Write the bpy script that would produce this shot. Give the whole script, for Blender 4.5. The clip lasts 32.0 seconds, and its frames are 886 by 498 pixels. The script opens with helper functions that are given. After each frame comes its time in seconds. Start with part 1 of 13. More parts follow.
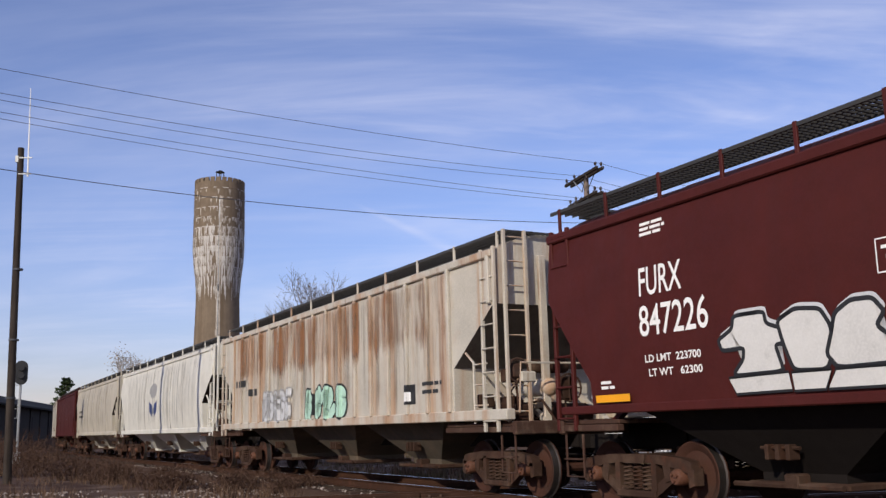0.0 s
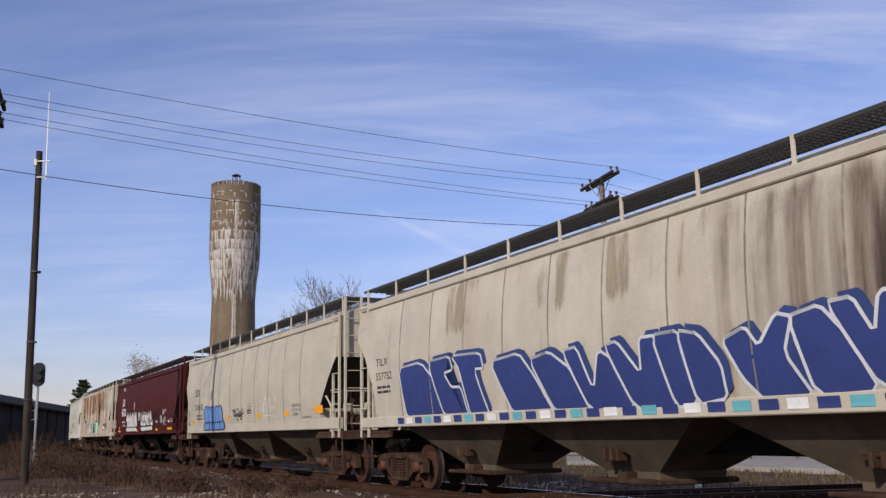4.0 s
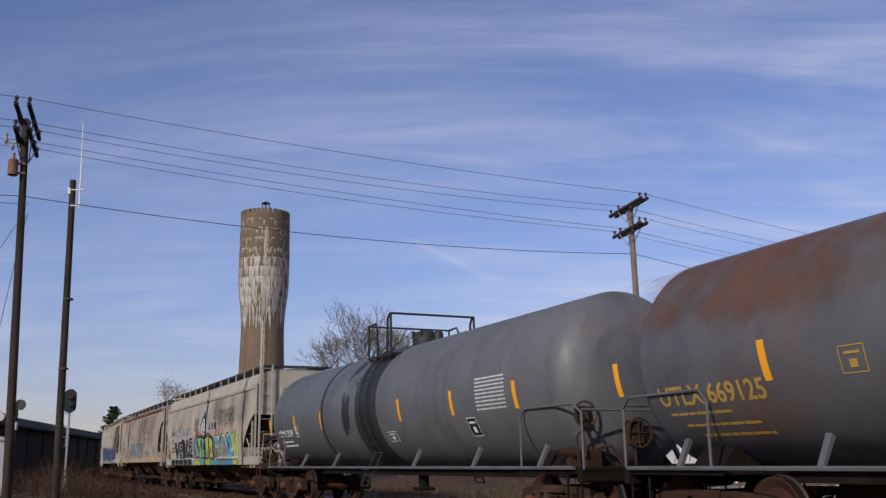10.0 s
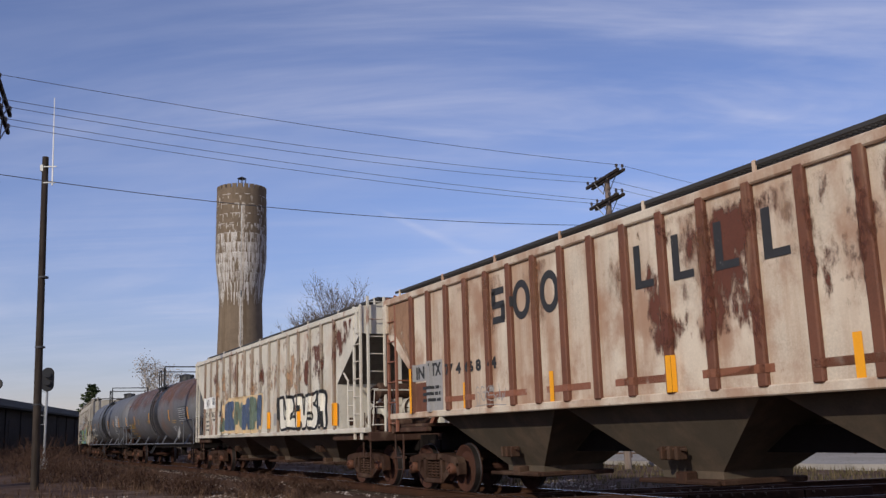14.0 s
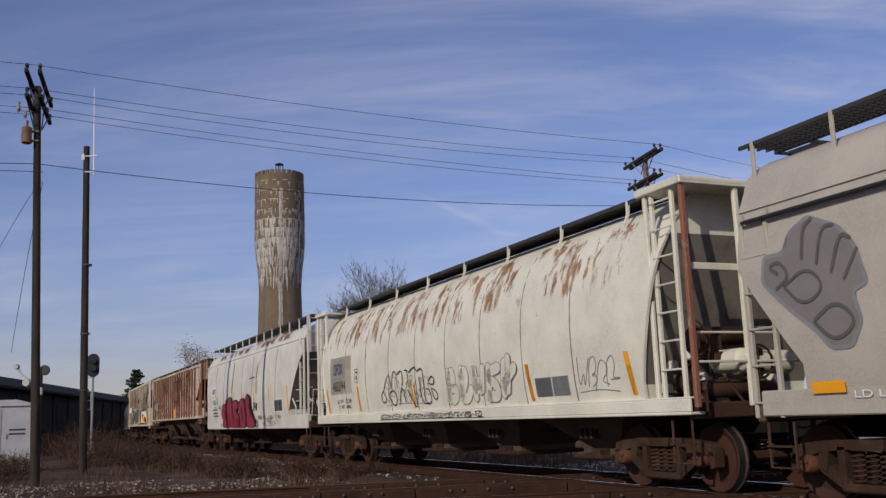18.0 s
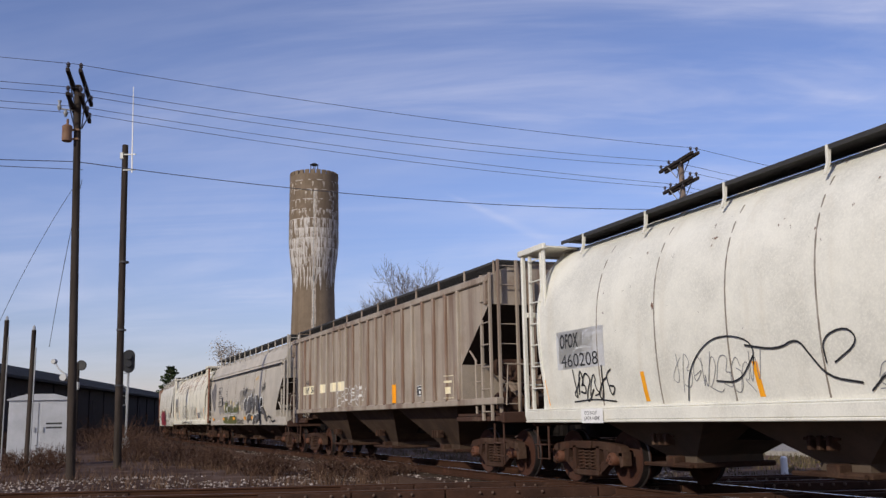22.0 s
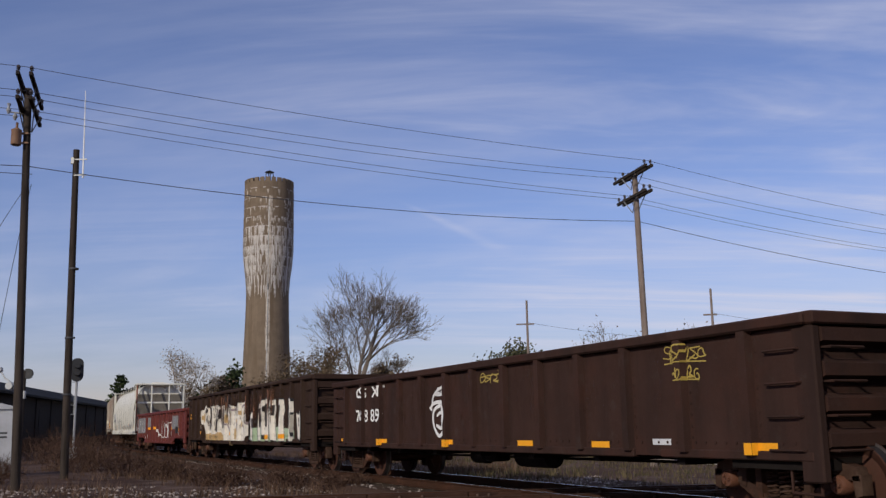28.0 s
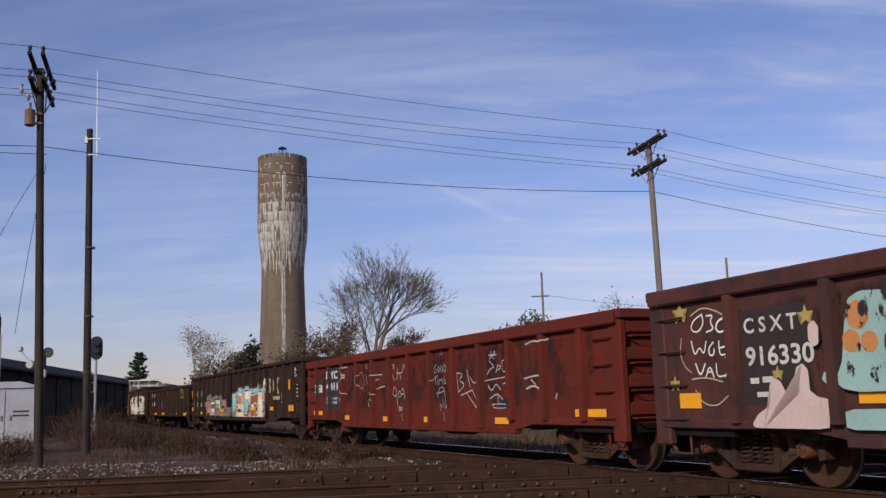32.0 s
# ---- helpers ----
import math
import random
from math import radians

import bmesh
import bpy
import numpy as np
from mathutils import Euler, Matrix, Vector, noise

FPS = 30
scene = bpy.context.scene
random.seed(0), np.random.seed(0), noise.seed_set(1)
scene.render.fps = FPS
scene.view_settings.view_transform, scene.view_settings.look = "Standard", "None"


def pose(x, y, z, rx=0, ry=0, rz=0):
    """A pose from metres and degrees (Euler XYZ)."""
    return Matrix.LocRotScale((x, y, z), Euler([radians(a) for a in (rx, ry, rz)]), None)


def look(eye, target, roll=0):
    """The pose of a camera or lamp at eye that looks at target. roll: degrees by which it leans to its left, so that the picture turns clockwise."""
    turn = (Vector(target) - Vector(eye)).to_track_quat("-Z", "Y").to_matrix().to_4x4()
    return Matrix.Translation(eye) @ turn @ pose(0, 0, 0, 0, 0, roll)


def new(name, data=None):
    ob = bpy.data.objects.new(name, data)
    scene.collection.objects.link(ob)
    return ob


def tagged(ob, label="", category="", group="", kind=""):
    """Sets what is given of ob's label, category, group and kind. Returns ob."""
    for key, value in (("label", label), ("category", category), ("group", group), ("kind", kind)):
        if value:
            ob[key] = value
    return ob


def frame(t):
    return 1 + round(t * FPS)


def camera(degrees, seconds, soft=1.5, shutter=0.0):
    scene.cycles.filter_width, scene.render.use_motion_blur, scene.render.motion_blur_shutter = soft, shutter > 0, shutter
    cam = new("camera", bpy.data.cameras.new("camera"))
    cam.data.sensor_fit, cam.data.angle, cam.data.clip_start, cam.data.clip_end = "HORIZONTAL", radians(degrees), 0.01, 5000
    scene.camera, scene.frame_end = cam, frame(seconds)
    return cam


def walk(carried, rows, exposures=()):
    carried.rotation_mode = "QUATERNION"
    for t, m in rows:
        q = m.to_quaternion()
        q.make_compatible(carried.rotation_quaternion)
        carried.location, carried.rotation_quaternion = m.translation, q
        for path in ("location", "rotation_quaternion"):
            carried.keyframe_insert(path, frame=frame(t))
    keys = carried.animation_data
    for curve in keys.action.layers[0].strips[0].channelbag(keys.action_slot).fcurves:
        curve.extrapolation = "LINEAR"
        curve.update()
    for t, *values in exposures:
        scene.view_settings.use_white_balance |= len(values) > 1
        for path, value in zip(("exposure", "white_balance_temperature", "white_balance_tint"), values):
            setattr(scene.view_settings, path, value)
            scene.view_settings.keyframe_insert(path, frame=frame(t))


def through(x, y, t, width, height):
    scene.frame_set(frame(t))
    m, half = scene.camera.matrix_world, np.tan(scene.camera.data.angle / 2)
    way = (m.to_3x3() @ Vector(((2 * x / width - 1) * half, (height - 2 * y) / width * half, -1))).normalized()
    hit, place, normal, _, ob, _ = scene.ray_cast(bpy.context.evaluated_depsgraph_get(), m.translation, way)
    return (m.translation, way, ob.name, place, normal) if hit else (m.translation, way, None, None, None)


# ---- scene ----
cam = camera(50.0, 32.0, soft=1.4)
EYE = (0.0, 0.0, 1.17)
# seconds, yaw, pitch, roll in degrees: a camera held by hand on one spot
CAM_ROWS = [
    (0.0, -2.917, 10.62, -1.416),
    (0.5, -2.983, 11.034, -1.452),
    (1.0, -2.147, 11.244, -1.508),
    (1.5, -1.658, 10.783, -1.567),
    (2.0, -2.332, 10.416, -1.54),
    (2.5, -2.07, 10.118, -1.531),
    (4.5, -2.107, 11.012, -0.941),
    (5.0, -2.245, 10.998, -0.89),
    (5.5, -2.023, 10.926, -0.978),
    (6.0, -1.909, 11.265, -0.811),
    (6.5, -1.105, 11.422, -0.706),
    (7.0, -0.448, 11.474, -0.862),
    (7.5, -0.936, 11.396, -0.947),
    (8.0, -0.638, 11.514, -0.92),
    (8.5, -0.894, 11.596, -0.94),
    (9.0, -1.536, 11.777, -0.926),
    (9.5, -0.661, 12.199, -0.67),
    (10.0, -0.288, 12.52, -0.838),
    (10.5, 0.429, 12.251, -1.11),
    (11.0, 1.354, 11.074, -1.197),
    (11.5, 0.905, 10.571, -1.694),
    (12.0, -0.812, 9.194, -2.17),
    (12.5, -2.662, 8.373, -2.181),
    (13.0, -2.478, 8.996, -1.854),
    (13.5, -1.696, 10.083, -1.642),
    (15.5, -1.613, 11.657, -1.897),
    (16.0, -1.865, 11.533, -2.238),
    (16.5, -0.639, 11.384, -2.047),
    (17.0, 0.868, 11.218, -1.97),
    (17.5, 1.171, 10.671, -2.09),
    (18.0, 0.708, 9.942, -2.116),
    (18.5, 0.535, 10.448, -2.217),
    (19.0, 0.592, 10.716, -2.159),
    (19.5, 0.799, 10.486, -2.198),
    (20.0, 1.482, 10.142, -2.219),
    (20.5, 1.812, 9.228, -1.706),
    (21.0, 2.561, 9.711, -0.831),
    (21.5, 2.725, 9.987, -0.889),
    (22.0, 2.728, 10.091, -1.032),
    (22.5, 2.811, 9.747, -1.544),
    (23.0, 2.086, 9.554, -1.678),
    (23.5, 0.31, 9.143, -1.313),
    (24.0, 0.06, 9.599, -1.307),
    (24.5, -0.111, 10.421, -1.415),
    (25.0, -0.238, 10.862, -1.143),
    (25.5, 0.019, 11.25, -1.32),
    (27.5, 0.569, 9.734, -1.086),
    (28.0, 0.0, 10.607, -1.021),
    (28.5, -0.286, 10.675, -0.969),
    (29.0, 0.756, 10.646, -0.979),
    (29.5, 1.839, 10.439, -1.112),
    (30.0, 1.818, 10.775, -1.17),
    (30.5, 1.443, 10.841, -0.993),
    (31.0, 1.423, 10.945, -0.709),
    (31.5, 1.575, 10.09, -1.054),
    (32.0, 0.911, 9.03, -1.766),
]

walk(cam, [(t, pose(*EYE, 0, 0, yaw) @ pose(0, 0, 0, 90 + pitch, 0, 0) @ pose(0, 0, 0, 0, 0, roll)) for t, yaw, pitch, roll in CAM_ROWS],
     exposures=[(0.0, 0.05), (1.0, 0.15), (2.5, 0.09), (5.0, -0.05), (7.0, -0.07), (8.0, -0.05), (9.0, -0.15), (10.0, -0.28), (11.0, -0.18), (12.0, -0.05), (13.0, -0.09), (16.0, -0.49), (17.0, -0.45), (18.0, -0.49), (19.0, -0.4), (20.0, -0.27), (22.0, -0.11), (23.0, -0.26), (25.0, -0.36), (28.0, -0.36), (29.0, -0.33), (31.0, -0.38), (32.0, -0.25)])

# ---- sky and sun ----
SUN_DIR = Vector((-0.52, -0.85, 0.48)).normalized()
world = bpy.data.worlds.new("world")
scene.world = world
world.use_nodes = True


def build_world():
    nt = world.node_tree
    nt.nodes.clear()
    N, L = nt.nodes.new, nt.links.new
    out = N("ShaderNodeOutputWorld")
    bg = N("ShaderNodeBackground")
    bg.inputs["Strength"].default_value = 0.118
    sky = N("ShaderNodeTexSky")
    sky.sky_type = "NISHITA"
    sky.sun_disc = False
    sky.sun_elevation = math.asin(SUN_DIR.z)
    sky.sun_rotation = math.atan2(SUN_DIR.x, SUN_DIR.y)
    sky.air_density, sky.dust_density, sky.ozone_density = 1.0, 0.25, 3.0
    geo = N("ShaderNodeTexCoord")
    sep = N("ShaderNodeSeparateXYZ")
    L(geo.outputs["Generated"], sep.inputs[0])

    def math_node(op, a, b=None):
        n = N("ShaderNodeMath")
        n.operation = op
        for i, v in enumerate((a, b)):
            if v is None:
                continue
            if isinstance(v, (int, float)):
                n.inputs[i].default_value = v
            else:
                L(v, n.inputs[i])
        return n.outputs[0]

    # the cloud layer lies on a plane overhead
    zc = math_node("MAXIMUM", sep.outputs["Z"], 0.03)
    px = math_node("DIVIDE", sep.outputs["X"], math_node("ADD", zc, 0.12))
    py = math_node("DIVIDE", sep.outputs["Y"], math_node("ADD", zc, 0.12))
    comb = N("ShaderNodeCombineXYZ")
    L(px, comb.inputs[0]), L(py, comb.inputs[1])

    def cloud(scale, rot, stretch, lo, hi, detail, dist, off=0.0):
        m = N("ShaderNodeMapping")
        m.inputs["Rotation"].default_value = (0, 0, radians(rot))
        m.inputs["Scale"].default_value = (scale * stretch, scale, 1)
        m.inputs["Location"].default_value = (off, off * 0.7, 0)
        L(comb.outputs[0], m.inputs[0])
        n = N("ShaderNodeTexNoise")
        n.inputs["Scale"].default_value = 1.0
        n.inputs["Detail"].default_value = detail
        n.inputs["Roughness"].default_value = 0.58
        n.inputs["Distortion"].default_value = dist
        L(m.outputs[0], n.inputs["Vector"])
        r = N("ShaderNodeMapRange")
        r.inputs["From Min"].default_value, r.inputs["From Max"].default_value = lo, hi
        r.interpolation_type = "SMOOTHSTEP"
        L(n.outputs["Fac"], r.inputs["Value"])
        return r.outputs[0]

    veil = cloud(0.55, -35, 0.7, 0.36, 0.66, 6, 0.6, 3.1)
    streak = cloud(1.2, -48, 0.35, 0.4, 0.68, 10, 1.2, 8.3)
    fine = cloud(3.6, -52, 0.25, 0.42, 0.74, 9, 1.4, 1.7)
    wisps = math_node("MULTIPLY", math_node("ADD", math_node("MULTIPLY", streak, 0.7), math_node("MULTIPLY", fine, 0.3)), math_node("ADD", math_node("MULTIPLY", veil, 0.75), 0.25))
    east = N("ShaderNodeMapRange")
    east.interpolation_type = "SMOOTHSTEP"
    east.inputs["From Min"].default_value, east.inputs["From Max"].default_value = -0.45, 0.45
    east.inputs["To Min"].default_value = 0.24
    L(sep.outputs["X"], east.inputs["Value"])
    both = math_node("MULTIPLY", math_node("ADD", math_node("MULTIPLY", veil, 0.25), math_node("MULTIPLY", wisps, 1.35)), east.outputs[0])

    # one short slanting trail of cloud
    def way(az, el):
        az, el = radians(az), radians(el)
        return Vector((-math.sin(az) * math.cos(el), math.cos(az) * math.cos(el), math.sin(el)))

    def dotted(v):
        n = N("ShaderNodeVectorMath")
        n.operation = "DOT_PRODUCT"
        n.inputs[1].default_value = v
        L(geo.outputs["Generated"], n.inputs[0])
        return n.outputs["Value"]

    def ramp(value, lo, hi):
        r = N("ShaderNodeMapRange")
        r.interpolation_type = "SMOOTHSTEP"
        r.inputs["From Min"].default_value, r.inputs["From Max"].default_value = lo, hi
        L(value, r.inputs["Value"])
        return r.outputs[0]

    d1, d2 = way(2.6, 13.5), way(-5.8, 9.4)
    across = d1.cross(d2).normalized()
    along = (d2 - d1).normalized()
    a0, a1 = d1.dot(along), d2.dot(along)
    pos = dotted(along)
    width = math_node("ADD", math_node("MULTIPLY", math_node("SUBTRACT", pos, a0), 0.045), 0.0035)
    off = math_node("DIVIDE", math_node("ABSOLUTE", dotted(across)), math_node("MAXIMUM", width, 0.002))
    trail = math_node("MULTIPLY", math_node("MULTIPLY", math_node("SUBTRACT", 1.0, ramp(off, 0.0, 1.0)), ramp(pos, a0 - 0.01, a0 + 0.05)), math_node("SUBTRACT", 1.0, ramp(pos, a0 + 0.06, a1)))
    both = math_node("MINIMUM", math_node("ADD", both, math_node("MULTIPLY", trail, math_node("ADD", math_node("MULTIPLY", fine, 0.16), 0.14))), 0.85)
    tint = N("ShaderNodeMix")
    tint.data_type, tint.blend_type = "RGBA", "MULTIPLY"
    tint.inputs["Factor"].default_value = 1.0
    haze = N("ShaderNodeMix")
    haze.data_type = "RGBA"
    haze.inputs["A"].default_value, haze.inputs["B"].default_value = (0.8, 0.67, 0.8, 1), (1.06, 0.94, 1.17, 1)
    L(ramp(sep.outputs["Z"], -0.05, 0.26), haze.inputs["Factor"])
    L(haze.outputs["Result"], tint.inputs["B"])
    L(sky.outputs[0], tint.inputs["A"])
    mix = N("ShaderNodeMix")
    mix.data_type = "RGBA"
    mix.inputs["B"].default_value = (6.7, 6.8, 8.3, 1)
    L(both, mix.inputs["Factor"])
    L(tint.outputs["Result"], mix.inputs["A"])
    L(mix.outputs["Result"], bg.inputs["Color"])
    L(bg.outputs[0], out.inputs[0])


build_world()
sun = new("sun", bpy.data.lights.new("sun", "SUN"))
sun.data.energy = 3.7
sun.data.angle = radians(0.5)
sun.data.color = (1.0, 0.92, 0.78)
sun.matrix_world = look((0, 0, 60), Vector((0, 0, 60)) - SUN_DIR)
scene.view_settings.exposure = 0.0

# ---- the line of the track ----
# path in metres: s grows in the direction of travel
STEP = 0.5
PATH_S = np.arange(-420, 520, STEP)
KAPPA = np.interp(PATH_S, [-60, -40, -10, 40, 110, 140, 150], [0, 0.0006, 0.0006, 0.0002, -0.0045, -0.0045, 0.0])
_c = np.cumsum(KAPPA) * STEP
_i0 = int(420 / STEP)
PATH_A = 0.4272 + _c - _c[_i0]
PATH_X = np.cumsum(-np.sin(PATH_A)) * STEP
PATH_Y = np.cumsum(np.cos(PATH_A)) * STEP
PATH_X += 8.7208 - PATH_X[_i0]
PATH_Y += 3.9694 - PATH_Y[_i0]


def on_path(s, lat=0.0, z=0.0):
    """A point of the main track; lat to the left of the way of travel."""
    a = float(np.interp(s, PATH_S, PATH_A))
    return Vector((float(np.interp(s, PATH_S, PATH_X)) - lat * math.cos(a), float(np.interp(s, PATH_S, PATH_Y)) - lat * math.sin(a), z))


def train_s(t):
    """How far the train has come at t seconds."""
    u = (t - 16) / 16
    late = max(0.0, t - 29.8) / 2.2
    return 11.2096 * t - 2.4922 * u * u - 2.1924 * u ** 3 + 0.6 * late * late


# distances of the couplings behind the head of the scale, from the first car to the last
JOINTS = [-103.2, -85.53, -68.15, -50.7, -31.87, -12.93, 5.23, 23.28, 42.68, 61.49, 80.53, 99.79, 118.28, 137.05, 156.14, 173.75, 191.94,
          211.11, 229.58, 247.53, 265.67, 285.7, 304.45, 325.25, 343.0, 361.4]


# ---- mesh helpers ----
class Mesh:
    """Collects vertices and faces of one part."""

    def __init__(self):
        self.v, self.f, self.smooth = [], [], []

    def add(self, verts, faces, smooth=False):
        n = len(self.v)
        self.v.extend(verts)
        self.f.extend([tuple(i + n for i in f) for f in faces])
        self.smooth.extend([smooth] * len(faces))
        return self

    def box(self, x0, x1, y0, y1, z0, z1, c=0.0):
        x0, x1, y0, y1, z0, z1 = min(x0, x1), max(x0, x1), min(y0, y1), max(y0, y1), min(z0, z1), max(z0, z1)
        if c <= 0:
            v = [(x, y, z) for z in (z0, z1) for y in (y0, y1) for x in (x0, x1)]
            return self.add(v, [(0, 2, 3, 1), (4, 5, 7, 6), (0, 1, 5, 4), (2, 6, 7, 3), (0, 4, 6, 2), (1, 3, 7, 5)])
        c = min(c, (x1 - x0) * 0.45, (y1 - y0) * 0.45, (z1 - z0) * 0.45)
        ring = [(x0 + c, y0), (x1 - c, y0), (x1, y0 + c), (x1, y1 - c), (x1 - c, y1), (x0 + c, y1), (x0, y1 - c), (x0, y0 + c)]
        cx, cy = (x0 + x1) / 2, (y0 + y1) / 2
        kx, ky = 1 - 2 * c / (x1 - x0), 1 - 2 * c / (y1 - y0)
        small = [(cx + (x - cx) * kx, cy + (y - cy) * ky) for x, y in ring]
        v = [(x, y, z0) for x, y in small] + [(x, y, z0 + c) for x, y in ring] + [(x, y, z1 - c) for x, y in ring] + [(x, y, z1) for x, y in small]
        f = [tuple(range(7, -1, -1)), tuple(range(24, 32))]
        for k in range(3):
            for i in range(8):
                j = (i + 1) % 8
                f.append((k * 8 + i, k * 8 + j, k * 8 + 8 + j, k * 8 + 8 + i))
        return self.add(v, f)

    def prism(self, poly, y0, y1, axis="y"):
        """A polygon drawn out along an axis; poly in the two other axes, in order."""
        n = len(poly)

        def put(p, w):
            return {"y": (p[0], w, p[1]), "x": (w, p[0], p[1]), "z": (p[0], p[1], w)}[axis]

        v = [put(p, y0) for p in poly] + [put(p, y1) for p in poly]
        f = [tuple(range(n)), tuple(range(2 * n - 1, n - 1, -1))]
        f += [(i, n + i, n + (i + 1) % n, (i + 1) % n) for i in range(n)]
        return self.add(v, f)

    def tube(self, pts, r, n=6, caps=True, r2=None):
        """A round bar along points."""
        pts = [Vector(p) for p in pts]
        m = len(pts)
        v, f = [], []
        up = None
        for i, p in enumerate(pts):
            d = (pts[min(i + 1, m - 1)] - pts[max(i - 1, 0)]).normalized()
            if up is None:
                up = d.orthogonal().normalized()
            up = (up - d * up.dot(d))
            up = up.normalized() if up.length > 1e-6 else d.orthogonal().normalized()
            side = d.cross(up)
            rr = r if r2 is None else r + (r2 - r) * i / (m - 1)
            for k in range(n):
                a = 2 * math.pi * (k + 0.5) / n
                v.append(tuple(p + (up * math.cos(a) + side * math.sin(a)) * rr))
        for i in range(m - 1):
            for k in range(n):
                a, b = i * n + k, i * n + (k + 1) % n
                f.append((a, b, b + n, a + n))
        self.add(v, f, n > 5)
        if caps:
            k = len(self.v) - len(v)
            self.f += [tuple(k + i for i in range(n - 1, -1, -1)), tuple(k + (m - 1) * n + i for i in range(n))]
            self.smooth += [False, False]
        return self

    def loft(self, rings, close=True, caps=(True, True), smooth=True):
        """Skins rings of equal length."""
        n = len(rings[0])
        v = [p for r in rings for p in r]
        f = []
        for i in range(len(rings) - 1):
            for k in range(n if close else n - 1):
                a, b = i * n + k, i * n + (k + 1) % n
                f.append((a, b, b + n, a + n))
        self.add(v, f, smooth)
        k = len(self.v) - len(v)
        if caps[0]:
            self.f.append(tuple(k + i for i in range(n - 1, -1, -1)))
            self.smooth.append(False)
        if caps[1]:
            self.f.append(tuple(k + (len(rings) - 1) * n + i for i in range(n)))
            self.smooth.append(False)
        return self

    def turned(self, profile, n=16, axis="y", centre=(0, 0, 0)):
        """A body of revolution; profile of (along, radius)."""
        rings = []
        for w, r in profile:
            ring = []
            for k in range(n):
                a = 2 * math.pi * k / n
                c, s = r * math.cos(a), r * math.sin(a)
                p = {"y": (c, w, s), "x": (w, c, s), "z": (c, s, w)}[axis]
                ring.append((p[0] + centre[0], p[1] + centre[1], p[2] + centre[2]))
            rings.append(ring)
        return self.loft(rings)

    def moved(self, m):
        self.v = [tuple(m @ Vector(p)) for p in self.v]
        return self

    def data(self, name, mat):
        me = bpy.data.meshes.new(name)
        me.from_pydata([tuple(p) for p in self.v], [], self.f)
        me.polygons.foreach_set("use_smooth", self.smooth)
        bm = bmesh.new()
        bm.from_mesh(me)
        bmesh.ops.recalc_face_normals(bm, faces=bm.faces)
        bm.to_mesh(me)
        bm.free()
        if any(self.smooth):
            me.set_sharp_from_angle(angle=radians(38))
        if mat:
            me.materials.append(mat)
        return me


def part(name, mesh, mat, parent=None, label="", kind=""):
    """Links a Mesh (or ready mesh data) as one object under a thing or a part."""
    ob = new(name, mesh.data(name, mat) if isinstance(mesh, Mesh) else mesh)
    if parent:
        ob.parent = parent
    return tagged(ob, label, kind=kind)


def thing(name, label, category, group="", m=None, kind=""):
    ob = new(name)
    ob.empty_display_size = 0.3
    if m is not None:
        ob.matrix_basis = m
    return tagged(ob, label, category, group, kind)


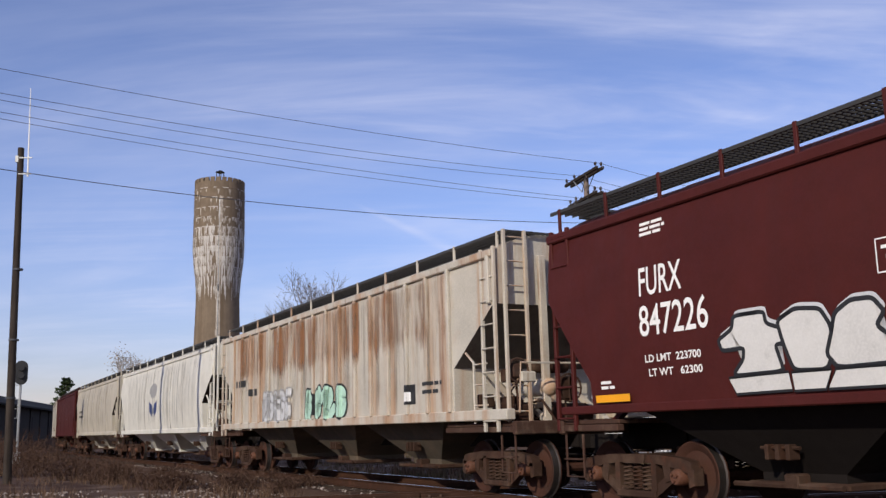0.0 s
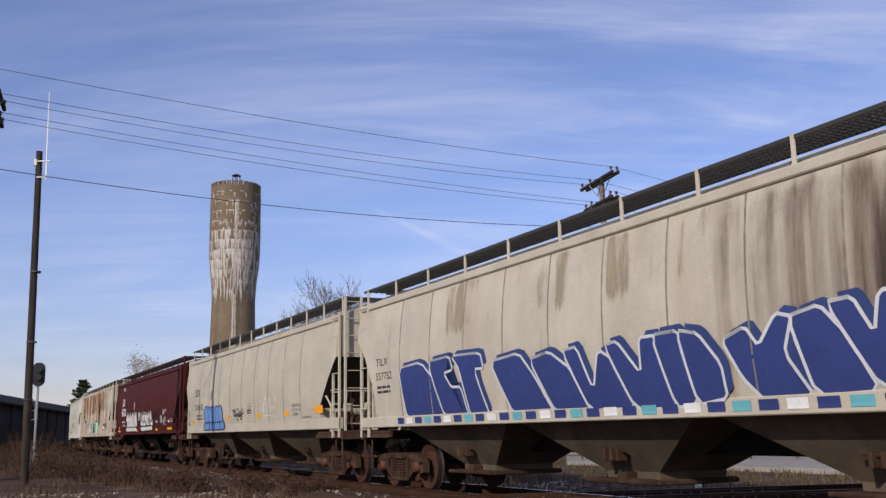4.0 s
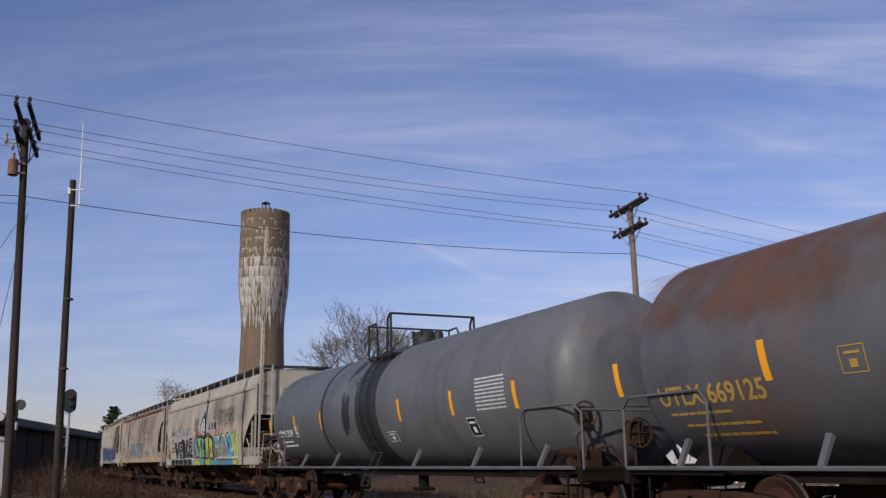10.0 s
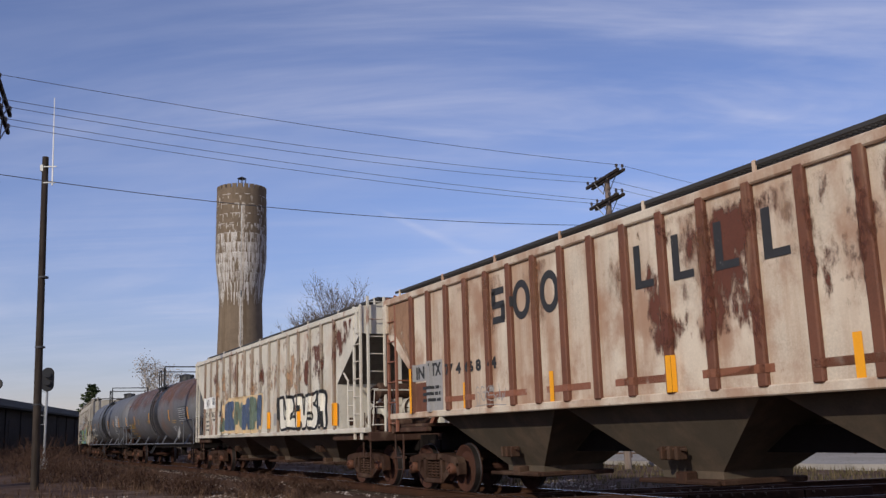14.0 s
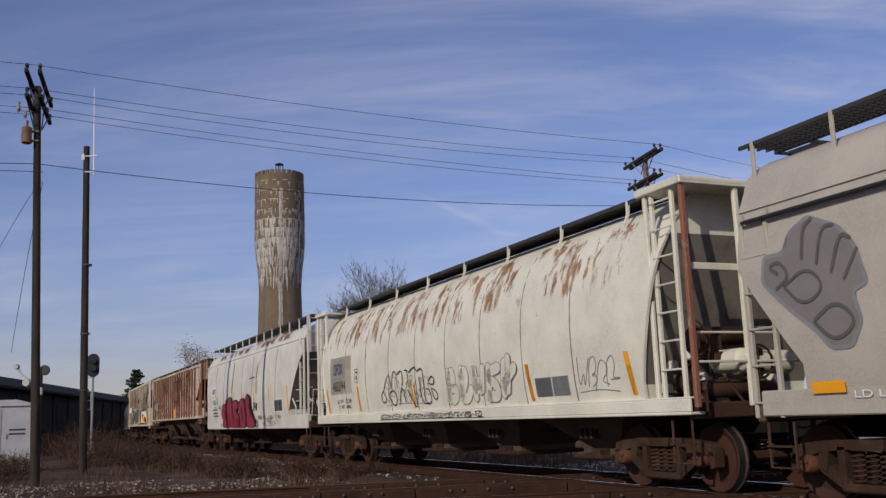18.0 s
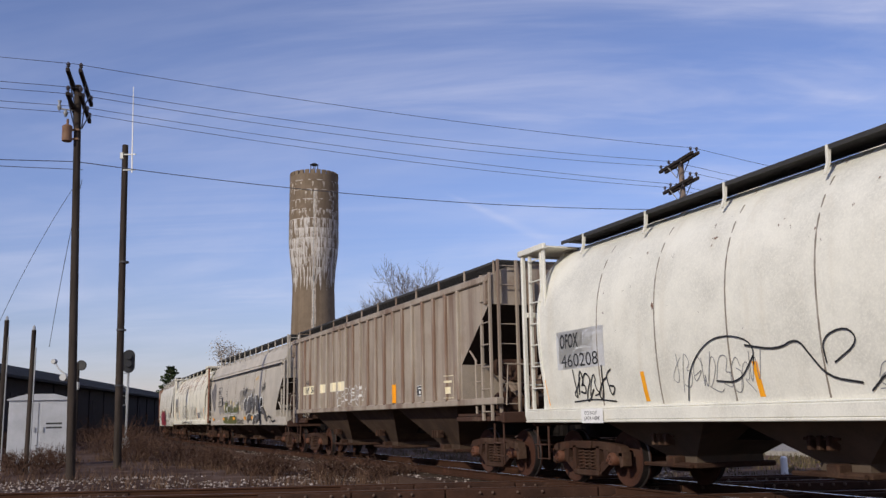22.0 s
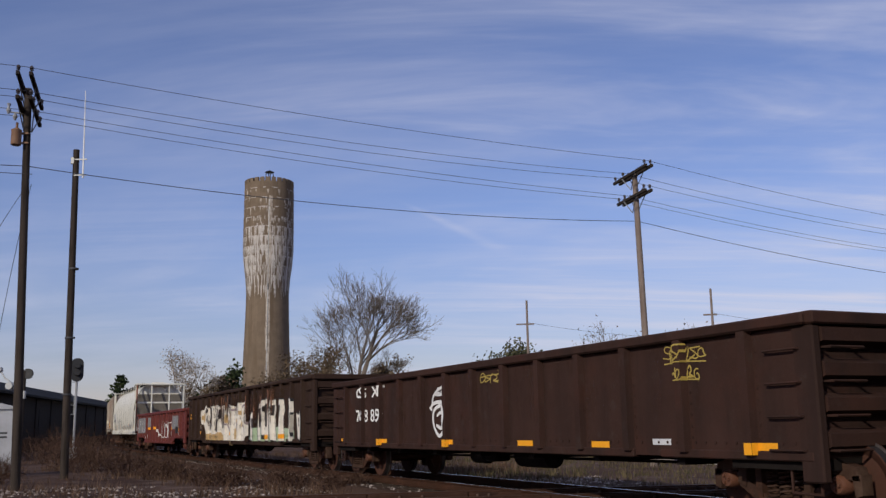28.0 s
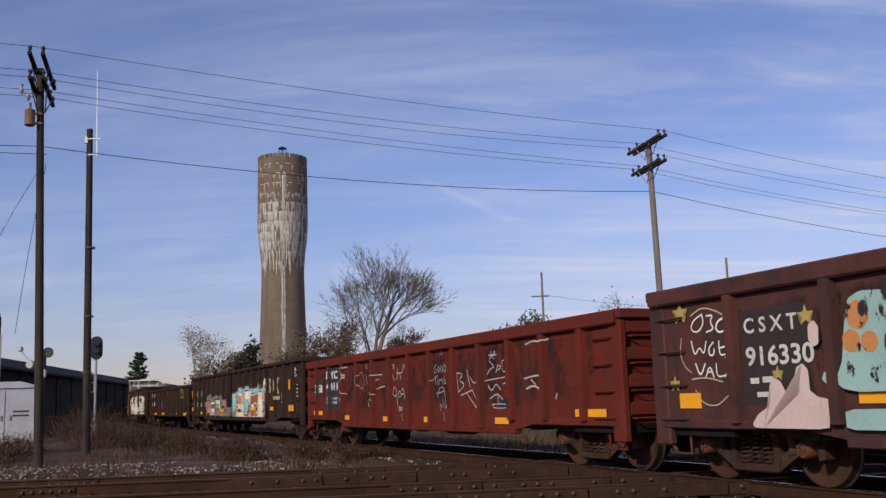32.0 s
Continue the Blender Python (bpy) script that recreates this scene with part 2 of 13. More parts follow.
# ---- materials ----
def material(name, base, rough=0.6, metal=0.0, spots=(), streaks=(), bump=0.22, bump_scale=1.3, fine=0.12, coat=0.0, spec=0.4):
    """A worn surface. spots, streaks: rows of (colour, scale, low, high, amount); streaks run down the sides."""
    mat = bpy.data.materials.new(name)
    mat.use_nodes = True
    nt = mat.node_tree
    N, L = nt.nodes.new, nt.links.new
    bsdf = nt.nodes["Principled BSDF"]
    co = N("ShaderNodeTexCoord").outputs["Object"]
    info = N("ShaderNodeObjectInfo")

    def noise_fac(scale, stretch, lo, hi, detail=5.0, rough_=0.6):
        m = N("ShaderNodeMapping")
        m.inputs["Scale"].default_value = stretch
        L(co, m.inputs["Vector"])
        n = N("ShaderNodeTexNoise")
        n.noise_dimensions = "4D"
        n.inputs["Scale"].default_value = scale
        n.inputs["Detail"].default_value = detail
        n.inputs["Roughness"].default_value = rough_
        L(m.outputs[0], n.inputs["Vector"])
        w = N("ShaderNodeMath")
        w.operation = "MULTIPLY"
        w.inputs[1].default_value = 7.0
        L(info.outputs["Random"], w.inputs[0])
        L(w.outputs[0], n.inputs["W"])
        r = N("ShaderNodeMapRange")
        r.interpolation_type = "SMOOTHSTEP"
        r.inputs["From Min"].default_value, r.inputs["From Max"].default_value = lo, hi
        L(n.outputs["Fac"], r.inputs["Value"])
        return r.outputs[0]

    def mixed(colour, fac, col, amount):
        k = N("ShaderNodeMath")
        k.operation = "MULTIPLY"
        k.inputs[1].default_value = amount
        L(fac, k.inputs[0])
        x = N("ShaderNodeMix")
        x.data_type = "RGBA"
        L(k.outputs[0], x.inputs["Factor"])
        if isinstance(colour, tuple):
            x.inputs["A"].default_value = (*colour, 1)
        else:
            L(colour, x.inputs["A"])
        x.inputs["B"].default_value = (*col, 1)
        return x.outputs["Result"]

    colour = mixed(tuple(base), noise_fac(1.3, (1, 1, 1), 0.3, 0.7), tuple(c * (1 - 2 * fine) for c in base), 1.0)
    colour = mixed(colour, noise_fac(38.0, (1, 1, 1), 0.35, 0.75, 3.0), tuple(min(1, c * (1 + fine)) for c in base), 0.6)
    last = None
    for col, scale, lo, hi, amount in streaks:
        last = noise_fac(scale, (1, 1, 0.07), lo, hi, 7.0, 0.62)
        colour = mixed(colour, last, col, amount)
    for col, scale, lo, hi, amount in spots:
        last = noise_fac(scale, (1, 1, 0.8), lo, hi, 8.0, 0.66)
        colour = mixed(colour, last, col, amount)
    L(colour, bsdf.inputs["Base Color"])
    rr = N("ShaderNodeMapRange")
    rr.inputs["To Min"].default_value, rr.inputs["To Max"].default_value = max(0.05, rough - 0.08), min(1, rough + 0.14)
    L(noise_fac(6.0, (1, 1, 1), 0.2, 0.8), rr.inputs["Value"])
    L(rr.outputs[0], bsdf.inputs["Roughness"])
    bsdf.inputs["Metallic"].default_value = metal
    bsdf.inputs["Coat Weight"].default_value = coat
    bsdf.inputs["Specular IOR Level"].default_value = 0.08 if rough >= 0.75 and metal == 0 else spec
    if bump:
        n = N("ShaderNodeTexNoise")
        n.inputs["Scale"].default_value = bump_scale
        n.inputs["Detail"].default_value = 6.0
        L(co, n.inputs["Vector"])
        b = N("ShaderNodeBump")
        b.inputs["Strength"].default_value = bump
        b.inputs["Distance"].default_value = 0.02
        L(n.outputs["Fac"], b.inputs["Height"])
        L(b.outputs[0], bsdf.inputs["Normal"])
    return mat


RUST = (0.22, 0.085, 0.035)
DARK_RUST = (0.09, 0.035, 0.02)
SOOT = (0.045, 0.038, 0.032)
DUST = (0.13, 0.088, 0.06)

M_STEEL = material("truck_steel", (0.045, 0.025, 0.018), 0.8, spots=[((0.13, 0.085, 0.06), 1.6, 0.45, 0.72, 0.6), (DARK_RUST, 5, 0.5, 0.75, 0.6)], bump=0.4, bump_scale=25)
M_WHEEL = material("wheel_steel", (0.06, 0.027, 0.019), 0.75, spots=[(SOOT, 3, 0.45, 0.75, 0.6)], bump=0.2)
M_TREAD = material("polished_tread", (0.1, 0.085, 0.08), 0.55, 1.0)
M_SEAM = material("grimy_weld_seam", (0.2, 0.17, 0.14), 0.7, spots=[((0.36, 0.33, 0.28), 3, 0.45, 0.65, 0.7), ((0.1, 0.075, 0.06), 5, 0.55, 0.7, 0.6)])
M_PLATE = material("rusty_brown_platform", (0.065, 0.035, 0.026), 0.8, spots=[((0.2, 0.14, 0.1), 2.5, 0.5, 0.7, 0.5), (SOOT, 4, 0.5, 0.7, 0.6)], bump=0.3, bump_scale=14)
# near-black base carries the shadow beneath the cars; the dust spots are dirt
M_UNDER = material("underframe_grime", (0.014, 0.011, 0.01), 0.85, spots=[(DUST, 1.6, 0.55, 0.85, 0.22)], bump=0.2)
# slope sheets: the overhanging end's shade is painted into both base colours, with grime spots
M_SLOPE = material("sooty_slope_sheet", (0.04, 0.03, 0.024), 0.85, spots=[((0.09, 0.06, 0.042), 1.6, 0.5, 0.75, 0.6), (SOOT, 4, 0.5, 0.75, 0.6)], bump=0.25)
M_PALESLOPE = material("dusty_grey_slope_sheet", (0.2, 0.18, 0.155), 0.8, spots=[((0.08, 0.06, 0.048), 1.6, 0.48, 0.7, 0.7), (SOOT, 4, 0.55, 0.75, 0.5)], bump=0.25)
M_CAP = material("rusty_bearing_cap", (0.11, 0.042, 0.022), 0.7, spots=[(SOOT, 6, 0.5, 0.8, 0.5)])
M_BLACK = material("black_paint", (0.022, 0.022, 0.024), 0.6, spots=[(DUST, 3, 0.55, 0.85, 0.3)])
M_GRATE = material("dark_grating_steel", (0.05, 0.047, 0.045), 0.65, 0.3)
M_YELLOW = material("yellow_reflective_tape", (0.85, 0.36, 0.015), 0.45, spots=[(SOOT, 9, 0.6, 0.85, 0.4)], fine=0.06)
M_WHITE = material("white_stencil_paint", (0.8, 0.79, 0.76), 0.6, spots=[(SOOT, 14, 0.62, 0.8, 0.5)], fine=0.05)
M_INK = material("black_stencil_paint", (0.03, 0.03, 0.032), 0.6, spots=[((0.3, 0.28, 0.25), 14, 0.6, 0.8, 0.6)], fine=0.05)
M_WOOD = material("creosoted_pole_wood", (0.055, 0.043, 0.036), 0.85, streaks=[((0.015, 0.012, 0.01), 9, 0.4, 0.7, 0.8), ((0.09, 0.07, 0.055), 14, 0.62, 0.8, 0.4)], bump=0.5, bump_scale=18)
M_GREYWOOD = material("weathered_pole_wood", (0.22, 0.175, 0.15), 0.85, streaks=[((0.14, 0.1, 0.08), 9, 0.4, 0.7, 0.7)], bump=0.4, bump_scale=18)
M_WIRE = material("weathered_wire", (0.06, 0.06, 0.07), 0.6)
M_GALV = material("galvanised_steel", (0.34, 0.345, 0.35), 0.45, 0.35, spots=[((0.35, 0.34, 0.33), 4, 0.5, 0.8, 0.5)])
M_YARD = material("pale_yard_steel", (0.6, 0.6, 0.61), 0.5, spots=[((0.42, 0.4, 0.38), 4, 0.5, 0.8, 0.5)])
M_ALU = material("silver_cabinet_paint", (0.46, 0.465, 0.48), 0.4, 0.3, spots=[((0.42, 0.4, 0.38), 2.5, 0.5, 0.8, 0.5)], streaks=[((0.4, 0.36, 0.31), 4, 0.58, 0.8, 0.4)])
M_RAIL = material("rusted_rail_side", (0.048, 0.023, 0.014), 0.85, spots=[(DARK_RUST, 4, 0.5, 0.75, 0.6), (DUST, 2, 0.55, 0.8, 0.35)], bump=0.3, bump_scale=20)
M_SHINE = material("polished_rail_head", (0.6, 0.62, 0.66), 0.2, 1.0, fine=0.04)
M_RAILTOP = material("dull_rail_head", (0.085, 0.048, 0.034), 0.5, 0.4)
M_TIE = material("weathered_tie_wood", (0.055, 0.04, 0.03), 0.95, streaks=[((0.04, 0.03, 0.025), 7, 0.4, 0.7, 0.7)], bump=0.5, bump_scale=14)
M_STONE = material("ballast_stone", (0.075, 0.046, 0.032), 0.95, spots=[((0.042, 0.023, 0.016), 0.6, 0.42, 0.62, 0.7), ((0.17, 0.14, 0.12), 11, 0.6, 0.8, 0.5)], bump=0.9, bump_scale=26)
M_TRANS = material("rusty_transformer_paint", (0.2, 0.11, 0.065), 0.7, spots=[(RUST, 3, 0.5, 0.75, 0.6)])
M_GLASS = material("insulator_porcelain", (0.06, 0.05, 0.055), 0.25)


def ground_material():
    mat = material("dry_ground", (0.1, 0.062, 0.046), 0.98, spots=[((0.04, 0.021, 0.015), 0.35, 0.4, 0.62, 0.8), ((0.2, 0.15, 0.125), 0.8, 0.5, 0.72, 0.6), ((0.3, 0.245, 0.21), 14, 0.58, 0.76, 0.6)], bump=0.8, bump_scale=9)
    return mat


M_GROUND = ground_material()


# ---- ground and tracks ----
def ground():
    m = Mesh()
    far = 1500.0
    xs = sorted(set([-far, -600, -250, -120, 120, 250, 600, far] + list(np.arange(-80, 81, 2.0))))
    ys = sorted(set([-far, -600, -200, -60, 200, 300, 600, far] + list(np.arange(-30, 151, 2.0))))
    v, f = [], []
    for y in ys:
        for x in xs:
            near = abs(x) < 81 and -31 < y < 151
            h = 0.1 * noise.noise((x * 0.13, y * 0.13, 0.3)) + 0.05 * noise.noise((x * 0.6, y * 0.6, 2.0)) if near else 0.0
            v.append((x, y, -0.42 + h))
    n = len(xs)
    for j in range(len(ys) - 1):
        for i in range(n - 1):
            f.append((j * n + i, j * n + i + 1, j * n + n + i + 1, j * n + n + i))
    m.add(v, f, True)
    ob = part("ground", m, M_GROUND)
    tagged(ob, "dry brown dirt and gravel ground beside the tracks", "ground", kind="structure")


ground()


def sweep(line, prof, mat_mesh):
    """Draws a profile of (lateral, z) along a line of (point, left vector)."""
    rings = [[tuple(p + n * a + Vector((0, 0, z))) for a, z in prof] for p, n in line]
    mat_mesh.loft(rings, smooth=False)


def path_line(s0, s1, ds):
    out = []
    for s in np.arange(s0, s1 + 1e-6, ds):
        p = on_path(float(s))
        out.append((p, on_path(float(s), 1.0) - p))
    return out


RAIL = [(-0.075, -0.18), (-0.075, -0.165), (-0.01, -0.14), (-0.01, -0.04), (-0.037, -0.03), (-0.037, -0.004), (0.037, -0.004), (0.037, -0.03), (0.01, -0.04), (0.01, -0.14), (0.075, -0.165), (0.075, -0.18)]


def rail(line, offset, name, top, label, parent):
    m = Mesh()
    sweep([(p + n * offset, n) for p, n in line], RAIL, m)
    ob = part(name, m, M_RAIL, parent, label)
    t = Mesh()
    sweep([(p + n * offset, n) for p, n in line], [(-0.03, -0.004), (-0.026, 0.0), (0.026, 0.0), (0.03, -0.004)], t)
    part("rail_head", t, top, ob)
    return ob


# the crossing tracks run almost across the view
CROSS_DIR = Vector((1.0, 0.13, 0)).normalized()
CROSS_LEFT = Vector((-CROSS_DIR.y, CROSS_DIR.x, 0))


def cross_line(y0, x0=-70.0, x1=90.0, n=2):
    out = []
    for k in range(n):
        x = x0 + (x1 - x0) * k / (n - 1)
        out.append((Vector((x, y0 + x * CROSS_DIR.y / CROSS_DIR.x, 0)), CROSS_LEFT))
    return out


def ballast_bed(name, line, w, label):
    m = Mesh()
    sweep(line, [(-w - 0.7, -0.5), (-w, -0.2), (w, -0.2), (w + 0.7, -0.5)], m)
    ob = part(name, m, M_STONE)
    tagged(ob, label, "track bed", kind="structure")
    return ob


def tie_mesh(name, length):
    m = Mesh()
    m.box(-length / 2, length / 2, -0.115, 0.115, -0.36, -0.185, 0.012)
    return m.data(name, M_TIE)


def tracks():
    bed = ballast_bed("main_track_bed", path_line(-120, 240, 3.0), 1.75, "brown dusty ballast bed of the main track")
    rails = thing("main_track", "standard-gauge main track with polished rail heads", "railway track", kind="structure")
    for off in (0.754, -0.754):
        rail(path_line(-120, 240, 2.0), off, "rail", M_SHINE, "rusted rail with a shiny head", rails)
    data = tie_mesh("tie", 2.6)
    for i in range(190):
        s = -30 + i * 0.56
        a = float(np.interp(s, PATH_S, PATH_A))
        ob = part("tie", data, None, rails)
        ob.matrix_basis = Matrix.Translation(on_path(s)) @ pose(0, 0, 0, 0, 0, math.degrees(a) + random.uniform(-1, 1))
    for y0, tag in ((17.35, "far"), (13.45, "near")):
        ballast_bed("crossing_track_bed", cross_line(y0), 1.75, "brown ballast bed of a rusty crossing track")
        tr = thing("crossing_track", "rusty crossing track with bolted joints and worn ties", "railway track", "crossing tracks", kind="structure")
        for off in (0.754, -0.754):
            rail(cross_line(y0), off, "rail", M_RAILTOP, "rust-brown rail", tr)
        for i in range(66):
            x = -18 + i * 0.56
            p = Vector((x, y0 + x * CROSS_DIR.y / CROSS_DIR.x, 0))
            ob = part("tie", data, None, tr)
            ob.matrix_basis = Matrix.Translation(p) @ pose(0, 0, 0, 0, 0, 90 + math.degrees(math.atan2(CROSS_DIR.y, CROSS_DIR.x)) + random.uniform(-1.5, 1.5))


tracks()


# ---- freight cars ----
# the side that the sun lights is +y of each car; +x is the way of travel


class Side:
    """The cross-section of a car's body: half width over height."""

    def __init__(self, pts, rib_w=0.1, rib_out=0.07):
        self.pts, self.rib_w, self.rib_out = pts, rib_w, rib_out

    def y(self, z):
        zs = [p[1] for p in self.pts]
        return float(np.interp(z, zs, [p[0] for p in self.pts]))

    def y_top(self, y):
        """Height of the roof at half width y."""
        top = [p for p in self.pts if p[1] > 3.0][::-1]
        return float(np.interp(y, [p[0] for p in top], [p[1] for p in top]))


def lerp(a, b, k):
    return a + (b - a) * k


class Shape:
    """The outline of a hopper body along the car: how far its ends reach at each height."""

    def __init__(self, length, front, rear, zv, zd, power=1.0):
        self.L, self.front, self.rear, self.zv, self.zd, self.power = length, front, rear, zv, zd, power

    def ends(self, z):
        k = min(1, max(0, (self.zv - z) / (self.zv - self.zd))) ** self.power
        return self.L / 2 - lerp(self.front[0], self.front[1], k), -self.L / 2 + lerp(self.rear[0], self.rear[1], k)


def body_mesh(shape, side, stations=6):
    """A body with the cross-section side, cut by the sloping ends."""
    prof = []
    zs = sorted(set([p[1] for p in side.pts] + [z for z in (shape.zv, shape.zd) if side.pts[0][1] < z < side.pts[-1][1]]))
    prof = [(side.y(z), z) for z in zs]
    n = len(prof)
    rings = []
    for k in range(stations + 1):
        f = k / stations
        ring = []
        for sign, order in ((1, prof), (-1, prof[::-1])):
            for y, z in order:
                a, b = shape.ends(z)
                ring.append((lerp(a, b, f), sign * y, z))
        rings.append(ring)
    m, slopes = Mesh(), []
    m.loft(rings, caps=(False, False), smooth=True)
    for ring in (rings[0], rings[-1]):
        wall, slope = [], []
        for i in range(n - 1):
            mid = (zs[i] + zs[i + 1]) / 2
            (slope if shape.zd < mid < shape.zv else wall).append((i, i + 1, 2 * n - 2 - i, 2 * n - 1 - i))
        m.add(ring, wall)
        slopes.append(Mesh())
        if slope:
            slopes[-1].add(ring, slope)
    return m, slopes


def wheelset_data():
    m = Mesh()
    m.tube([(0, -1.12, 0), (0, 1.12, 0)], 0.075, 8)
    for s in (1, -1):
        prof = [(0.66 * s, 0.12), (0.67 * s, 0.2), (0.73 * s, 0.3), (0.70 * s, 0.4), (0.675 * s, 0.485), (0.7 * s, 0.488), (0.712 * s, 0.46), (0.815 * s, 0.455), (0.82 * s, 0.44), (0.8 * s, 0.39), (0.76 * s, 0.33), (0.79 * s, 0.18), (0.815 * s, 0.16), (0.82 * s, 0.1)]
        m.turned(prof, 24)
        # bolts of the bearing cap
        for k in range(3):
            a = 2 * math.pi * k / 3
            m.box(0.05 * math.cos(a) - 0.016, 0.05 * math.cos(a) + 0.016, 1.15 * s, 1.19 * s, 0.05 * math.sin(a) - 0.016, 0.05 * math.sin(a) + 0.016)
        m.turned([(1.0 * s, 0.11), (1.13 * s, 0.11), (1.16 * s, 0.09), (1.165 * s, 0.02)], 12)
    me = m.data("wheelset", M_WHEEL)
    me.materials.append(M_TREAD)
    me.materials.append(M_CAP)
    for p in me.polygons:
        c = p.center
        r = math.hypot(c.x, c.z)
        if 0.4535 < r and 0.69 < abs(c.y):
            p.material_index = 1
        elif abs(c.y) > 1.0 and r > 0.03:
            p.material_index = 2
    return me


def sideframe_data():
    m = Mesh()
    z = 0.457
    for y0, y1 in ((0.93, 1.09),):
        top = [(-1.16, z + 0.05), (-1.12, z + 0.2), (-0.95, z + 0.24), (-0.5, z + 0.28), (0.5, z + 0.28), (0.95, z + 0.24), (1.12, z + 0.2), (1.16, z + 0.05), (1.0, z + 0.06), (0.72, z + 0.13), (0.36, z + 0.17), (-0.36, z + 0.17), (-0.72, z + 0.13), (-1.0, z + 0.06)]
        m.prism(top, y0, y1)
        for s in (1, -1):
            m.prism([(s * 1.18, z + 0.12), (s * 1.18, z - 0.1), (s * 1.08, z - 0.13), (s * 1.05, z + 0.1)], y0, y1)
            m.prism([(s * 0.72, z + 0.14), (s * 0.76, z - 0.04), (s * 0.62, z - 0.08), (s * 0.58, z + 0.14)], y0, y1)
            m.prism([(s * 0.8, z + 0.1), (s * 0.74, z - 0.08), (s * 0.42, z - 0.27), (s * 0.28, z - 0.27), (s * 0.3, z - 0.17)], y0 + 0.01, y1 - 0.02)
            m.prism([(s * 0.44, z + 0.2), (s * 0.44, z - 0.2), (s * 0.34, z - 0.22), (s * 0.34, z + 0.2)], y0, y1)
        m.box(-0.42, 0.42, y0 - 0.04, y1 + 0.02, z - 0.3, z - 0.2, 0.02)
    return m.data("sideframe", M_STEEL)


def spring_data():
    m = Mesh()
    pts = []
    for k in range(49):
        a = 2 * math.pi * k / 8
        pts.append((0.075 * math.cos(a), 1.03 + 0.06 * math.sin(a), 0.27 + 0.33 * k / 48))
    m.tube(pts, 0.017, 4)
    return m.data("coil_spring", M_STEEL)


def bolster_data():
    m = Mesh()
    m.prism([(-0.22, 0.62), (0.22, 0.62), (0.26, 0.74), (-0.26, 0.74)], -1.12, 1.12)
    m.turned([(0.74, 0.26), (0.82, 0.26), (0.86, 0.2)], 14, axis="z")
    # brake beams and their rods
    for s in (1, -1):
        m.tube([(s * 0.42, -0.74, 0.36), (s * 0.42, 0.74, 0.36)], 0.04, 6)
        m.tube([(s * 0.42, 0.2, 0.36), (s * 0.3, 0.1, 0.62)], 0.025, 5)
        m.box(s * 0.4, s * 0.46, 0.68, 0.8, 0.3, 0.56, 0.02)
        m.box(s * 0.4, s * 0.46, -0.8, -0.68, 0.3, 0.56, 0.02)
    return m.data("bolster", M_STEEL)


WHEELSET, SIDEFRAME, SPRING, BOLSTER = wheelset_data(), sideframe_data(), spring_data(), bolster_data()
AXLES = []


def truck(car, x):
    t = part("truck", BOLSTER, None, car, "rust-brown cast steel truck with coil springs")
    t.location = (x, 0, 0)
    for s in (1, -1):
        w = part("wheelset", WHEELSET, None, t)
        w.location = (s * 0.89, 0, 0.457)
        AXLES.append(w)
        f = part("sideframe", SIDEFRAME, None, t)
        f.rotation_euler = (0, 0, 0 if s > 0 else math.pi)
        for k in (-0.2, 0.0, 0.2):
            sp = part("coil_spring", SPRING, None, t)
            sp.location = (k, 0 if s > 0 else 0, 0)
            sp.rotation_euler = (0, 0, 0 if s > 0 else math.pi)
    return t


def coupler_data():
    m = Mesh()
    m.box(-0.75, 0.0, -0.09, 0.09, 0.76, 0.96, 0.02)
    m.prism([(-0.02, -0.15), (0.22, -0.17), (0.3, -0.09), (0.2, -0.02), (0.26, 0.05), (0.3, 0.15), (0.12, 0.19), (-0.02, 0.14)], 0.72, 1.0, "z")
    m.tube([(0.02, 0.18, 0.85), (0.05, 0.5, 0.7), (0.05, 1.1, 0.72)], 0.016, 5)
    m.tube([(-0.02, -0.15, 0.72), (0.15, -0.2, 0.45), (0.32, -0.18, 0.42)], 0.03, 6)
    return m.data("coupler", M_UNDER)


COUPLER = coupler_data()


def ladder(car, x, y, z0, z1, mat, across="x", width=0.42, rungs=0, name="ladder"):
    """A ladder whose rungs run along x (on the side) or y (on the end)."""
    m = Mesh()
    n = rungs or max(2, int((z1 - z0) / 0.38))
    for s in (0, 1):
        if across == "x":
            m.box(x + s * width - 0.03, x + s * width + 0.03, y - 0.02, y + 0.04, z0, z1, 0.008)
        else:
            m.box(x - 0.02, x + 0.04, y - s * width - 0.03, y - s * width + 0.03, z0, z1, 0.008)
    for k in range(n):
        z = z0 + 0.18 + (z1 - z0 - 0.3) * k / (n - 1)
        if across == "x":
            m.tube([(x, y + 0.045, z), (x + width, y + 0.045, z)], 0.014, 5)
        else:
            m.tube([(x + 0.045, y, z), (x + 0.045, y - width, z)], 0.014, 5)
    return part(name, m, mat, car)


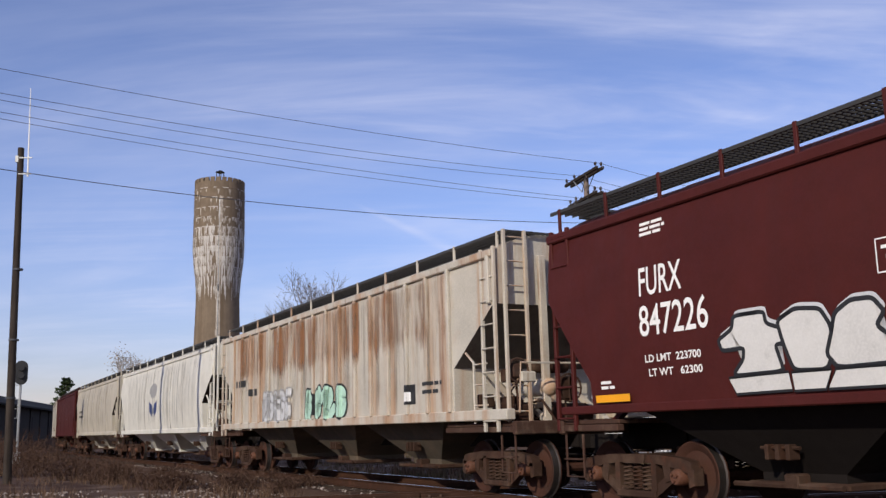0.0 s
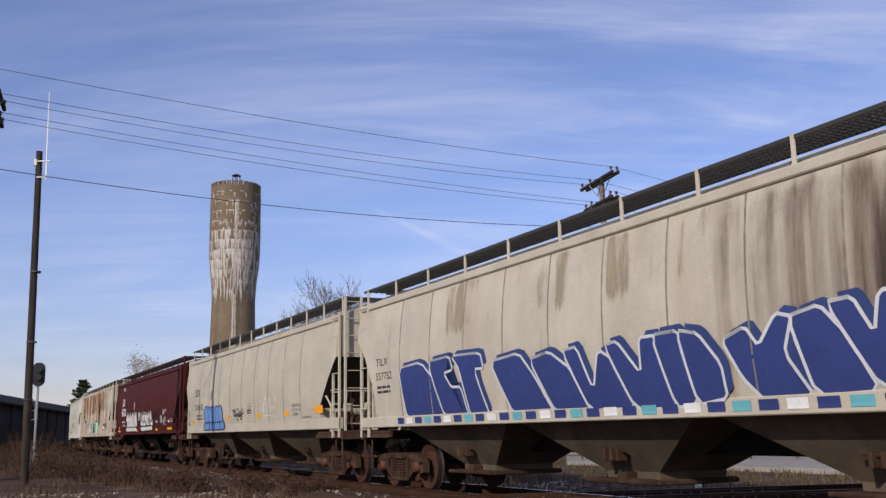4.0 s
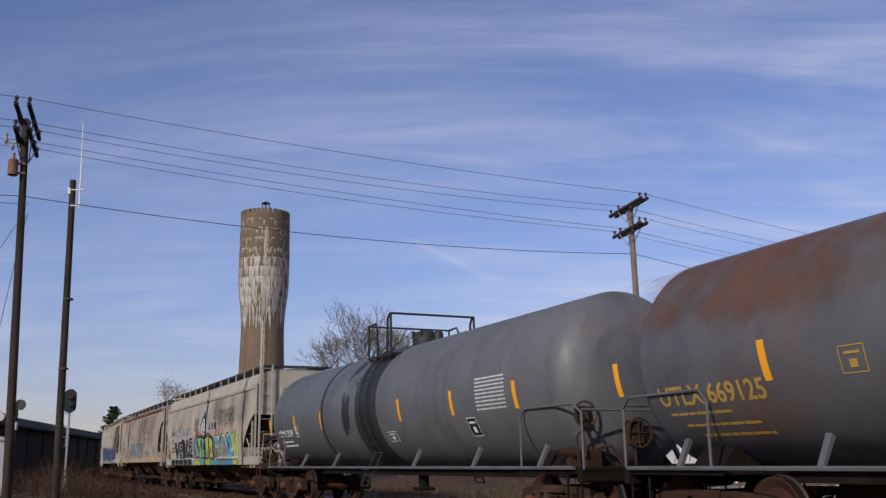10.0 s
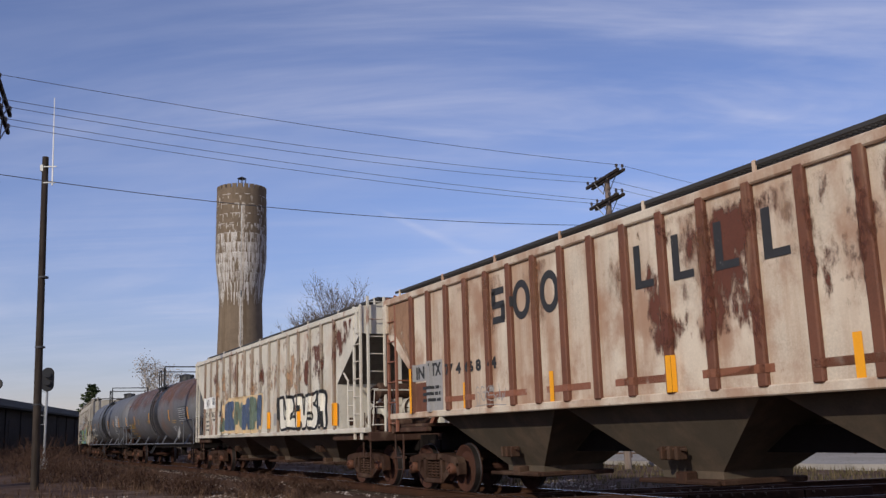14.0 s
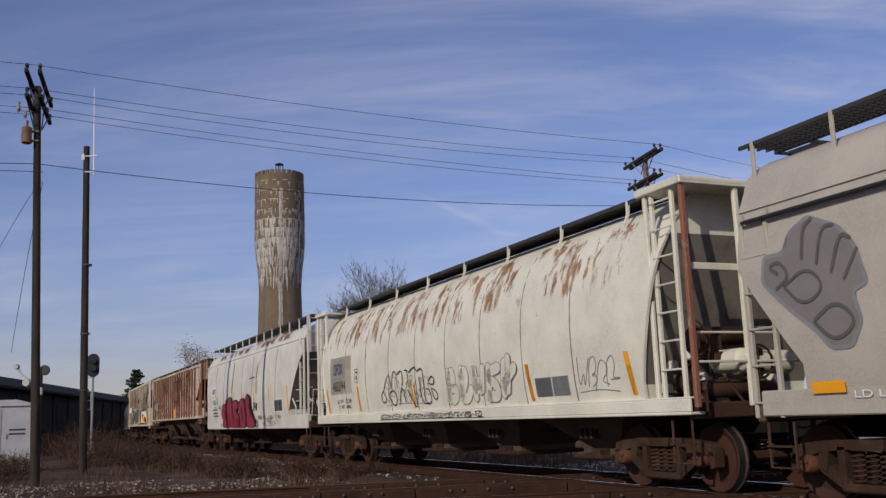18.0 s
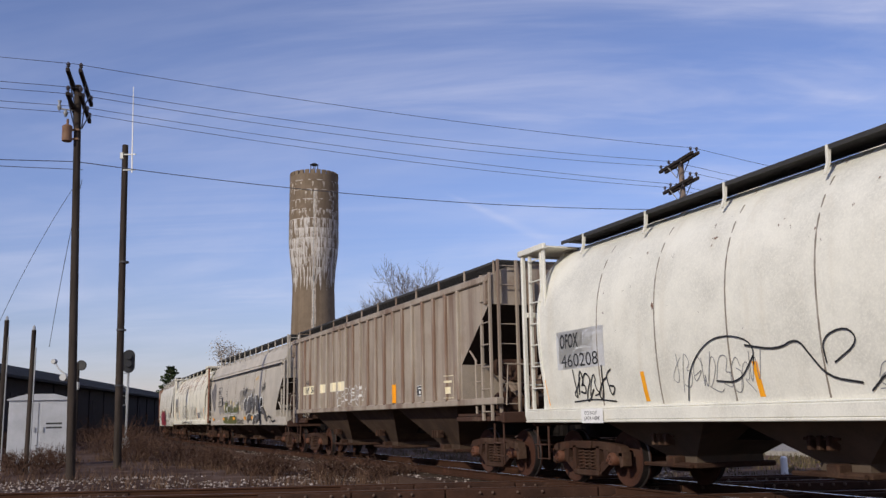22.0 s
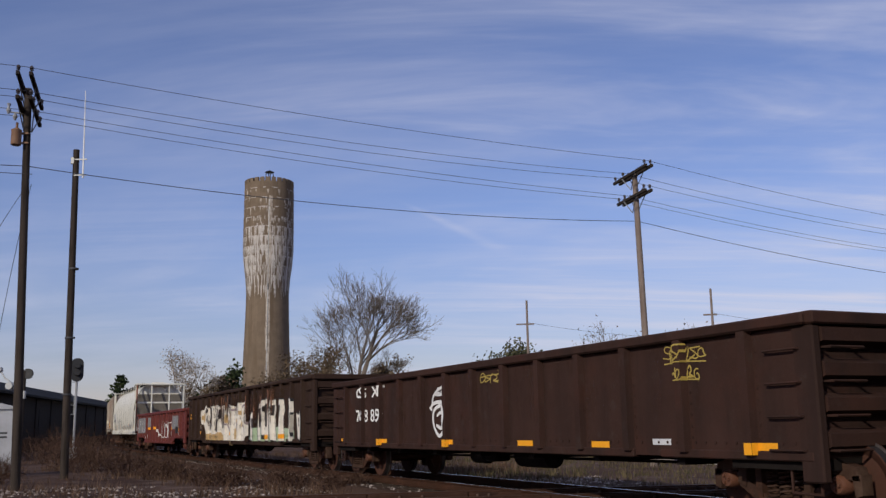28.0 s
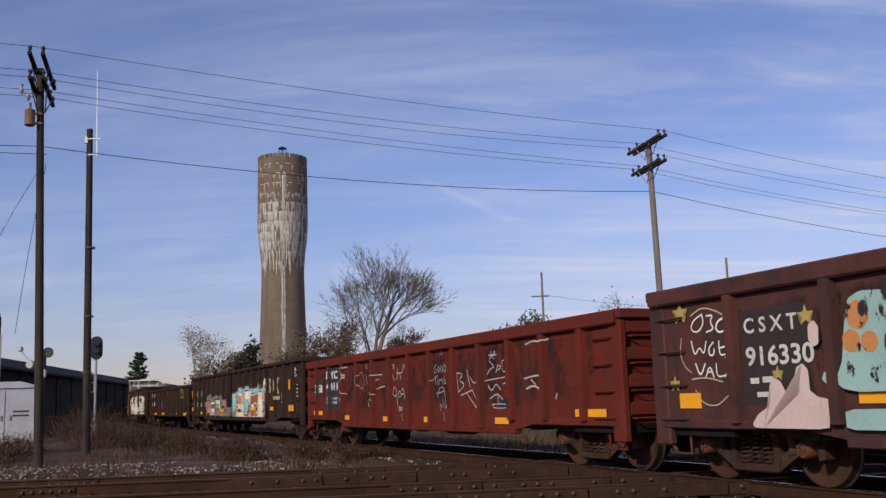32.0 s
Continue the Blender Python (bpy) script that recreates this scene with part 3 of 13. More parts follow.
def running_board(car, x0, x1, z, y0, y1, mat, posts, zroof):
    """Grated walkways along both edges of the roof, on posts, joined by cross walks at the ends."""
    m = Mesh()
    for s in (1, -1):
        a, b = s * y0, s * y1
        for y in (a, b):
            m.box(x0, x1, y - 0.015, y + 0.015, z - 0.045, z + 0.005)
        for i in range(int((x1 - x0) / 0.085)):
            x = x0 + i * 0.085
            m.box(x, x + 0.022, min(a, b), max(a, b), z - 0.03, z)
        for k in range(1, 4):
            y = lerp(a, b, k / 4)
            m.box(x0, x1, y - 0.006, y + 0.006, z - 0.03, z + 0.002)
    for x in (x0 + 0.3, x1 - 0.3):
        m.box(x - 0.3, x - 0.27, -y0, y0, z - 0.04, z)
        m.box(x + 0.27, x + 0.3, -y0, y0, z - 0.04, z)
        for i in range(int(2 * y0 / 0.1)):
            y = -y0 + i * 0.1
            m.box(x - 0.28, x + 0.28, y, y + 0.02, z - 0.03, z)
    rb = part("running_board", m, M_GRATE, car, "dark steel grating walkway")
    me = None
    for s in (1, -1):
        for i in range(posts):
            x = x0 + 0.25 + (x1 - x0 - 0.5) * i / (posts - 1)
            pm = Mesh()
            pm.box(-0.028, 0.028, -0.018, 0.018, zroof - 0.05, z + 0.02, 0.006)
            if me is None:
                me = pm.data("bracket", mat)
            ob = part("bracket", me, None, rb)
            ob.location = (x, s * (y1 + 0.01), 0)
    return rb


def bay(car, x0, x1, ztop, zbot, mat, ytop=1.32, gate=0.55, label=""):
    """One discharge hopper under the floor with its gate."""
    m = Mesh()
    c = (x0 + x1) / 2
    h = gate
    top = [(x0, ytop, ztop), (x1, ytop, ztop), (x1, -ytop, ztop), (x0, -ytop, ztop)]
    low = [(c - h, 0.62, zbot + 0.12), (c + h, 0.62, zbot + 0.12), (c + h, -0.62, zbot + 0.12), (c - h, -0.62, zbot + 0.12)]
    bot = [(p[0], p[1], zbot) for p in low]
    m.loft([top, low, bot], smooth=False)
    b = part("discharge_hopper", m, mat, car, label)
    g = Mesh()
    g.box(c - h - 0.14, c + h + 0.14, -0.75, 0.75, zbot - 0.06, zbot + 0.02, 0.015)
    g.tube([(c - h - 0.1, 0.8, zbot - 0.02), (c + h + 0.3, 0.8, zbot - 0.02)], 0.035, 6)
    g.box(c - 0.12, c + 0.1, 0.62, 0.84, zbot - 0.06, zbot + 0.12, 0.02)
    part("outlet_gate", g, M_STEEL, b)
    k = Mesh()
    for dx in (-0.16, 0.0, 0.16):
        k.box(c + dx - 0.03, c + dx + 0.03, 0.84, 1.02, zbot + 0.28, zbot + 0.46, 0.01)
    k.tube([(c - 0.3, 0.95, zbot + 0.42), (c + 0.3, 0.95, zbot + 0.42)], 0.02, 5)
    part("shaker_bracket", k, M_STEEL, b)
    return b


def brake_gear(car, x, s, mat, z=1.35):
    """Hand brake wheel, valve, air tank and pipes on the platform at one end; s: which way is outward."""
    m = Mesh()
    y = 0.3
    m.tube([(x + s * 0.34, y + 0.23 * math.cos(a * math.pi / 8), z + 0.55 + 0.23 * math.sin(a * math.pi / 8)) for a in range(17)], 0.018, 5, caps=False)
    for a in range(4):
        c, q = math.cos(a * math.pi / 2), math.sin(a * math.pi / 2)
        m.tube([(x + s * 0.32, y, z + 0.55), (x + s * 0.34, y + 0.23 * c, z + 0.55 + 0.23 * q)], 0.012, 4)
    m.box(x + s * 0.12, x + s * 0.3, y - 0.14, y + 0.14, z + 0.35, z + 0.75, 0.03)
    m.tube([(x + s * 0.2, y, z + 0.36), (x + s * 0.2, y, 0.95)], 0.02, 5)
    part("hand_brake", m, mat, car, "hand brake wheel on its gear box")
    t = Mesh()
    t.turned([(-0.55, 0.02), (-0.52, 0.16), (-0.45, 0.2), (0.45, 0.2), (0.52, 0.16), (0.55, 0.02)], 14, "y", (x - s * 0.45, -0.1, z + 0.12))
    part("air_tank", t, M_STEEL, car, "brown air reservoir")
    v = Mesh()
    v.box(x - s * 0.3, x - s * 0.05, 0.75, 1.1, z - 0.1, z + 0.3, 0.03)
    v.tube([(x - s * 0.2, 0.7, z + 0.1), (x - s * 0.4, 0.3, z + 0.2), (x - s * 0.4, 0.1, z + 0.1)], 0.03, 6)
    v.tube([(x - s * 0.1, 1.15, z - 0.1), (x - s * 0.1, 1.2, z + 0.5), (x + s * 0.2, 1.2, z + 0.7)], 0.016, 5)
    part("brake_valve", v, M_STEEL, car)
    w = Mesh()
    w.tube([(x + s * 0.1, 1.15 + 0.2 * math.cos(a * math.pi / 8), z + 0.85 + 0.2 * math.sin(a * math.pi / 8)) for a in range(17)], 0.02, 5, caps=False)
    w.box(x - s * 0.05, x + s * 0.08, 1.05, 1.25, z + 0.72, z + 0.98, 0.03)
    w.tube([(x, 1.15, z + 0.72), (x, 1.1, z + 0.2), (x - s * 0.3, 0.9, z + 0.05)], 0.022, 5)
    part("brake_wheel", w, M_PLATE, car)
    c = Mesh()
    c.turned([(-0.3, 0.03), (-0.27, 0.15), (0.2, 0.15), (0.26, 0.1), (0.45, 0.03)], 12, "x", (x - s * 0.75, 0.85, z + 0.3))
    c.box(x - s * 0.85, x - s * 0.65, 0.7, 1.0, z, z + 0.18, 0.02)
    c.tube([(x - s * 0.3, 0.85, z + 0.3), (x + s * 0.1, 0.7, z + 0.35), (x + s * 0.25, 0.5, z - 0.05)], 0.025, 5)
    c.tube([(x - s * 1.1, 1.3, z + 0.04), (x - s * 0.3, 1.3, z + 0.05), (x + s * 0.2, 1.25, z - 0.1)], 0.02, 5)
    part("brake_cylinder", c, M_STEEL, car, "brown brake cylinder with rods")


def end_clutter(car, x0, x1, z, seed, pale):
    """Air tanks, valve boxes, pipes and rods on the platform under the sloping end."""
    rnd = random.Random(seed * 3 + 1)
    for i in range(3):
        r, h = rnd.uniform(0.12, 0.2), rnd.uniform(0.35, 0.6)
        t = Mesh()
        t.turned([(-h, 0.03), (-h + 0.05, r * 0.8), (-h + 0.09, r), (h - 0.09, r), (h - 0.05, r * 0.8), (h, 0.03)], 14, "y" if i != 1 else "x", (rnd.uniform(x0 + 0.2, x1 - 0.3), rnd.uniform(0.1, 0.75), z + 0.2 + 0.38 * i))
        part("air_tank", t, (M_PLATE, pale, M_STEEL)[i], car)
    for i in range(6):
        x, y, zz = rnd.uniform(x0, x1 - 0.2), rnd.uniform(0.3, 1.25), z + rnd.uniform(0.0, 0.9)
        w, d, h = rnd.uniform(0.08, 0.2), rnd.uniform(0.08, 0.16), rnd.uniform(0.1, 0.26)
        part("valve_box", Mesh().box(x, x + w, y - d, y + d, zz, zz + h, 0.02), (M_STEEL, M_PLATE, pale)[i % 3], car)
    for i in range(7):
        x, y = rnd.uniform(x0, x1), rnd.uniform(0.5, 1.35)
        pts = [(x, y, z + rnd.uniform(0.0, 0.2))]
        for q in range(3):
            axis = rnd.randrange(3)
            p = list(pts[-1])
            p[axis] += rnd.uniform(-0.45, 0.5) if axis else rnd.uniform(-0.4, 0.4)
            p = [min(max(p[0], x0 - 0.1), x1), min(max(p[1], -0.4), 1.4), min(max(p[2], z - 0.1), z + 1.2)]
            pts.append(tuple(p))
        part("brake_pipe", Mesh().tube(pts, rnd.uniform(0.013, 0.025), 5), (M_STEEL, M_PLATE)[i % 2], car)


def end_platform(car, L, mat, zf, x_in, posts_to, front, zpost=None):
    """The open platform over the truck at one end, its end beam, posts, steps and rail."""
    s = 1 if front else -1
    xo = s * (L / 2 - 0.62)
    xi = s * (L / 2 - x_in)
    m = Mesh()
    m.box(xi, xo, -1.4, 1.4, zf - 0.06, zf, 0.01)
    pl = part("end_platform", m, M_PLATE, car)
    part("end_beam", Mesh().box(xo - s * 0.1, xo + s * 0.02, -1.46, 1.46, zf - 0.2, zf + 0.02, 0.02), M_PLATE, pl)
    part("draft_sill", Mesh().box(xi, xo, -0.24, 0.24, zf - 0.42, zf - 0.065), M_UNDER, pl)
    for y in (1.38, -1.38):
        part("side_beam", Mesh().box(xi, xo - s * 0.11, y - 0.06, y + 0.06, zf - 0.16, zf - 0.065, 0.012), M_PLATE, pl)
    for y in (0.62, -0.62):
        k = Mesh()
        top = posts_to
        k.prism([(xi + s * 0.1, top), (xi + s * 0.25, top), (xo - s * 0.25, zf), (xo - s * 0.4, zf)], y - 0.05, y + 0.05)
        part("brace", k, mat, pl)
    for y in (1.4, -1.4):
        st = Mesh()
        st.tube([(xo - s * 0.1, y, zf - 0.2), (xo - s * 0.1, y, 0.42), (xo - s * 0.52, y, 0.42), (xo - s * 0.52, y, zf - 0.2)], 0.02, 5)
        st.box(xo - s * 0.52, xo - s * 0.1, y - 0.06, y + 0.06, 0.66, 0.68)
        part("step", st, M_PLATE, pl)
    g = Mesh()
    g.tube([(xo + s * 0.06, -1.4, zf + 0.15), (xo + s * 0.06, -1.35, zf + 0.95), (xo + s * 0.06, 1.35, zf + 0.95), (xo + s * 0.06, 1.4, zf + 0.15)], 0.018, 5)
    part("handrail", g, mat, pl)
    c = part("coupler", COUPLER, None, car, "knuckle coupler with air hose")
    c.location = (s * (L / 2 - 0.28), 0, 0)
    c.rotation_euler = (0, 0, 0 if s > 0 else math.pi)
    return pl


# ---- painted marks on the sides ----
def text_faces(body, fat):
    cu = bpy.data.curves.new("t", "FONT")
    cu.body = body
    cu.offset = fat
    cu.resolution_u = 3
    ob = bpy.data.objects.new("t", cu)
    me = bpy.data.meshes.new_from_object(ob)
    v = [(p.co.x, p.co.y) for p in me.vertices]
    f = [tuple(p.vertices) for p in me.polygons]
    bpy.data.objects.remove(ob)
    bpy.data.meshes.remove(me)
    bpy.data.curves.remove(cu)
    return v, f


def lay(car, name, v, f, mat, L, side, ribs=(), out=0.006, label="", kind=""):
    """Lays flat faces, given in (distance from the car's front, height), on its lit side, over the ribs."""
    rib_w, rib_out = side.rib_w, side.rib_out
    bm = bmesh.new()
    vs = [bm.verts.new((p[0], 0, p[1])) for p in v]
    for q in f:
        try:
            bm.faces.new([vs[i] for i in q])
        except ValueError:
            pass
    bmesh.ops.triangulate(bm, faces=[q for q in bm.faces if len(q.verts) > 4], ngon_method="EAR_CLIP")
    xs, zs = [p[0] for p in v], [p[1] for p in v]
    cuts = [((x, 0, 0), (1, 0, 0)) for r in ribs for x in (r - rib_w / 2, r + rib_w / 2) if min(xs) < x < max(xs)]
    flat = len(side.pts) <= 2
    if not flat:
        step = 0.16
        levels = list(np.arange(min(zs) + step, max(zs), step)) if max(zs) - min(zs) < 0.6 else []
        levels += [p[1] for p in side.pts if min(zs) + 0.004 < p[1] < max(zs) - 0.004]
        cuts += [((0, 0, z), (0, 0, 1)) for z in levels]
    for co, no in cuts:
        bmesh.ops.bisect_plane(bm, geom=bm.verts[:] + bm.edges[:] + bm.faces[:], plane_co=co, plane_no=no, dist=1e-5)
    if ribs:
        edge_x = [x for r in ribs for x in (r - rib_w / 2, r + rib_w / 2)]
        es = [e for e in bm.edges if any(abs(e.verts[0].co.x - x) < 1e-4 and abs(e.verts[1].co.x - x) < 1e-4 for x in edge_x)]
        flanks = [[(q.co.x, q.co.z) for q in e.verts] for e in es if len(e.link_faces) == 2] if flat and name != "lettering" else []
        bmesh.ops.split_edges(bm, edges=es)
    for face in bm.faces:
        cx = face.calc_center_median().x
        extra = rib_out if any(abs(cx - r) < rib_w / 2 for r in ribs) else 0.0
        for q in face.verts:
            q.co.y = side.y(q.co.z) + out + extra
    if ribs and flanks:
        # paint on the flanks of the ribs
        for (xa, za), (xb, zb) in flanks:
            s = 1 if any(abs(xa - r - rib_w / 2) < 1e-3 for r in ribs) else -1
            lo, hi = s * (0.013 + out * 0.5), s * out * 0.5
            bm.faces.new([bm.verts.new(p) for p in ((xa + lo, side.y(za) + out, za), (xb + lo, side.y(zb) + out, zb), (xb + hi, side.y(zb) + out + rib_out, zb), (xa + hi, side.y(za) + out + rib_out, za))])
    for q in bm.verts:
        q.co.x = L / 2 - q.co.x
    bmesh.ops.recalc_face_normals(bm, faces=bm.faces)
    me = bpy.data.meshes.new(name)
    bm.to_mesh(me)
    bm.free()
    me.materials.append(mat)
    return part(name, me, None, car, label, kind)


def end_words(car, body, y0, z0, y1, z1, mat, x):
    """Letters on the rear end sheet; y0 is the near edge."""
    v, f = text_faces(body, 0.0)
    xa, xb = min(p[0] for p in v), max(p[0] for p in v)
    ya, yb = min(p[1] for p in v), max(p[1] for p in v)
    m = Mesh()
    m.add([(x, y0 + (p[0] - xa) / (xb - xa) * (y1 - y0), z0 + (p[1] - ya) / (yb - ya) * (z1 - z0)) for p in v], f)
    return part("lettering", m, mat, car)


def words(car, body, u0, z0, u1, z1, mat, L, side, ribs=(), fat=0.0, out=0.006, name="lettering", label="", slant=0.0, **kw):
    """Letters filling the box from (u0, z1) to (u1, z0)."""
    v, f = text_faces(body, fat)
    x0, x1 = min(p[0] for p in v), max(p[0] for p in v)
    y0, y1 = min(p[1] for p in v), max(p[1] for p in v)
    if z0 > z1:
        z0, z1 = z1, z0
    v = [(u0 + (p[0] - x0) / (x1 - x0) * (u1 - u0) + slant * (p[1] - y0) / (y1 - y0), z0 + (p[1] - y0) / (y1 - y0) * (z1 - z0)) for p in v]
    return lay(car, name, v, f, mat, L, side, ribs, out=out, label=label, **kw)


def patch(car, u0, z0, u1, z1, mat, L, side, ribs=(), out=0.004, name="patch", label="", lean=0.0, **kw):
    return lay(car, name, [(u0, z0), (u1, z0), (u1 + lean, z1), (u0 + lean, z1)], [(0, 1, 2, 3)], mat, L, side, ribs, out=out, label=label, **kw)


def two_pane(car, u0, z0, u1, z1, dark, pale, L, side):
    """A stencilled panel of two dark fields in a pale frame."""
    patch(car, u0, z0, u1, z1, pale, L, side, out=0.005, name="data_panel")
    c = (u0 + u1) / 2
    for a, b in ((u0 + 0.03, c - 0.015), (c + 0.015, u1 - 0.03)):
        patch(car, a, z0 + 0.03, b, z1 - 0.03, dark, L, side, out=0.009, name="data_panel")


def bars(car, rows, mat, L, side, ribs=(), out=0.006, name="small_print", **kw):
    """Lines of print too small to read, as bars: rows of (u0, u1, z, height)."""
    kw.setdefault("kind", "stuff")
    v, f = [], []
    for u0, u1, z, h in rows:
        u = u0
        while u < u1:
            w = min(u1 - u, random.uniform(0.12, 0.3))
            n = len(v)
            v += [(u, z), (u + w, z), (u + w, z + h), (u, z + h)]
            f.append((n, n + 1, n + 2, n + 3))
            u += w + h * 0.7
    return lay(car, name, v, f, mat, L, side, ribs, out=out, **kw)


def blob(car, pts, mat, L, side, ribs=(), out=0.005, name="painted_shape", **kw):
    return lay(car, name, pts, [tuple(range(len(pts)))], mat, L, side, ribs, out=out, **kw)


def round_blob(cu, cz, ru, rz, n=20, rough=0.0, seed=0):
    rnd = random.Random(seed)
    return [(cu + ru * (1 + rough * rnd.uniform(-1, 1)) * math.cos(2 * math.pi * k / n), cz + rz * (1 + rough * rnd.uniform(-1, 1)) * math.sin(2 * math.pi * k / n)) for k in range(n)]


PAINTS = {}


def flat_paint(name, col):
    if name not in PAINTS:
        PAINTS[name] = material(name + "_spray_paint", col, 0.55, spots=[(tuple(c * 0.45 for c in col), 5, 0.55, 0.8, 0.45)], fine=0.08)
    return PAINTS[name]


def rounded(line, times=2):
    for _ in range(times):
        out = [line[0]]
        for a, b in zip(line, line[1:]):
            out += [(a[0] * 0.75 + b[0] * 0.25, a[1] * 0.75 + b[1] * 0.25), (a[0] * 0.25 + b[0] * 0.75, a[1] * 0.25 + b[1] * 0.75)]
        line = out + [line[-1]]
    return line


def ribbon(line, w, caps=5):
    """A flat band with round ends along a line: vertices and faces."""
    v, f = [], []
    n = len(line)
    for i, p in enumerate(line):
        a, b = line[max(0, i - 1)], line[min(n - 1, i + 1)]
        d = Vector((b[0] - a[0], b[1] - a[1]))
        d = d.normalized() if d.length > 1e-9 else Vector((1, 0))
        v += [(p[0] - d.y * w / 2, p[1] + d.x * w / 2), (p[0] + d.y * w / 2, p[1] - d.x * w / 2)]
    for i in range(n - 1):
        f.append((2 * i, 2 * i + 1, 2 * i + 3, 2 * i + 2))
    if caps:
        for k, e in ((0, -1), (n - 1, 1)):
            a, b = (line[0], line[1]) if k == 0 else (line[-2], line[-1])
            ang = math.atan2(b[1] - a[1], b[0] - a[0]) + (math.pi if e < 0 else 0)
            m = len(v)
            v += [(line[k][0] + w / 2 * math.cos(ang - math.pi / 2 + math.pi * q / caps), line[k][1] + w / 2 * math.sin(ang - math.pi / 2 + math.pi * q / caps)) for q in range(caps + 1)]
            f.append(tuple(range(m, m + caps + 1)))
    return v, f


GLYPHS = [[(0, 0.1), (0.25, 0.9), (0.6, 1), (0.7, 0.6), (0.3, 0.45), (0.75, 0.4), (0.9, 0.1), (0.4, 0)],
          [(0.9, 0.75), (0.5, 1), (0.1, 0.6), (0.3, 0.05), (0.8, 0.1), (0.95, 0.5), (0.45, 0.5)],
          [(0.05, 0.95), (0.2, 0.05), (0.5, 0.8), (0.7, 0.05), (0.95, 1)],
          [(0, 0.5), (0.45, 1), (0.75, 0.7), (0.3, 0.3), (0.05, 0.0), (0.6, -0.05), (1, 0.25)],
          [(0.5, 1.1), (0.45, 0.05), (0.1, 0.3), (0.5, 0.55), (0.95, 0.85)],
          [(0.1, 0), (0.15, 1), (0.8, 0.85), (0.75, 0.5), (0.2, 0.45), (1.0, -0.1)],
          [(0.95, 0.95), (0.3, 0.85), (0.15, 0.6), (0.85, 0.4), (0.8, 0.05), (0.0, 0.1)]]


def scrawl(car, u0, z0, u1, z1, mat, L, side, ribs=(), w=0.03, n=5, seed=0, out=0.008, label="", rows=1):
    """Looping marker handwriting that spells nothing, in one or more rows."""
    rnd = random.Random(seed)
    dz = (z1 - z0) / rows
    for row in range(rows):
        h = dz * 0.84
        zb = z1 - (row + 1) * dz + 0.08 * dz
        m = max(3, int(round(1.5 * n / rows)))
        step = (u1 - u0) / m
        lean = rnd.uniform(-0.05, 0.16)
        v, f = [], []
        for k in range(m):
            g = rnd.choice(GLYPHS)
            sc, up = rnd.uniform(0.85, 1.12), rnd.uniform(-0.1, 0.1)
            pts = [(u0 + (k - 0.2 + x * 1.4 + rnd.uniform(-0.3, 0.3)) * step + lean * y * h, zb + h * min(1.1, max(-0.08, (y * sc + up + rnd.uniform(-0.22, 0.22))))) for x, y in g]
            a, b = ribbon(rounded(pts, 3), w * rnd.uniform(0.8, 1.2), 3)
            c = len(v)
            v += a
            f += [tuple(i + c for i in q) for q in b]
        if rnd.random() < 0.5:
            a, b = ribbon(rounded([(u0, zb - 0.1 * h), (lerp(u0, u1, 0.5), zb - 0.02 * h), (u1, zb - 0.14 * h)], 2), w * 0.8, 3)
            c = len(v)
            v += a
            f += [tuple(i + c for i in q) for q in b]
        lo = side.pts[0][1] + 0.01
        v = [(x, max(lo, z)) for x, z in v]
        lay(car, "marker_scrawl", v, f, mat, L, side, ribs, out=out, label=label if row == 0 else "", kind="stuff")


def piece(car, body, u0, z0, u1, z1, fill, edge, L, side, ribs=(), fat=0.05, rim=0.05, label="", slant=0.0, out=0.006, accent=None, w=None, over=True):
    """A sprayed word of thick overlapping strokes, each letter edged over the one before it; words that cannot be read get free shapes."""
    seed = len(body) * 7 + int(u0 * 13)
    body = body.replace(" ", "")
    if edge is None and fat <= 0.02:
        rows = body.count("\n") + 1
        return scrawl(car, u0, z0, u1, z1, fill, L, side, ribs, 0.019 + max(0, fat), max(3, len(body.replace("\n", ""))), seed, out, label, rows)
    rnd = random.Random(seed)
    body = body.replace("\n", "")
    n = len(body)
    cw = (u1 - u0) / n
    h = z1 - z0
    width = w or min(cw * 0.34, h * 0.34)
    lift = 0.0022 if over else 0.0
    for k, ch in enumerate(body):
        strokes = rnd.sample(GLYPHS, 1) + [[(0.1, 0.05), (0.2, 0.95)]]
        ang = radians(rnd.uniform(-6, 6))
        sc = rnd.uniform(0.95, 1.06)
        dz = rnd.uniform(-0.03, 0.03) * h
        iu = (cw * 1.1 - width) * sc
        ih = (h - width) * sc
        cu, cz = u0 + (k + 0.5) * cw, (z0 + z1) / 2 + dz

        def put(p):
            x, z = (p[0] - 0.5) * iu + slant * (p[1] - 0.5), (p[1] - 0.5) * ih
            return (cu + x * math.cos(ang) - z * math.sin(ang), max(side.pts[0][1] + 0.01, cz + x * math.sin(ang) + z * math.cos(ang)))

        base = out + 2 * lift * k
        lo = side.pts[0][1] + 0.005
        for layer, (mat, extra) in enumerate(((edge, 2 * rim), (fill, 0.0), (accent, -0.5 * width))):
            if not mat:
                continue
            v, f = [], []
            for q, st in enumerate(strokes):
                line = rounded([put(p) for p in st])
                if layer == 2:
                    line = line[: max(3, int(len(line) * 0.55))]
                a, b = ribbon(line, width + extra)
                c = len(v)
                v += [(x, max(lo, z)) for x, z in a]
                f += [tuple(i + c for i in r) for r in b]
            up = base + (0.0, 0.0022 if over else 0.004, 0.0032 if over else 0.008)[layer]
            lay(car, ("graffiti_outline", "graffiti_letter", "graffiti_accent")[layer], v, f, mat, L, side, ribs, out=up, label=label if k == 0 and layer == 1 else "")


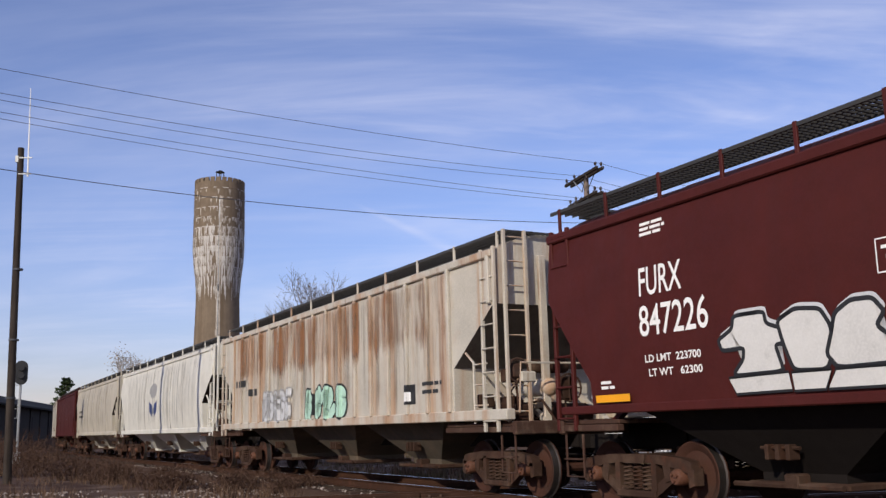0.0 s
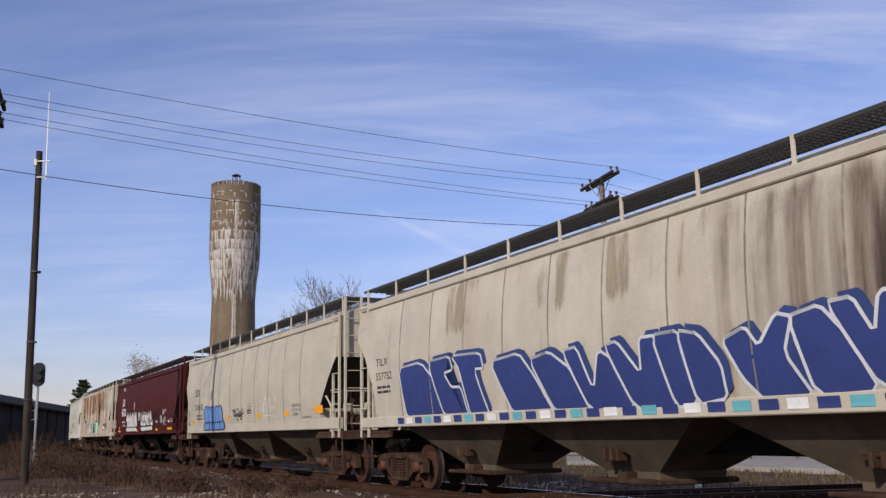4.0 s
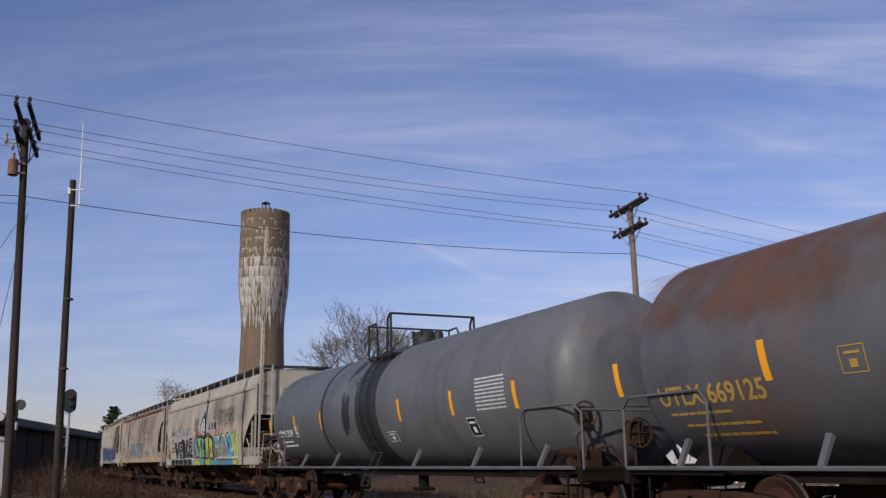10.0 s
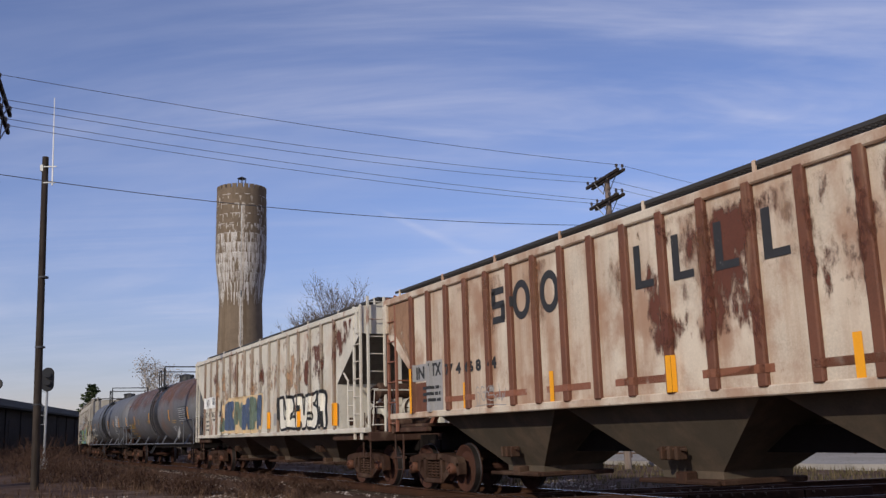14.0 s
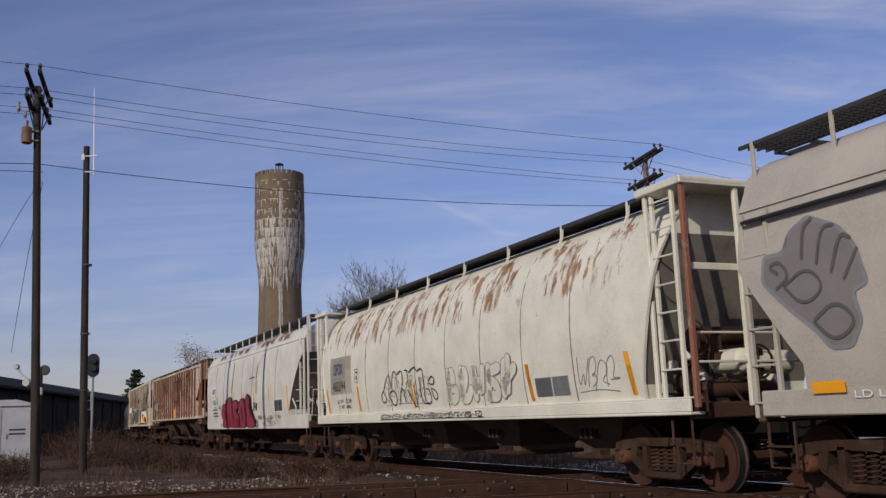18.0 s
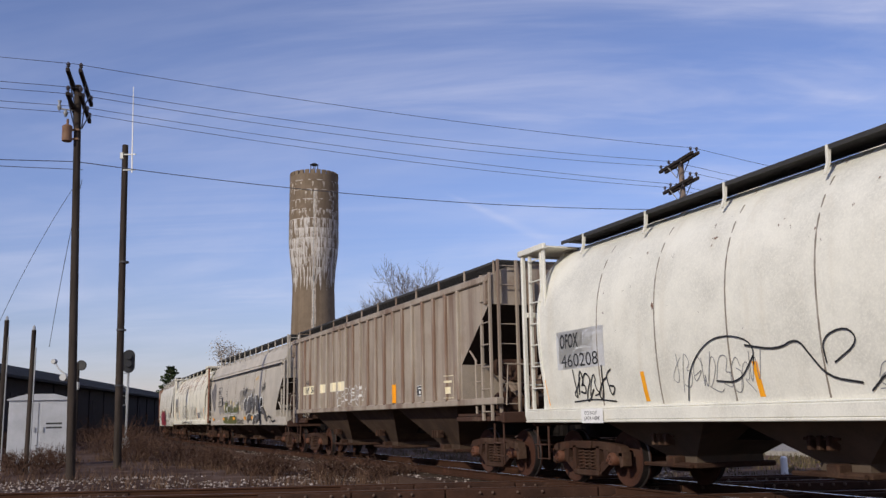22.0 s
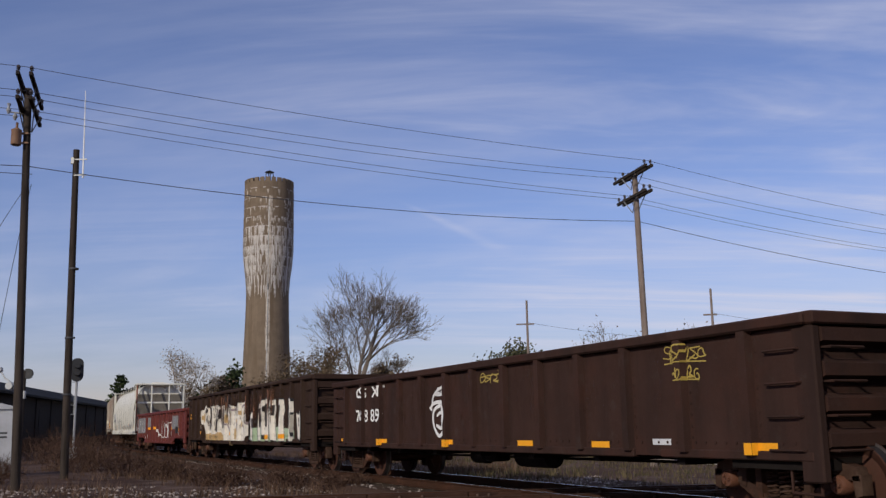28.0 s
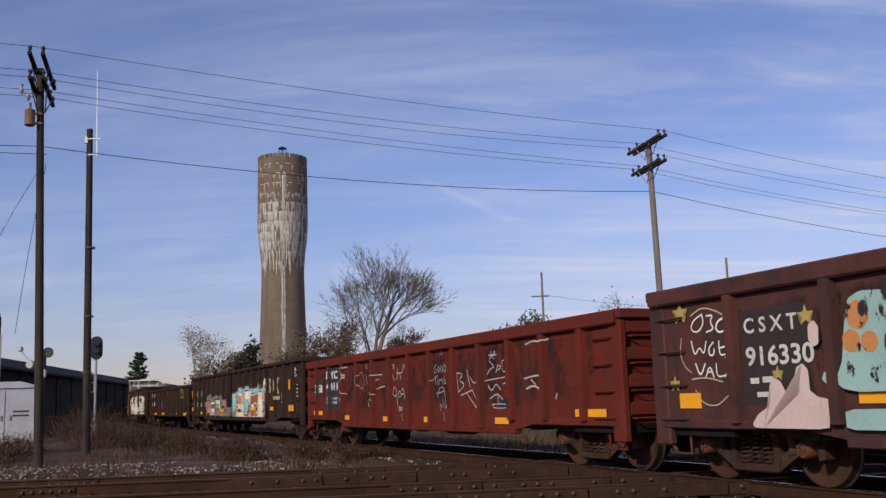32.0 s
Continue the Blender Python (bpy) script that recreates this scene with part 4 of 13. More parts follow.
def closed_round(pts, times=2):
    """Cuts the corners of a closed outline."""
    for _ in range(times):
        out = []
        for a, b in zip(pts, pts[1:] + pts[:1]):
            out += [(a[0] * 0.87 + b[0] * 0.13, a[1] * 0.87 + b[1] * 0.13), (a[0] * 0.13 + b[0] * 0.87, a[1] * 0.13 + b[1] * 0.87)]
        pts = out
    return pts


def sprayed(car, outlines, fills, edge, L, side, ribs=(), rim=0.05, out=0.008, label="", soft=2, shade=None, shift=(0.06, 0.05), lift=0.0035):
    """Sprayed letters or shapes, each a filled outline with a painted edge; shade: a second colour that shows beside it."""
    lo = side.pts[0][1] + 0.005
    for i, pts in enumerate(outlines):
        pts = [(u, max(lo, z)) for u, z in pts]
        pts = closed_round(pts, soft) if soft else pts
        fill = fills[i % len(fills)]
        o = out + lift * i
        if shade:
            blob(car, [(u + shift[0], max(lo, z + shift[1])) for u, z in pts], shade, L, side, ribs, out=o - 0.001, name="graffiti_shadow")
        blob(car, pts, fill, L, side, ribs, out=o, name="graffiti_letter", label=label if i == 0 else "")
        if edge:
            v, f = ribbon(pts + pts[:2], rim, 0)
            lay(car, "graffiti_outline", [(u, max(lo, z)) for u, z in v], f, edge, L, side, ribs, out=o + 0.0015)


def brushed(car, lines, mat, L, side, ribs=(), w=0.03, out=0.02, label=""):
    """Free strokes of a marker or spray can."""
    lo = side.pts[0][1] + 0.005
    for i, line in enumerate(lines):
        v, f = ribbon(rounded(line, 2), w * (0.85 + 0.3 * ((i * 7) % 5) / 5), 3)
        lay(car, "marker_stroke", [(u, max(lo, z)) for u, z in v], f, mat, L, side, ribs, out=out, label=label if i == 0 else "")


def burst(car, u, z, r, mat, L, side, ribs=(), out=0.03):
    """A sprayed star of light with eight rays."""
    pts = [(u + (r if i % 4 == 0 else 0.6 * r if i % 4 == 2 else 0.09 * r) * math.sin(i * math.pi / 8), z + (r if i % 4 == 0 else 0.6 * r if i % 4 == 2 else 0.09 * r) * math.cos(i * math.pi / 8)) for i in range(16)]
    blob(car, pts, mat, L, side, ribs, out=out, name="painted_star")


STAINS = {}


def stain_paint(name, col, lo=0.42, hi=0.6, scale=2.0, stretch=0.12, rough=0.7, amount=1.0):
    """A broken layer of grime or rust: the paint below shows through its gaps."""
    if name in STAINS:
        return STAINS[name]
    mat = material(name, col, rough, spots=[(tuple(c * 0.5 for c in col), 3, 0.5, 0.75, 0.5)])
    nt = mat.node_tree
    N, L = nt.nodes.new, nt.links.new
    co = N("ShaderNodeTexCoord").outputs["Object"]
    m = N("ShaderNodeMapping")
    m.inputs["Scale"].default_value = (1, 1, stretch)
    n = N("ShaderNodeTexNoise")
    n.inputs["Scale"].default_value, n.inputs["Detail"].default_value, n.inputs["Roughness"].default_value = scale, 8.0, 0.65
    r = N("ShaderNodeMapRange")
    r.interpolation_type = "SMOOTHSTEP"
    r.inputs["From Min"].default_value, r.inputs["From Max"].default_value = lo, hi
    L(co, m.inputs["Vector"])
    L(m.outputs[0], n.inputs["Vector"])
    # thins out towards its lower edge and its sides
    sep = N("ShaderNodeSeparateXYZ")
    L(N("ShaderNodeUVMap").outputs[0], sep.inputs[0])

    def ramp(value, a, b):
        q = N("ShaderNodeMapRange")
        q.interpolation_type = "SMOOTHSTEP"
        q.inputs["From Min"].default_value, q.inputs["From Max"].default_value = a, b
        L(value, q.inputs["Value"])
        return q.outputs[0]

    def calc(op, a, b):
        q = N("ShaderNodeMath")
        q.operation = op
        for i, x in enumerate((a, b)):
            if isinstance(x, float):
                q.inputs[i].default_value = x
            else:
                L(x, q.inputs[i])
        return q.outputs[0]

    body = calc("MULTIPLY", calc("MULTIPLY", ramp(sep.outputs["X"], 0.0, 0.14), ramp(sep.outputs["X"], 1.0, 0.86)), ramp(sep.outputs["Y"], 0.0, 0.4))
    body = calc("MULTIPLY", body, ramp(sep.outputs["Y"], 1.03, 0.9))
    L(calc("SUBTRACT", n.outputs["Fac"], calc("MULTIPLY", calc("SUBTRACT", 1.0, body), 0.24)), r.inputs["Value"])
    L(calc("MULTIPLY", r.outputs[0], float(amount)), nt.nodes["Principled BSDF"].inputs["Alpha"])
    STAINS[name] = mat
    return mat


def stain(car, u0, z0, u1, z1, mat, L, side, ribs=(), out=0.003, seed=1, name="grime_stain"):
    """A stain over part of a side, densest at its upper middle."""
    n = max(2, int((u1 - u0) / 0.6))
    v, f = [], []
    for i in range(n + 1):
        u = lerp(u0, u1, i / n)
        v += [(u, z0), (u, z1)]
    for i in range(n):
        f.append((2 * i, 2 * i + 2, 2 * i + 3, 2 * i + 1))
    ob = lay(car, name, v, f, mat, L, side, ribs, out=out)
    uv = ob.data.uv_layers.new(name="UVMap")
    for lp in ob.data.loops:
        p = ob.data.vertices[lp.vertex_index].co
        uv.data[lp.index].uv = ((L / 2 - p.x - u0) / (u1 - u0), (p.z - z0) / (z1 - z0))
    return tagged(ob, kind="stuff")


# ---- kinds of cars ----
CARS = []


def car_length(k):
    return JOINTS[k] - JOINTS[k - 1]


def start_car(k, name, label, category):
    car = thing(name, label, category, "freight train cars")
    CARS.append((k, car))
    for s in (1, -1):
        truck(car, s * (car_length(k) / 2 - 1.88))
    return car, car_length(k)


def flat_side(zs, zt, w=1.5):
    return Side([(w, zs), (w, zt)])


def bulged_side(zs, zt, w=1.5, bulge=0.1, n=9):
    pts = []
    for i in range(n + 1):
        f = i / n
        pts.append((w - 0.06 + bulge * (1 - (2 * f - 0.9) ** 2 * 0.95), lerp(zs, zt, f)))
    return Side(pts)


def with_roof(side, rise=0.34, steps=0, step_h=0.13):
    """The same cross-section with a roof on top of it: over ledges it curves up high, else it slopes in from the eave."""
    y, z = side.pts[-1]
    pts = list(side.pts)
    if steps:
        for i in range(steps):
            pts += [(y - 0.005, z + step_h * i + 0.01), (y - 0.03 * (i + 1), z + step_h * (i + 1))]
        y, z = pts[-1]
        top = max(z + 0.3, 4.3)
        pts += [(y - 0.06, lerp(z, top, 0.22)), (1.24, lerp(z, top, 0.5)), (1.08, lerp(z, top, 0.72)), (0.85, lerp(z, top, 0.9)), (0.5, top), (0.02, top + 0.03)]
        return Side(pts)
    pts += [(y - 0.1, z + 0.08), (y - 0.4, z + rise * 0.62), (0.78, z + rise), (0.3, z + rise + 0.04), (0.02, z + rise + 0.05)]
    return Side(pts)


def hopper(k, name, label, mat, *, zs=1.33, zt=4.05, side=None, front=(0.55, 1.6), rear=(0.75, 2.0), zv=3.1, zd=2.2, ribs=0, rib_mat=None, rib_w=0.1, seams=0, roof_rise=0.34, steps=0, step_h=0.13, drip=True, through=True,
           rb_z=4.4, rb_y=(0.75, 1.3), rb_posts=11, rb=True, sill=None, sill_mat=None, bays=3, bay_mat=None, bay_bot=0.42, trim=None, ladder_mat=None, plate_z=1.22, bay_top=None, rail_top=True, arch=1.0, slope_mat=None):
    """A covered hopper car with sloping ends over open platforms."""
    car, L = start_car(k, name, label, "hopper car")
    side = side or flat_side(zs, zt)
    side.rib_w = rib_w
    full = with_roof(side, roof_rise, steps, step_h)
    shape = Shape(L, front, rear, zv, zd, arch)
    shell, slopes = body_mesh(shape, full)
    part("body", shell, mat, car)
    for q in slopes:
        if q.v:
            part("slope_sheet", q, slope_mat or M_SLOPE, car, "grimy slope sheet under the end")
    lm = ladder_mat or mat
    rib_us = []
    if ribs:
        u0, u1 = front[1] + 0.12, L - rear[1] - 0.12
        me = None
        for i in range(ribs):
            u = lerp(u0, u1, i / (ribs - 1))
            rib_us.append(u)
            for s in (1, -1):
                if me is None:
                    m = Mesh()
                    m.box(-rib_w / 2, rib_w / 2, -0.01, 0.07, zs + 0.02, zt - 0.04, 0.015)
                    me = m.data("side_rib", rib_mat or mat)
                ob = part("side_rib", me, None, car)
                ob.location = (L / 2 - u, s * side.y(zs), 0)
                ob.rotation_euler = (0, 0, 0 if s > 0 else math.pi)
        for u in (front[0] + 0.1, L - rear[0] - 0.1):
            m = Mesh()
            m.box(L / 2 - u - 0.05, L / 2 - u + 0.05, 1.49, 1.57, zv, zt - 0.04, 0.015)
            part("side_rib", m, mat, car)
    if seams:
        for i in range(1, seams):
            u = lerp(front[1], L - rear[1], i / seams)
            m = Mesh()
            zz = np.linspace(side.pts[0][1] + 0.02, side.pts[-1][1] - 0.02, 9)
            rings = [[(L / 2 - u - 0.022, side.y(z) - 0.01, z), (L / 2 - u - 0.012, side.y(z) + 0.01, z), (L / 2 - u + 0.012, side.y(z) + 0.01, z), (L / 2 - u + 0.022, side.y(z) - 0.01, z)] for z in zz]
            m.loft(rings, smooth=False)
            part("weld_seam", m, mat if mat.name.startswith("oxide") else M_SEAM, car)
    # top rail, side sill, centre sill
    a, b = shape.ends(zt)
    t = Mesh()
    for s in (1, -1):
        if rail_top:
            t.box(b - 0.02, a + 0.02, s * (side.y(zt) - 0.03), s * (side.y(zt) + 0.06), zt - 0.09, zt + 0.05, 0.02)
    if rail_top:
        part("top_rail", t, trim or mat, car)
    a, b = shape.ends(zs)
    z0, z1 = sill or (zs - 0.14, zs + 0.04)
    for s in (1, -1):
        t = Mesh()
        t.box(-L / 2 + 0.75, L / 2 - 0.75, s * 1.36, s * (side.y(zs) + 0.035), z0, z1, 0.015)
        part("side_sill", t, sill_mat or mat, car)
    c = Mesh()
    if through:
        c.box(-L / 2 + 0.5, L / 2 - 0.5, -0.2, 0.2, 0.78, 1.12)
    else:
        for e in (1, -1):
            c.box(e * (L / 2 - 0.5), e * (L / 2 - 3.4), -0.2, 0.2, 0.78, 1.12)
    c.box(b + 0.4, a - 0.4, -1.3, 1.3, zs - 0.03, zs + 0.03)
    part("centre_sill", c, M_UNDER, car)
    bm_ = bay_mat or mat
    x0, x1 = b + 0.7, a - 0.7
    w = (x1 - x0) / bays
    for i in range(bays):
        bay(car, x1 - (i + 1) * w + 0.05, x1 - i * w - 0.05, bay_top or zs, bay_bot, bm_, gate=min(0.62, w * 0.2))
    end_platform(car, L, lm, plate_z, front[1] + 0.5, zd + 0.1, True)
    end_platform(car, L, lm, plate_z, rear[1] + 0.5, zd + 0.1, False)
    brake_gear(car, -L / 2 + 1.05, -1, M_STEEL, plate_z)
    end_clutter(car, -L / 2 + 0.8, -L / 2 + max(rear[1], 2.0) + 0.2, plate_z, k, lm)
    for y in (0.55, -0.55):
        part("end_post", Mesh().box(-L / 2 + rear[0] - 0.1, -L / 2 + rear[0] - 0.02, y - 0.07, y + 0.07, plate_z, zt - 0.02, 0.012), lm, car)
    if drip:
        stain(car, front[0] + 0.3, zs - 0.6, L - rear[0] - 0.3, zt, stain_paint("faint_grime_drip", (0.1, 0.078, 0.06), 0.44, 0.74, 5.0, 0.045, amount=0.42), L, side, rib_us, out=0.0018, seed=k)
    yl = side.y(zs) - 0.02
    for x, w_ in ((L / 2 - front[0] - 0.5, 0.42), (-L / 2 + rear[0] - 0.02, 0.42)):
        for s in (1, -1):
            lo = ladder(car, x, s * yl, plate_z - 0.15, zt + 0.1, lm, "x", w_)
    ladder(car, -L / 2 + rear[0] - 0.15, 1.35, plate_z, rb_z, lm, "y", 0.42)
    for s in (1, -1):
        gx = -L / 2 + rear[1] + 0.1
        g = Mesh()
        g.tube([(gx - 0.75, s * 1.46, plate_z), (gx - 0.75, s * 1.46, zd + 0.05), (gx - 0.25, s * 1.46, zd + 0.4)], 0.025, 5)
        for q in range(3):
            g.tube([(gx - 0.75, s * 1.46, plate_z + 0.3 + 0.35 * q), (gx - 1.2, s * 1.46, plate_z + 0.3 + 0.35 * q)], 0.016, 5)
        part("grab_iron", g, lm, car)
    if rb:
        running_board(car, -L / 2 + rear[0] - 0.12, L / 2 - front[0] + 0.12, rb_z, rb_y[0], rb_y[1], mat, rb_posts, full.y_top(rb_y[1]))
    h = Mesh()
    zr = full.pts[-1][1]
    h.box(b + 1.0, a - 1.0, -0.42, 0.42, zr - 0.05, zr + 0.1, 0.03)
    part("roof_hatch", h, trim or mat, car, "long trough hatch cover")
    return car, L, side, rib_us


def round_side(zs, zt, w=1.56):
    """A barrel-shaped side."""
    pts = []
    zc, r = 2.35, 1.0
    for i in range(13):
        f = i / 12
        z = lerp(zs, zt, f)
        d = (z - zc) / (zt + 0.22 - zc) if z > zc else (z - zc) / 2.9
        pts.append((w * math.sqrt(max(0.02, 1 - (d ** 2.6 if z > zc else 0.9 * d * d))), z))
    return Side(pts)


def barrel_hopper(k, label, mat, *, zt=4.22, rust_posts=None):
    """A covered hopper with a barrel-shaped body, upright end posts and a full-width roof walk at each end."""
    car, L = start_car(k, "barrel_hopper_car", label, "hopper car")
    zs = 1.3
    side = round_side(zs, zt)
    full = Side(side.pts + [(side.pts[-1][0] * 0.6, zt + 0.1), (0.2, zt + 0.15), (0.02, zt + 0.155)])
    shape = Shape(L, (1.05, 1.35), (1.0, 1.6), 3.6, 1.5)
    shell, slopes = body_mesh(shape, full, 8)
    part("body", shell, mat, car, "off-white barrel-shaped body")
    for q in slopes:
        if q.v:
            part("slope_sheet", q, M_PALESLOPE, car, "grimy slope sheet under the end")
    for u in np.linspace(3.2, L - 3.4, 8):
        m = Mesh()
        zz = np.linspace(zs + 0.02, zt - 0.05, 12)
        m.loft([[(L / 2 - u - 0.02, side.y(z) - 0.01, z), (L / 2 - u - 0.01, side.y(z) + 0.008, z), (L / 2 - u + 0.01, side.y(z) + 0.008, z), (L / 2 - u + 0.02, side.y(z) - 0.01, z)] for z in zz], smooth=False)
        part("weld_seam", m, M_SEAM, car)
    # hoop at the ends of the barrel
    for u0, u1 in ((1.05, 1.35), (L - 1.0, L - 1.6)):
        m = Mesh()
        zz = np.linspace(zs, zt + 0.04, 14)
        rings = []
        for z in zz:
            kk = min(1, max(0, (3.6 - z) / 2.1))
            x = L / 2 - lerp(u0, u1, kk)
            rings.append([(x - 0.025, side.y(min(z, zt)) - 0.02, z), (x - 0.025, side.y(min(z, zt)) + 0.025, z), (x + 0.025, side.y(min(z, zt)) + 0.025, z), (x + 0.025, side.y(min(z, zt)) - 0.02, z)])
        m.loft(rings, smooth=False)
        part("end_hoop", m, mat, car)
    for s in (1, -1):
        t = Mesh()
        t.box(-L / 2 + 0.55, L / 2 - 0.55, s * 1.3, s * 1.55, 1.06, 1.1, 0.01)
        t.box(-L / 2 + 0.55, L / 2 - 0.55, s * 1.5, s * 1.55, 1.1, 1.27, 0.012)
        t.box(-L / 2 + 0.55, L / 2 - 0.55, s * 1.3, s * 1.53, 1.27, 1.3, 0.01)
        part("side_sill", t, mat, car)
    c = Mesh()
    c.box(-L / 2 + 0.4, L / 2 - 0.4, -0.2, 0.2, 0.78, 1.12)
    c.box(-L / 2 + 1.6, L / 2 - 1.6, -1.3, 1.3, 1.24, 1.3)
    part("centre_sill", c, M_UNDER, car)
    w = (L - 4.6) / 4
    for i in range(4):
        bay(car, -L / 2 + 2.3 + i * w + 0.05, -L / 2 + 2.3 + (i + 1) * w - 0.05, 1.24, 0.42, DIRTY_SHADED_BAY, gate=0.4)
    for s in (1, -1):
        end_platform(car, L, mat, 1.2, 1.9, 1.9, s > 0)
        xo = s * (L / 2 - 0.42)
        for y in (1.47, -1.47, 0.55, -0.55):
            m = Mesh()
            m.box(xo - s * 0.02, xo - s * 0.09, y - 0.04, y + 0.04, 1.15, 4.2, 0.012)
            part("end_post", m, rust_posts if rust_posts and s < 0 and y > 1 else mat, car)
        for y in (1.47, -1.47):
            m = Mesh()
            m.box(s * (L / 2 - 1.27), s * (L / 2 - 1.34), y - 0.03, y + 0.03, 1.15, 4.2, 0.012)
            part("end_post", m, mat, car)
            ladder(car, s * (L / 2 - 0.95) - 0.23, y - 0.03, 1.1, 4.15, mat, "x", 0.46)
        m = Mesh()
        m.box(xo + s * 0.02, s * (L / 2 - 1.45), -1.52, 1.52, 4.2, 4.23)
        m.box(xo + s * 0.02, xo - s * 0.05, -1.55, 1.55, 4.17, 4.28, 0.012)
        m.box(xo, s * (L / 2 - 1.45), 1.48, 1.55, 4.17, 4.28, 0.012)
        m.box(xo, s * (L / 2 - 1.45), -1.55, -1.48, 4.17, 4.28, 0.012)
        part("roof_platform", m, mat, car)
        m = Mesh()
        m.box(xo - s * 0.1, xo - s * 0.15, -1.45, 1.45, 3.0, 3.1, 0.01)
        m.tube([(xo - s * 0.05, -1.4, 1.75), (xo - s * 0.05, 1.4, 1.75)], 0.018, 5)
        part("cross_bar", m, mat, car)
    tank = Mesh()
    tank.turned([(-0.5, 0.03), (-0.46, 0.17), (0.46, 0.17), (0.5, 0.03)], 14, "y", (-L / 2 + 0.75, 0.1, 1.75))
    part("air_tank", tank, mat, car)
    brake_gear(car, -L / 2 + 0.9, -1, M_STEEL, 1.2)
    end_clutter(car, -L / 2 + 0.6, -L / 2 + 1.7, 1.2, k, mat)
    stain(car, 1.2, zs - 0.4, L - 1.2, zt - 0.2, stain_paint("small_rust_speck", (0.16, 0.08, 0.05), 0.66, 0.69, 7.0, 0.6), L, side, (), out=0.004, seed=k, name="rust_speck")
    # roof walk on slanted brackets along each edge
    y1 = 1.12
    z = 4.32
    m = Mesh()
    for s in (1, -1):
        m.box(-L / 2 + 1.4, L / 2 - 1.4, s * 0.55, s * y1, z - 0.012, z, 0.0)
        m.box(-L / 2 + 1.4, L / 2 - 1.4, s * y1, s * (y1 + 0.02), z - 0.05, z + 0.01)
        for i in range(int((L - 2.8) / 0.11)):
            x = -L / 2 + 1.4 + i * 0.11
            m.box(x, x + 0.03, s * 0.8, s * y1, z, z + 0.012)
    rb = part("running_board", m, M_GRATE, car, "dark roof walk with raised grip bars")
    me = None
    for s in (1, -1):
        for u in np.linspace(2.2, L - 2.2, 8):
            b = Mesh()
            b.prism([(y1 + 0.03, z + 0.01), (y1 - 0.02, z - 0.05), (y1 + 0.0, zt - 0.12), (y1 + 0.07, zt - 0.26), (y1 + 0.1, zt - 0.26), (y1 + 0.04, zt - 0.1)], -0.02, 0.02, "x")
            if me is None:
                me = b.data("bracket", mat)
            ob = part("bracket", me, None, rb)
            ob.location = (L / 2 - u, 0, 0)
            ob.rotation_euler = (0, 0, 0 if s > 0 else math.pi)
    h = Mesh()
    for u in np.linspace(3, L - 3, 6):
        h.turned([(4.3, 0.28), (4.44, 0.28), (4.47, 0.2)], 14, "z", (L / 2 - u, 0, 0))
    part("roof_hatch", h, mat, car, "row of round hatch covers")
    return car, L, side


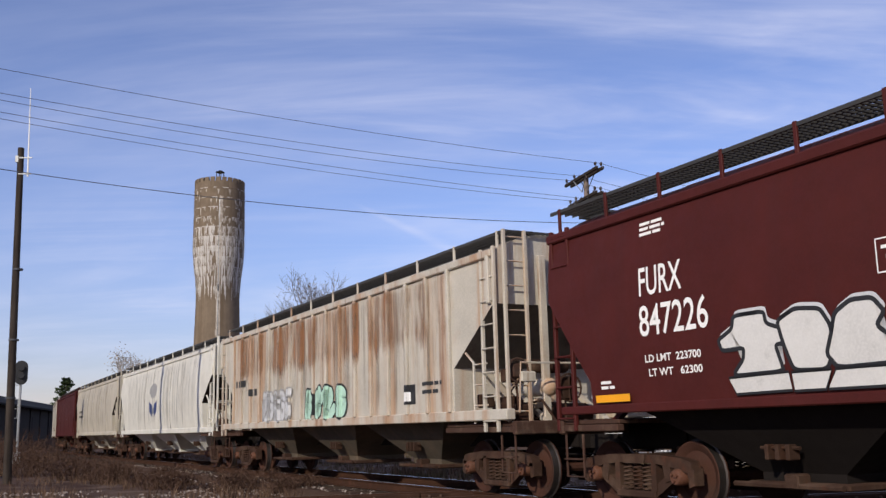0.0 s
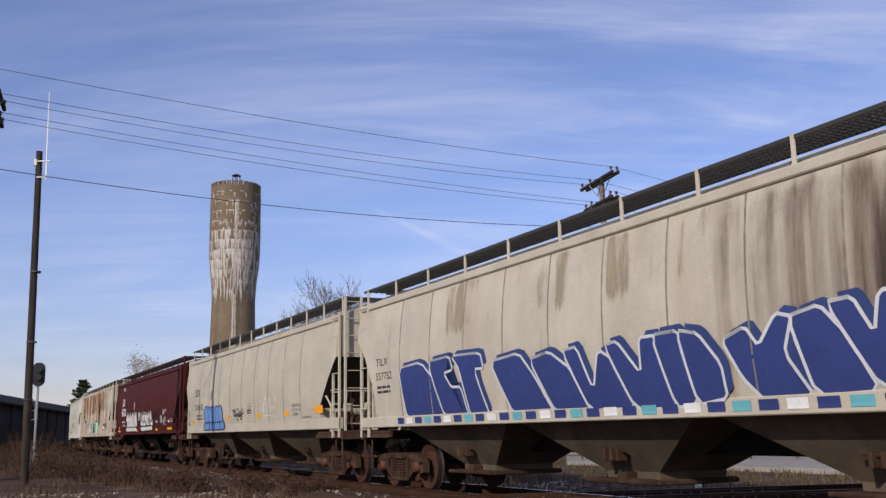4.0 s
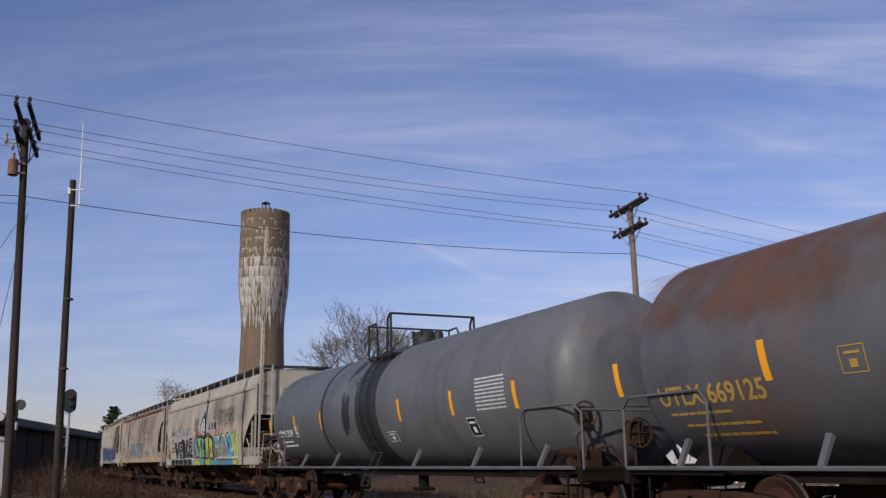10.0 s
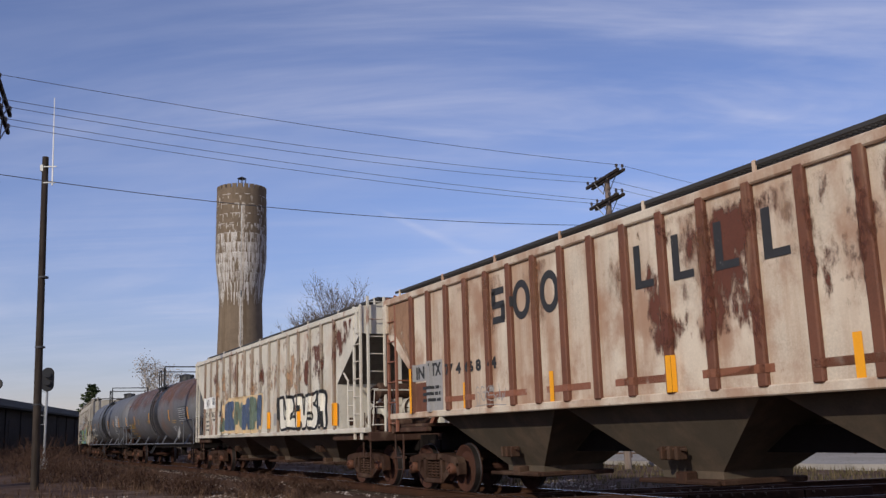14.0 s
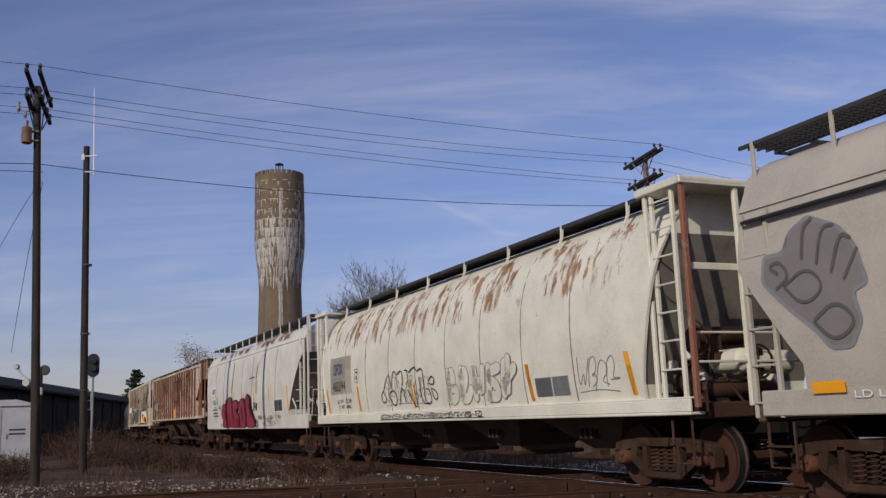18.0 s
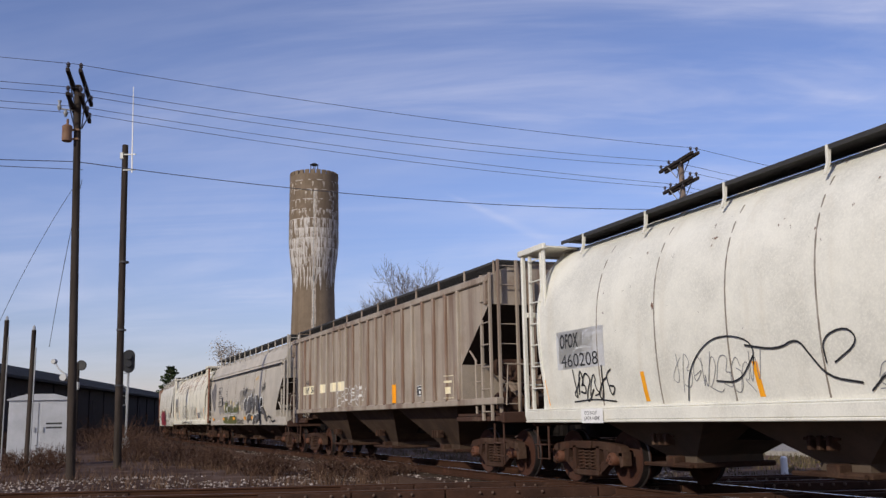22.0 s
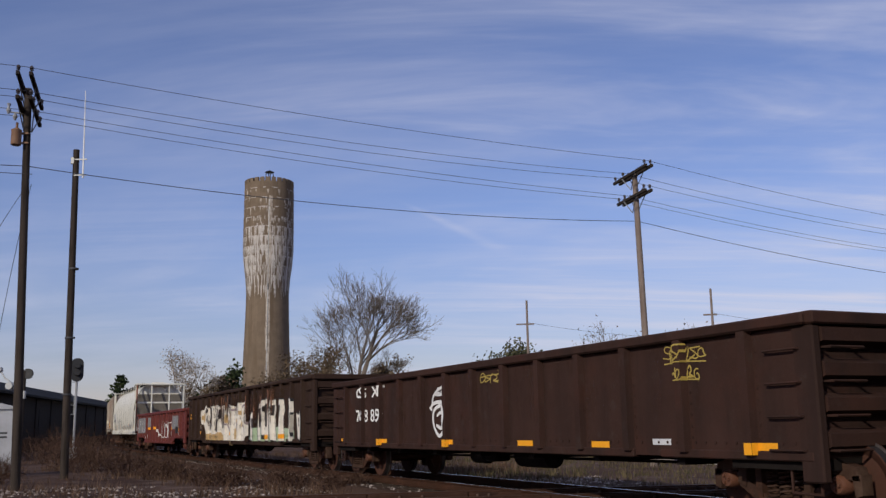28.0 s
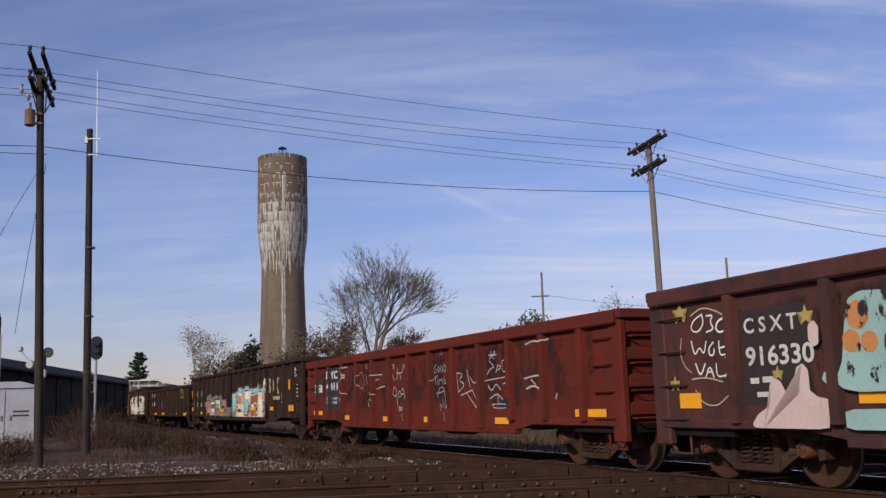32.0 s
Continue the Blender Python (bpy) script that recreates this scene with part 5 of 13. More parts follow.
def tank_car(k, label, mat, band_mat, bands, rail_mat):
    """A tank car with a cylindrical shell, manway platform, side ladders and saddle struts."""
    car, L = start_car(k, "tank_car", label, "tank car")
    R, zc = 1.5, 2.47
    xf, xr = L / 2 - 0.55, -L / 2 + 0.75

    def ring(x, r):
        return [(x, r * math.cos(2 * math.pi * i / 120), zc + r * math.sin(2 * math.pi * i / 120)) for i in range(120)]

    rings = []
    for x, s in ((xf, -1), (xr, 1)):
        prof = [(0.0, 0.02), (0.02, 0.4), (0.1, 0.85), (0.25, 1.2), (0.42, 1.4), (0.62, 1.5)]
        part_rings = [ring(x + s * d, R / 1.5 * r) for d, r in prof]
        rings += part_rings if s < 0 else part_rings[::-1]
    m = Mesh()
    m.loft(rings, smooth=True)
    part("tank_shell", m, mat, car)

    def shell_y(z):
        d = min(abs(z - zc), R - 0.02)
        return math.sqrt(R * R - d * d)

    side = Side([(shell_y(z), z) for z in np.linspace(zc - 1.3, zc + 1.42, 60)])
    for u, w in bands:
        b = Mesh()
        b.loft([ring(L / 2 - u + 0.012, R + 0.0), ring(L / 2 - u, R + 0.012), ring(L / 2 - u - w, R + 0.012), ring(L / 2 - u - w - 0.012, R + 0.0)], caps=(False, False), smooth=False)
        part("shell_band", b, band_mat if w > 0.2 else M_BLACK, car, "dark spill-stained band round the tank" if w > 0.2 else "")
    # saddles, walkway sill, struts
    s = Mesh()
    s.box(-L / 2 + 0.4, L / 2 - 0.4, -0.28, 0.28, 0.82, 1.02)
    for x in (L / 2 - 2.0, -L / 2 + 2.0):
        s.prism([(-1.2, 1.0), (1.2, 1.0), (0.9, 1.35), (-0.9, 1.35)], x - 0.3, x + 0.3, "x")
    part("stub_sill", s, M_UNDER, car)
    for sd in (1, -1):
        r_ = Mesh()
        r_.tube([(-L / 2 + 0.7, sd * 1.5, 1.02), (L / 2 - 0.7, sd * 1.5, 1.02)], 0.03, 6)
        part("side_rail", r_, rail_mat, car)
        for u in (1.8, 4.2, 7.0, L - 7.0, L - 4.2, L - 1.8):
            b = Mesh()
            x = L / 2 - u
            b.prism([(sd * 1.5, 1.02), (sd * 1.45, 1.02), (sd * 1.26, 1.36), (sd * 1.31, 1.4)], x - 0.045, x + 0.045, "x")
            part("strut", b, rail_mat, car)
    for sx in (1, -1):
        e = Mesh()
        xo = sx * (L / 2 - 0.55)
        xi = sx * (L / 2 - 2.6)
        e.box(xi, xo, -1.45, 1.45, 0.93, 0.99, 0.01)
        e.box(xo - sx * 0.12, xo, -1.48, 1.48, 0.8, 1.04, 0.02)
        pl = part("end_platform", e, M_UNDER, car)
        g = Mesh()
        for y in (1.45, -1.45):
            g.tube([(xi + sx * 0.2, y, 1.0), (xi + sx * 0.2, y, 1.85), (xi + sx * 0.35, y, 2.0), (xo - sx * 0.2, y, 2.0), (xo, y * 0.98, 1.85), (xo, y * 0.98, 1.0)], 0.02, 6)
        g.tube([(xo, -1.42, 1.9), (xo, 1.42, 1.9)], 0.02, 6)
        part("handrail", g, rail_mat, pl)
        for y in (1.4, -1.4):
            st = Mesh()
            st.tube([(xo - sx * 0.1, y, 0.9), (xo - sx * 0.1, y, 0.42), (xo - sx * 0.5, y, 0.42), (xo - sx * 0.5, y, 0.9)], 0.02, 5)
            part("step", st, M_UNDER, pl)
        c = part("coupler", COUPLER, None, car, "knuckle coupler with air hose")
        c.location = (sx * (L / 2 - 0.28), 0, 0)
        c.rotation_euler = (0, 0, 0 if sx > 0 else math.pi)
    brake_gear(car, -L / 2 + 0.95, -1, M_STEEL, 1.0)
    # manway, platform and rails on top
    xm = L / 2 - (9.52 if k == 11 else 9.25)
    mw = Mesh()
    mw.turned([(zc + R - 0.05, 0.33), (zc + R + 0.22, 0.33), (zc + R + 0.3, 0.28), (zc + R + 0.36, 0.1)], 16, "z", (xm - 0.2, 0, 0))
    for a in range(8):
        mw.box(xm - 0.2 + 0.33 * math.cos(a * 0.785) - 0.03, xm - 0.2 + 0.33 * math.cos(a * 0.785) + 0.03, 0.33 * math.sin(a * 0.785) - 0.03, 0.33 * math.sin(a * 0.785) + 0.03, zc + R + 0.18, zc + R + 0.32, 0.01)
    mw.turned([(zc + R - 0.05, 0.12), (zc + R + 0.2, 0.12), (zc + R + 0.28, 0.06)], 10, "z", (xm - 0.95, 0, 0))
    part("manway", mw, M_BLACK, car, "dark domed manway with bolts and valve")
    p = Mesh()
    zp = zc + R - 0.27
    x0, x1 = xm - 0.75, xm + 0.8
    for sd in (1, -1):
        for y in (0.75, 1.15):
            p.box(x0, x1, sd * y - 0.02, sd * y + 0.02, zp - 0.06, zp)
        for i in range(int((x1 - x0) / 0.09)):
            p.box(x0 + i * 0.09, x0 + i * 0.09 + 0.025, sd * 0.75, sd * 1.15, zp - 0.03, zp)
        for x in (x0 + 0.15, x1 - 0.15):
            p.box(x - 0.03, x + 0.03, sd * 0.6, sd * 1.15, zp - 0.12, zp - 0.06)
    top = part("top_platform", p, M_BLACK, car)
    g = Mesh()
    # a low hoop over the front end, a tall one with double legs over the rear
    lo, hi = zp + 0.8, zp + 0.95
    for sd in (1, -1):
        y = sd * 1.12
        g.tube([(x1, y, lo), (x1 - 0.45, y, lo + 0.02), (x1 - 0.56, y, lo - 0.1), (x1 - 0.6, y, zp)], 0.026, 6)
        g.tube([(x1, y, zp), (x1, y, lo)], 0.026, 6)
        g.tube([(x0 + 0.32, y, zp), (x0 + 0.3, y, hi - 0.14), (x0 + 0.2, y, hi - 0.02), (x0 + 0.1, y, hi)], 0.03, 6)
        g.tube([(x0 + 0.08, y, zp), (x0 + 0.1, y, hi)], 0.03, 6)
    g.tube([(x1, 1.12, lo), (x1, -1.12, lo)], 0.026, 6)
    g.tube([(x0 + 0.1, 1.12, hi), (x0 + 0.1, -1.12, hi)], 0.03, 6)
    part("handrail", g, M_BLACK, top)
    for sd in (1, -1):
        pts = []
        for q in range(12):
            a = radians(58 - q * 9.2)
            pts.append(((R + 0.12) * math.cos(a) * sd, zc + (R + 0.12) * math.sin(a)))
        pts.append((sd * 1.55, 0.6))
        l = Mesh()
        for x in (xm - 0.25, xm + 0.2):
            l.tube([(x, y, z) for y, z in pts], 0.025, 5)
        for i in range(2, len(pts)):
            l.tube([(xm - 0.25, *pts[i]), (xm + 0.2, *pts[i])], 0.015, 5)
        y, z = pts[-2]
        for q in range(3):
            zz = lerp(z, 0.6, (q + 0.5) / 3)
            l.tube([(xm - 0.25, sd * 1.52, zz), (xm + 0.2, sd * 1.52, zz)], 0.015, 5)
        part("ladder", l, M_BLACK, car)
    v = Mesh()
    v.turned([(0.5, 0.13), (0.95, 0.13), (1.1, 0.2)], 12, "z", (xm, 0, 0))
    v.box(xm - 0.25, xm + 0.25, -0.2, 0.2, 0.46, 0.54, 0.02)
    part("outlet_valve", v, M_UNDER, car)
    return car, L, side


def gondola(k, label, mat, *, zs=0.75, zt=2.45, front=0.75, rear=0.95, ribs=12, rim=0.12, belly=0.0, inner=None, lumps=False, rib_w=0.14, first=0.95):
    """An open gondola with side posts, a top chord and corrugated ends."""
    car, L = start_car(k, "gondola_car", label, "gondola car")
    x1, x0 = L / 2 - front, -L / 2 + rear
    w = 1.46
    side = Side([(w, zs), (w, zt)], rib_w + 0.02, 0.1)
    b0, b1 = x0 + 2.6, x1 - 2.6
    bevel = 1.0
    for s in (1, -1):
        m = Mesh()
        out = [(x0, zt), (x0, zs), (b0, zs), (b0 + bevel, zs - belly), (b1 - bevel, zs - belly), (b1, zs), (x1, zs), (x1, zt)]
        m.prism(out, s * (w - 0.05), s * w)
        part("side_wall", m, mat, car)
        t = Mesh()
        t.box(x0 - 0.05, x1 + 0.05, s * (w - 0.06), s * (w + 0.11), zt - rim, zt + 0.02, 0.025)
        part("top_chord", t, mat, car)
        b = Mesh()
        b.box(b0 + bevel * 0.7, b1 - bevel * 0.7, s * (w - 0.1), s * (w + 0.05), zs - belly - 0.03, zs - belly + 0.09, 0.015)
        b.box(x0, b0 + 0.1, s * (w - 0.1), s * (w + 0.04), zs - 0.02, zs + 0.09, 0.015)
        b.box(b1 - 0.1, x1, s * (w - 0.1), s * (w + 0.04), zs - 0.02, zs + 0.09, 0.015)
        part("bottom_chord", b, mat, car)
    us = []
    me = {}
    for i in range(ribs):
        f = i / (ribs - 1)
        u = lerp(front + first, L - rear - 0.95, f)
        us.append(u)
        mid = b0 + bevel < L / 2 - u < b1 - bevel
        if mid not in me:
            m = Mesh()
            zl = zs - (belly if mid else 0) + 0.06
            m.prism([(-rib_w / 2 - 0.02, -0.01), (rib_w / 2 + 0.02, -0.01), (rib_w / 2, 0.1), (-rib_w / 2, 0.1)], zl, zt - rim + 0.01, "z")
            me[mid] = m.data("side_post", mat)
        for s in (1, -1):
            ob = part("side_post", me[mid], None, car)
            ob.location = (L / 2 - u, s * w, 0)
            ob.rotation_euler = (0, 0, 0 if s > 0 else math.pi)
    for s, xe in ((1, x1), (-1, x0)):
        m = Mesh()
        m.box(xe - s * 0.06, xe, -w, w, zs, zt - 0.02)
        e = part("end_wall", m, mat, car)
        hi = zt - zs
        for i in range(4):
            q = Mesh()
            z = zs + hi * (i + 0.55) / 4.15
            q.prism([(xe, z - 0.13), (xe + s * 0.14, z - 0.07), (xe + s * 0.14, z + 0.07), (xe, z + 0.13)], -w + 0.1, w - 0.1)
            part("end_corrugation", q, mat, e)
        for y in (w - 0.03, -w + 0.03):
            part("corner_post", Mesh().box(xe - s * 0.2, xe + s * 0.12, y - 0.06, y + 0.06, zs - 0.25, zt - 0.125, 0.02), mat, e)
        part("end_chord", Mesh().box(xe - s * 0.05, xe + s * 0.16, -w - 0.05, w + 0.05, zt - 0.12, zt + 0.03, 0.02), mat, e)
        for i in range(4):
            z = zs + 0.1 + i * (hi - 0.4) / 3.2
            for y in (w + 0.07, -w - 0.07):
                part("grab_iron", Mesh().tube([(xe - s * 0.1, y * 0.97, z), (xe - s * 0.1, y, z), (xe - s * 0.62, y, z), (xe - s * 0.62, y * 0.97, z)], 0.016, 5), mat, car)
            part("grab_iron", Mesh().tube([(xe, w - 0.15, z), (xe + s * 0.2, w - 0.15, z), (xe + s * 0.2, w - 0.65, z), (xe, w - 0.65, z)], 0.016, 5), mat, car)
        fr = Mesh()
        fr.box(xe - s * 0.1, s * (L / 2 - 0.45), -0.22, 0.22, 0.72, 1.05, 0.02)
        fr.box(xe - s * 1.4, xe, -w + 0.05, w - 0.05, zs - 0.12, zs + 0.02)
        part("draft_sill", fr, M_UNDER, car)
        for y in (1.36, -1.36):
            st = Mesh()
            st.tube([(xe - s * 0.05, y, zs), (xe - s * 0.05, y, 0.36), (xe - s * 0.48, y, 0.36), (xe - s * 0.48, y, zs)], 0.022, 5)
            part("step", st, mat, car)
        c = part("coupler", COUPLER, None, car, "knuckle coupler with air hose")
        c.location = (s * (L / 2 - 0.28), 0, 0)
        c.rotation_euler = (0, 0, 0 if s > 0 else math.pi)
    rv = Mesh()
    for i in range(int((x1 - x0) / 0.19)):
        x = x0 + 0.1 + i * 0.19
        rv.box(x - 0.016, x + 0.016, w - 0.004, w + 0.012, zs + 0.16, zs + 0.192)
    for u in us:
        for q in range(9):
            z = zs + 0.24 + q * (zt - zs - 0.45) / 8
            for dx in (-rib_w / 2 - 0.06, rib_w / 2 + 0.06):
                rv.box(L / 2 - u + dx - 0.014, L / 2 - u + dx + 0.014, w - 0.004, w + 0.011, z - 0.014, z + 0.014)
    part("rivet_rows", rv, mat, car, kind="stuff")
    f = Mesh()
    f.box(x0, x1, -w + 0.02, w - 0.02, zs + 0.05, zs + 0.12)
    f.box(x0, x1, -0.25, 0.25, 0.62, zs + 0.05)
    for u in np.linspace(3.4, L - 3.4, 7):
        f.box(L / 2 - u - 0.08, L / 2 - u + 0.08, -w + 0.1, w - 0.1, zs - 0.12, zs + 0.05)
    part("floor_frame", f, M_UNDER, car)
    t = Mesh()
    t.turned([(-0.6, 0.03), (-0.55, 0.2), (0.55, 0.2), (0.6, 0.03)], 14, "x", (-1.2, 0.75, 0.62))
    t.turned([(-0.3, 0.03), (-0.27, 0.16), (0.25, 0.16), (0.28, 0.03)], 14, "x", (1.0, 0.75, 0.6))
    t.tube([(-5, 0.45, 0.6), (5, 0.45, 0.55)], 0.025, 5)
    t.box(0.1, 0.55, 0.6, 0.95, 0.5, 0.75, 0.03)
    part("brake_cylinder", t, M_UNDER, car)
    wheel = Mesh()
    xe, y, z = x0, -0.5, zt - 0.45
    wheel.tube([(xe - 0.3, y + 0.24 * math.cos(a * math.pi / 8), z + 0.24 * math.sin(a * math.pi / 8)) for a in range(17)], 0.018, 5, caps=False)
    wheel.box(xe - 0.28, xe - 0.1, y - 0.12, y + 0.12, z - 0.2, z + 0.2, 0.03)
    part("hand_brake", wheel, mat, car)
    return car, L, side, us


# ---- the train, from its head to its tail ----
# bay colours: dirty paint, darkened further for the shade below the floor
DIRTY_SHADED_BAY = material("dirty_grey_bay_paint", (0.09, 0.068, 0.052), 0.75, spots=[(DUST, 1.5, 0.4, 0.75, 0.5), (SOOT, 2.5, 0.5, 0.8, 0.6)])
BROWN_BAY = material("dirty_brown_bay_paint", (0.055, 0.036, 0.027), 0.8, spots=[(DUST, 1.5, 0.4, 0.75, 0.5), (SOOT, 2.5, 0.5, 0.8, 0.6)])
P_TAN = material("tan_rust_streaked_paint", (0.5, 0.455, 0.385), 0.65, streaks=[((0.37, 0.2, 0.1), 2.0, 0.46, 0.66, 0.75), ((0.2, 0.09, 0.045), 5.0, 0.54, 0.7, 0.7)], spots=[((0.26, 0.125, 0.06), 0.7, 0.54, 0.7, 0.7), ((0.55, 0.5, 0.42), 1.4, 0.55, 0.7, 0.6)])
# tan bays too have the shade under the car in their base colour
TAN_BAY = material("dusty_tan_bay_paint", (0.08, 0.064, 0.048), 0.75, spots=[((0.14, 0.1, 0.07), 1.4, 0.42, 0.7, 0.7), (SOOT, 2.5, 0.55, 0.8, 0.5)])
P_OXIDE = material("oxide_red_paint", (0.066, 0.0105, 0.008), 0.62, streaks=[((0.052, 0.0105, 0.0085), 3.5, 0.45, 0.7, 0.5)], spots=[((0.075, 0.016, 0.013), 0.9, 0.5, 0.75, 0.4)], spec=0.22, bump=0.1)
P_RIB = material("weathered_rib_paint", (0.36, 0.31, 0.25), 0.7, streaks=[((0.15, 0.075, 0.045), 3.0, 0.42, 0.62, 0.8)])
P_RIBRUST = material("rust_brown_rib_paint", (0.15, 0.058, 0.033), 0.7, streaks=[((0.3, 0.19, 0.12), 4.0, 0.55, 0.7, 0.5)], spots=[((0.08, 0.035, 0.022), 1.5, 0.5, 0.7, 0.6)])
P_EAVE = material("rusty_red_eave_paint", (0.17, 0.07, 0.055), 0.75, spots=[((0.09, 0.04, 0.03), 2.0, 0.45, 0.7, 0.7), ((0.3, 0.2, 0.16), 4.0, 0.56, 0.72, 0.6)])
P_BEIGE = material("warm_grey_paint", (0.47, 0.42, 0.34), 0.6, streaks=[((0.42, 0.37, 0.3), 1.2, 0.42, 0.7, 0.5)], spots=[((0.38, 0.33, 0.26), 0.5, 0.55, 0.8, 0.35)], bump=0.12)
P_CREAM = material("cream_paint_with_brown_stains", (0.5, 0.45, 0.37), 0.62, streaks=[((0.4, 0.33, 0.25), 0.8, 0.42, 0.7, 0.7), ((0.24, 0.17, 0.12), 2.0, 0.6, 0.8, 0.5)], spots=[((0.3, 0.22, 0.16), 0.6, 0.52, 0.78, 0.5)])
P_PINK = material("faded_grey_paint_with_red_wash", (0.37, 0.315, 0.265), 0.7, streaks=[((0.36, 0.27, 0.23), 0.9, 0.48, 0.7, 0.6), ((0.26, 0.21, 0.17), 1.6, 0.5, 0.76, 0.6)], spots=[((0.3, 0.25, 0.2), 0.9, 0.5, 0.75, 0.5)])
P_OLIVE = material("grey_paint_with_dark_grime", (0.4, 0.36, 0.3), 0.68, streaks=[((0.26, 0.215, 0.17), 0.9, 0.5, 0.78, 0.6)], spots=[((0.3, 0.26, 0.21), 0.8, 0.5, 0.75, 0.5), ((0.12, 0.06, 0.04), 2.6, 0.66, 0.76, 0.7)])
P_TANK = material("slate_grey_tank_paint", (0.12, 0.123, 0.135), 0.5, streaks=[((0.06, 0.06, 0.065), 1.2, 0.45, 0.7, 0.6)], spots=[((0.12, 0.115, 0.11), 0.7, 0.5, 0.75, 0.4)])
P_TANK_RUST = material("slate_grey_tank_paint_with_rust", (0.12, 0.12, 0.13), 0.55, streaks=[((0.055, 0.055, 0.06), 1.2, 0.45, 0.7, 0.6)], spots=[((0.16, 0.085, 0.055), 0.45, 0.5, 0.68, 0.75), ((0.06, 0.055, 0.055), 2.0, 0.5, 0.75, 0.4)])
P_SPILL = material("dark_spill_stain", (0.028, 0.028, 0.031), 0.45, streaks=[((0.05, 0.05, 0.055), 2.5, 0.5, 0.75, 0.6)])
P_CHIP = material("pale_paint_with_rust_patches", (0.6, 0.56, 0.48), 0.62, streaks=[((0.4, 0.24, 0.14), 2.0, 0.56, 0.74, 0.6)], spots=[((0.22, 0.08, 0.045), 0.9, 0.58, 0.68, 0.85), ((0.46, 0.33, 0.23), 1.6, 0.5, 0.7, 0.6), (DARK_RUST, 3.0, 0.63, 0.72, 0.8)])
P_SOO = material("rust_brown_over_white_paint", (0.62, 0.53, 0.42), 0.6, streaks=[((0.34, 0.19, 0.11), 1.3, 0.44, 0.66, 0.75)], spots=[((0.3, 0.155, 0.09), 1.1, 0.45, 0.64, 0.75), ((0.22, 0.1, 0.055), 4.0, 0.6, 0.74, 0.7)])
P_PALE = material("pale_grey_white_paint", (0.64, 0.61, 0.54), 0.55, streaks=[((0.56, 0.52, 0.45), 1.2, 0.46, 0.7, 0.5)], spots=[((0.45, 0.4, 0.33), 1.0, 0.56, 0.8, 0.4), ((0.25, 0.13, 0.08), 3.5, 0.7, 0.78, 0.6)])
P_BARREL = material("off_white_paint_with_rust_runs", (0.72, 0.68, 0.57), 0.5, streaks=[((0.62, 0.5, 0.36), 1.6, 0.58, 0.74, 0.4), ((0.64, 0.6, 0.5), 1.5, 0.45, 0.7, 0.5)], spots=[((0.36, 0.26, 0.18), 1.2, 0.62, 0.8, 0.35)])
P_BARREL2 = material("clean_off_white_paint", (0.7, 0.68, 0.6), 0.5, streaks=[((0.52, 0.46, 0.36), 2.5, 0.52, 0.75, 0.5)], spots=[((0.62, 0.54, 0.4), 0.5, 0.58, 0.78, 0.4)])
P_GREY = material("grey_paint_with_soft_stains", (0.44, 0.395, 0.335), 0.62, streaks=[((0.38, 0.335, 0.285), 1.4, 0.45, 0.7, 0.5)], spots=[((0.34, 0.29, 0.24), 0.5, 0.55, 0.8, 0.4)], bump=0.12)
P_BROWN = material("brown_grey_streaked_paint", (0.33, 0.275, 0.22), 0.68, streaks=[((0.13, 0.075, 0.05), 1.6, 0.44, 0.64, 0.8), ((0.4, 0.34, 0.275), 2.6, 0.54, 0.74, 0.6)], spots=[((0.2, 0.12, 0.07), 0.9, 0.56, 0.7, 0.6)])
P_REDG = material("red_gondola_paint", (0.13, 0.024, 0.018), 0.6, streaks=[((0.11, 0.03, 0.025), 3.0, 0.45, 0.7, 0.5)], spots=[((0.07, 0.03, 0.025), 1.5, 0.55, 0.75, 0.6)])
P_BLACKG = material("black_gondola_paint", (0.038, 0.022, 0.0165), 0.8, streaks=[((0.06, 0.04, 0.03), 3.0, 0.5, 0.72, 0.6)], spots=[((0.07, 0.045, 0.035), 1.3, 0.52, 0.75, 0.5)])
P_RUSTG = material("dark_rust_gondola_steel", (0.045, 0.0235, 0.0185), 0.8, streaks=[((0.022, 0.014, 0.012), 2.0, 0.42, 0.68, 0.7)], spots=[((0.06, 0.024, 0.017), 1.2, 0.48, 0.72, 0.6), ((0.055, 0.042, 0.036), 4.0, 0.55, 0.75, 0.6)])
P_DARKRED = material("dark_red_brown_gondola_paint", (0.085, 0.024, 0.017), 0.7, streaks=[((0.04, 0.018, 0.014), 2.5, 0.42, 0.66, 0.8)], spots=[((0.025, 0.016, 0.013), 1.3, 0.5, 0.64, 0.8)])
P_NYC = material("worn_red_gondola_paint", (0.135, 0.024, 0.016), 0.78, streaks=[((0.075, 0.025, 0.02), 2.5, 0.45, 0.68, 0.7)], spots=[((0.045, 0.022, 0.019), 1.1, 0.53, 0.68, 0.75)])
P_RUSTPOST = material("rusted_ladder_paint", (0.25, 0.1, 0.06), 0.7, spots=[((0.5, 0.44, 0.36), 4, 0.55, 0.7, 0.6)])
G_WHITE, G_CREAM = flat_paint("white", (0.75, 0.74, 0.72)), flat_paint("cream", (0.78, 0.7, 0.5))
G_BLACK, G_GREY = flat_paint("black", (0.02, 0.02, 0.022)), flat_paint("grey", (0.3, 0.29, 0.28))
G_BLUE, G_TEAL = flat_paint("blue", (0.06, 0.12, 0.36)), flat_paint("teal", (0.13, 0.4, 0.45))
G_OLIVE = flat_paint("olive", (0.17, 0.19, 0.07))
G_RED = flat_paint("crimson", (0.3, 0.03, 0.05))
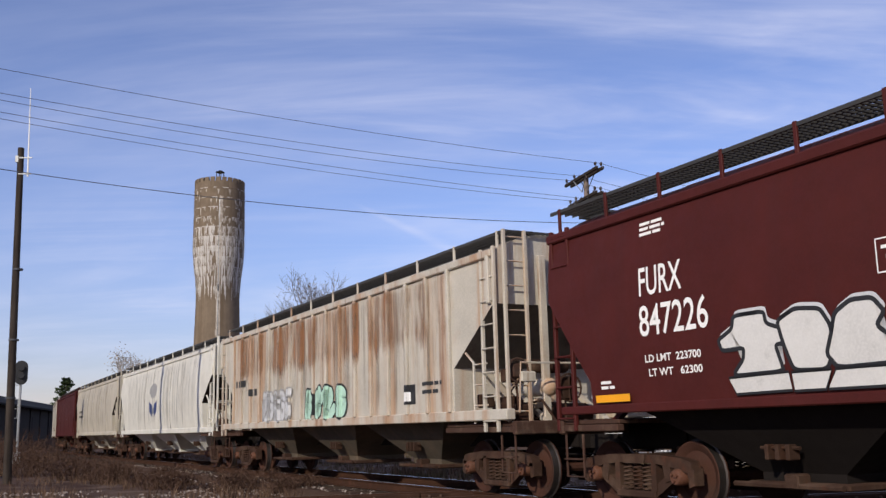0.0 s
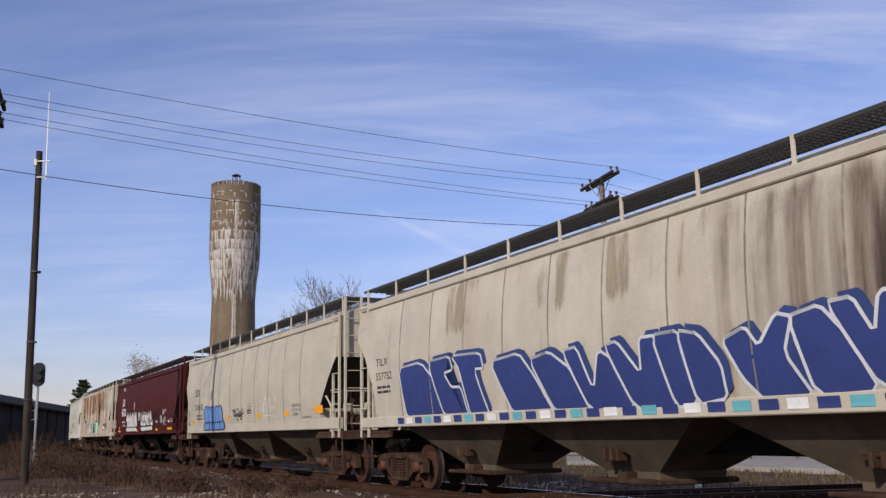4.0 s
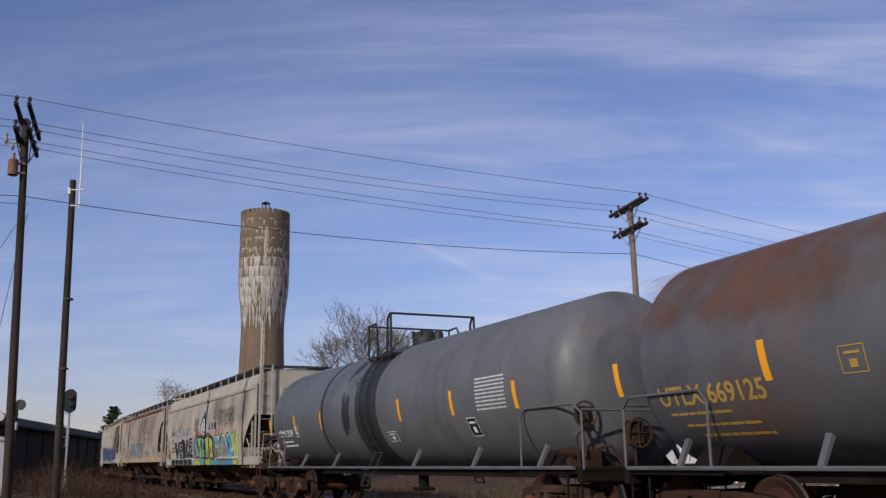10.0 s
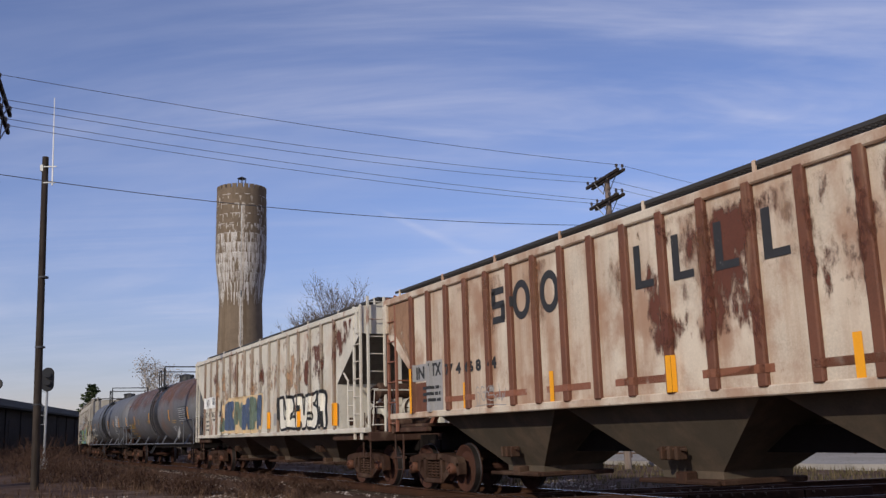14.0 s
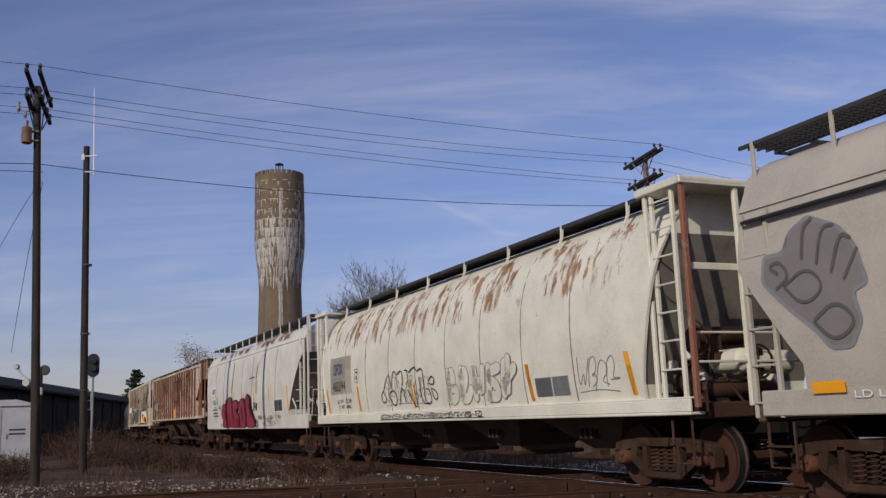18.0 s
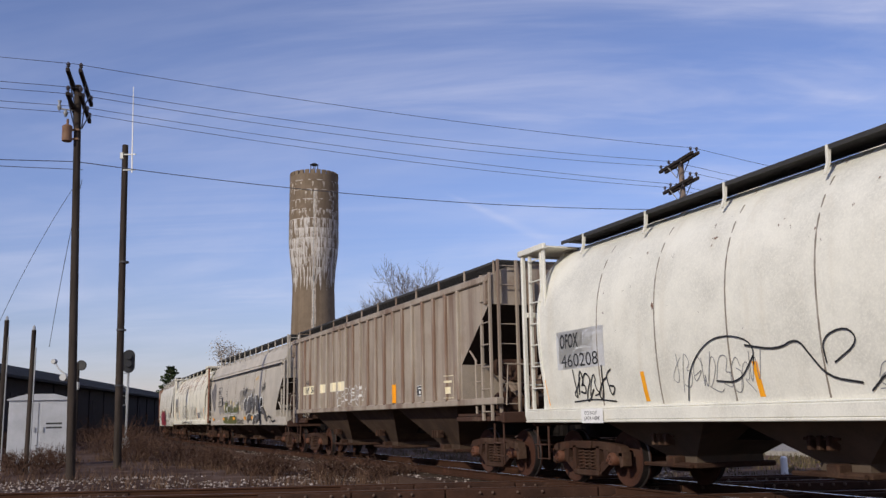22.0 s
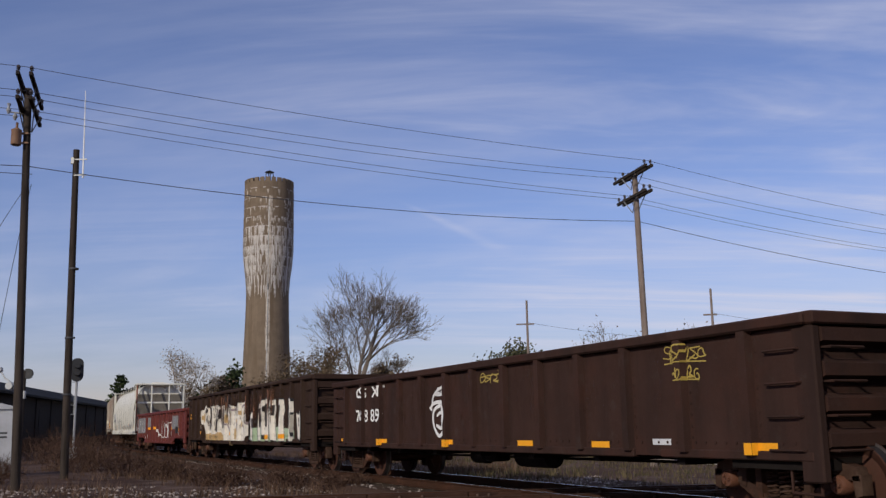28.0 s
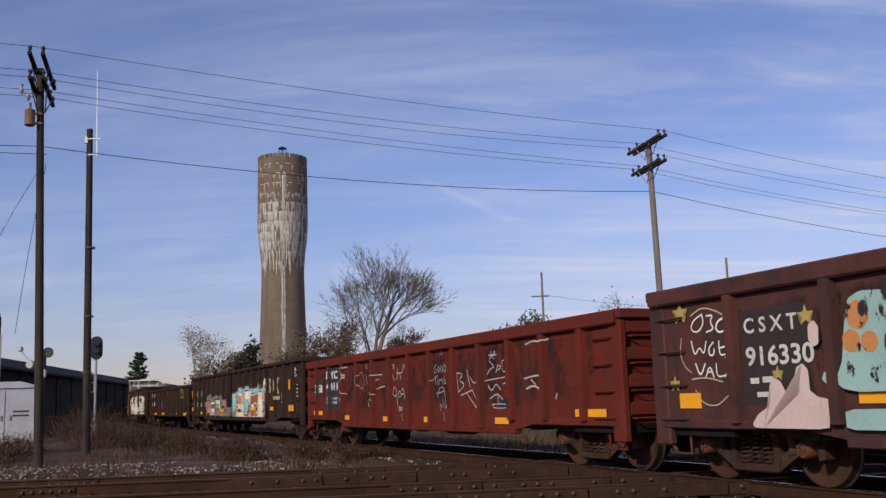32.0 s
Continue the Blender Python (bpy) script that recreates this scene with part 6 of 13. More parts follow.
G_MINT, G_ORANGE = flat_paint("mint", (0.42, 0.62, 0.5)), flat_paint("orange", (0.55, 0.22, 0.07))
G_NAVY, G_SILVER = flat_paint("navy", (0.03, 0.05, 0.16)), flat_paint("silver", (0.55, 0.55, 0.56))
G_TAN, G_PLUM = flat_paint("ochre", (0.5, 0.34, 0.16)), flat_paint("plum", (0.24, 0.1, 0.13))
G_RUST = flat_paint("rust_orange", (0.33, 0.11, 0.06))
G_PALEMINT, G_PALEPLUM = flat_paint("pale_mint", (0.62, 0.68, 0.54)), flat_paint("dusty_plum", (0.42, 0.19, 0.19))
G_PATCH = flat_paint("grey_patch", (0.22, 0.22, 0.23))
G_BROWNINK = flat_paint("dark_red_brown", (0.16, 0.05, 0.045))


FADED_YELLOW = flat_paint("faded_yellow", (0.42, 0.26, 0.06))


def plate_box(car, u0, z0, u1, z1, L, side, ribs=(), ink=M_INK):
    """A small stencilled data panel: a frame with marks inside."""
    t = 0.014
    v, f = [], []
    for a, b, c, d in ((u0, z0, u1, z0 + t), (u0, z1 - t, u1, z1), (u0, z0, u0 + t, z1), (u1 - t, z0, u1, z1), (u0 + 0.35 * (u1 - u0), z0 + 0.2 * (z1 - z0), u0 + 0.65 * (u1 - u0), z0 + 0.5 * (z1 - z0)), (u0 + 0.2 * (u1 - u0), z0 + 0.68 * (z1 - z0), u0 + 0.8 * (u1 - u0), z0 + 0.78 * (z1 - z0))):
        n = len(v)
        v += [(a, b), (c, b), (c, d), (a, d)]
        f.append((n, n + 1, n + 2, n + 3))
    return lay(car, "data_panel", v, f, ink, L, side, ribs, out=0.008)


def far_cars():
    car, L, sd, _ = hopper(1, "covered_hopper_car", "grey covered hopper car with a dusty body", P_GREY, seams=5)
    car, L, sd, _ = hopper(2, "covered_hopper_car", "dark red covered hopper car with plain sides", P_OXIDE, seams=4)
    car, L, sd, _ = hopper(3, "covered_hopper_car", "dusty tan covered hopper car with curved sides", P_BEIGE, side=bulged_side(1.33, 4.05), seams=6)
    bars(car, [(2.2, 3.6, 2.6, 0.12), (2.2, 3.9, 2.3, 0.12)], M_INK, L, sd)
    car, L, sd, _ = hopper(4, "covered_hopper_car", "light grey covered hopper car with a dark emblem", P_PALE, side=bulged_side(1.33, 4.05), seams=3)
    e = [(9.2, 2.1), (9.7, 2.1), (9.7, 3.0), (9.2, 3.0)]
    blob(car, [(7.7, 2.3), (8.5, 2.0), (9.3, 2.3), (8.9, 2.45), (8.5, 2.25), (8.1, 2.45)], G_PATCH, L, sd, name="emblem")
    blob(car, round_blob(8.5, 3.0, 0.75, 0.3, 20, 0.1, 3), G_GREY, L, sd, name="emblem")
    blob(car, [(7.7, 2.55), (8.3, 2.4), (8.3, 1.9), (7.8, 2.1)], G_NAVY, L, sd, name="emblem", out=0.008)
    blob(car, [(9.3, 2.55), (8.7, 2.4), (8.7, 1.9), (9.2, 2.1)], G_NAVY, L, sd, name="emblem", out=0.008)


def car_tan():
    car, L, sd, ribs = hopper(5, "covered_hopper_car", "tan ribbed covered hopper car streaked with orange rust", P_TAN, zs=1.4, zt=4.08, ribs=17, front=(0.5, 1.9), rear=(1.1, 2.55), zv=3.2, zd=2.2, rb_z=4.46, bay_mat=TAN_BAY, rb_posts=12, slope_mat=M_PALESLOPE)
    stain(car, 1.0, 2.3, 17.0, 4.05, stain_paint("orange_top_rust", (0.3, 0.14, 0.065), 0.4, 0.66, 2.2, 0.12, amount=0.8), L, sd, ribs, out=0.002, seed=3, name="rust_film")
    piece(car, "NOISE", 4.95, 1.42, 7.5, 2.3, G_SILVER, G_GREY, L, sd, ribs, label="faded silver graffiti")
    piece(car, "UOLO", 8.5, 1.42, 11.3, 2.2, G_MINT, G_BLACK, L, sd, ribs, label="mint green graffiti")
    patch(car, 14.28, 1.62, 14.8, 2.0, G_BLACK, L, sd, ribs, name="data_panel")
    patch(car, 14.34, 1.68, 14.6, 1.86, G_WHITE, L, sd, ribs, out=0.008, name="data_panel")
    bars(car, [(15.1, 15.9, 1.95, 0.07), (15.1, 15.8, 1.8, 0.07), (2.2, 3.3, 2.5, 0.2), (3.5, 4.6, 2.2, 0.2)], M_INK, L, sd, ribs)


def car_oxide():
    # bays take M_UNDER, so their shade is in the colour as well
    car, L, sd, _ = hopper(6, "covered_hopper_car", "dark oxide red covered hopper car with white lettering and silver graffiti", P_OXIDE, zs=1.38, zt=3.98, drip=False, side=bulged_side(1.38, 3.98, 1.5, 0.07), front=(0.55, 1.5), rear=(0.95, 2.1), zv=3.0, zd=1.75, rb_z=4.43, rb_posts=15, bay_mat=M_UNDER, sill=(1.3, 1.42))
    words(car, "FURX", 2.72, 2.8, 3.55, 3.18, M_WHITE, L, sd, fat=0.008, label="white stencilled letters")
    words(car, "847226", 2.69, 2.27, 3.98, 2.68, M_WHITE, L, sd, fat=0.008, label="white stencilled numbers")
    words(car, "LD LMT  223700", 2.75, 1.93, 3.8, 2.03, M_WHITE, L, sd, fat=0.02)
    words(car, "LT WT   62300", 2.8, 1.75, 3.8, 1.85, M_WHITE, L, sd, fat=0.02)
    bars(car, [(2.75, 3.2, 3.75, 0.04), (2.75, 3.25, 3.68, 0.04), (2.75, 3.2, 3.61, 0.04), (1.75, 2.0, 1.7, 0.04), (1.75, 2.05, 1.63, 0.04)], M_WHITE, L, sd)
    plate_box(car, 6.38, 2.55, 6.71, 2.9, L, sd, ink=M_WHITE)
    chrome = flat_paint("chrome", (0.62, 0.6, 0.57))
    sprayed(car, ([(4.39, 2.36), (4.86, 2.36), (4.88, 2.22), (5.17, 2.12), (5.24, 1.97), (4.98, 1.98), (5.03, 1.79), (5.06, 1.68), (4.28, 1.67), (4.48, 1.85), (4.51, 1.98), (4.16, 1.97), (4.11, 2.1), (4.35, 2.21)],
        [(5.04, 2.23), (5.3, 2.34), (5.64, 2.3), (5.75, 2.11), (5.75, 1.82), (5.63, 1.66), (5.2, 1.68), (5.1, 1.97)],
        [(5.74, 2), (5.82, 2.23), (6.03, 2.34), (6.29, 2.33), (6.41, 2.18), (6.3, 2.05), (6.51, 1.89), (6.54, 1.68), (5.78, 1.67), (5.66, 1.82)],
        [(6.44, 2.01), (6.52, 2.26), (6.7, 2.38), (6.86, 2.29), (6.8, 2.12), (6.85, 1.92), (6.95, 1.66), (6.54, 1.66), (6.48, 1.84)],
        [(6.85, 2.18), (7.01, 2.34), (7.22, 2.36), (7.39, 2.21), (7.47, 1.91), (7.5, 1.7), (7.11, 1.68), (7.03, 1.8), (6.8, 1.86), (6.87, 2.03)],), (chrome,), G_BLACK, L, sd, label="silver bubble-letter graffiti with black edges", shade=G_SILVER, shift=(0.03, 0.06))
    sprayed(car, ([(4.24, 1.65), (5.14, 1.67), (5.16, 1.47), (4.33, 1.46)],
        [(5.18, 1.66), (5.71, 1.66), (5.61, 1.46), (5.19, 1.46)],
        [(5.77, 1.66), (6.52, 1.66), (6.45, 1.46), (5.64, 1.46)],
        [(6.57, 1.66), (7.43, 1.66), (7.46, 1.46), (6.5, 1.46)],), (chrome,), G_BLACK, L, sd, rim=0.03, out=0.03, soft=0, label="silver block under the letters")
    sprayed(car, ([(8.46, 2.29), (8.71, 2.29), (8.7, 2.05), (8.74, 1.85), (8.83, 1.85), (8.89, 2.28), (9.09, 2.28), (9.07, 2.02), (9.1, 1.87), (9.25, 1.86), (9.21, 1.73), (9.08, 1.68), (8.57, 1.68), (8.4, 1.85), (8.5, 1.89), (8.48, 2.12)],
        [(9.12, 2.16), (9.22, 2.29), (9.39, 2.3), (9.55, 2.21), (9.61, 2.11), (9.52, 1.99), (9.3, 1.96), (9.32, 1.86), (9.54, 1.9), (9.78, 1.9), (9.89, 1.73), (9.84, 1.68), (9.22, 1.67), (9.24, 1.87), (9.11, 1.99)],
        [(9.56, 2.21), (9.63, 2.3), (9.74, 2.23), (9.81, 2.24), (10.12, 2.24), (10.34, 2.09), (10.46, 1.89), (10.52, 1.68), (10.18, 1.68), (10.09, 1.7), (9.97, 1.99), (9.91, 1.95), (9.95, 1.7), (9.79, 1.83), (9.61, 1.93)],
        [(10.31, 2.09), (10.41, 2.25), (10.58, 2.31), (10.78, 2.24), (10.84, 2.09), (10.67, 2.06), (10.56, 1.94), (10.6, 1.86), (10.81, 1.86), (10.87, 1.83), (10.82, 1.69), (10.57, 1.68), (10.49, 1.86)],
        [(10.85, 2.17), (10.99, 2.28), (11.2, 2.29), (11.39, 2.17), (11.46, 1.97), (11.15, 1.91), (11.17, 1.83), (11.43, 1.94), (11.59, 1.88), (11.69, 1.68), (11.2, 1.66), (11.02, 1.82), (10.91, 2)],), (chrome,), G_BLACK, L, sd, rim=0.06, label="silver block-letter graffiti with black edges", shade=G_SILVER, shift=(0.03, 0.06))
    sprayed(car, ([(8.46, 1.65), (9.03, 1.65), (8.9, 1.45), (8.71, 1.47)],
        [(9.06, 1.66), (9.81, 1.67), (9.74, 1.46), (8.93, 1.45)],
        [(9.84, 1.66), (10.44, 1.67), (10.28, 1.47), (9.78, 1.46)],
        [(10.47, 1.67), (11.05, 1.67), (10.92, 1.47), (10.31, 1.47)],
        [(11.08, 1.67), (11.65, 1.66), (11.61, 1.48), (10.95, 1.47)],), (chrome,), G_BLACK, L, sd, rim=0.035, out=0.03, soft=0)
    scrawl(car, 7.75, 2.0, 8.25, 2.4, G_SILVER, L, sd, (), 0.03, 4, 41)
    scrawl(car, 11.7, 1.75, 12.7, 2.45, flat_paint("dark_maroon", (0.035, 0.008, 0.008)), L, sd, (), 0.09, 3, 5)
    patch(car, 13.36, 1.78, 13.74, 2.1, G_GREY, L, sd, name="data_panel")
    piece(car, "BRKE", 13.95, 1.7, 14.55, 2.02, G_SILVER, None, L, sd, fat=0.0, label="grey marker scrawl")
    bars(car, [(13.9, 14.15, 2.3, 0.03), (14.4, 14.65, 2.32, 0.03), (13.9, 14.15, 2.22, 0.03), (14.4, 14.7, 2.24, 0.03), (13.9, 14.2, 2.14, 0.03), (12.3, 12.7, 1.85, 0.05), (12.3, 12.65, 1.76, 0.05)], M_WHITE, L, sd)
    words(car, "2 INCH HF\nCOMP SHOES", 15.55, 1.8, 15.95, 1.93, M_WHITE, L, sd, fat=0.015)
    patch(car, 15.1, 1.78, 15.35, 1.86, G_WHITE, L, sd, name="data_panel")
    for u0, u1, z in ((1.65, 2.4, 1.45), (7.45, 7.75, 1.44), (12.39, 12.87, 1.44), (15.06, 15.5, 1.46), (15.54, 16.0, 1.46)):
        patch(car, u0, z, u1, z + 0.1, M_YELLOW, L, sd, out=0.045, name="reflector_tape")


def car_beige():
    car, L, sd, _ = hopper(7, "covered_hopper_car", "warm grey covered hopper car with blue bubble graffiti", P_BEIGE, zs=1.3, zt=3.98, drip=False, side=bulged_side(1.3, 3.98, 1.5, 0.12), front=(0.65, 1.5), rear=(0.8, 2.0), zv=3.0, zd=1.8, seams=10, rb_z=4.47, rb_posts=13, sill=(1.28, 1.55), bay_mat=TAN_BAY, bay_bot=0.4)
    words(car, "CBFX", 2.19, 2.62, 3.07, 2.88, M_INK, L, sd, fat=0.0, label="black stencilled letters")
    words(car, "354692", 2.27, 2.1, 3.6, 2.32, M_INK, L, sd, fat=0.0)
    bars(car, [(2.5, 3.4, 1.88, 0.06), (2.5, 3.4, 1.76, 0.06)], M_INK, L, sd)
    plate_box(car, 4.6, 2.45, 5.0, 2.72, L, sd)
    azure = flat_paint("sky_blue", (0.14, 0.25, 0.5))
    sprayed(car, ([(3.6, 1.98), (3.97, 2.22), (4.25, 2.22), (4.32, 2.07), (4.48, 1.67), (3.75, 1.62)],
        [(4.32, 2.07), (4.47, 2.2), (4.73, 2.18), (4.83, 2.03), (4.94, 1.62), (4.47, 1.62)],
        [(4.82, 2.15), (4.99, 2.2), (5.29, 2.14), (5.4, 2.02), (5.45, 1.63), (4.97, 1.62)],
        [(5.33, 2.11), (5.53, 2.21), (5.79, 2.15), (5.86, 1.96), (5.94, 1.63), (5.45, 1.63)],
        [(5.8, 2.1), (6.04, 2.21), (6.27, 2.15), (6.4, 1.95), (6.38, 1.72), (6.5, 1.68), (6.11, 1.61), (5.92, 1.66)],), (azure,), G_NAVY, L, sd, rim=0.045, label="blue bubble-letter graffiti")
    sprayed(car, ([(3.58, 1.37), (3.77, 1.61), (4.55, 1.62), (4.53, 1.38)],
        [(4.56, 1.37), (4.61, 1.63), (5.31, 1.63), (5.25, 1.37)],
        [(5.3, 1.37), (5.37, 1.63), (6.09, 1.62), (6.04, 1.37)],
        [(6.07, 1.37), (6.14, 1.64), (6.59, 1.64), (6.68, 1.5), (6.57, 1.38)],), (azure,), G_NAVY, L, sd, rim=0.04, out=0.045)
    brushed(car, ([(7.7, 1.96), (7.84, 1.98), (8.02, 1.97)],
        [(7.86, 1.97), (7.82, 1.77)],
        [(7.95, 1.97), (7.95, 1.76), (8.14, 1.8), (7.99, 1.87), (8.12, 1.92), (7.95, 1.97)],
        [(8.19, 1.82), (8.31, 1.88), (8.38, 1.79), (8.26, 1.74), (8.19, 1.82)],
        [(8.4, 1.73), (8.37, 1.93), (8.5, 1.74), (8.56, 1.96)],
        [(8.56, 1.79), (8.68, 1.93), (8.85, 1.88), (8.85, 1.71), (8.69, 1.64), (8.56, 1.77)],
        [(8.57, 1.77), (8.84, 1.85), (9.07, 1.84), (8.96, 1.96), (8.87, 2.01)],
        [(8.61, 1.88), (8.82, 1.71)],
        [(8.28, 2.01), (8.34, 2.04), (8.39, 1.99), (8.32, 1.98), (8.28, 2.01)],
        [(8.18, 1.7), (8.38, 1.63)],), G_BLACK, L, sd, w=0.035, label="black marker tag")
    blob(car, round_blob(9.7, 2.05, 0.15, 0.1), M_INK, L, sd, name="emblem")
    blob(car, round_blob(9.7, 2.05, 0.13, 0.085), P_BEIGE, L, sd, name="emblem", out=0.008)
    bars(car, [(9.62, 9.8, 2.03, 0.03)], M_INK, L, sd, out=0.01)
    bars(car, [(9.4, 9.9, 1.9, 0.04), (9.4, 9.9, 1.83, 0.04)], M_INK, L, sd)
    piece(car, "201", 11.0, 1.7, 12.3, 2.3, G_WHITE, None, L, sd, fat=0.0, label="white sprayed scrawl")
    words(car, "EXW 10-8   H 8-10\nEW    8-3    H 15-0\nCU FT 5400", 13.93, 1.66, 14.63, 1.98, M_INK, L, sd, fat=0.0)
    words(car, "2 INCH HF COMP SHOES", 14.7, 1.58, 15.4, 1.63, M_INK, L, sd, fat=0.0)
    for u0, u1, z0, z1 in ((1.75, 2.1, 1.62, 1.75), (6.9, 7.25, 1.68, 1.8), (10.45, 10.91, 1.68, 1.8), (13.15, 13.58, 1.68, 1.8), (15.71, 16.3, 1.68, 1.88)):
        patch(car, u0, z0, u1, z1, M_YELLOW, L, sd, name="reflector_tape")


def car_blue():
    car, L, sd, _ = hopper(8, "covered_hopper_car", "cream covered hopper car with brown stains and blue graffiti", P_CREAM, drip=False, zs=1.38, zt=3.98, side=bulged_side(1.38, 3.98, 1.5, 0.12), front=(0.59, 1.6), rear=(0.95, 2.3), zv=3.2, zd=2.0, arch=0.6, seams=11, rb_z=4.42, rb_posts=12, sill=(1.28, 1.5), bay_mat=TAN_BAY)
    words(car, "TILX", 1.75, 2.58, 2.4, 2.74, M_INK, L, sd, fat=0.0)
    words(car, "557752", 1.75, 2.28, 2.6, 2.44, M_INK, L, sd, fat=0.0)
    bars(car, [(1.8, 2.5, 2.1, 0.05), (1.8, 2.5, 2.0, 0.05)], M_INK, L, sd)
    royal = flat_paint("royal_blue", (0.03, 0.045, 0.17))
    sprayed(car, ([(2.97, 2.47), (4.04, 2.52), (4.85, 1.99), (5.25, 1.35), (3.24, 1.33)],
        [(4.36, 2.5), (5.29, 2.54), (5.41, 2.28), (5.04, 2.24), (5.31, 1.97), (5.68, 1.96), (5.9, 1.34), (4.95, 1.35)],
        [(5.37, 2.54), (6.48, 2.51), (6.58, 2.23), (6.24, 2.24), (6.66, 1.35), (5.98, 1.34), (5.67, 2.27)],
        [(6.82, 2.33), (7.78, 2.4), (8.23, 1.98), (8.67, 1.36), (7.47, 1.34)],
        [(8.09, 2.27), (8.67, 2.35), (9.23, 2.05), (9.62, 1.4), (8.72, 1.36)],
        [(9.04, 2.33), (9.42, 2.36), (9.75, 1.71), (9.94, 2.28), (10.51, 1.99), (10.62, 1.4), (9.62, 1.4)],
        [(10.1, 2.32), (10.4, 2.35), (10.86, 1.87), (10.88, 2.35), (11.22, 2.35), (11.53, 1.41), (10.66, 1.4)],
        [(11.15, 2.36), (11.67, 2.37), (11.72, 2.03), (11.97, 1.83), (11.85, 1.44), (11.48, 1.41)],
        [(11.65, 2.37), (12.03, 2.3), (12.38, 1.9), (12.41, 1.49), (11.89, 1.43)],), (royal,), G_SILVER, L, sd, rim=0.045, soft=1, shade=G_NAVY, shift=(0.12, 0.08), label="large blue block-letter graffiti with pale edges")
    sprayed(car, ([(12.4, 2.18), (12.8, 2.3), (12.98, 2.06), (13.28, 2.4), (13.51, 2.34), (13.35, 1.95), (13.68, 1.46), (12.95, 1.45), (12.67, 1.71)],
        [(13.46, 2.34), (13.9, 2.42), (14.22, 2.07), (14.51, 1.48), (13.71, 1.46)],
        [(13.99, 2.43), (14.33, 2.45), (14.55, 2.05), (14.65, 2.46), (15.01, 2.47), (15.35, 1.5), (14.54, 1.48)],
        [(15.04, 2.47), (15.41, 2.48), (15.47, 2.24), (15.72, 1.83), (15.98, 1.55), (15.38, 1.52), (15.16, 2.02)],), (royal,), G_SILVER, L, sd, rim=0.045, soft=1, shade=G_NAVY, shift=(0.12, 0.08))
    for i in range(30):
        u = 2.8 + i * 0.42
        patch(car, u, 1.34, u + 0.3, 1.46, (royal, G_WHITE, royal, G_TEAL)[i % 4], L, sd, out=0.045, name="painted_shape")
    patch(car, 17.0, 2.2, 17.12, 2.6, M_YELLOW, L, sd, name="reflector_tape")
    stain(car, L - 4.0, 1.3, L - 0.95, 4.0, stain_paint("rear_brown_wash", (0.14, 0.07, 0.04), 0.36, 0.7, 1.8, 0.1, amount=0.6), L, sd, out=0.006, seed=9)
    brown = stain_paint("brown_run_stain", (0.15, 0.085, 0.055), 0.3, 0.66, 1.5, 0.035, amount=0.85)
    stain(car, 12.2, 1.3, 18.6, 3.98, brown, L, sd, seed=4)
    stain(car, 14.2, 1.3, 18.0, 3.98, stain_paint("dark_run_stain", (0.06, 0.045, 0.035), 0.38, 0.66, 3.0, 0.05, amount=0.7), L, sd, out=0.005, seed=5)
    stain(car, 2.2, 2.6, 13.0, 3.95, stain_paint("soft_tan_stain", (0.36, 0.29, 0.2), 0.5, 0.7, 1.6, 0.06), L, sd, seed=6)
    words(car, "CAUTION", 18.6, 3.5, 18.95, 3.56, G_RED, L, sd, fat=0.0)


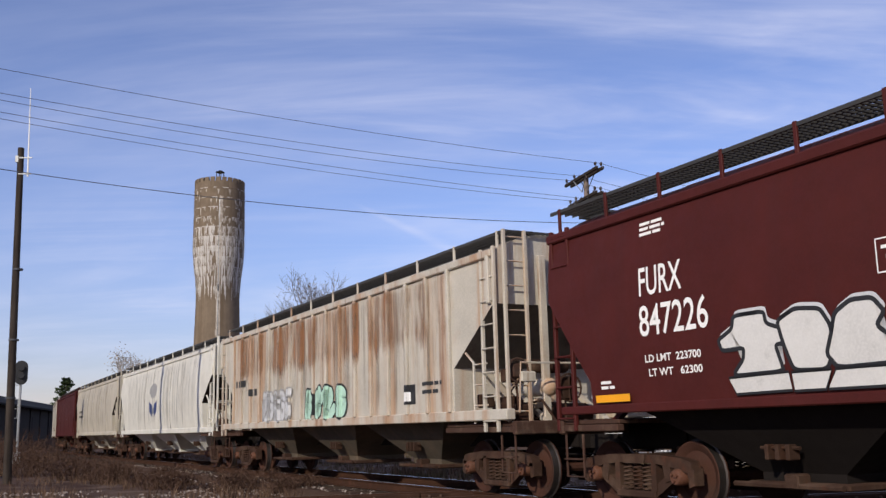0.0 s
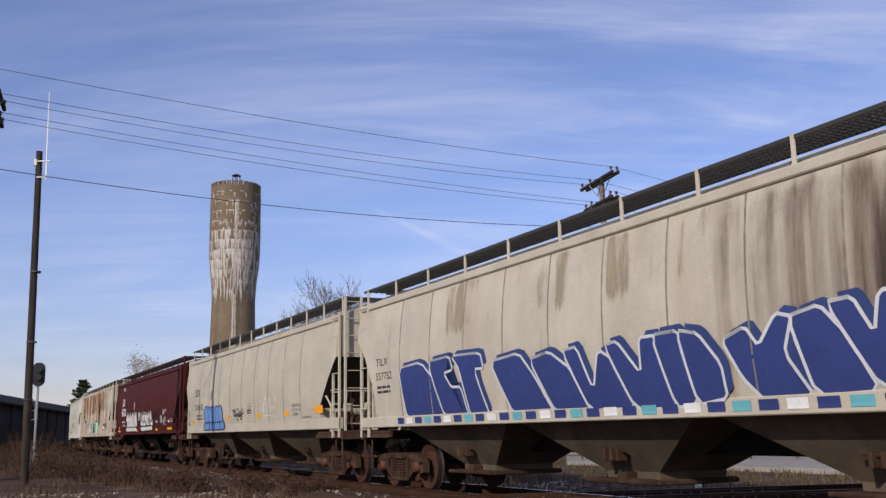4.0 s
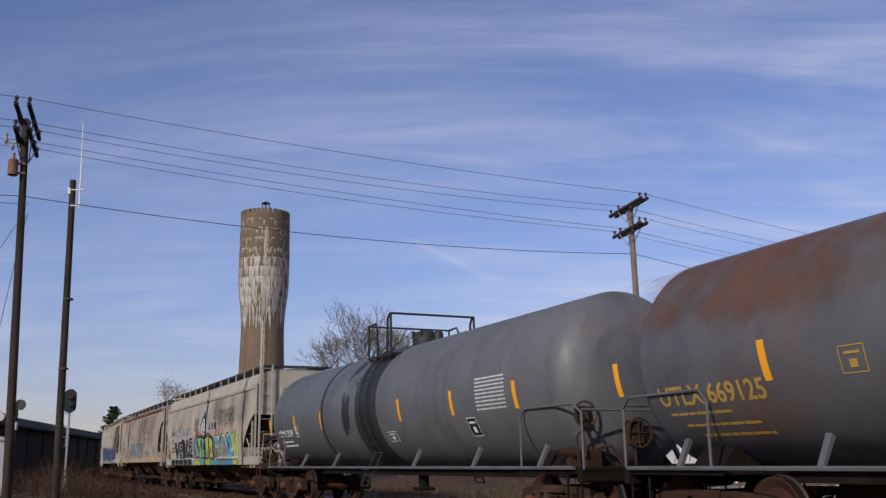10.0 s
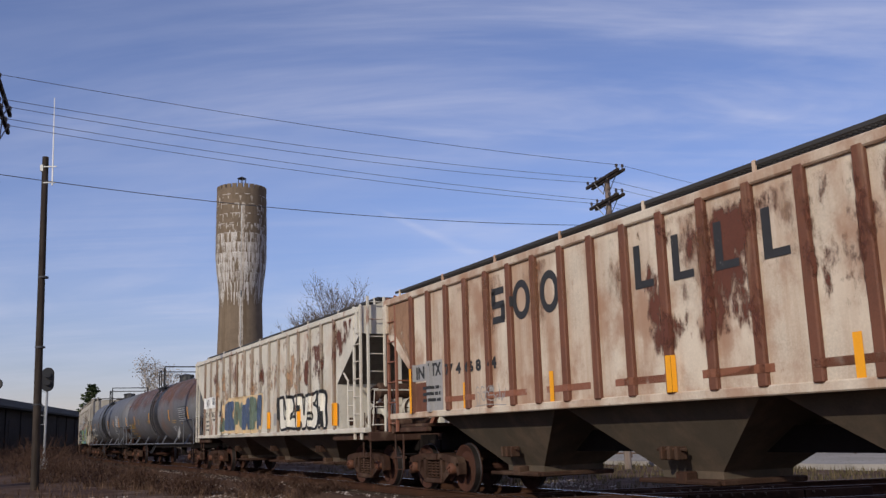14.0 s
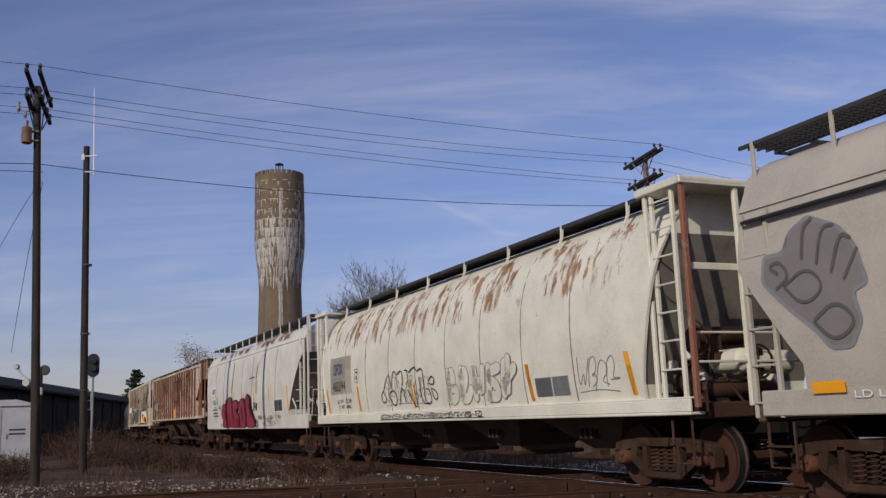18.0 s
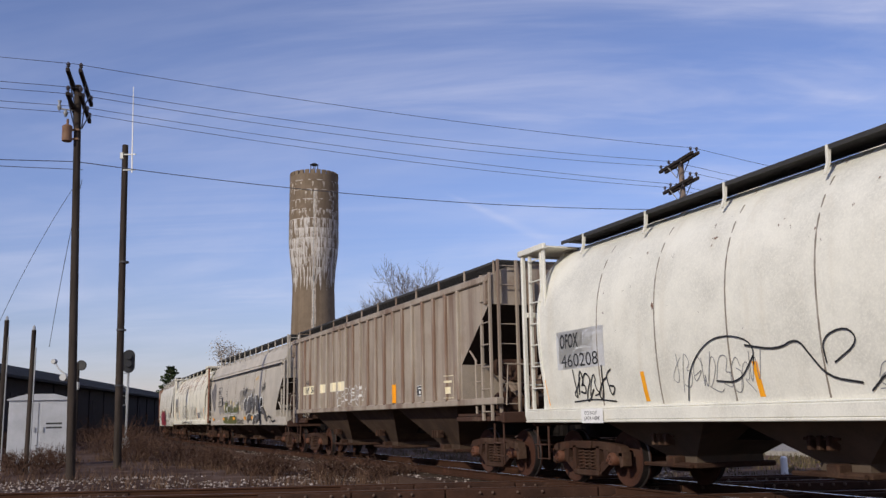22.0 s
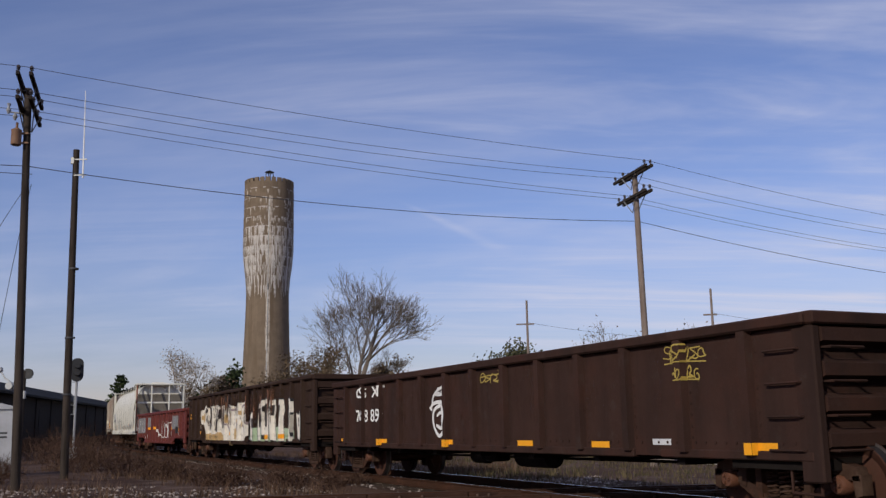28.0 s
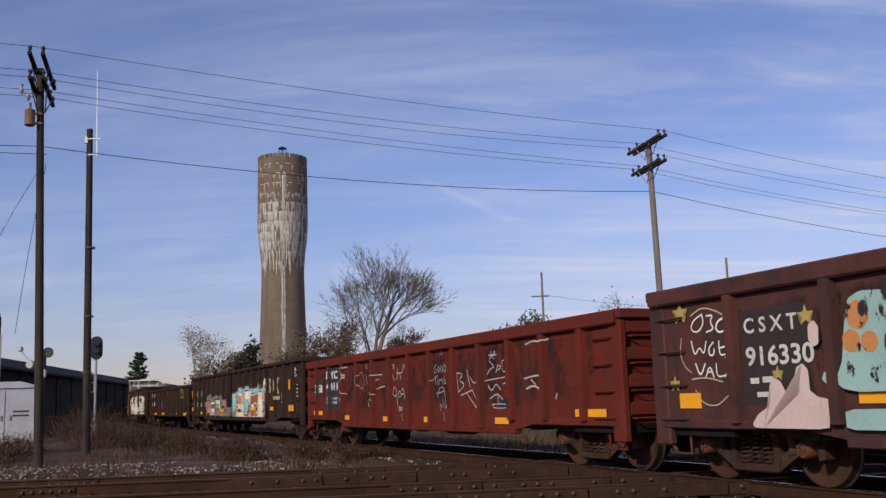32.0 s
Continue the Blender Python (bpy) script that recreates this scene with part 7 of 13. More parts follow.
def car_pink():
    car, L, sd, _ = hopper(9, "covered_hopper_car", "faded grey covered hopper car with red-washed sides", P_PINK, zs=1.35, zt=3.97, drip=False, trim=P_EAVE, side=bulged_side(1.35, 3.97, 1.5, 0.14), front=(0.75, 1.9), rear=(0.8, 1.85), zv=3.35, zd=1.8, arch=0.55, seams=8, rb_z=4.4, rb_posts=12, sill=(1.28, 1.5), bay_mat=BROWN_BAY)
    words(car, "CEFX", 2.3, 2.42, 3.0, 2.62, M_INK, L, sd, fat=0.0)
    words(car, "10301", 2.3, 1.98, 3.15, 2.2, M_INK, L, sd, fat=0.0)
    stain(car, 5.2, 2.55, 8.4, 2.85, stain_paint("flaked_letter_rust", (0.13, 0.05, 0.04), 0.53, 0.58, 10.0, 0.6), L, sd, out=0.008, seed=3, name="worn_lettering")
    [stain(car, u0, z0, u1, z0 + 0.2, stain_paint("flaked_letter_rust", (0.13, 0.05, 0.04), 0.53, 0.58, 10.0, 0.6), L, sd, out=0.008, seed=2, name="worn_lettering") for u0, u1, z0 in ((9.0, 11.2, 2.72), (11.4, 14.2, 2.78), (10.9, 13.9, 2.42), (9.1, 10.6, 2.4))]
    smoke = stain_paint("faded_blue_spray", (0.2, 0.23, 0.26), 0.36, 0.6, 1.6, 0.8)
    stain(car, 5.6, 1.5, 12.2, 2.45, smoke, L, sd, seed=3, name="faded_spray")
    sprayed(car, ([(7.98, 1.99), (8.29, 2.18), (8.69, 2.2), (8.84, 2.11), (8.75, 1.57), (8.47, 1.56), (8.47, 1.93)],
        [(8.84, 2.11), (9.07, 2.14), (9.27, 2), (9.23, 1.55), (8.9, 1.59)],
        [(9.27, 1.98), (9.49, 2.08), (9.75, 2.01), (9.81, 1.57), (9.5, 1.54), (9.35, 1.74)],
        [(9.87, 1.89), (10.2, 2), (10.55, 1.86), (10.75, 1.66), (10.77, 1.53), (10.45, 1.54), (10.33, 1.77), (10.28, 1.55), (9.97, 1.54)],), (flat_paint("washed_blue", (0.25, 0.275, 0.29)),), G_GREY, L, sd, rim=0.03, label="faded grey-blue graffiti")
    red = stain_paint("faded_red_wash", (0.34, 0.125, 0.11), 0.4, 0.7, 1.3, 0.06, amount=0.65)
    stain(car, 0.9, 2.6, 17.6, 3.93, red, L, sd, seed=7)
    stain(car, 2.6, 3.2, 8.0, 3.93, red, L, sd, out=0.005, seed=8)
    stain(car, 8.0, 1.6, 17.4, 3.9, stain_paint("broad_grime_run", (0.14, 0.105, 0.08), 0.34, 0.74, 1.6, 0.04, amount=0.65), L, sd, out=0.004, seed=9)
    piece(car, "SHAWOR", 3.0, 1.5, 7.9, 2.05, G_PATCH, None, L, sd, fat=0.0, label="faint grey scrawl")
    piece(car, "NOES", 12.2, 1.6, 14.0, 1.95, G_OLIVE, None, L, sd, fat=0.0)
    plate_box(car, 14.37, 1.56, 14.85, 1.92, L, sd, ink=G_WHITE)
    words(car, "EXW 10-8   H 9-4\nEW    8-2    H 15-0\nCU FT 5000", 15.25, 1.75, 16.15, 2.05, M_INK, L, sd, fat=0.0)
    for u0, u1 in ((2.5, 3.5), (6.3, 7.0), (9.3, 9.85), (11.6, 12.0), (13.99, 14.45), (15.32, 16.25)):
        patch(car, u0, 1.33, u1, 1.44, M_YELLOW, L, sd, out=0.045, name="reflector_tape")


def car_emblem():
    car, L, sd, _ = hopper(10, "covered_hopper_car", "grimy grey covered hopper car with bright lime and teal graffiti", P_OLIVE, drip=False, zs=1.1, zt=3.75, side=bulged_side(1.1, 3.75, 1.5, 0.1), front=(0.55, 1.9), rear=(1.3, 2.7), zv=2.78, zd=1.7, arch=0.7, seams=9, steps=1, step_h=0.3, through=False, rb_z=4.47, rb_y=(0.6, 1.2), rb_posts=14, sill=(1.1, 1.38), bay_mat=BROWN_BAY, bay_top=1.12, plate_z=1.15)
    words(car, "ADMX", 2.14, 2.45, 2.95, 2.62, G_BROWNINK, L, sd, fat=0.0)
    words(car, "52315", 2.3, 2.1, 3.1, 2.28, M_INK, L, sd, fat=0.0)
    bars(car, [(2.3, 3.2, 1.85, 0.07), (2.3, 3.2, 1.7, 0.07)], M_INK, L, sd)
    # emblem: a dark drop with a pale one in it
    ink_blue = flat_paint("ink_blue", (0.022, 0.035, 0.06))
    sprayed(car, ([(9.56, 3.45), (9.9, 3.03), (10.13, 2.59), (9.96, 2.4), (9.48, 2.36), (9, 2.48), (8.8, 2.72), (9.16, 3.12)],), (ink_blue,), G_WHITE, L, sd, rim=0.05, out=0.006, soft=1)
    sprayed(car, ([(9.53, 3.04), (9.77, 2.8), (9.91, 2.56), (9.74, 2.45), (9.49, 2.44), (9.19, 2.52), (9.04, 2.66), (9.26, 2.86)],), (G_WHITE,), None, L, sd, out=0.012, soft=1)
    for i in range(4):
        blob(car, round_blob(9.49125 + 0.15 * math.cos(i * math.pi / 2), 2.66625 + 0.17 * math.sin(i * math.pi / 2), 0.085, 0.09, 14), ink_blue, L, sd, name="emblem", out=0.016)
    sprayed(car, ([(10.58, 2.84), (10.81, 2.82), (10.94, 2.46), (10.53, 2.46)], [(11.05, 2.83), (11.37, 2.81), (11.43, 2.59), (11.33, 2.46), (11.12, 2.46)], [(11.58, 2.84), (12.05, 2.83), (12.06, 2.45), (11.64, 2.45)]), (ink_blue,), G_WHITE, L, sd, rim=0.03, out=0.006, soft=1)
    teal, lime = flat_paint("bright_teal", (0.1, 0.36, 0.37)), flat_paint("bright_lime", (0.4, 0.47, 0.1))
    cyan, ash = flat_paint("bright_cyan", (0.05, 0.27, 0.45)), flat_paint("ash_grey", (0.2, 0.2, 0.2))
    haze = stain_paint("blue_spray_haze", (0.2, 0.3, 0.45), 0.4, 0.62, 3.0, 0.8, amount=0.7)
    stain(car, 2.4, 2.2, 7.4, 2.75, haze, L, sd, out=0.004, seed=2, name="faded_spray")
    sprayed(car, ([(2.95, 2.18), (3.65, 2.21), (3.85, 1.83), (4.07, 2.25), (4.39, 2.19), (3.96, 1.38), (3.59, 1.36)],
        [(4.23, 2.16), (4.91, 2.22), (4.96, 2.03), (4.58, 2.01), (4.61, 1.84), (4.9, 1.86), (4.94, 1.67), (4.6, 1.64), (4.69, 1.51), (5.07, 1.54), (5.11, 1.38), (4.3, 1.37)],
        [(4.82, 2.27), (5.46, 2.29), (5.88, 2.03), (5.98, 1.38), (5.15, 1.38)],
        [(5.98, 2.22), (6.36, 2.29), (6.58, 2.14), (6.38, 2.04), (6.22, 1.97), (6.28, 1.59), (6.44, 1.66), (6.4, 1.77), (6.65, 1.78), (6.74, 1.39), (6.05, 1.38), (5.88, 1.91)],
        [(6.59, 2.29), (7.35, 2.31), (7.38, 2.17), (6.93, 2.12), (6.97, 1.97), (7.33, 1.99), (7.35, 1.84), (6.99, 1.8), (7.04, 1.6), (7.49, 1.63), (7.52, 1.39), (6.75, 1.38)],), (G_BLACK,), G_WHITE, L, sd, rim=0.03, soft=1, label="black block-letter graffiti with white edges")
    sprayed(car, ([(7.6, 2.03), (7.96, 2.4), (8.74, 2.5), (10.41, 2.42), (11.35, 2.28), (11.84, 2), (12.27, 1.53), (12.17, 1.28), (7.62, 1.34)],), (G_PLUM,), None, L, sd, out=0.004, soft=3)
    sprayed(car, ([(7.79, 2.02), (8.3, 2.33), (8.55, 2.26), (8.38, 2.11), (8.22, 2.06), (8.59, 1.79), (8.64, 1.44), (8.05, 1.39), (7.92, 1.49), (8.17, 1.61), (8, 1.75)],
        [(8.59, 2.23), (9.22, 2.26), (9.23, 2.12), (8.97, 2.11), (9.28, 1.76), (9.29, 1.38), (8.95, 1.38), (8.92, 1.65), (8.77, 1.65), (8.78, 1.38), (8.56, 1.48), (8.65, 1.85)],
        [(9.24, 2.24), (9.88, 2.17), (10, 2.07), (9.76, 1.91), (9.58, 1.77), (9.96, 1.78), (10.02, 1.41), (9.39, 1.38), (9.3, 1.76), (9.54, 1.98), (9.27, 2.09)],
        [(10, 2.22), (10.41, 2.2), (10.46, 2.27), (10.62, 2.31), (10.73, 2.22), (10.67, 1.97), (10.73, 1.38), (10.54, 1.37), (10.49, 1.76), (10.42, 1.38), (10.09, 1.39), (10.22, 1.77), (10.07, 2.04)],
        [(10.76, 2.22), (11.26, 2.16), (11.51, 2.03), (11.52, 1.84), (11.32, 1.77), (11.55, 1.5), (11.67, 1.37), (11.01, 1.37), (10.76, 1.75), (10.86, 1.96)],), (teal, lime, teal, lime, lime), G_BLACK, L, sd, rim=0.06, label="lime and teal graffiti with dark edges", shade=G_BLACK, shift=(0.05, 0.06))
    sprayed(car, ([(11.83, 2.22), (12.39, 2.19), (12.81, 2.24), (12.84, 1.89), (12.51, 1.86), (12.6, 1.66), (12.83, 1.4), (12.39, 1.39), (12.37, 1.77), (11.96, 1.82)],
        [(12.86, 2.03), (13.02, 2.22), (13.26, 2.23), (13.55, 2.14), (13.78, 1.91), (13.93, 1.64), (13.91, 1.38), (13.39, 1.4), (13.39, 1.76), (13.19, 1.89), (13.09, 1.68), (13.11, 1.4), (12.86, 1.4), (12.85, 1.65), (12.77, 1.77)],
        [(13.72, 2.03), (13.93, 2.21), (14.24, 2.26), (14.57, 2.19), (14.76, 1.97), (14.76, 1.78), (14.97, 1.59), (15.14, 1.38), (14.61, 1.39), (14.45, 1.66), (14.36, 1.37), (14.05, 1.38), (13.97, 1.77)],
        [(14.73, 2.16), (15, 2.28), (15.15, 1.89), (15.28, 1.73), (15.42, 2.28), (15.76, 2.28), (15.64, 1.37), (15.14, 1.39), (15.07, 1.62), (14.8, 1.72), (14.76, 1.97)],), (cyan, ash, cyan, lime), G_WHITE, L, sd, rim=0.035, label="cyan, grey and lime graffiti", shade=G_BLACK, shift=(-0.12, 0.06))
    sprayed(car, ([(14.23, 1.92), (14.4, 1.93), (14.48, 1.83), (14.32, 1.73), (14.22, 1.69)],
        [(10.91, 1.79), (11.14, 1.84), (11.21, 1.57), (11.02, 1.55)],
        [(8.78, 1.96), (8.96, 1.89), (9, 1.59), (8.8, 1.65)],), (G_BLACK, G_PLUM, G_PLUM), None, L, sd, out=0.03, soft=1)
    rnd = random.Random(31)
    for i in range(26):
        u, z = rnd.uniform(12.0, 16.6), rnd.uniform(1.45, 2.35)
        blob(car, round_blob(u, z, rnd.uniform(0.03, 0.09), rnd.uniform(0.04, 0.11), 10), lime, L, sd, out=0.024, name="painted_dot")
    for (u, z) in ((12.54, 2.15), (14.82, 1.66)):
        burst(car, u, z, 0.24, G_WHITE, L, sd)
    sill = ((2.3, 3.3), (3.34, 4.2), (4.25, 5.3), (5.35, 6.3), (6.34, 7.3))
    for i, (a, b) in enumerate(sill):
        patch(car, a, 1.12, b, 1.36, G_BLACK, L, sd, out=0.04, name="painted_shape")
        patch(car, b - 0.02, 1.12, b + 0.05, 1.36, G_WHITE, L, sd, out=0.043, name="painted_shape")
    sprayed(car, ([(7.71, 1.27), (8.91, 1.3), (8.94, 1.1), (7.73, 1.09)],
        [(8.95, 1.29), (9.14, 1.3), (9.17, 1.1), (8.99, 1.1)],
        [(9.19, 1.3), (9.79, 1.31), (9.84, 1.11), (9.22, 1.1)],
        [(9.85, 1.31), (10.44, 1.32), (10.45, 1.11), (9.88, 1.11)],
        [(10.5, 1.31), (11.05, 1.32), (11.05, 1.11), (10.49, 1.11)],
        [(11.25, 1.32), (11.91, 1.33), (11.9, 1.11), (11.23, 1.11)],), (lime, teal, teal, lime, lime, teal), G_BLACK, L, sd, rim=0.02, out=0.04, soft=0)
    sprayed(car, ([(12.13, 1.31), (12.79, 1.31), (12.74, 1.1), (12.11, 1.11)],
        [(12.87, 1.31), (13.74, 1.31), (13.64, 1.1), (12.81, 1.1)],
        [(13.76, 1.31), (14.86, 1.3), (14.86, 1.1), (13.69, 1.1)],
        [(14.9, 1.3), (15.66, 1.3), (15.64, 1.11), (14.89, 1.1)],), (cyan, ash, cyan, lime), G_BLACK, L, sd, rim=0.03, out=0.04, soft=0)
    patch(car, 2.05, 1.5, 2.17, 2.2, M_YELLOW, L, sd, lean=-0.12, name="reflector_tape")
    patch(car, 16.2, 1.9, 16.32, 2.5, M_YELLOW, L, sd, lean=0.1, name="reflector_tape")
    end_words(car, "ADMX\n52315", -0.25, 3.2, -0.8, 3.5, M_INK, -L / 2 + 1.3 - 0.012)
    flakes = stain_paint("flaked_dark_rust", (0.1, 0.04, 0.03), 0.55, 0.6, 4.0, 0.5)
    stain(car, 11.9, 2.3, 15.2, 3.3, stain_paint("scraped_dark_rust", (0.1, 0.052, 0.036), 0.5, 0.54, 6.0, 3.2), L, sd, out=0.009, seed=3, name="rust_scrape")
    stain(car, 7.6, 2.3, 8.6, 3.1, stain_paint("scraped_dark_rust", (0.1, 0.052, 0.036), 0.5, 0.54, 6.0, 3.2), L, sd, out=0.009, seed=4, name="rust_scrape")
    stain(car, 2.0, 2.2, 5.0, 3.2, flakes, L, sd, out=0.009, seed=5, name="rust_flake")
    stain(car, 9.5, 2.2, 17.6, 3.75, stain_paint("soft_dark_run", (0.08, 0.06, 0.045), 0.4, 0.8, 1.0, 0.035, amount=0.7), L, sd, out=0.005, seed=6)
    stain(car, 1.0, 2.3, 12.0, 3.75, stain_paint("pale_grime_run", (0.2, 0.16, 0.12), 0.4, 0.8, 1.2, 0.04, amount=0.45), L, sd, out=0.004, seed=8)
    for i in range(22):
        u = random.uniform(7.8, 16.4)
        blob(car, round_blob(u, random.uniform(2.35, 2.62), 0.07, 0.12, 10, 0.2, i), (G_ORANGE, G_RED, G_ORANGE)[i % 3], L, sd, out=0.008)


def car_tanks():
    car, L, sd = tank_car(11, "slate grey tank car with a dark spill band", P_TANK, P_SPILL, [(6.0, 0.16), (8.7, 1.45)], P_TANK)
    spill = stain_paint("dark_spill_edge", (0.028, 0.028, 0.031), 0.4, 0.46, 1.2, 0.5, 0.45)
    stain(car, 7.6, 1.3, 8.75, 3.8, spill, L, sd, out=0.006, seed=3)
    words(car, "ADMX 29291", 1.6, 1.92, 3.15, 2.12, M_WHITE, L, sd, fat=0.01)
    bars(car, [(1.8, 2.9, 1.75, 0.05), (1.9, 3.2, 1.63, 0.05)], M_WHITE, L, sd)
    plate_box(car, 3.4, 1.9, 3.75, 2.2, L, sd, ink=M_WHITE)
    plate_box(car, 10.5, 1.6, 11.04, 1.82, L, sd, ink=M_WHITE)
    bars(car, [(15.25, 16.4, 2.62 - 0.07 * i, 0.03) for i in range(9)], G_SILVER, L, sd, name="inspection_table")
    patch(car, 14.7, 1.6, 15.1, 1.95, G_BLACK, L, sd, name="data_panel")
    plate_box(car, 14.7, 1.6, 15.1, 1.95, L, sd, ink=M_WHITE, )
    for u in (0.7, 3.4, 5.9, 8.7, 11.46, 14.15, 16.7):
        patch(car, u, 2.02, u + 0.13, 2.5, M_YELLOW, L, sd, lean=-0.04, name="reflector_tape")
    car, L, sd = tank_car(12, "slate grey tank car with rust-stained top and yellow lettering", P_TANK_RUST, P_SPILL, [(9.4, 0.9)], P_TANK)
    rusty = stain_paint("soft_rust_film", (0.17, 0.075, 0.045), 0.24, 0.62, 1.1, 0.7, amount=0.62)
    stain(car, -0.6, 2.6, 19.6, 3.88, rusty, L, sd, out=0.01, seed=12, name="rust_film")
    stain(car, 8.2, 1.3, 9.4, 3.6, stain_paint("dark_run_stain", (0.06, 0.045, 0.035), 0.38, 0.66, 3.0, 0.05, amount=0.7), L, sd, out=0.006, seed=13)
    words(car, "UTLX 669125", 1.4, 1.82, 3.4, 2.08, FADED_YELLOW, L, sd, fat=0.02, label="yellow stencilled letters")
    bars(car, [(1.5, 2.7, 1.7, 0.035), (1.7, 3.1, 1.55, 0.035), (1.9, 3.2, 1.42, 0.035)], FADED_YELLOW, L, sd)
    plate_box(car, 4.6, 2.0, 4.95, 2.3, L, sd, ink=FADED_YELLOW)
    patch(car, 15.05, 1.93, 16.6, 2.55, G_BLACK, L, sd, name="inspection_table")
    bars(car, [(15.08, 16.55, 2.47 - 0.085 * i, 0.022) for i in range(7)], G_SILVER, L, sd, out=0.01, name="inspection_table")
    bars(car, [(13.4, 14.4, 1.98, 0.035), (13.4, 14.2, 1.9, 0.035), (7.4, 7.8, 2.1, 0.035), (7.4, 7.8, 2.02, 0.035), (15.2, 15.7, 1.85, 0.03)], FADED_YELLOW, L, sd)
    piece(car, "RMNT", 13.2, 1.4, 14.0, 1.8, G_SILVER, None, L, sd, fat=0.0, label="silver marker scrawl")
    piece(car, "NAP", 7.6, 1.45, 8.6, 1.8, G_PATCH, None, L, sd, fat=0.02)
    for u in (0.5, 3.45, 7.85, 9.74, 12.91, 16.9):
        patch(car, u, 2.02, u + 0.12, 2.5, M_YELLOW, L, sd, lean=-0.04, name="reflector_tape")
    pl = Mesh()
    pl.prism([(0, 0.27), (0.27, 0), (0, -0.27), (-0.27, 0)], 1.52, 1.54)
    ob = part("placard_holder", pl, G_GREY, car)
    ob.location = (L / 2 - 15.6, 0, 1.45)


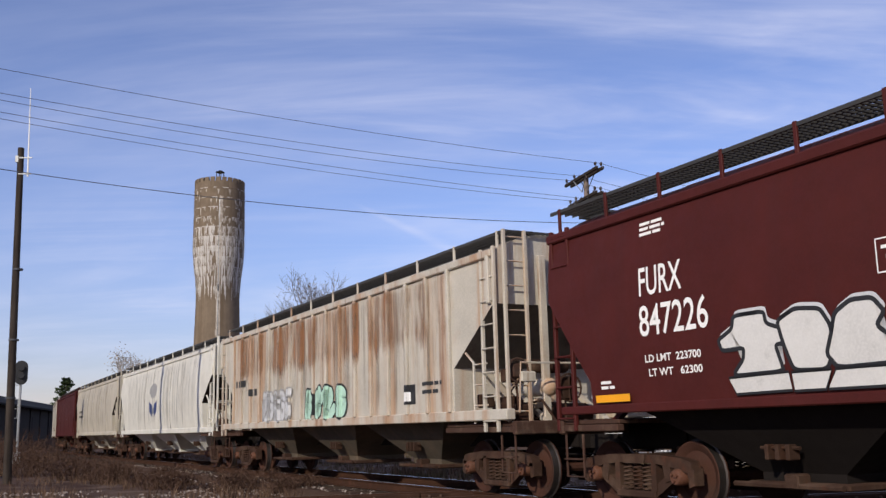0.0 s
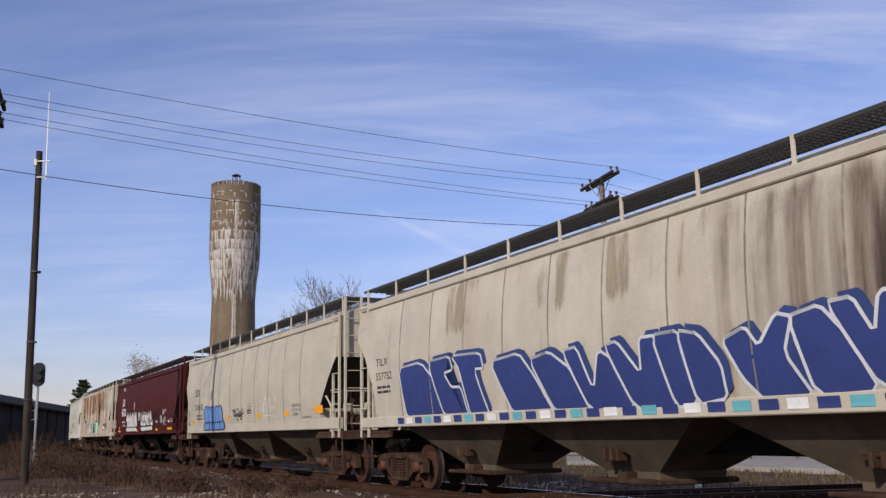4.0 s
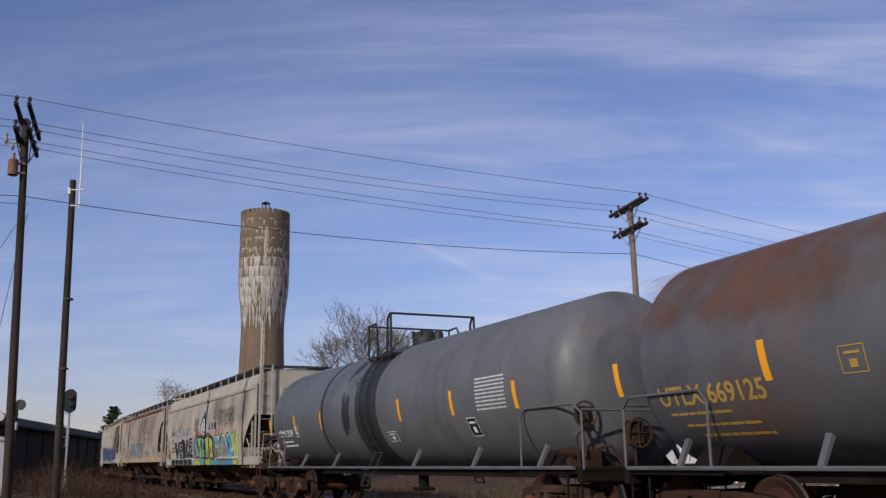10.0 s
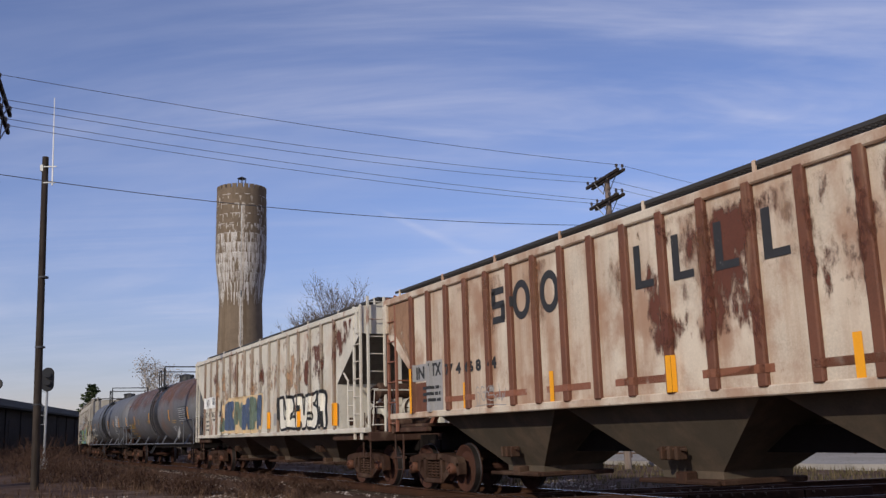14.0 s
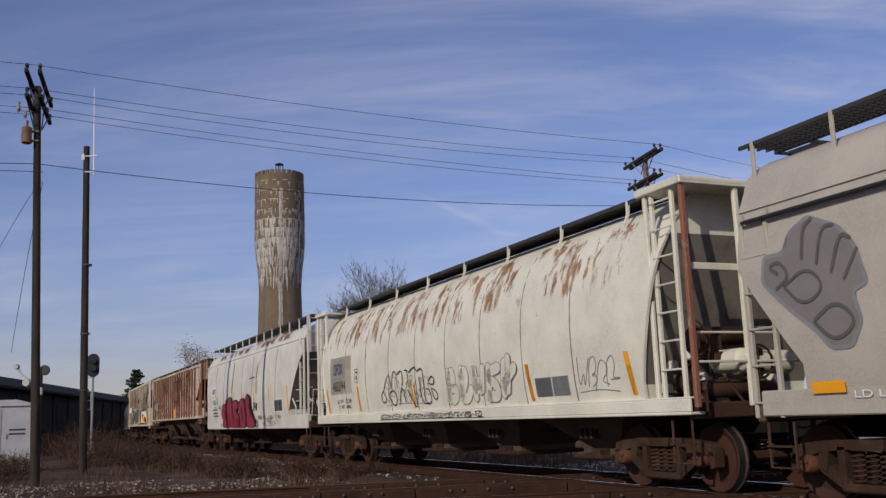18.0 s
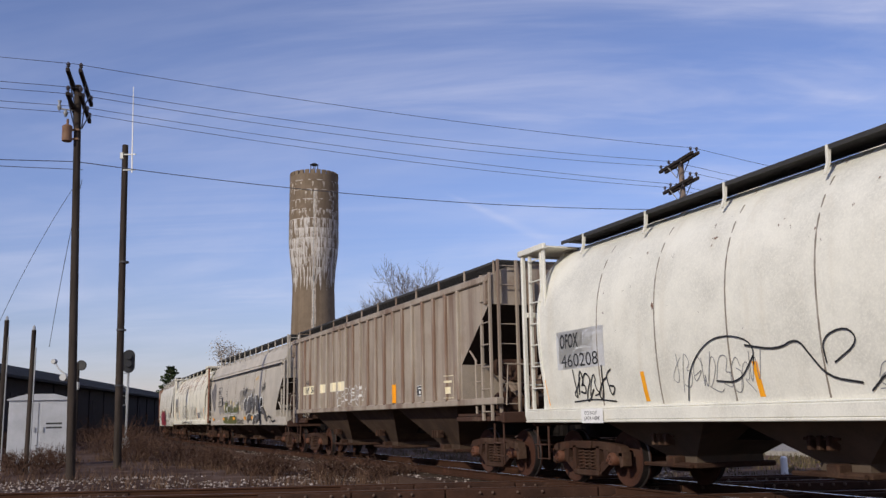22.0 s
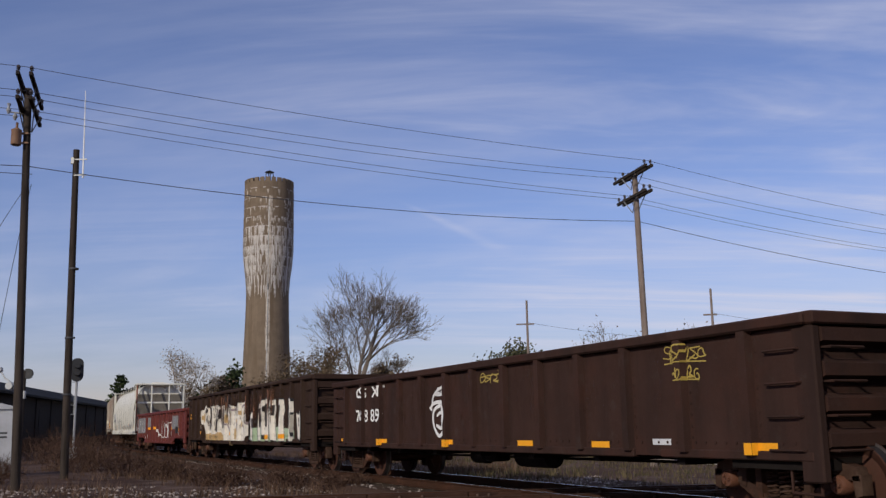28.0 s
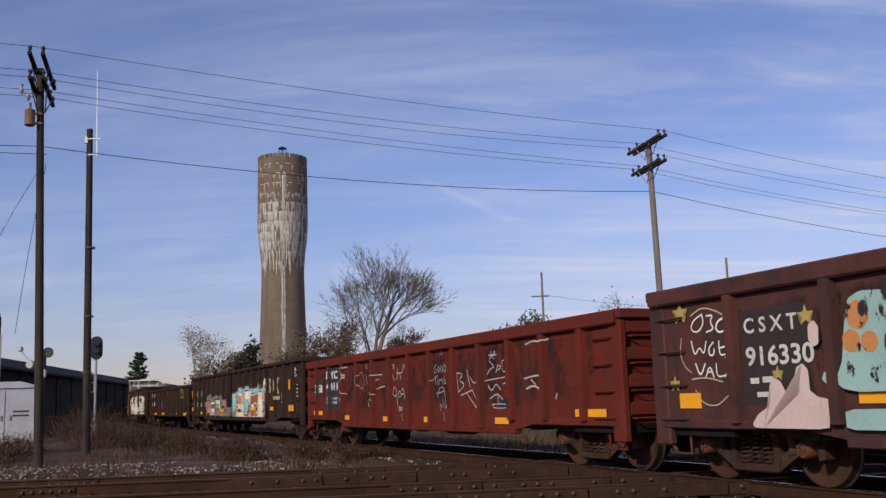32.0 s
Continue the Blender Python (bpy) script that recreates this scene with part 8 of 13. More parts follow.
def car_chip():
    car, L, sd, ribs = hopper(13, "covered_hopper_car", "pale ribbed covered hopper car with rust patches and white graffiti", P_CHIP, zs=1.28, zt=4.08, ribs=16, rib_mat=P_RIB, drip=False, front=(0.15, 1.69), rear=(1.05, 2.6), zv=3.5, zd=2.4, rb_z=4.36, rb_y=(0.5, 1.05), rb_posts=8, roof_rise=0.2, bay_mat=DIRTY_SHADED_BAY, plate_z=1.2, bay_bot=0.45, sill=(1.2, 1.32), slope_mat=M_PALESLOPE)
    patch(car, 1.84, 2.28, 3.52, 2.68, G_WHITE, L, sd, ribs, name="data_panel")
    words(car, "AT", 2.05, 2.36, 2.5, 2.6, M_INK, L, sd, ribs, fat=0.03, out=0.01)
    words(car, "GX", 2.92, 2.4, 3.32, 2.66, M_INK, L, sd, ribs, fat=0.03, out=0.01)
    for ch, u in (("7", 1.96), ("6", 2.32), ("8", 2.92), ("3", 3.28), ("3", 4.0)):
        words(car, ch, u, 1.94, u + 0.2, 2.14, M_INK, L, sd, ribs, fat=0.04)
    bars(car, [(2.0, 2.45, 1.78, 0.06), (3.0, 3.5, 1.82, 0.07), (2.0, 2.5, 1.62, 0.06), (2.0, 2.5, 1.47, 0.06)], M_INK, L, sd, ribs)
    slate, moss = flat_paint("slate_blue", (0.07, 0.1, 0.17)), flat_paint("moss_green", (0.13, 0.17, 0.13))
    sprayed(car, ([(4.01, 1.36), (4.2, 1.94), (4.85, 2.43), (5.82, 2.55), (6.92, 2.44), (8.03, 2.52), (8.95, 2.49), (9.57, 2.51), (9.67, 2.29), (9.56, 1.29)],), (flat_paint("peach", (0.62, 0.46, 0.27)),), None, L, sd, ribs, out=0.004, soft=3)
    sprayed(car, ([(4.06, 1.4), (4.2, 1.84), (4.58, 1.98), (4.89, 1.73), (4.8, 1.4)],
        [(4.91, 2.32), (5.3, 2.4), (5.5, 2.27), (5.83, 2.45), (6.11, 2.36), (6.1, 2.11), (5.72, 1.96), (6.32, 1.73), (6.42, 1.43), (4.86, 1.43), (4.84, 1.76), (5.14, 1.94), (4.82, 2.1)],
        [(6.26, 2.43), (6.83, 2.33), (6.86, 1.99), (7, 2.32), (7.41, 2.33), (7.31, 1.5), (6.91, 1.52), (6.77, 1.82), (6.46, 1.43), (6.12, 1.69)],
        [(7.48, 2.21), (7.72, 2.28), (7.73, 2.4), (8, 2.46), (8.19, 2.31), (8.18, 2.21), (8, 2.2), (8.36, 1.8), (8.37, 1.45), (7.93, 1.42), (7.83, 1.69), (7.64, 1.42), (7.34, 1.44)],
        [(8.35, 2.48), (8.94, 2.38), (8.84, 1.98), (9.05, 1.99), (8.98, 1.68), (8.79, 1.67), (8.73, 1.43), (8.35, 1.42)],
        [(9.04, 2.38), (9.26, 2.48), (9.57, 2.45), (9.45, 1.41), (9.03, 1.43), (9.01, 1.7)],), (moss, slate, moss, slate, moss, slate), None, L, sd, ribs, out=0.008, label="faded blue and green graffiti over the ribs")
    sprayed(car, ([(11.32, 2.27), (11.74, 2.28), (11.81, 1.67), (12.14, 1.68), (12.22, 1.4), (11.43, 1.34)],
        [(11.97, 2.27), (12.57, 2.25), (12.74, 2.04), (12.66, 1.81), (12.43, 1.76), (12.39, 1.64), (12.58, 1.71), (12.82, 1.71), (12.92, 1.4), (12.82, 1.37), (12.19, 1.41), (12.12, 1.85), (12.24, 1.94)],
        [(12.71, 2.26), (13, 2.28), (13.23, 1.77), (13.19, 2.28), (13.5, 2.25), (13.63, 1.65), (13.73, 2.24), (14.03, 2.22), (14.06, 1.97), (13.77, 1.38), (13.46, 1.35), (13.36, 1.58), (13.31, 1.38), (12.95, 1.38), (12.87, 1.84)],
        [(14.02, 2.19), (14.2, 2.25), (14.47, 2.24), (14.61, 2.3), (14.69, 2.26), (14.65, 2.11), (14.52, 2), (14.36, 2), (14.69, 1.92), (14.79, 1.69), (14.68, 1.42), (14.49, 1.33), (14.1, 1.39), (13.96, 1.59), (14.08, 1.64), (14.29, 1.59), (14.38, 1.68), (14.28, 1.77), (14.03, 1.75), (13.97, 1.97)],
        [(14.74, 2.23), (15.03, 2.29), (15.31, 2.25), (15.42, 2.1), (15.35, 1.84), (15.41, 1.49), (15.37, 1.34), (15.2, 1.35), (15.14, 1.63), (15.08, 1.94), (15.01, 1.4), (14.8, 1.37), (14.79, 1.89)],), (flat_paint("ivory", (0.74, 0.7, 0.6)),), G_BLACK, L, sd, ribs, rim=0.08, soft=1, shade=G_BLACK, shift=(0.09, 0.05), label="cream block-letter graffiti with black edges")
    patch(car, 10.75, 1.5, 11.15, 1.85, G_GREY, L, sd, ribs, name="data_panel")
    for u in (4.53, 7.27, 10.32, 13.2):
        patch(car, u, 1.42, u + 0.14, 1.9, M_YELLOW, L, sd, ribs, out=0.016, name="reflector_tape")
    for u in (15.86, 16.06):
        patch(car, u, 1.4, u + 0.15, 1.95, M_YELLOW, L, sd, ribs, out=0.016, name="reflector_tape")
    solid = stain_paint("deep_rust_patch", (0.12, 0.04, 0.024), 0.48, 0.6, 2.2, 0.45)
    film = stain_paint("orange_rust_film", (0.4, 0.25, 0.15), 0.52, 0.68, 1.8, 0.7)
    for i, (u0, u1, z0, z1) in enumerate(((13.9, 15.4, 2.2, 3.6), (13.0, 14.0, 2.3, 3.2), (11.4, 12.3, 2.3, 3.0), (8.8, 9.9, 2.5, 3.6), (5.6, 6.8, 2.7, 3.8), (3.0, 4.0, 2.8, 3.9), (15.5, 17.4, 2.6, 4.0), (4.9, 5.4, 2.4, 3.6))):
        stain(car, u0, z0, u1, z1, solid, L, sd, ribs, seed=20 + i, name="rust_patch")
    stain(car, 3.8, 1.1, 9.6, 2.47, stain_paint("pale_chip", (0.48, 0.43, 0.35), 0.62, 0.66, 4.5, 0.8), L, sd, ribs, out=0.035, seed=33, name="paint_chip")
    stain(car, 1.6, 1.0, 16.2, 3.4, stain_paint("orange_rust_run", (0.3, 0.15, 0.08), 0.58, 0.68, 3.4, 0.2), L, sd, ribs, out=0.04, seed=34, name="rust_run")
    stain(car, 1.6, 1.4, 16.2, 4.05, film, L, sd, ribs, out=0.002, seed=31, name="rust_film")


def car_soo():
    car, L, sd, ribs = hopper(14, "covered_hopper_car", "white ribbed covered hopper car mostly covered with brown rust", P_SOO, zs=1.54, zt=4.0, drip=False, ribs=19, rib_mat=P_RIBRUST, rib_w=0.15, front=(0.55, 1.86), rear=(1.0, 2.5), zv=3.3, zd=2.35, rb_z=4.28, rb_y=(0.6, 1.2), rb_posts=9, roof_rise=0.24, bay_mat=TAN_BAY, plate_z=1.35, bay_bot=0.42, sill=(1.46, 1.58), ladder_mat=P_RUSTPOST)
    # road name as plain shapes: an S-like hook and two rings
    def ring(cu, cz, ru, rz):
        v, f = [], []
        for i in range(24):
            a = 2 * math.pi * i / 24
            v += [(cu + ru * math.cos(a), cz + rz * math.sin(a)), (cu + 0.55 * ru * math.cos(a), cz + 0.62 * rz * math.sin(a))]
            f.append((2 * i, 2 * i + 1, (2 * i + 3) % 48, (2 * i + 2) % 48))
        lay(car, "road_emblem", v, f, M_INK, L, sd, ribs, out=0.008)
    ring(6.35, 3.29, 0.28, 0.33)
    ring(7.22, 3.3, 0.28, 0.34)
    for z0, z1, u0, u1 in ((3.48, 3.6, 5.36, 5.78), (3.24, 3.36, 5.36, 5.78), (2.98, 3.1, 5.36, 5.78), (3.3, 3.55, 5.34, 5.48), (3.03, 3.3, 5.66, 5.8)):
        patch(car, u0, z0, u1, z1, M_INK, L, sd, ribs, out=0.008, name="road_emblem")
    for i, u in enumerate((9.4, 10.2, 11.0, 11.8)):
        patch(car, u, 3.0, u + 0.14, 3.6, M_INK, L, sd, ribs, out=0.008, name="road_emblem")
        patch(car, u, 3.0, u + 0.4, 3.1, M_INK, L, sd, ribs, out=0.009, name="road_emblem")
    patch(car, 2.68, 1.56, 3.3, 2.55, G_GREY, L, sd, ribs, name="data_panel")
    patch(car, 2.05, 2.18, 2.55, 2.52, G_GREY, L, sd, ribs, name="data_panel")
    patch(car, 2.05, 1.56, 2.6, 2.15, P_RIBRUST, L, sd, ribs, name="repaint_patch")
    blob(car, [(0.6, 3.98), (1.78, 3.98), (1.78, 2.62), (1.1, 3.2), (0.6, 3.3)], stain_paint("tan_rust_coat", (0.3, 0.17, 0.1), 0.1, 0.3, 1.5, 0.6), L, sd, out=0.004, name="rust_coat")
    words(car, "IN", 2.11, 2.22, 2.49, 2.47, M_INK, L, sd, ribs, fat=0.03, out=0.012)
    words(car, "TX", 2.82, 2.25, 3.25, 2.5, M_INK, L, sd, ribs, fat=0.03, out=0.012)
    for ch, u in (("7", 3.56), ("4", 3.88), ("6", 4.38), ("8", 4.67), ("4", 5.23)):
        words(car, ch, u, 2.22, u + 0.2, 2.43, M_INK, L, sd, ribs, fat=0.05, out=0.01)
    bars(car, [(2.4, 3.2, 2.0, 0.06), (2.4, 3.2, 1.88, 0.06), (2.4, 3.2, 1.76, 0.06)], M_INK, L, sd, ribs, out=0.01)
    patch(car, 1.85, 1.55, 2.0, 2.45, M_YELLOW, L, sd, ribs, out=0.012, name="reflector_tape")
    for u in (4.16, 7.1, 10.0, 12.9):
        patch(car, u, 1.58, u + 0.12, 2.05, M_YELLOW, L, sd, ribs, out=0.012, name="reflector_tape")
    stain(car, 1.9, 2.4, 15.6, 3.94, stain_paint("brown_rust_film", (0.24, 0.115, 0.065), 0.5, 0.68, 1.3, 0.5, amount=0.75), L, sd, ribs, out=0.003, seed=41, name="rust_film")
    stain(car, 9.0, 1.6, 15.6, 3.94, stain_paint("deep_rust_patch", (0.11, 0.04, 0.022), 0.53, 0.6, 2.8, 0.45), L, sd, ribs, out=0.004, seed=42, name="rust_patch")
    piece(car, "CAST", 4.6, 1.6, 5.7, 1.95, G_GREY, None, L, sd, ribs, fat=0.0)
    for i in range(7):
        patch(car, 3.4 + i * 1.8, 1.72, 4.6 + i * 1.8, 1.82, P_RUSTPOST, L, sd, ribs, name="rust_patch")


def car_crimson():
    car, L, sd, _ = hopper(15, "covered_hopper_car", "pale grey-white covered hopper car with crimson bubble graffiti", P_PALE, zs=0.98, zt=3.65, side=bulged_side(0.98, 3.65, 1.5, 0.1), front=(0.5, 0.95), rear=(1.2, 2.75), zv=3.3, zd=1.55, arch=0.8, seams=8, steps=2, step_h=0.09, drip=False, through=False, rb_z=4.48, rb_y=(0.6, 1.2), rb_posts=14, sill=(0.94, 1.36), bay_mat=BROWN_BAY, bay_top=1.0, plate_z=1.15, rail_top=False, slope_mat=M_PALESLOPE)
    patch(car, 1.8, 2.38, 2.75, 2.78, G_WHITE, L, sd, name="data_panel")
    words(car, "AEX", 1.95, 2.45, 2.65, 2.7, M_INK, L, sd, fat=0.02, out=0.01)
    patch(car, 1.95, 1.95, 2.85, 2.28, G_WHITE, L, sd, name="data_panel")
    words(car, "8383", 2.05, 2.0, 2.75, 2.22, M_INK, L, sd, fat=0.0, out=0.01)
    plate_box(car, 2.95, 2.0, 3.2, 2.3, L, sd)
    bars(car, [(2.1, 3.1, 1.75, 0.06), (2.1, 3.2, 1.6, 0.06), (2.2, 3.3, 1.48, 0.06)], M_INK, L, sd)
    sprayed(car, ([(4.19, 1.76), (4.48, 1.97), (4.92, 1.94), (5.15, 1.72), (4.8, 1.61), (4.67, 1.48), (5.19, 1.3), (5.4, 1.01), (4.22, 1.02), (4.33, 1.28), (4.68, 1.23), (4.16, 1.46)],
        [(5.02, 2.1), (5.36, 2.16), (5.57, 1.86), (5.57, 2.19), (5.99, 2.22), (6.2, 2.06), (6.31, 1.5), (6.44, 0.93), (5.85, 0.91), (5.75, 1.37), (5.6, 0.93), (5.24, 1.01), (5.21, 1.55)],
        [(6.41, 2), (6.77, 2.08), (7.3, 2.02), (7.39, 1.75), (6.94, 1.74), (6.99, 1.59), (7.43, 1.53), (7.5, 1.37), (7.02, 1.33), (7.09, 1.11), (7.56, 1.1), (7.57, 0.92), (6.36, 0.91), (6.56, 1.42)],
        [(7.47, 1.86), (7.92, 2.08), (8.33, 2.11), (8.58, 1.89), (8.62, 1.41), (8.53, 0.92), (7.66, 0.91), (7.67, 1.45)],
        [(8.79, 2.11), (9.04, 2.25), (9.42, 2.08), (9.43, 1.45), (9.79, 1.4), (10.07, 1.24), (9.99, 0.93), (8.82, 0.91), (8.94, 1.47)],), (G_RED,), G_BLACK, L, sd, rim=0.035, out=0.045, soft=1, shade=G_BLACK, shift=(0.2, 0.03), label="crimson block-letter graffiti with a black shadow")
    sprayed(car, ([(8.06, 1.78), (8.21, 1.81), (8.24, 1.29), (8.1, 1.26)],), (G_BLACK,), None, L, sd, out=0.07, soft=1)
    scrape = flat_paint("brown_scrape", (0.3, 0.16, 0.07))
    sprayed(car, ([(6.18, 3.6), (6.33, 3.56), (6.14, 2.34), (6, 2.4)],
        [(10.43, 3.41), (10.47, 3.19), (10.34, 2.72), (10.24, 2.74)],
        [(10.2, 2.69), (10.49, 2.7), (10.47, 2.23), (10.23, 2.22)],
        [(9.14, 2.85), (10.05, 2.86), (10.04, 2.82), (9.24, 2.8)],), (scrape, scrape, flat_paint("tan_scrape", (0.5, 0.43, 0.33)), flat_paint("dark_scrape", (0.16, 0.1, 0.07))), None, L, sd, out=0.006, soft=1, label="brown scraped streak")
    two_pane(car, 13.0, 1.5, 14.05, 1.93, flat_paint("slate_panel", (0.06, 0.06, 0.065)), G_WHITE, L, sd)
    piece(car, "REAKTLS", 9.85, 1.62, 10.5, 1.92, G_BLACK, None, L, sd, fat=0.0, label="black marker scrawl")
    piece(car, "NAM", 3.5, 1.75, 3.8, 1.95, G_BLACK, None, L, sd, fat=0.0)
    piece(car, "YA\nRR", 10.2, 1.0, 10.6, 1.3, G_BLACK, None, L, sd, fat=0.0, out=0.045)
    words(car, "ACE", 3.75, 1.05, 4.1, 1.16, M_INK, L, sd, fat=0.0, out=0.045)
    for u in (1.55, 4.35, 6.5, 8.2, 9.95, 12.2):
        patch(car, u, 1.92, u + 0.11, 2.35, M_YELLOW, L, sd, lean=-0.03, name="reflector_tape")
    patch(car, 14.75, 1.5, 14.88, 2.35, M_YELLOW, L, sd, lean=-0.18, name="reflector_tape")
    stain(car, 1.0, 3.8, 16.5, 4.2, stain_paint("roof_edge_rust", (0.2, 0.1, 0.07), 0.44, 0.6, 2.0, 0.6), L, with_roof(sd, 0.34, 2, 0.09), out=0.006, seed=52, name="rust_film")
    words(car, "MUG TOWN", 11.2, 1.02, 12.75, 1.2, G_PATCH, L, sd, fat=-0.01, out=0.045, name="marker_tag", label="thin grey marker tag")
    stain(car, 12.9, 0.98, 13.5, 1.34, stain_paint("dusty_tan_film", (0.3, 0.22, 0.15), 0.42, 0.6, 3.0, 0.7), L, sd, out=0.045, seed=53)
    bars(car, [(11.9, 12.6, 1.27, 0.03), (11.9, 12.6, 1.2, 0.03)], G_PATCH, L, sd, out=0.045)
    stain(car, 3.4, 1.24, 15.0, 1.42, stain_paint("dusty_tan_film", (0.3, 0.22, 0.15), 0.42, 0.6, 3.0, 0.7), L, sd, out=0.044, seed=54)


def car_barrels():
    car, L, sd = barrel_hopper(16, "off-white barrel-bodied hopper car with rust runs and scrawls", P_BARREL, rust_posts=P_RUSTPOST)
    patch(car, 1.9, 1.85, 3.7, 2.85, flat_paint("tan_patch", (0.46, 0.41, 0.33)), L, sd, name="data_panel")
    patch(car, 2.1, 2.25, 3.15, 2.78, G_GREY, L, sd, out=0.008, name="data_panel")
    words(car, "OFOX", 2.23, 2.36, 3.02, 2.68, M_INK, L, sd, fat=0.02, out=0.012)
    words(car, "460394", 2.1, 1.92, 3.2, 2.2, M_INK, L, sd, fat=0.0, out=0.012)
    words(car, "LD LMT   202200", 2.4, 1.6, 3.6, 1.7, M_INK, L, sd, fat=0.0)
    words(car, "LT WT   60800", 2.5, 1.45, 3.5, 1.55, M_INK, L, sd, fat=0.0)
    plate_box(car, 4.0, 2.1, 4.3, 2.45, L, sd)
    runs = stain_paint("shoulder_rust_run", (0.4, 0.2, 0.09), 0.5, 0.64, 4.0, 0.07, amount=0.8)
    for i, (u0, u1, z0) in enumerate(((0.9, 2.6, 2.7), (2.8, 4.8, 2.9), (5.0, 6.6, 3.0), (6.8, 8.2, 2.7), (8.6, 11.0, 2.6), (11.4, 12.6, 3.0), (13.6, 14.6, 2.8), (15.0, 16.4, 2.6))):
        stain(car, u0, z0, u1, 4.05, runs, L, sd, seed=80 + i, name="rust_run")
    brushed(car, ([(6.15, 1.86), (6.44, 2.15), (6.59, 2.2), (6.64, 1.83)],
        [(6.69, 1.86), (6.78, 2.21), (7.02, 2.25), (7.06, 1.86)],
        [(7.07, 2.15), (7.42, 2.26), (7.41, 1.89)],
        [(7.57, 2.22), (7.75, 2.23), (7.74, 1.86)],
        [(7.82, 2.16), (8.19, 2.29), (8.28, 2.14), (8.59, 2.24), (8.66, 2), (8.65, 1.48)],
        [(6.58, 1.74), (6.82, 1.82), (6.98, 1.63), (6.86, 1.43), (6.63, 1.47), (6.56, 1.65)],
        [(7.09, 1.45), (7.27, 1.78), (7.44, 1.83), (7.5, 1.49)],
        [(7.69, 1.78), (7.86, 1.58), (8.03, 1.41)],
        [(8.06, 1.89), (8.18, 1.4), (8.06, 1.39)],
        [(8.41, 2.02), (8.47, 1.44), (8.82, 1.45)],
        [(8.81, 1.42), (9.02, 1.51), (8.93, 1.74), (8.76, 1.76)],
        [(6.14, 1.83), (5.92, 1.69), (6.05, 1.49), (6.31, 1.6), (6.13, 1.77)],
        [(8.92, 1.92), (9.1, 2.03), (9.25, 1.94), (9.17, 1.82), (8.91, 1.87)],
        [(9.06, 1.76), (9.3, 1.69), (9.34, 1.54), (9.15, 1.5), (9.04, 1.74)],), G_BLACK, L, sd, w=0.028, label="black outline scrawl")
    scrawl(car, 6.2, 1.45, 8.9, 2.1, G_PATCH, L, sd, (), 0.016, 8, 91)
    piece(car, "QXIZQ", 9.8, 1.38, 12.9, 2.15, P_BARREL, G_PATCH, L, sd, fat=0.05, rim=0.018, w=0.2, label="grey outline scrawl")
    piece(car, "OKA", 14.9, 1.45, 16.0, 2.0, G_PATCH, None, L, sd, fat=-0.01)
    patch(car, 13.51, 1.42, 14.05, 1.74, G_PATCH, L, sd, name="data_panel")
    patch(car, 14.08, 1.42, 14.6, 1.74, G_PATCH, L, sd, name="data_panel")
    for u in (1.55, 4.2, 7.9, 10.5, 13.3, 16.3):
        patch(car, u, 1.36, u + 0.12, 2.0, M_YELLOW, L, sd, lean=-0.1, name="reflector_tape")
    scrawl(car, 5.9, 1.12, 11.5, 1.25, G_BLACK, L, Side([(1.55, 1.0), (1.55, 1.3)]), (), 0.014, 22, 17, 0.012)
    stain(car, 1.2, 2.5, L - 1.4, 4.15, stain_paint("orange_shoulder_run", (0.4, 0.2, 0.085), 0.52, 0.64, 2.6, 0.13, amount=0.8), L, sd, out=0.004, seed=16, name="rust_run")

    car, L, sd = barrel_hopper(19, "clean off-white barrel-bodied hopper car with black scrawls", P_BARREL2, rust_posts=P_RUSTPOST)
    patch(car, 1.85, 1.95, 3.4, 2.6, G_SILVER, L, sd, name="data_panel")
    words(car, "OFOX", 1.98, 2.3, 2.6, 2.55, M_INK, L, sd, fat=0.02, out=0.01)
    words(car, "460208", 2.0, 1.98, 3.2, 2.2, M_INK, L, sd, fat=0.0, out=0.01)
    piece(car, "MDUR", 2.3, 1.4, 3.6, 1.95, G_BLACK, None, L, sd, fat=0.01, out=0.014)
    brushed(car, ([(5.45, 1.35), (5.58, 1.79), (6.02, 2.13), (6.49, 2.17), (6.93, 2.04), (6.9, 1.77)],
        [(6.13, 1.59), (6.59, 1.55), (6.91, 1.87)],
        [(6.78, 2.01), (7.35, 1.91), (7.7, 2.03), (7.88, 1.82), (8.11, 1.55), (8.59, 1.47)],
        [(8.12, 1.71), (8.09, 2), (8.48, 2.1), (8.64, 1.91), (8.25, 1.71)],
        [(8.7, 1.38), (8.96, 1.58), (9.46, 1.57), (9.65, 1.35)],
        [(9.65, 1.35), (9.67, 1.61), (10.03, 1.61)],
        [(10.49, 1.36), (10.43, 1.63), (10.8, 1.64), (10.99, 1.37)],
        [(11.05, 1.5), (11.39, 1.51), (11.54, 1.38)],
        [(11.44, 1.59), (11.92, 1.59), (12.02, 1.46)],
        [(11.9, 1.74), (12.13, 1.74), (12.32, 1.5), (12.68, 1.51), (12.82, 1.56), (13.14, 1.48), (13.49, 1.36)],), G_BLACK, L, sd, w=0.024, label="thin black outline scrawl")
    scrawl(car, 5.2, 1.42, 7.0, 2.0, G_PATCH, L, sd, (), 0.012, 6, 92)
    scrawl(car, 8.8, 1.4, 13.0, 1.7, G_PATCH, L, sd, (), 0.014, 10, 93)
    piece(car, "GAMN", 14.9, 1.4, 15.9, 1.9, G_PATCH, None, L, sd, fat=-0.01)
    patch(car, 13.61, 1.4, 14.1, 1.72, G_PATCH, L, sd, name="data_panel")
    patch(car, 14.14, 1.4, 14.63, 1.72, G_PATCH, L, sd, name="data_panel")
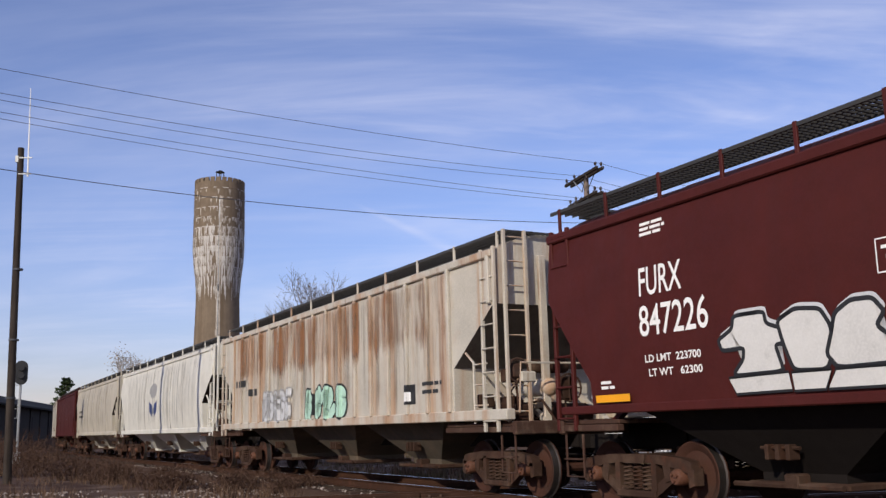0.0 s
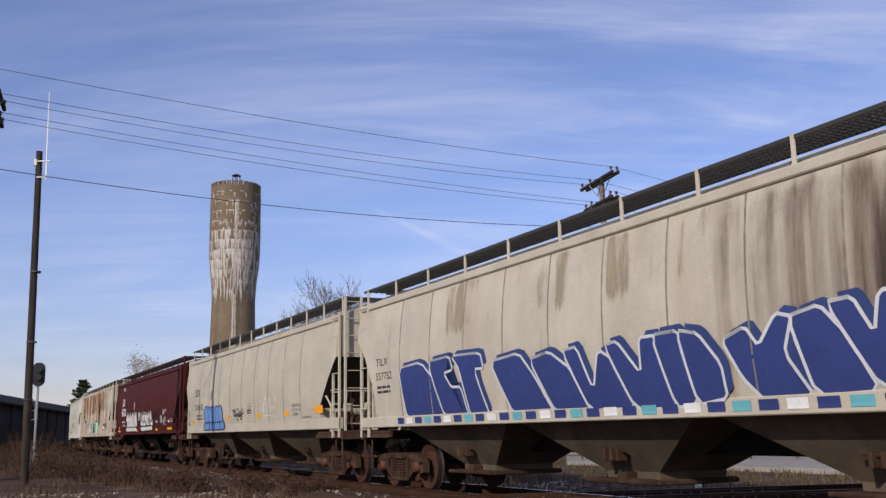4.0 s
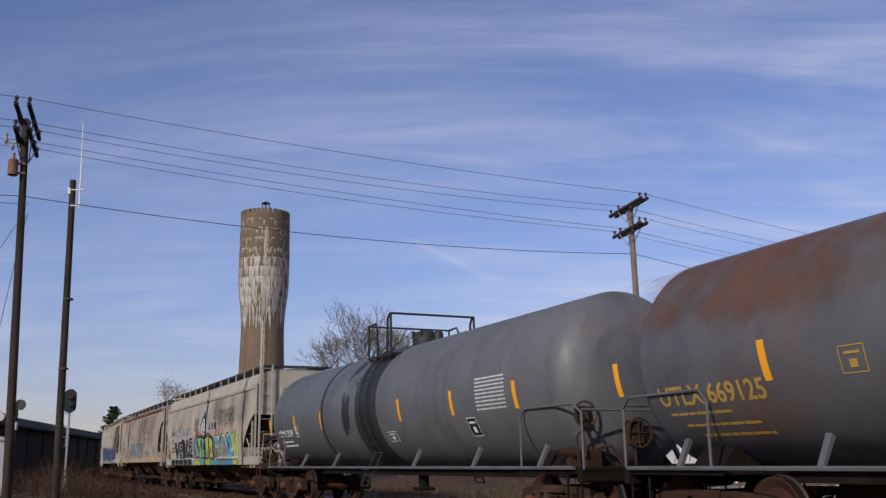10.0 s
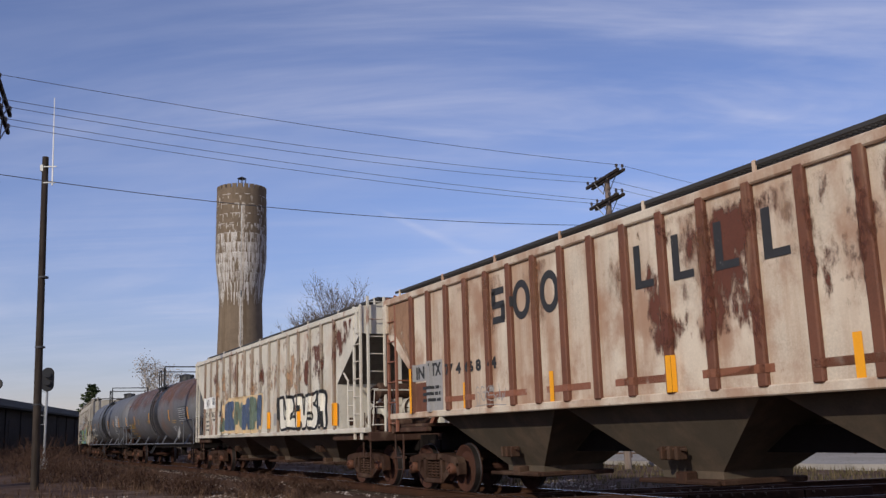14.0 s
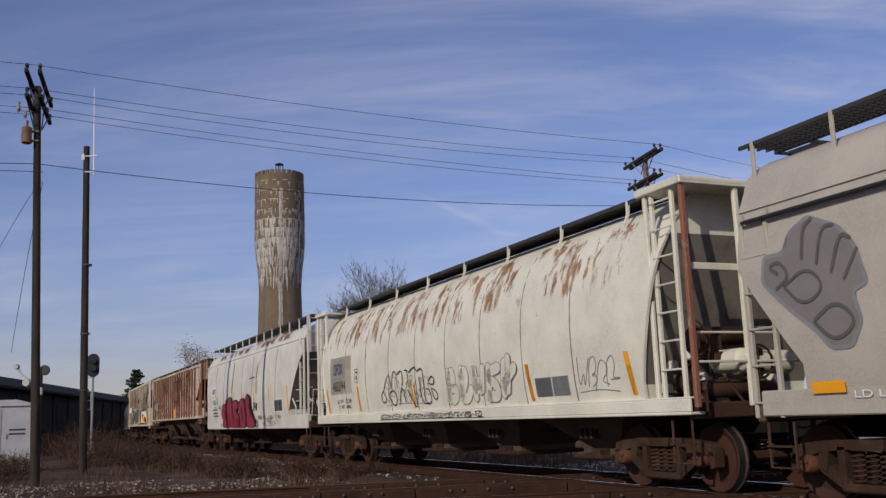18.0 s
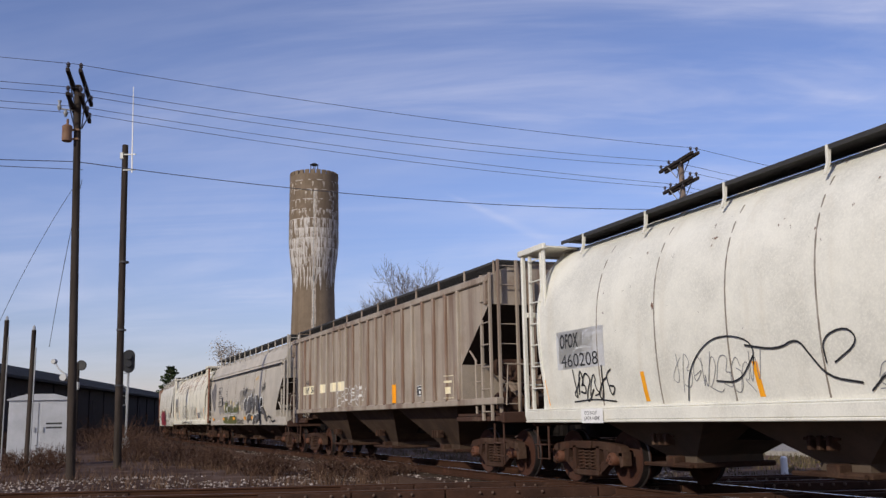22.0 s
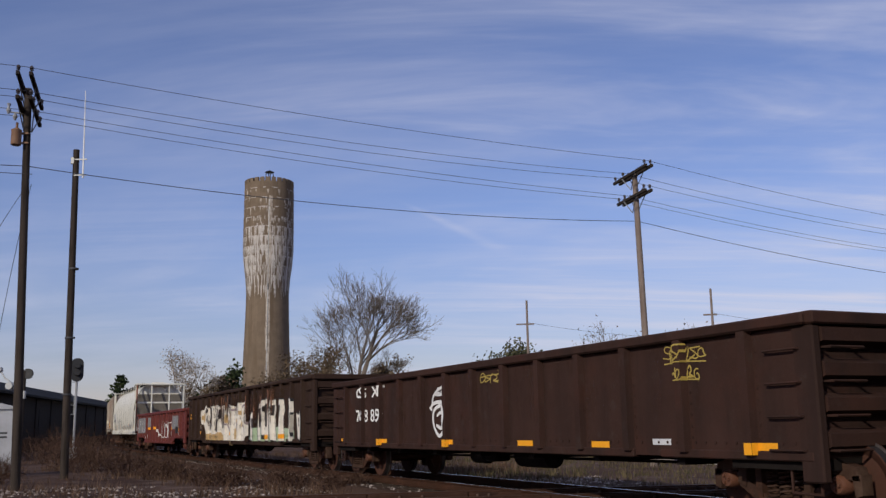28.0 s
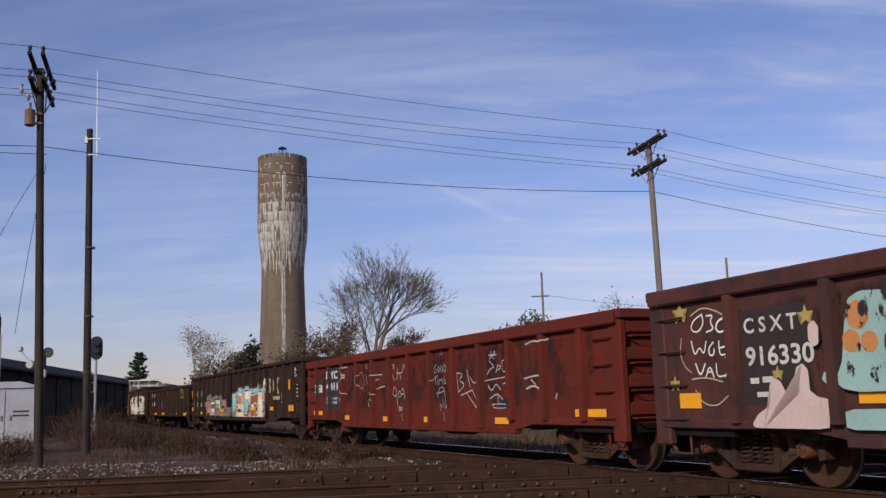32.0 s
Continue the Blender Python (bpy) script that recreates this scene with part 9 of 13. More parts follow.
    sill = Side([(1.55, 1.0), (1.55, 1.3)])
    patch(car, 2.62, 1.05, 3.3, 1.28, G_WHITE, L, sill, out=0.02, name="sign_plate")
    words(car, "DO NOT\nJACK HERE", 2.72, 1.08, 3.2, 1.24, M_INK, L, sill, fat=0.0, out=0.024)
    patch(car, 14.6, 1.05, 15.3, 1.28, G_WHITE, L, sill, out=0.02, name="sign_plate")
    words(car, "DO NOT\nJACK HERE", 14.7, 1.08, 15.2, 1.24, M_INK, L, sill, fat=0.0, out=0.024)
    patch(car, 16.7, 1.08, 17.05, 1.27, G_BLUE, L, sill, out=0.02, name="painted_shape")
    for u in (1.3, 4.4, 6.9, 10.0, 13.45):
        patch(car, u, 1.36, u + 0.1, 1.8, M_YELLOW, L, sd, lean=-0.05, name="reflector_tape")
    patch(car, 16.4, 1.37, 16.52, 2.15, M_YELLOW, L, sd, lean=-0.28, name="reflector_tape")


def car_grey():
    car, L, sd, _ = hopper(17, "covered_hopper_car", "grey covered hopper car with ledged roof and grey and olive graffiti", P_GREY, zs=1.05, zt=3.4, drip=False, through=False, side=bulged_side(1.05, 3.4, 1.5, 0.1), front=(0.55, 1.5), rear=(1.3, 2.4), zv=2.8, zd=1.6, seams=7, steps=2, step_h=0.125, rb_z=4.45, rb_y=(0.6, 1.2), rb_posts=14, sill=(1.02, 1.32), bay_mat=BROWN_BAY, bay_top=1.06, plate_z=1.15, rail_top=False)
    t = Mesh()
    for s in (1, -1):
        t.box(-L / 2 + 1.4, L / 2 - 0.7, s * 1.46, s * 1.545, 3.36, 3.4, 0.01)
    part("side_ledge", t, M_BLACK, car)
    for u0, z0, u1, z1, txt in ((3.16, 2.43, 4.25, 2.92, "HKRX"), (3.25, 1.95, 4.4, 2.38, "500644")):
        patch(car, u0, z0, u1, z1, G_BLACK, L, sd, name="data_panel")
        patch(car, u0 + 0.04, z0 + 0.04, u1 - 0.04, z1 - 0.04, P_GREY, L, sd, out=0.008, name="data_panel")
        words(car, txt, u0 + 0.12, z0 + 0.11, u1 - 0.12, z1 - 0.11, M_INK, L, sd, fat=0.0, out=0.012)
    patch(car, 4.4, 1.97, 4.75, 2.42, G_BLACK, L, sd, name="data_panel")
    plate_box(car, 5.6, 2.42, 5.9, 2.75, L, sd)
    haze = stain_paint("grey_spray_haze", (0.3, 0.28, 0.25), 0.3, 0.55, 1.2, 0.9, amount=0.6)
    stain(car, 9.0, 1.4, 13.0, 2.6, haze, L, sd, seed=4, name="faded_spray")
    stain(car, 3.0, 1.4, 8.0, 2.2, haze, L, sd, seed=5, name="faded_spray")
    sprayed(car, ([(1.33, 2.91), (1.44, 3.13), (1.71, 3.26), (1.93, 3.16), (2.18, 3.05), (2.4, 2.81), (2.54, 2.39), (2.33, 2.32), (2.42, 2), (2.25, 1.74), (1.96, 1.74), (1.76, 1.96), (1.4, 2.23), (0.98, 2.59), (1.02, 2.9), (1.24, 2.89)],), (flat_paint("smoke_grey", (0.2, 0.18, 0.17)),), G_PATCH, L, sd, rim=0.05, soft=2, label="grey sprayed hand")
    brushed(car, ([(1.36, 2.51), (1.71, 2.69), (1.98, 2.42), (1.64, 2.23), (1.35, 2.49)],
        [(1.78, 2.07), (2.1, 2.26), (2.39, 2), (2.04, 1.79), (1.77, 2.04)],
        [(1.64, 2.79), (1.65, 3.15), (1.78, 3.22)],
        [(1.86, 2.7), (1.93, 3.1), (2.11, 3.09)],
        [(2.07, 2.58), (2.2, 2.98), (2.34, 2.9)],
        [(2.24, 2.47), (2.43, 2.77)],
        [(1.25, 2.67), (1.09, 2.76), (1.27, 2.82), (1.45, 2.61), (1.23, 2.49)],), flat_paint("iron_grey", (0.1, 0.093, 0.09)), L, sd, w=0.045)
    leaf_olive = flat_paint("deep_olive", (0.105, 0.11, 0.035))
    sprayed(car, ([(4.94, 2.01), (5.39, 2.02), (5.57, 1.76), (5.01, 1.75)],
        [(6.77, 2.02), (6.81, 2.18), (7.03, 2.27), (7.2, 2.15), (7.07, 1.96)],
        [(7.54, 1.99), (7.68, 2.13), (7.98, 2.08), (8.11, 1.89), (7.79, 1.76)],
        [(9.19, 1.92), (9.56, 1.91), (9.57, 1.67), (9.24, 1.69)],), (flat_paint("sand", (0.56, 0.46, 0.28)),), G_SILVER, L, sd, rim=0.02, out=0.006, soft=1)
    sprayed(car, ([(5.39, 1.77), (5.47, 2.08), (5.76, 2.24), (6.07, 2.14), (6.16, 1.86), (6.06, 1.56), (5.54, 1.58)],
        [(6.19, 1.59), (6.29, 1.85), (6.55, 1.97), (6.89, 1.88), (6.91, 1.62), (6.38, 1.61)],
        [(7.02, 1.58), (7.16, 1.8), (7.35, 2.04), (7.53, 1.77), (7.72, 1.58)],
        [(7.72, 1.58), (8.06, 1.92), (8.53, 1.86), (8.67, 1.7), (8.58, 1.54), (8.11, 1.59)],
        [(8.6, 1.71), (8.64, 2.02), (8.91, 2.05), (9.1, 1.84), (9.03, 1.65), (8.75, 1.53)],
        [(4.71, 1.08), (5.11, 1.43), (5.99, 1.46), (6.08, 1.19), (6.84, 1.46), (7.7, 1.46), (8.2, 1.5), (8.54, 1.31), (8.51, 1.05)],), (leaf_olive,), G_SILVER, L, sd, rim=0.025, out=0.03, label="olive green graffiti with pale edges")
    sprayed(car, ([(10.44, 1.94), (10.82, 2.19), (11.16, 2.09), (11.05, 1.49), (10.86, 1.46), (10.74, 1.78), (10.49, 1.65)],
        [(11.11, 1.62), (11.31, 2.06), (11.62, 2.25), (12.13, 2.19), (12.19, 2.04), (11.79, 1.93), (12.18, 1.94), (12.19, 1.77), (11.53, 1.5)],
        [(12.13, 2.24), (12.26, 2.37), (12.43, 2.18), (12.75, 2.13), (12.89, 2.27), (13.23, 2.06), (13.1, 1.91), (12.72, 1.84), (12.61, 1.5), (12.36, 1.51), (12.46, 1.86), (12.19, 2.04)],
        [(13.12, 2.16), (13.38, 2.28), (13.51, 2.22), (13.64, 2.09), (13.75, 1.57), (14.21, 2.19), (14.22, 2.07), (14.07, 1.5), (13.63, 1.46), (13.43, 1.77), (13.11, 1.54)],
        [(14.2, 1.73), (14.52, 1.77), (14.89, 1.58), (15.26, 1.18), (14.94, 1.19), (14.68, 1.47), (14.28, 1.49)],
        [(11, 1.35), (11.61, 1.5), (12.28, 1.41), (12.13, 1.22), (11.51, 1.27), (11.12, 1.07)],
        [(12.88, 1.08), (12.97, 1.36), (13.46, 1.5), (13.84, 1.42), (14.12, 1.04), (13.8, 1.07), (13.61, 1.31), (13.25, 1.17)],
        [(12.18, 1.09), (12.8, 1.46), (13.1, 1.42), (12.5, 1.06)],), (flat_paint("iron_grey", (0.1, 0.093, 0.09)),), G_BLACK, L, sd, rim=0.03, out=0.03, soft=1, shade=G_WHITE, shift=(-0.07, 0.04), label="large grey graffiti with white edges")
    for (u, z) in ((6.18, 1.83), (8.96, 2.05)):
        burst(car, u, z, 0.26, G_WHITE, L, sd, out=0.06)
    scrawl(car, 8.6, 1.1, 10.2, 1.3, G_BLACK, L, sd, (), 0.03, 5, 12, 0.05)
    scrawl(car, 10.0, 2.3, 11.0, 2.75, G_BLACK, L, sd, (), 0.025, 4, 15)
    scrawl(car, 14.1, 2.35, 14.9, 2.75, G_BLACK, L, sd, (), 0.025, 4, 16)
    brushed(car, [[(15.3, 1.28), (15.6, 1.4), (15.9, 1.3), (15.75, 1.1)], [(15.95, 1.35), (16.1, 1.12), (16.7, 1.2)]], G_BLACK, L, sd, w=0.07, out=0.05)
    two_pane(car, 13.75, 1.78, 14.4, 2.16, G_BLACK, G_WHITE, L, sd)
    words(car, "LD LMT 224300", 2.2, 1.2, 3.6, 1.28, M_WHITE, L, sd, fat=0.0, out=0.045)
    for u0, u1 in ((1.62, 2.1), (4.8, 5.25), (7.6, 8.1), (10.35, 10.8), (12.07, 12.5)):
        patch(car, u0, 1.26, u1, 1.39, M_YELLOW, L, sd, out=0.05, name="reflector_tape")
    blob(car, [(12.6, 3.0), (13.2, 3.1), (13.25, 2.95), (12.75, 2.9)], G_TAN, L, sd, name="scrape")


def car_brown():
    car, L, sd, ribs = hopper(18, "covered_hopper_car", "brown-grey streaked ribbed covered hopper car", P_BROWN, drip=False, rib_mat=P_RIB, zs=1.52, zt=4.0, ribs=21, front=(0.4, 1.4), rear=(1.05, 2.5), zv=3.45, zd=2.3, rb_z=4.36, rb_posts=12, bay_mat=BROWN_BAY, plate_z=1.25, sill=(1.42, 1.56))
    for u0, u1 in ((2.2, 3.65), (4.4, 5.0), (5.4, 6.1), (6.5, 7.0)):
        patch(car, u0, 2.04, u1, 2.32, G_CREAM, L, sd, ribs, name="data_panel")
    words(car, "16758", 2.3, 2.08, 3.55, 2.28, M_INK, L, sd, ribs, fat=0.02, out=0.01)
    words(car, "AEX", 2.3, 2.38, 3.0, 2.52, M_INK, L, sd, ribs, fat=0.0)
    piece(car, "OKA DAS", 6.1, 1.56, 8.95, 2.2, G_WHITE, None, L, sd, ribs, fat=0.0, label="white marker scrawl")
    patch(car, 11.58, 1.57, 11.7, 2.04, M_YELLOW, L, sd, ribs, out=0.012, name="reflector_tape")
    patch(car, 13.2, 1.7, 13.6, 1.95, G_BLACK, L, sd, ribs, name="data_panel")
    plate_box(car, 13.2, 1.7, 13.6, 1.95, L, sd, ribs, ink=G_WHITE)
    plate_box(car, 15.0, 1.6, 15.5, 2.1, L, sd, ribs, ink=G_CREAM)


def gondolas():
    car, L, sd, ribs = gondola(20, "red gondola car with white and black graffiti, fish-belly sides", P_REDG, zs=0.87, zt=2.25, front=0.65, rear=0.9, ribs=15, belly=0.27, rim=0.13)
    for u0, u1 in ((0.95, 2.2), (2.45, 3.2), (3.75, 4.35), (4.95, 5.4), (5.75, 6.2)):
        patch(car, u0, 1.12 if u0 < 4 else 1.45, u1, 2.0, G_PATCH, L, sd, ribs, name="repaint_patch")
    words(car, "CS", 1.44, 1.6, 2.05, 1.86, M_WHITE, L, sd, ribs, fat=0.02, out=0.012)
    words(car, "91", 1.5, 1.18, 1.95, 1.46, M_WHITE, L, sd, ribs, fat=0.02, out=0.012)
    words(car, "XT", 2.56, 1.6, 3.05, 1.86, M_WHITE, L, sd, ribs, fat=0.02, out=0.012)
    words(car, "51", 2.7, 1.18, 3.15, 1.46, M_WHITE, L, sd, ribs, fat=0.02, out=0.012)
    words(car, "07", 3.85, 1.18, 4.3, 1.46, M_WHITE, L, sd, ribs, fat=0.02, out=0.012)
    words(car, "LD LMT   199200\nLT WT    63800", 3.9, 0.85, 5.3, 1.05, M_WHITE, L, sd, ribs, fat=0.01)
    stain(car, 9.8, 0.3, 14.0, 1.95, stain_paint("red_bleed", (0.12, 0.022, 0.017), 0.58, 0.62, 4.5, 0.4), L, sd, ribs, out=0.03, seed=5, name="paint_bleed")
    sprayed(car, ([(10.38, 1.36), (10.63, 1.59), (10.99, 1.58), (11.08, 1.41), (11.03, 1.07), (11.15, 0.81), (11.36, 0.84), (11.2, 0.6), (10.33, 0.59), (10.43, 0.94)],
        [(11.2, 1.44), (11.41, 1.5), (11.82, 1.52), (11.94, 1.39), (11.98, 0.81), (12.15, 0.94), (12.21, 0.61), (11.2, 0.58)],
        [(12.21, 1.57), (12.42, 1.63), (12.5, 1.37), (12.61, 1.25), (12.8, 1.37), (12.91, 1.3), (12.82, 0.61), (12.19, 0.6), (12.3, 1.19)],
        [(9.64, 0.9), (9.73, 1.12), (10.06, 1.19), (10.09, 0.94)],), (G_WHITE,), None, L, sd, ribs, out=0.008, soft=1, label="worn white block graffiti")
    brushed(car, ([(12.82, 1.64), (13.17, 1.61), (13.5, 1.67), (13.54, 1.52), (13.42, 1.35)],
        [(13.02, 1.3), (12.89, 1.06), (12.96, 0.61)],
        [(13.56, 1.17), (13.32, 0.91), (13.25, 0.68)],
        [(13.24, 0.62), (13.42, 0.77), (13.48, 0.62), (13.58, 0.83), (13.79, 0.74), (13.69, 0.63)],
        [(8.45, 1.4), (8.64, 1.43), (8.71, 1.2), (8.53, 1.17), (8.7, 0.94)],
        [(8.99, 1.39), (9.06, 1.09), (9.16, 1.23), (9.17, 0.94)],), G_WHITE, L, sd, ribs, w=0.045, out=0.01, label="white sprayed lines")
    patch(car, 14.25, 1.3, 15.4, 1.95, G_PATCH, L, sd, ribs, name="repaint_patch")
    patch(car, 14.86, 1.1, 15.4, 1.42, G_BLACK, L, sd, ribs, out=0.007, name="data_panel")
    plate_box(car, 14.86, 1.1, 15.4, 1.42, L, sd, (), ink=G_WHITE)
    words(car, "G47", 15.9, 0.95, 16.3, 1.1, M_WHITE, L, sd, ribs, fat=0.02)
    for u0, u1, z in ((0.95, 1.35, 1.14), (5.8, 6.25, 1.3), (7.9, 8.4, 1.32), (11.55, 12.0, 1.35), (13.4, 13.85, 1.28), (15.75, 16.25, 1.18)):
        patch(car, u0, z, u1, z + 0.14, M_YELLOW, L, sd, ribs, out=0.014, name="reflector_tape")
    stain(car, 10.3, 0.78, 13.5, 1.78, stain_paint("worn_white_spray", (0.66, 0.63, 0.6), 0.53, 0.57, 4.2, 0.7), L, sd, ribs, out=0.006, seed=22, name="worn_spray")

    car, L, sd, ribs = gondola(21, "tall black gondola car covered with cream and white graffiti", P_BLACKG, zs=0.8, zt=2.7, front=0.3, rear=0.8, ribs=16, belly=0.1, rim=0.1)
    old = flat_paint("faded_lettering", (0.42, 0.36, 0.26))
    for ch, u, z in (("C", 1.83, 1.77), ("S", 2.2, 1.77), ("X", 2.76, 1.79), ("T", 3.08, 1.8), ("4", 1.85, 1.28), ("9", 2.16, 1.28), ("0", 2.92, 1.22), ("6", 3.18, 1.22)):
        words(car, ch, u, z, u + 0.25, z + 0.25, old, L, sd, fat=0.03, out=0.012)
    rnd = random.Random(4)
    chalk = flat_paint("chalk_white", (0.74, 0.69, 0.6))
    sprayed(car, ([(3.37, 1.64), (3.4, 1.95), (3.78, 2.17), (4.15, 2.28), (4.5, 1.57), (4.75, 2.2), (5.38, 2.16), (6.42, 2.21), (6.79, 2.22), (6.83, 2.12), (7.52, 2.18), (7.79, 2.11), (8.33, 2.19), (8.73, 2.11), (9.26, 2.11), (9.4, 2.05), (9.82, 2.08), (10.16, 2.19), (10.65, 2.17), (11.11, 2.2), (11.23, 2.04), (11.5, 1.9), (11.6, 0.71), (7.95, 0.66), (4.43, 0.72)],), (chalk,), None, L, sd, ribs, out=0.004, soft=2, label="tall white and cream graffiti")
    sprayed(car, ([(4.53, 0.72), (4.59, 1.05), (5.17, 1.11), (5.52, 0.98), (6.53, 1.15), (7.03, 1.12), (7.31, 1.04), (7.27, 0.67)],
        [(6.94, 0.66), (6.87, 0.93), (7.13, 1.12), (7.41, 1.04), (7.57, 0.82), (7.5, 0.66)],), (G_TAN,), None, L, sd, ribs, out=0.008, soft=1)
    for u, z, r in ((8.18, 1.63, 0.15), (9.06, 1.68, 0.15), (9.72, 1.53, 0.08), (9.56, 1.05, 0.19), (10.46, 1.81, 0.08), (7.73, 1.09, 0.16), (11.12, 1, 0.1), (9.03, 0.77, 0.15), (10.56, 1.41, 0.1), (10.84, 1.8, 0.07), (3.75, 1.73, 0.17)):
        blob(car, round_blob(u, z, r, r * 1.15, 16, 0.06, 3), G_TAN, L, sd, ribs, out=0.01, name="painted_dot")
    sprayed(car, ([(6.04, 1.66), (6.31, 1.62), (6.31, 1.1), (6, 1.22)],
        [(6.67, 1.55), (7.02, 1.93), (6.97, 2.02), (7.17, 1.98), (7.09, 1.7), (6.77, 1.49)],
        [(7.37, 2.02), (7.6, 2.03), (7.52, 1.28), (7.32, 1.26)],
        [(4.82, 2.17), (5.01, 2.19), (5.36, 1.85), (5.18, 1.29), (4.99, 1.17), (5.1, 1.8)],
        [(3.91, 1.99), (4.28, 2.17), (4.68, 2.11), (4.41, 2.03), (4.05, 1.88)],), (flat_paint("dull_black", (0.045, 0.036, 0.034)),), None, L, sd, ribs, out=0.012, soft=1)
    brushed(car, ([(7.79, 2.05), (7.71, 1.73), (7.9, 1.45), (8.32, 1.39), (8.69, 1.13), (8.98, 0.98)],
        [(8.4, 2.13), (8.79, 1.97), (8.8, 1.72)],
        [(9.24, 1.94), (9.74, 1.97), (10.01, 1.75), (9.92, 1.52), (9.66, 1.35), (9.9, 1.11), (10.03, 0.85)],
        [(9.93, 1.89), (10.14, 1.99), (10.27, 2.05)],
        [(10.6, 2.02), (10.96, 2.11), (11.19, 1.96), (11.2, 1.59)],
        [(10.67, 1.36), (10.89, 1.31), (11.01, 1.02), (10.98, 0.73)],
        [(8.6, 1.68), (9.05, 1.56), (9.18, 1.41)],
        [(11.26, 1.92), (11.19, 1.55), (11.48, 1.41), (11.8, 1.48)],), flat_paint("dull_mauve", (0.3, 0.24, 0.25)), L, sd, ribs, w=0.08, out=0.014, label="mauve sprayed outlines")
    sprayed(car, ([(11.63, 0.63), (11.98, 1.22), (13.02, 1.27), (14.36, 1.2), (15.46, 1.27), (16.51, 1.21), (17.3, 1.19), (17.34, 0.71), (16.78, 0.63)],), (flat_paint("faded_mint", (0.36, 0.45, 0.3)),), None, L, sd, ribs, out=0.004, soft=1)
    sprayed(car, ([(11.86, 0.67), (11.81, 1.69), (12.06, 1.83), (12.43, 1.68), (12.6, 0.68)],
        [(12.87, 1.21), (12.99, 2.05), (13.23, 2.16), (13.43, 1.96), (13.58, 0.67), (12.97, 0.65)],
        [(13.72, 1.21), (13.63, 2.15), (14.06, 2.24), (14.31, 2.07), (14.39, 0.68), (13.87, 0.66)],
        [(14.67, 1.64), (14.81, 2.15), (15.2, 2.17), (15.33, 1.81), (15.13, 1.49), (15.39, 0.69), (14.9, 0.67)],
        [(15.66, 1.62), (15.74, 2.12), (16.16, 2.14), (16.33, 1.78), (16.11, 1.47), (16.33, 0.7), (15.87, 0.68)],
        [(16.69, 1.67), (16.74, 2.12), (17.23, 2.13), (17.3, 1.73), (17.04, 1.46), (17.32, 0.72), (16.85, 0.7)],
        [(17.52, 1.69), (17.82, 1.62), (18.21, 1.74), (18.31, 1.51), (18.31, 0.85), (17.74, 0.82)],), (chalk,), G_BLACK, L, sd, ribs, rim=0.05, out=0.006, soft=1, lift=0.001, label="tall narrow white letters over mint")
    sprayed(car, ([(13.01, 1.86), (13.25, 1.93), (13.35, 1.29), (13.11, 1.25)],
        [(13.79, 1.99), (14.1, 2.06), (14.18, 1.28), (13.89, 1.28)],
        [(14.93, 1.96), (15.15, 1.99), (15.06, 1.63), (14.9, 1.63)],
        [(15.85, 1.93), (16.09, 1.96), (16, 1.58), (15.85, 1.58)],
        [(16.83, 1.87), (17.12, 1.93), (17.11, 1.59), (16.89, 1.56)],
        [(17.76, 1.52), (18.13, 1.54), (18.14, 1.25), (17.81, 1.25)],
        [(11.95, 1.57), (12.27, 1.6), (12.33, 1.22), (12.04, 1.22)],), (flat_paint("dull_black", (0.045, 0.036, 0.034)),), None, L, sd, ribs, out=0.016, soft=1, lift=0.0)
    words(car, "AVES ARSEN", 4.3, 0.88, 6.4, 0.98, G_BLACK, L, sd, ribs, fat=0.0, out=0.02)
    stain(car, 3.2, 0.9, 16.8, 2.6, stain_paint("brown_drip", (0.17, 0.075, 0.042), 0.53, 0.63, 4.5, 0.16), L, sd, ribs, out=0.03, seed=9, name="rust_bleed")
    stain(car, 3.2, 0.7, 16.8, 2.66, stain_paint("black_drip", (0.03, 0.02, 0.018), 0.57, 0.62, 5.0, 0.3), L, sd, ribs, out=0.032, seed=10, name="rust_bleed")
    for u0, u1, z0, z1 in ((0.35, 0.45, 1.0, 1.55), (0.6, 0.95, 1.7, 1.95), (3.0, 3.6, 1.05, 1.18), (8.6, 9.1, 1.0, 1.13), (13.9, 14.3, 0.88, 1.02), (15.9, 16.3, 0.9, 1.04)):
        patch(car, u0, z0, u1, z1, M_YELLOW, L, sd, ribs, out=0.024, name="reflector_tape")

    car, L, sd, ribs = gondola(22, "dark rust-brown gondola car with white and yellow scrawls", P_RUSTG, zs=0.74, zt=2.35, front=1.2, rear=0.95, ribs=13, rim=0.12)
    words(car, "CS  XT", 2.83, 1.9, 4.8, 2.16, M_WHITE, L, sd, ribs, fat=0.02)
    words(car, "708 859", 2.83, 1.32, 4.7, 1.62, M_WHITE, L, sd, ribs, fat=0.01)
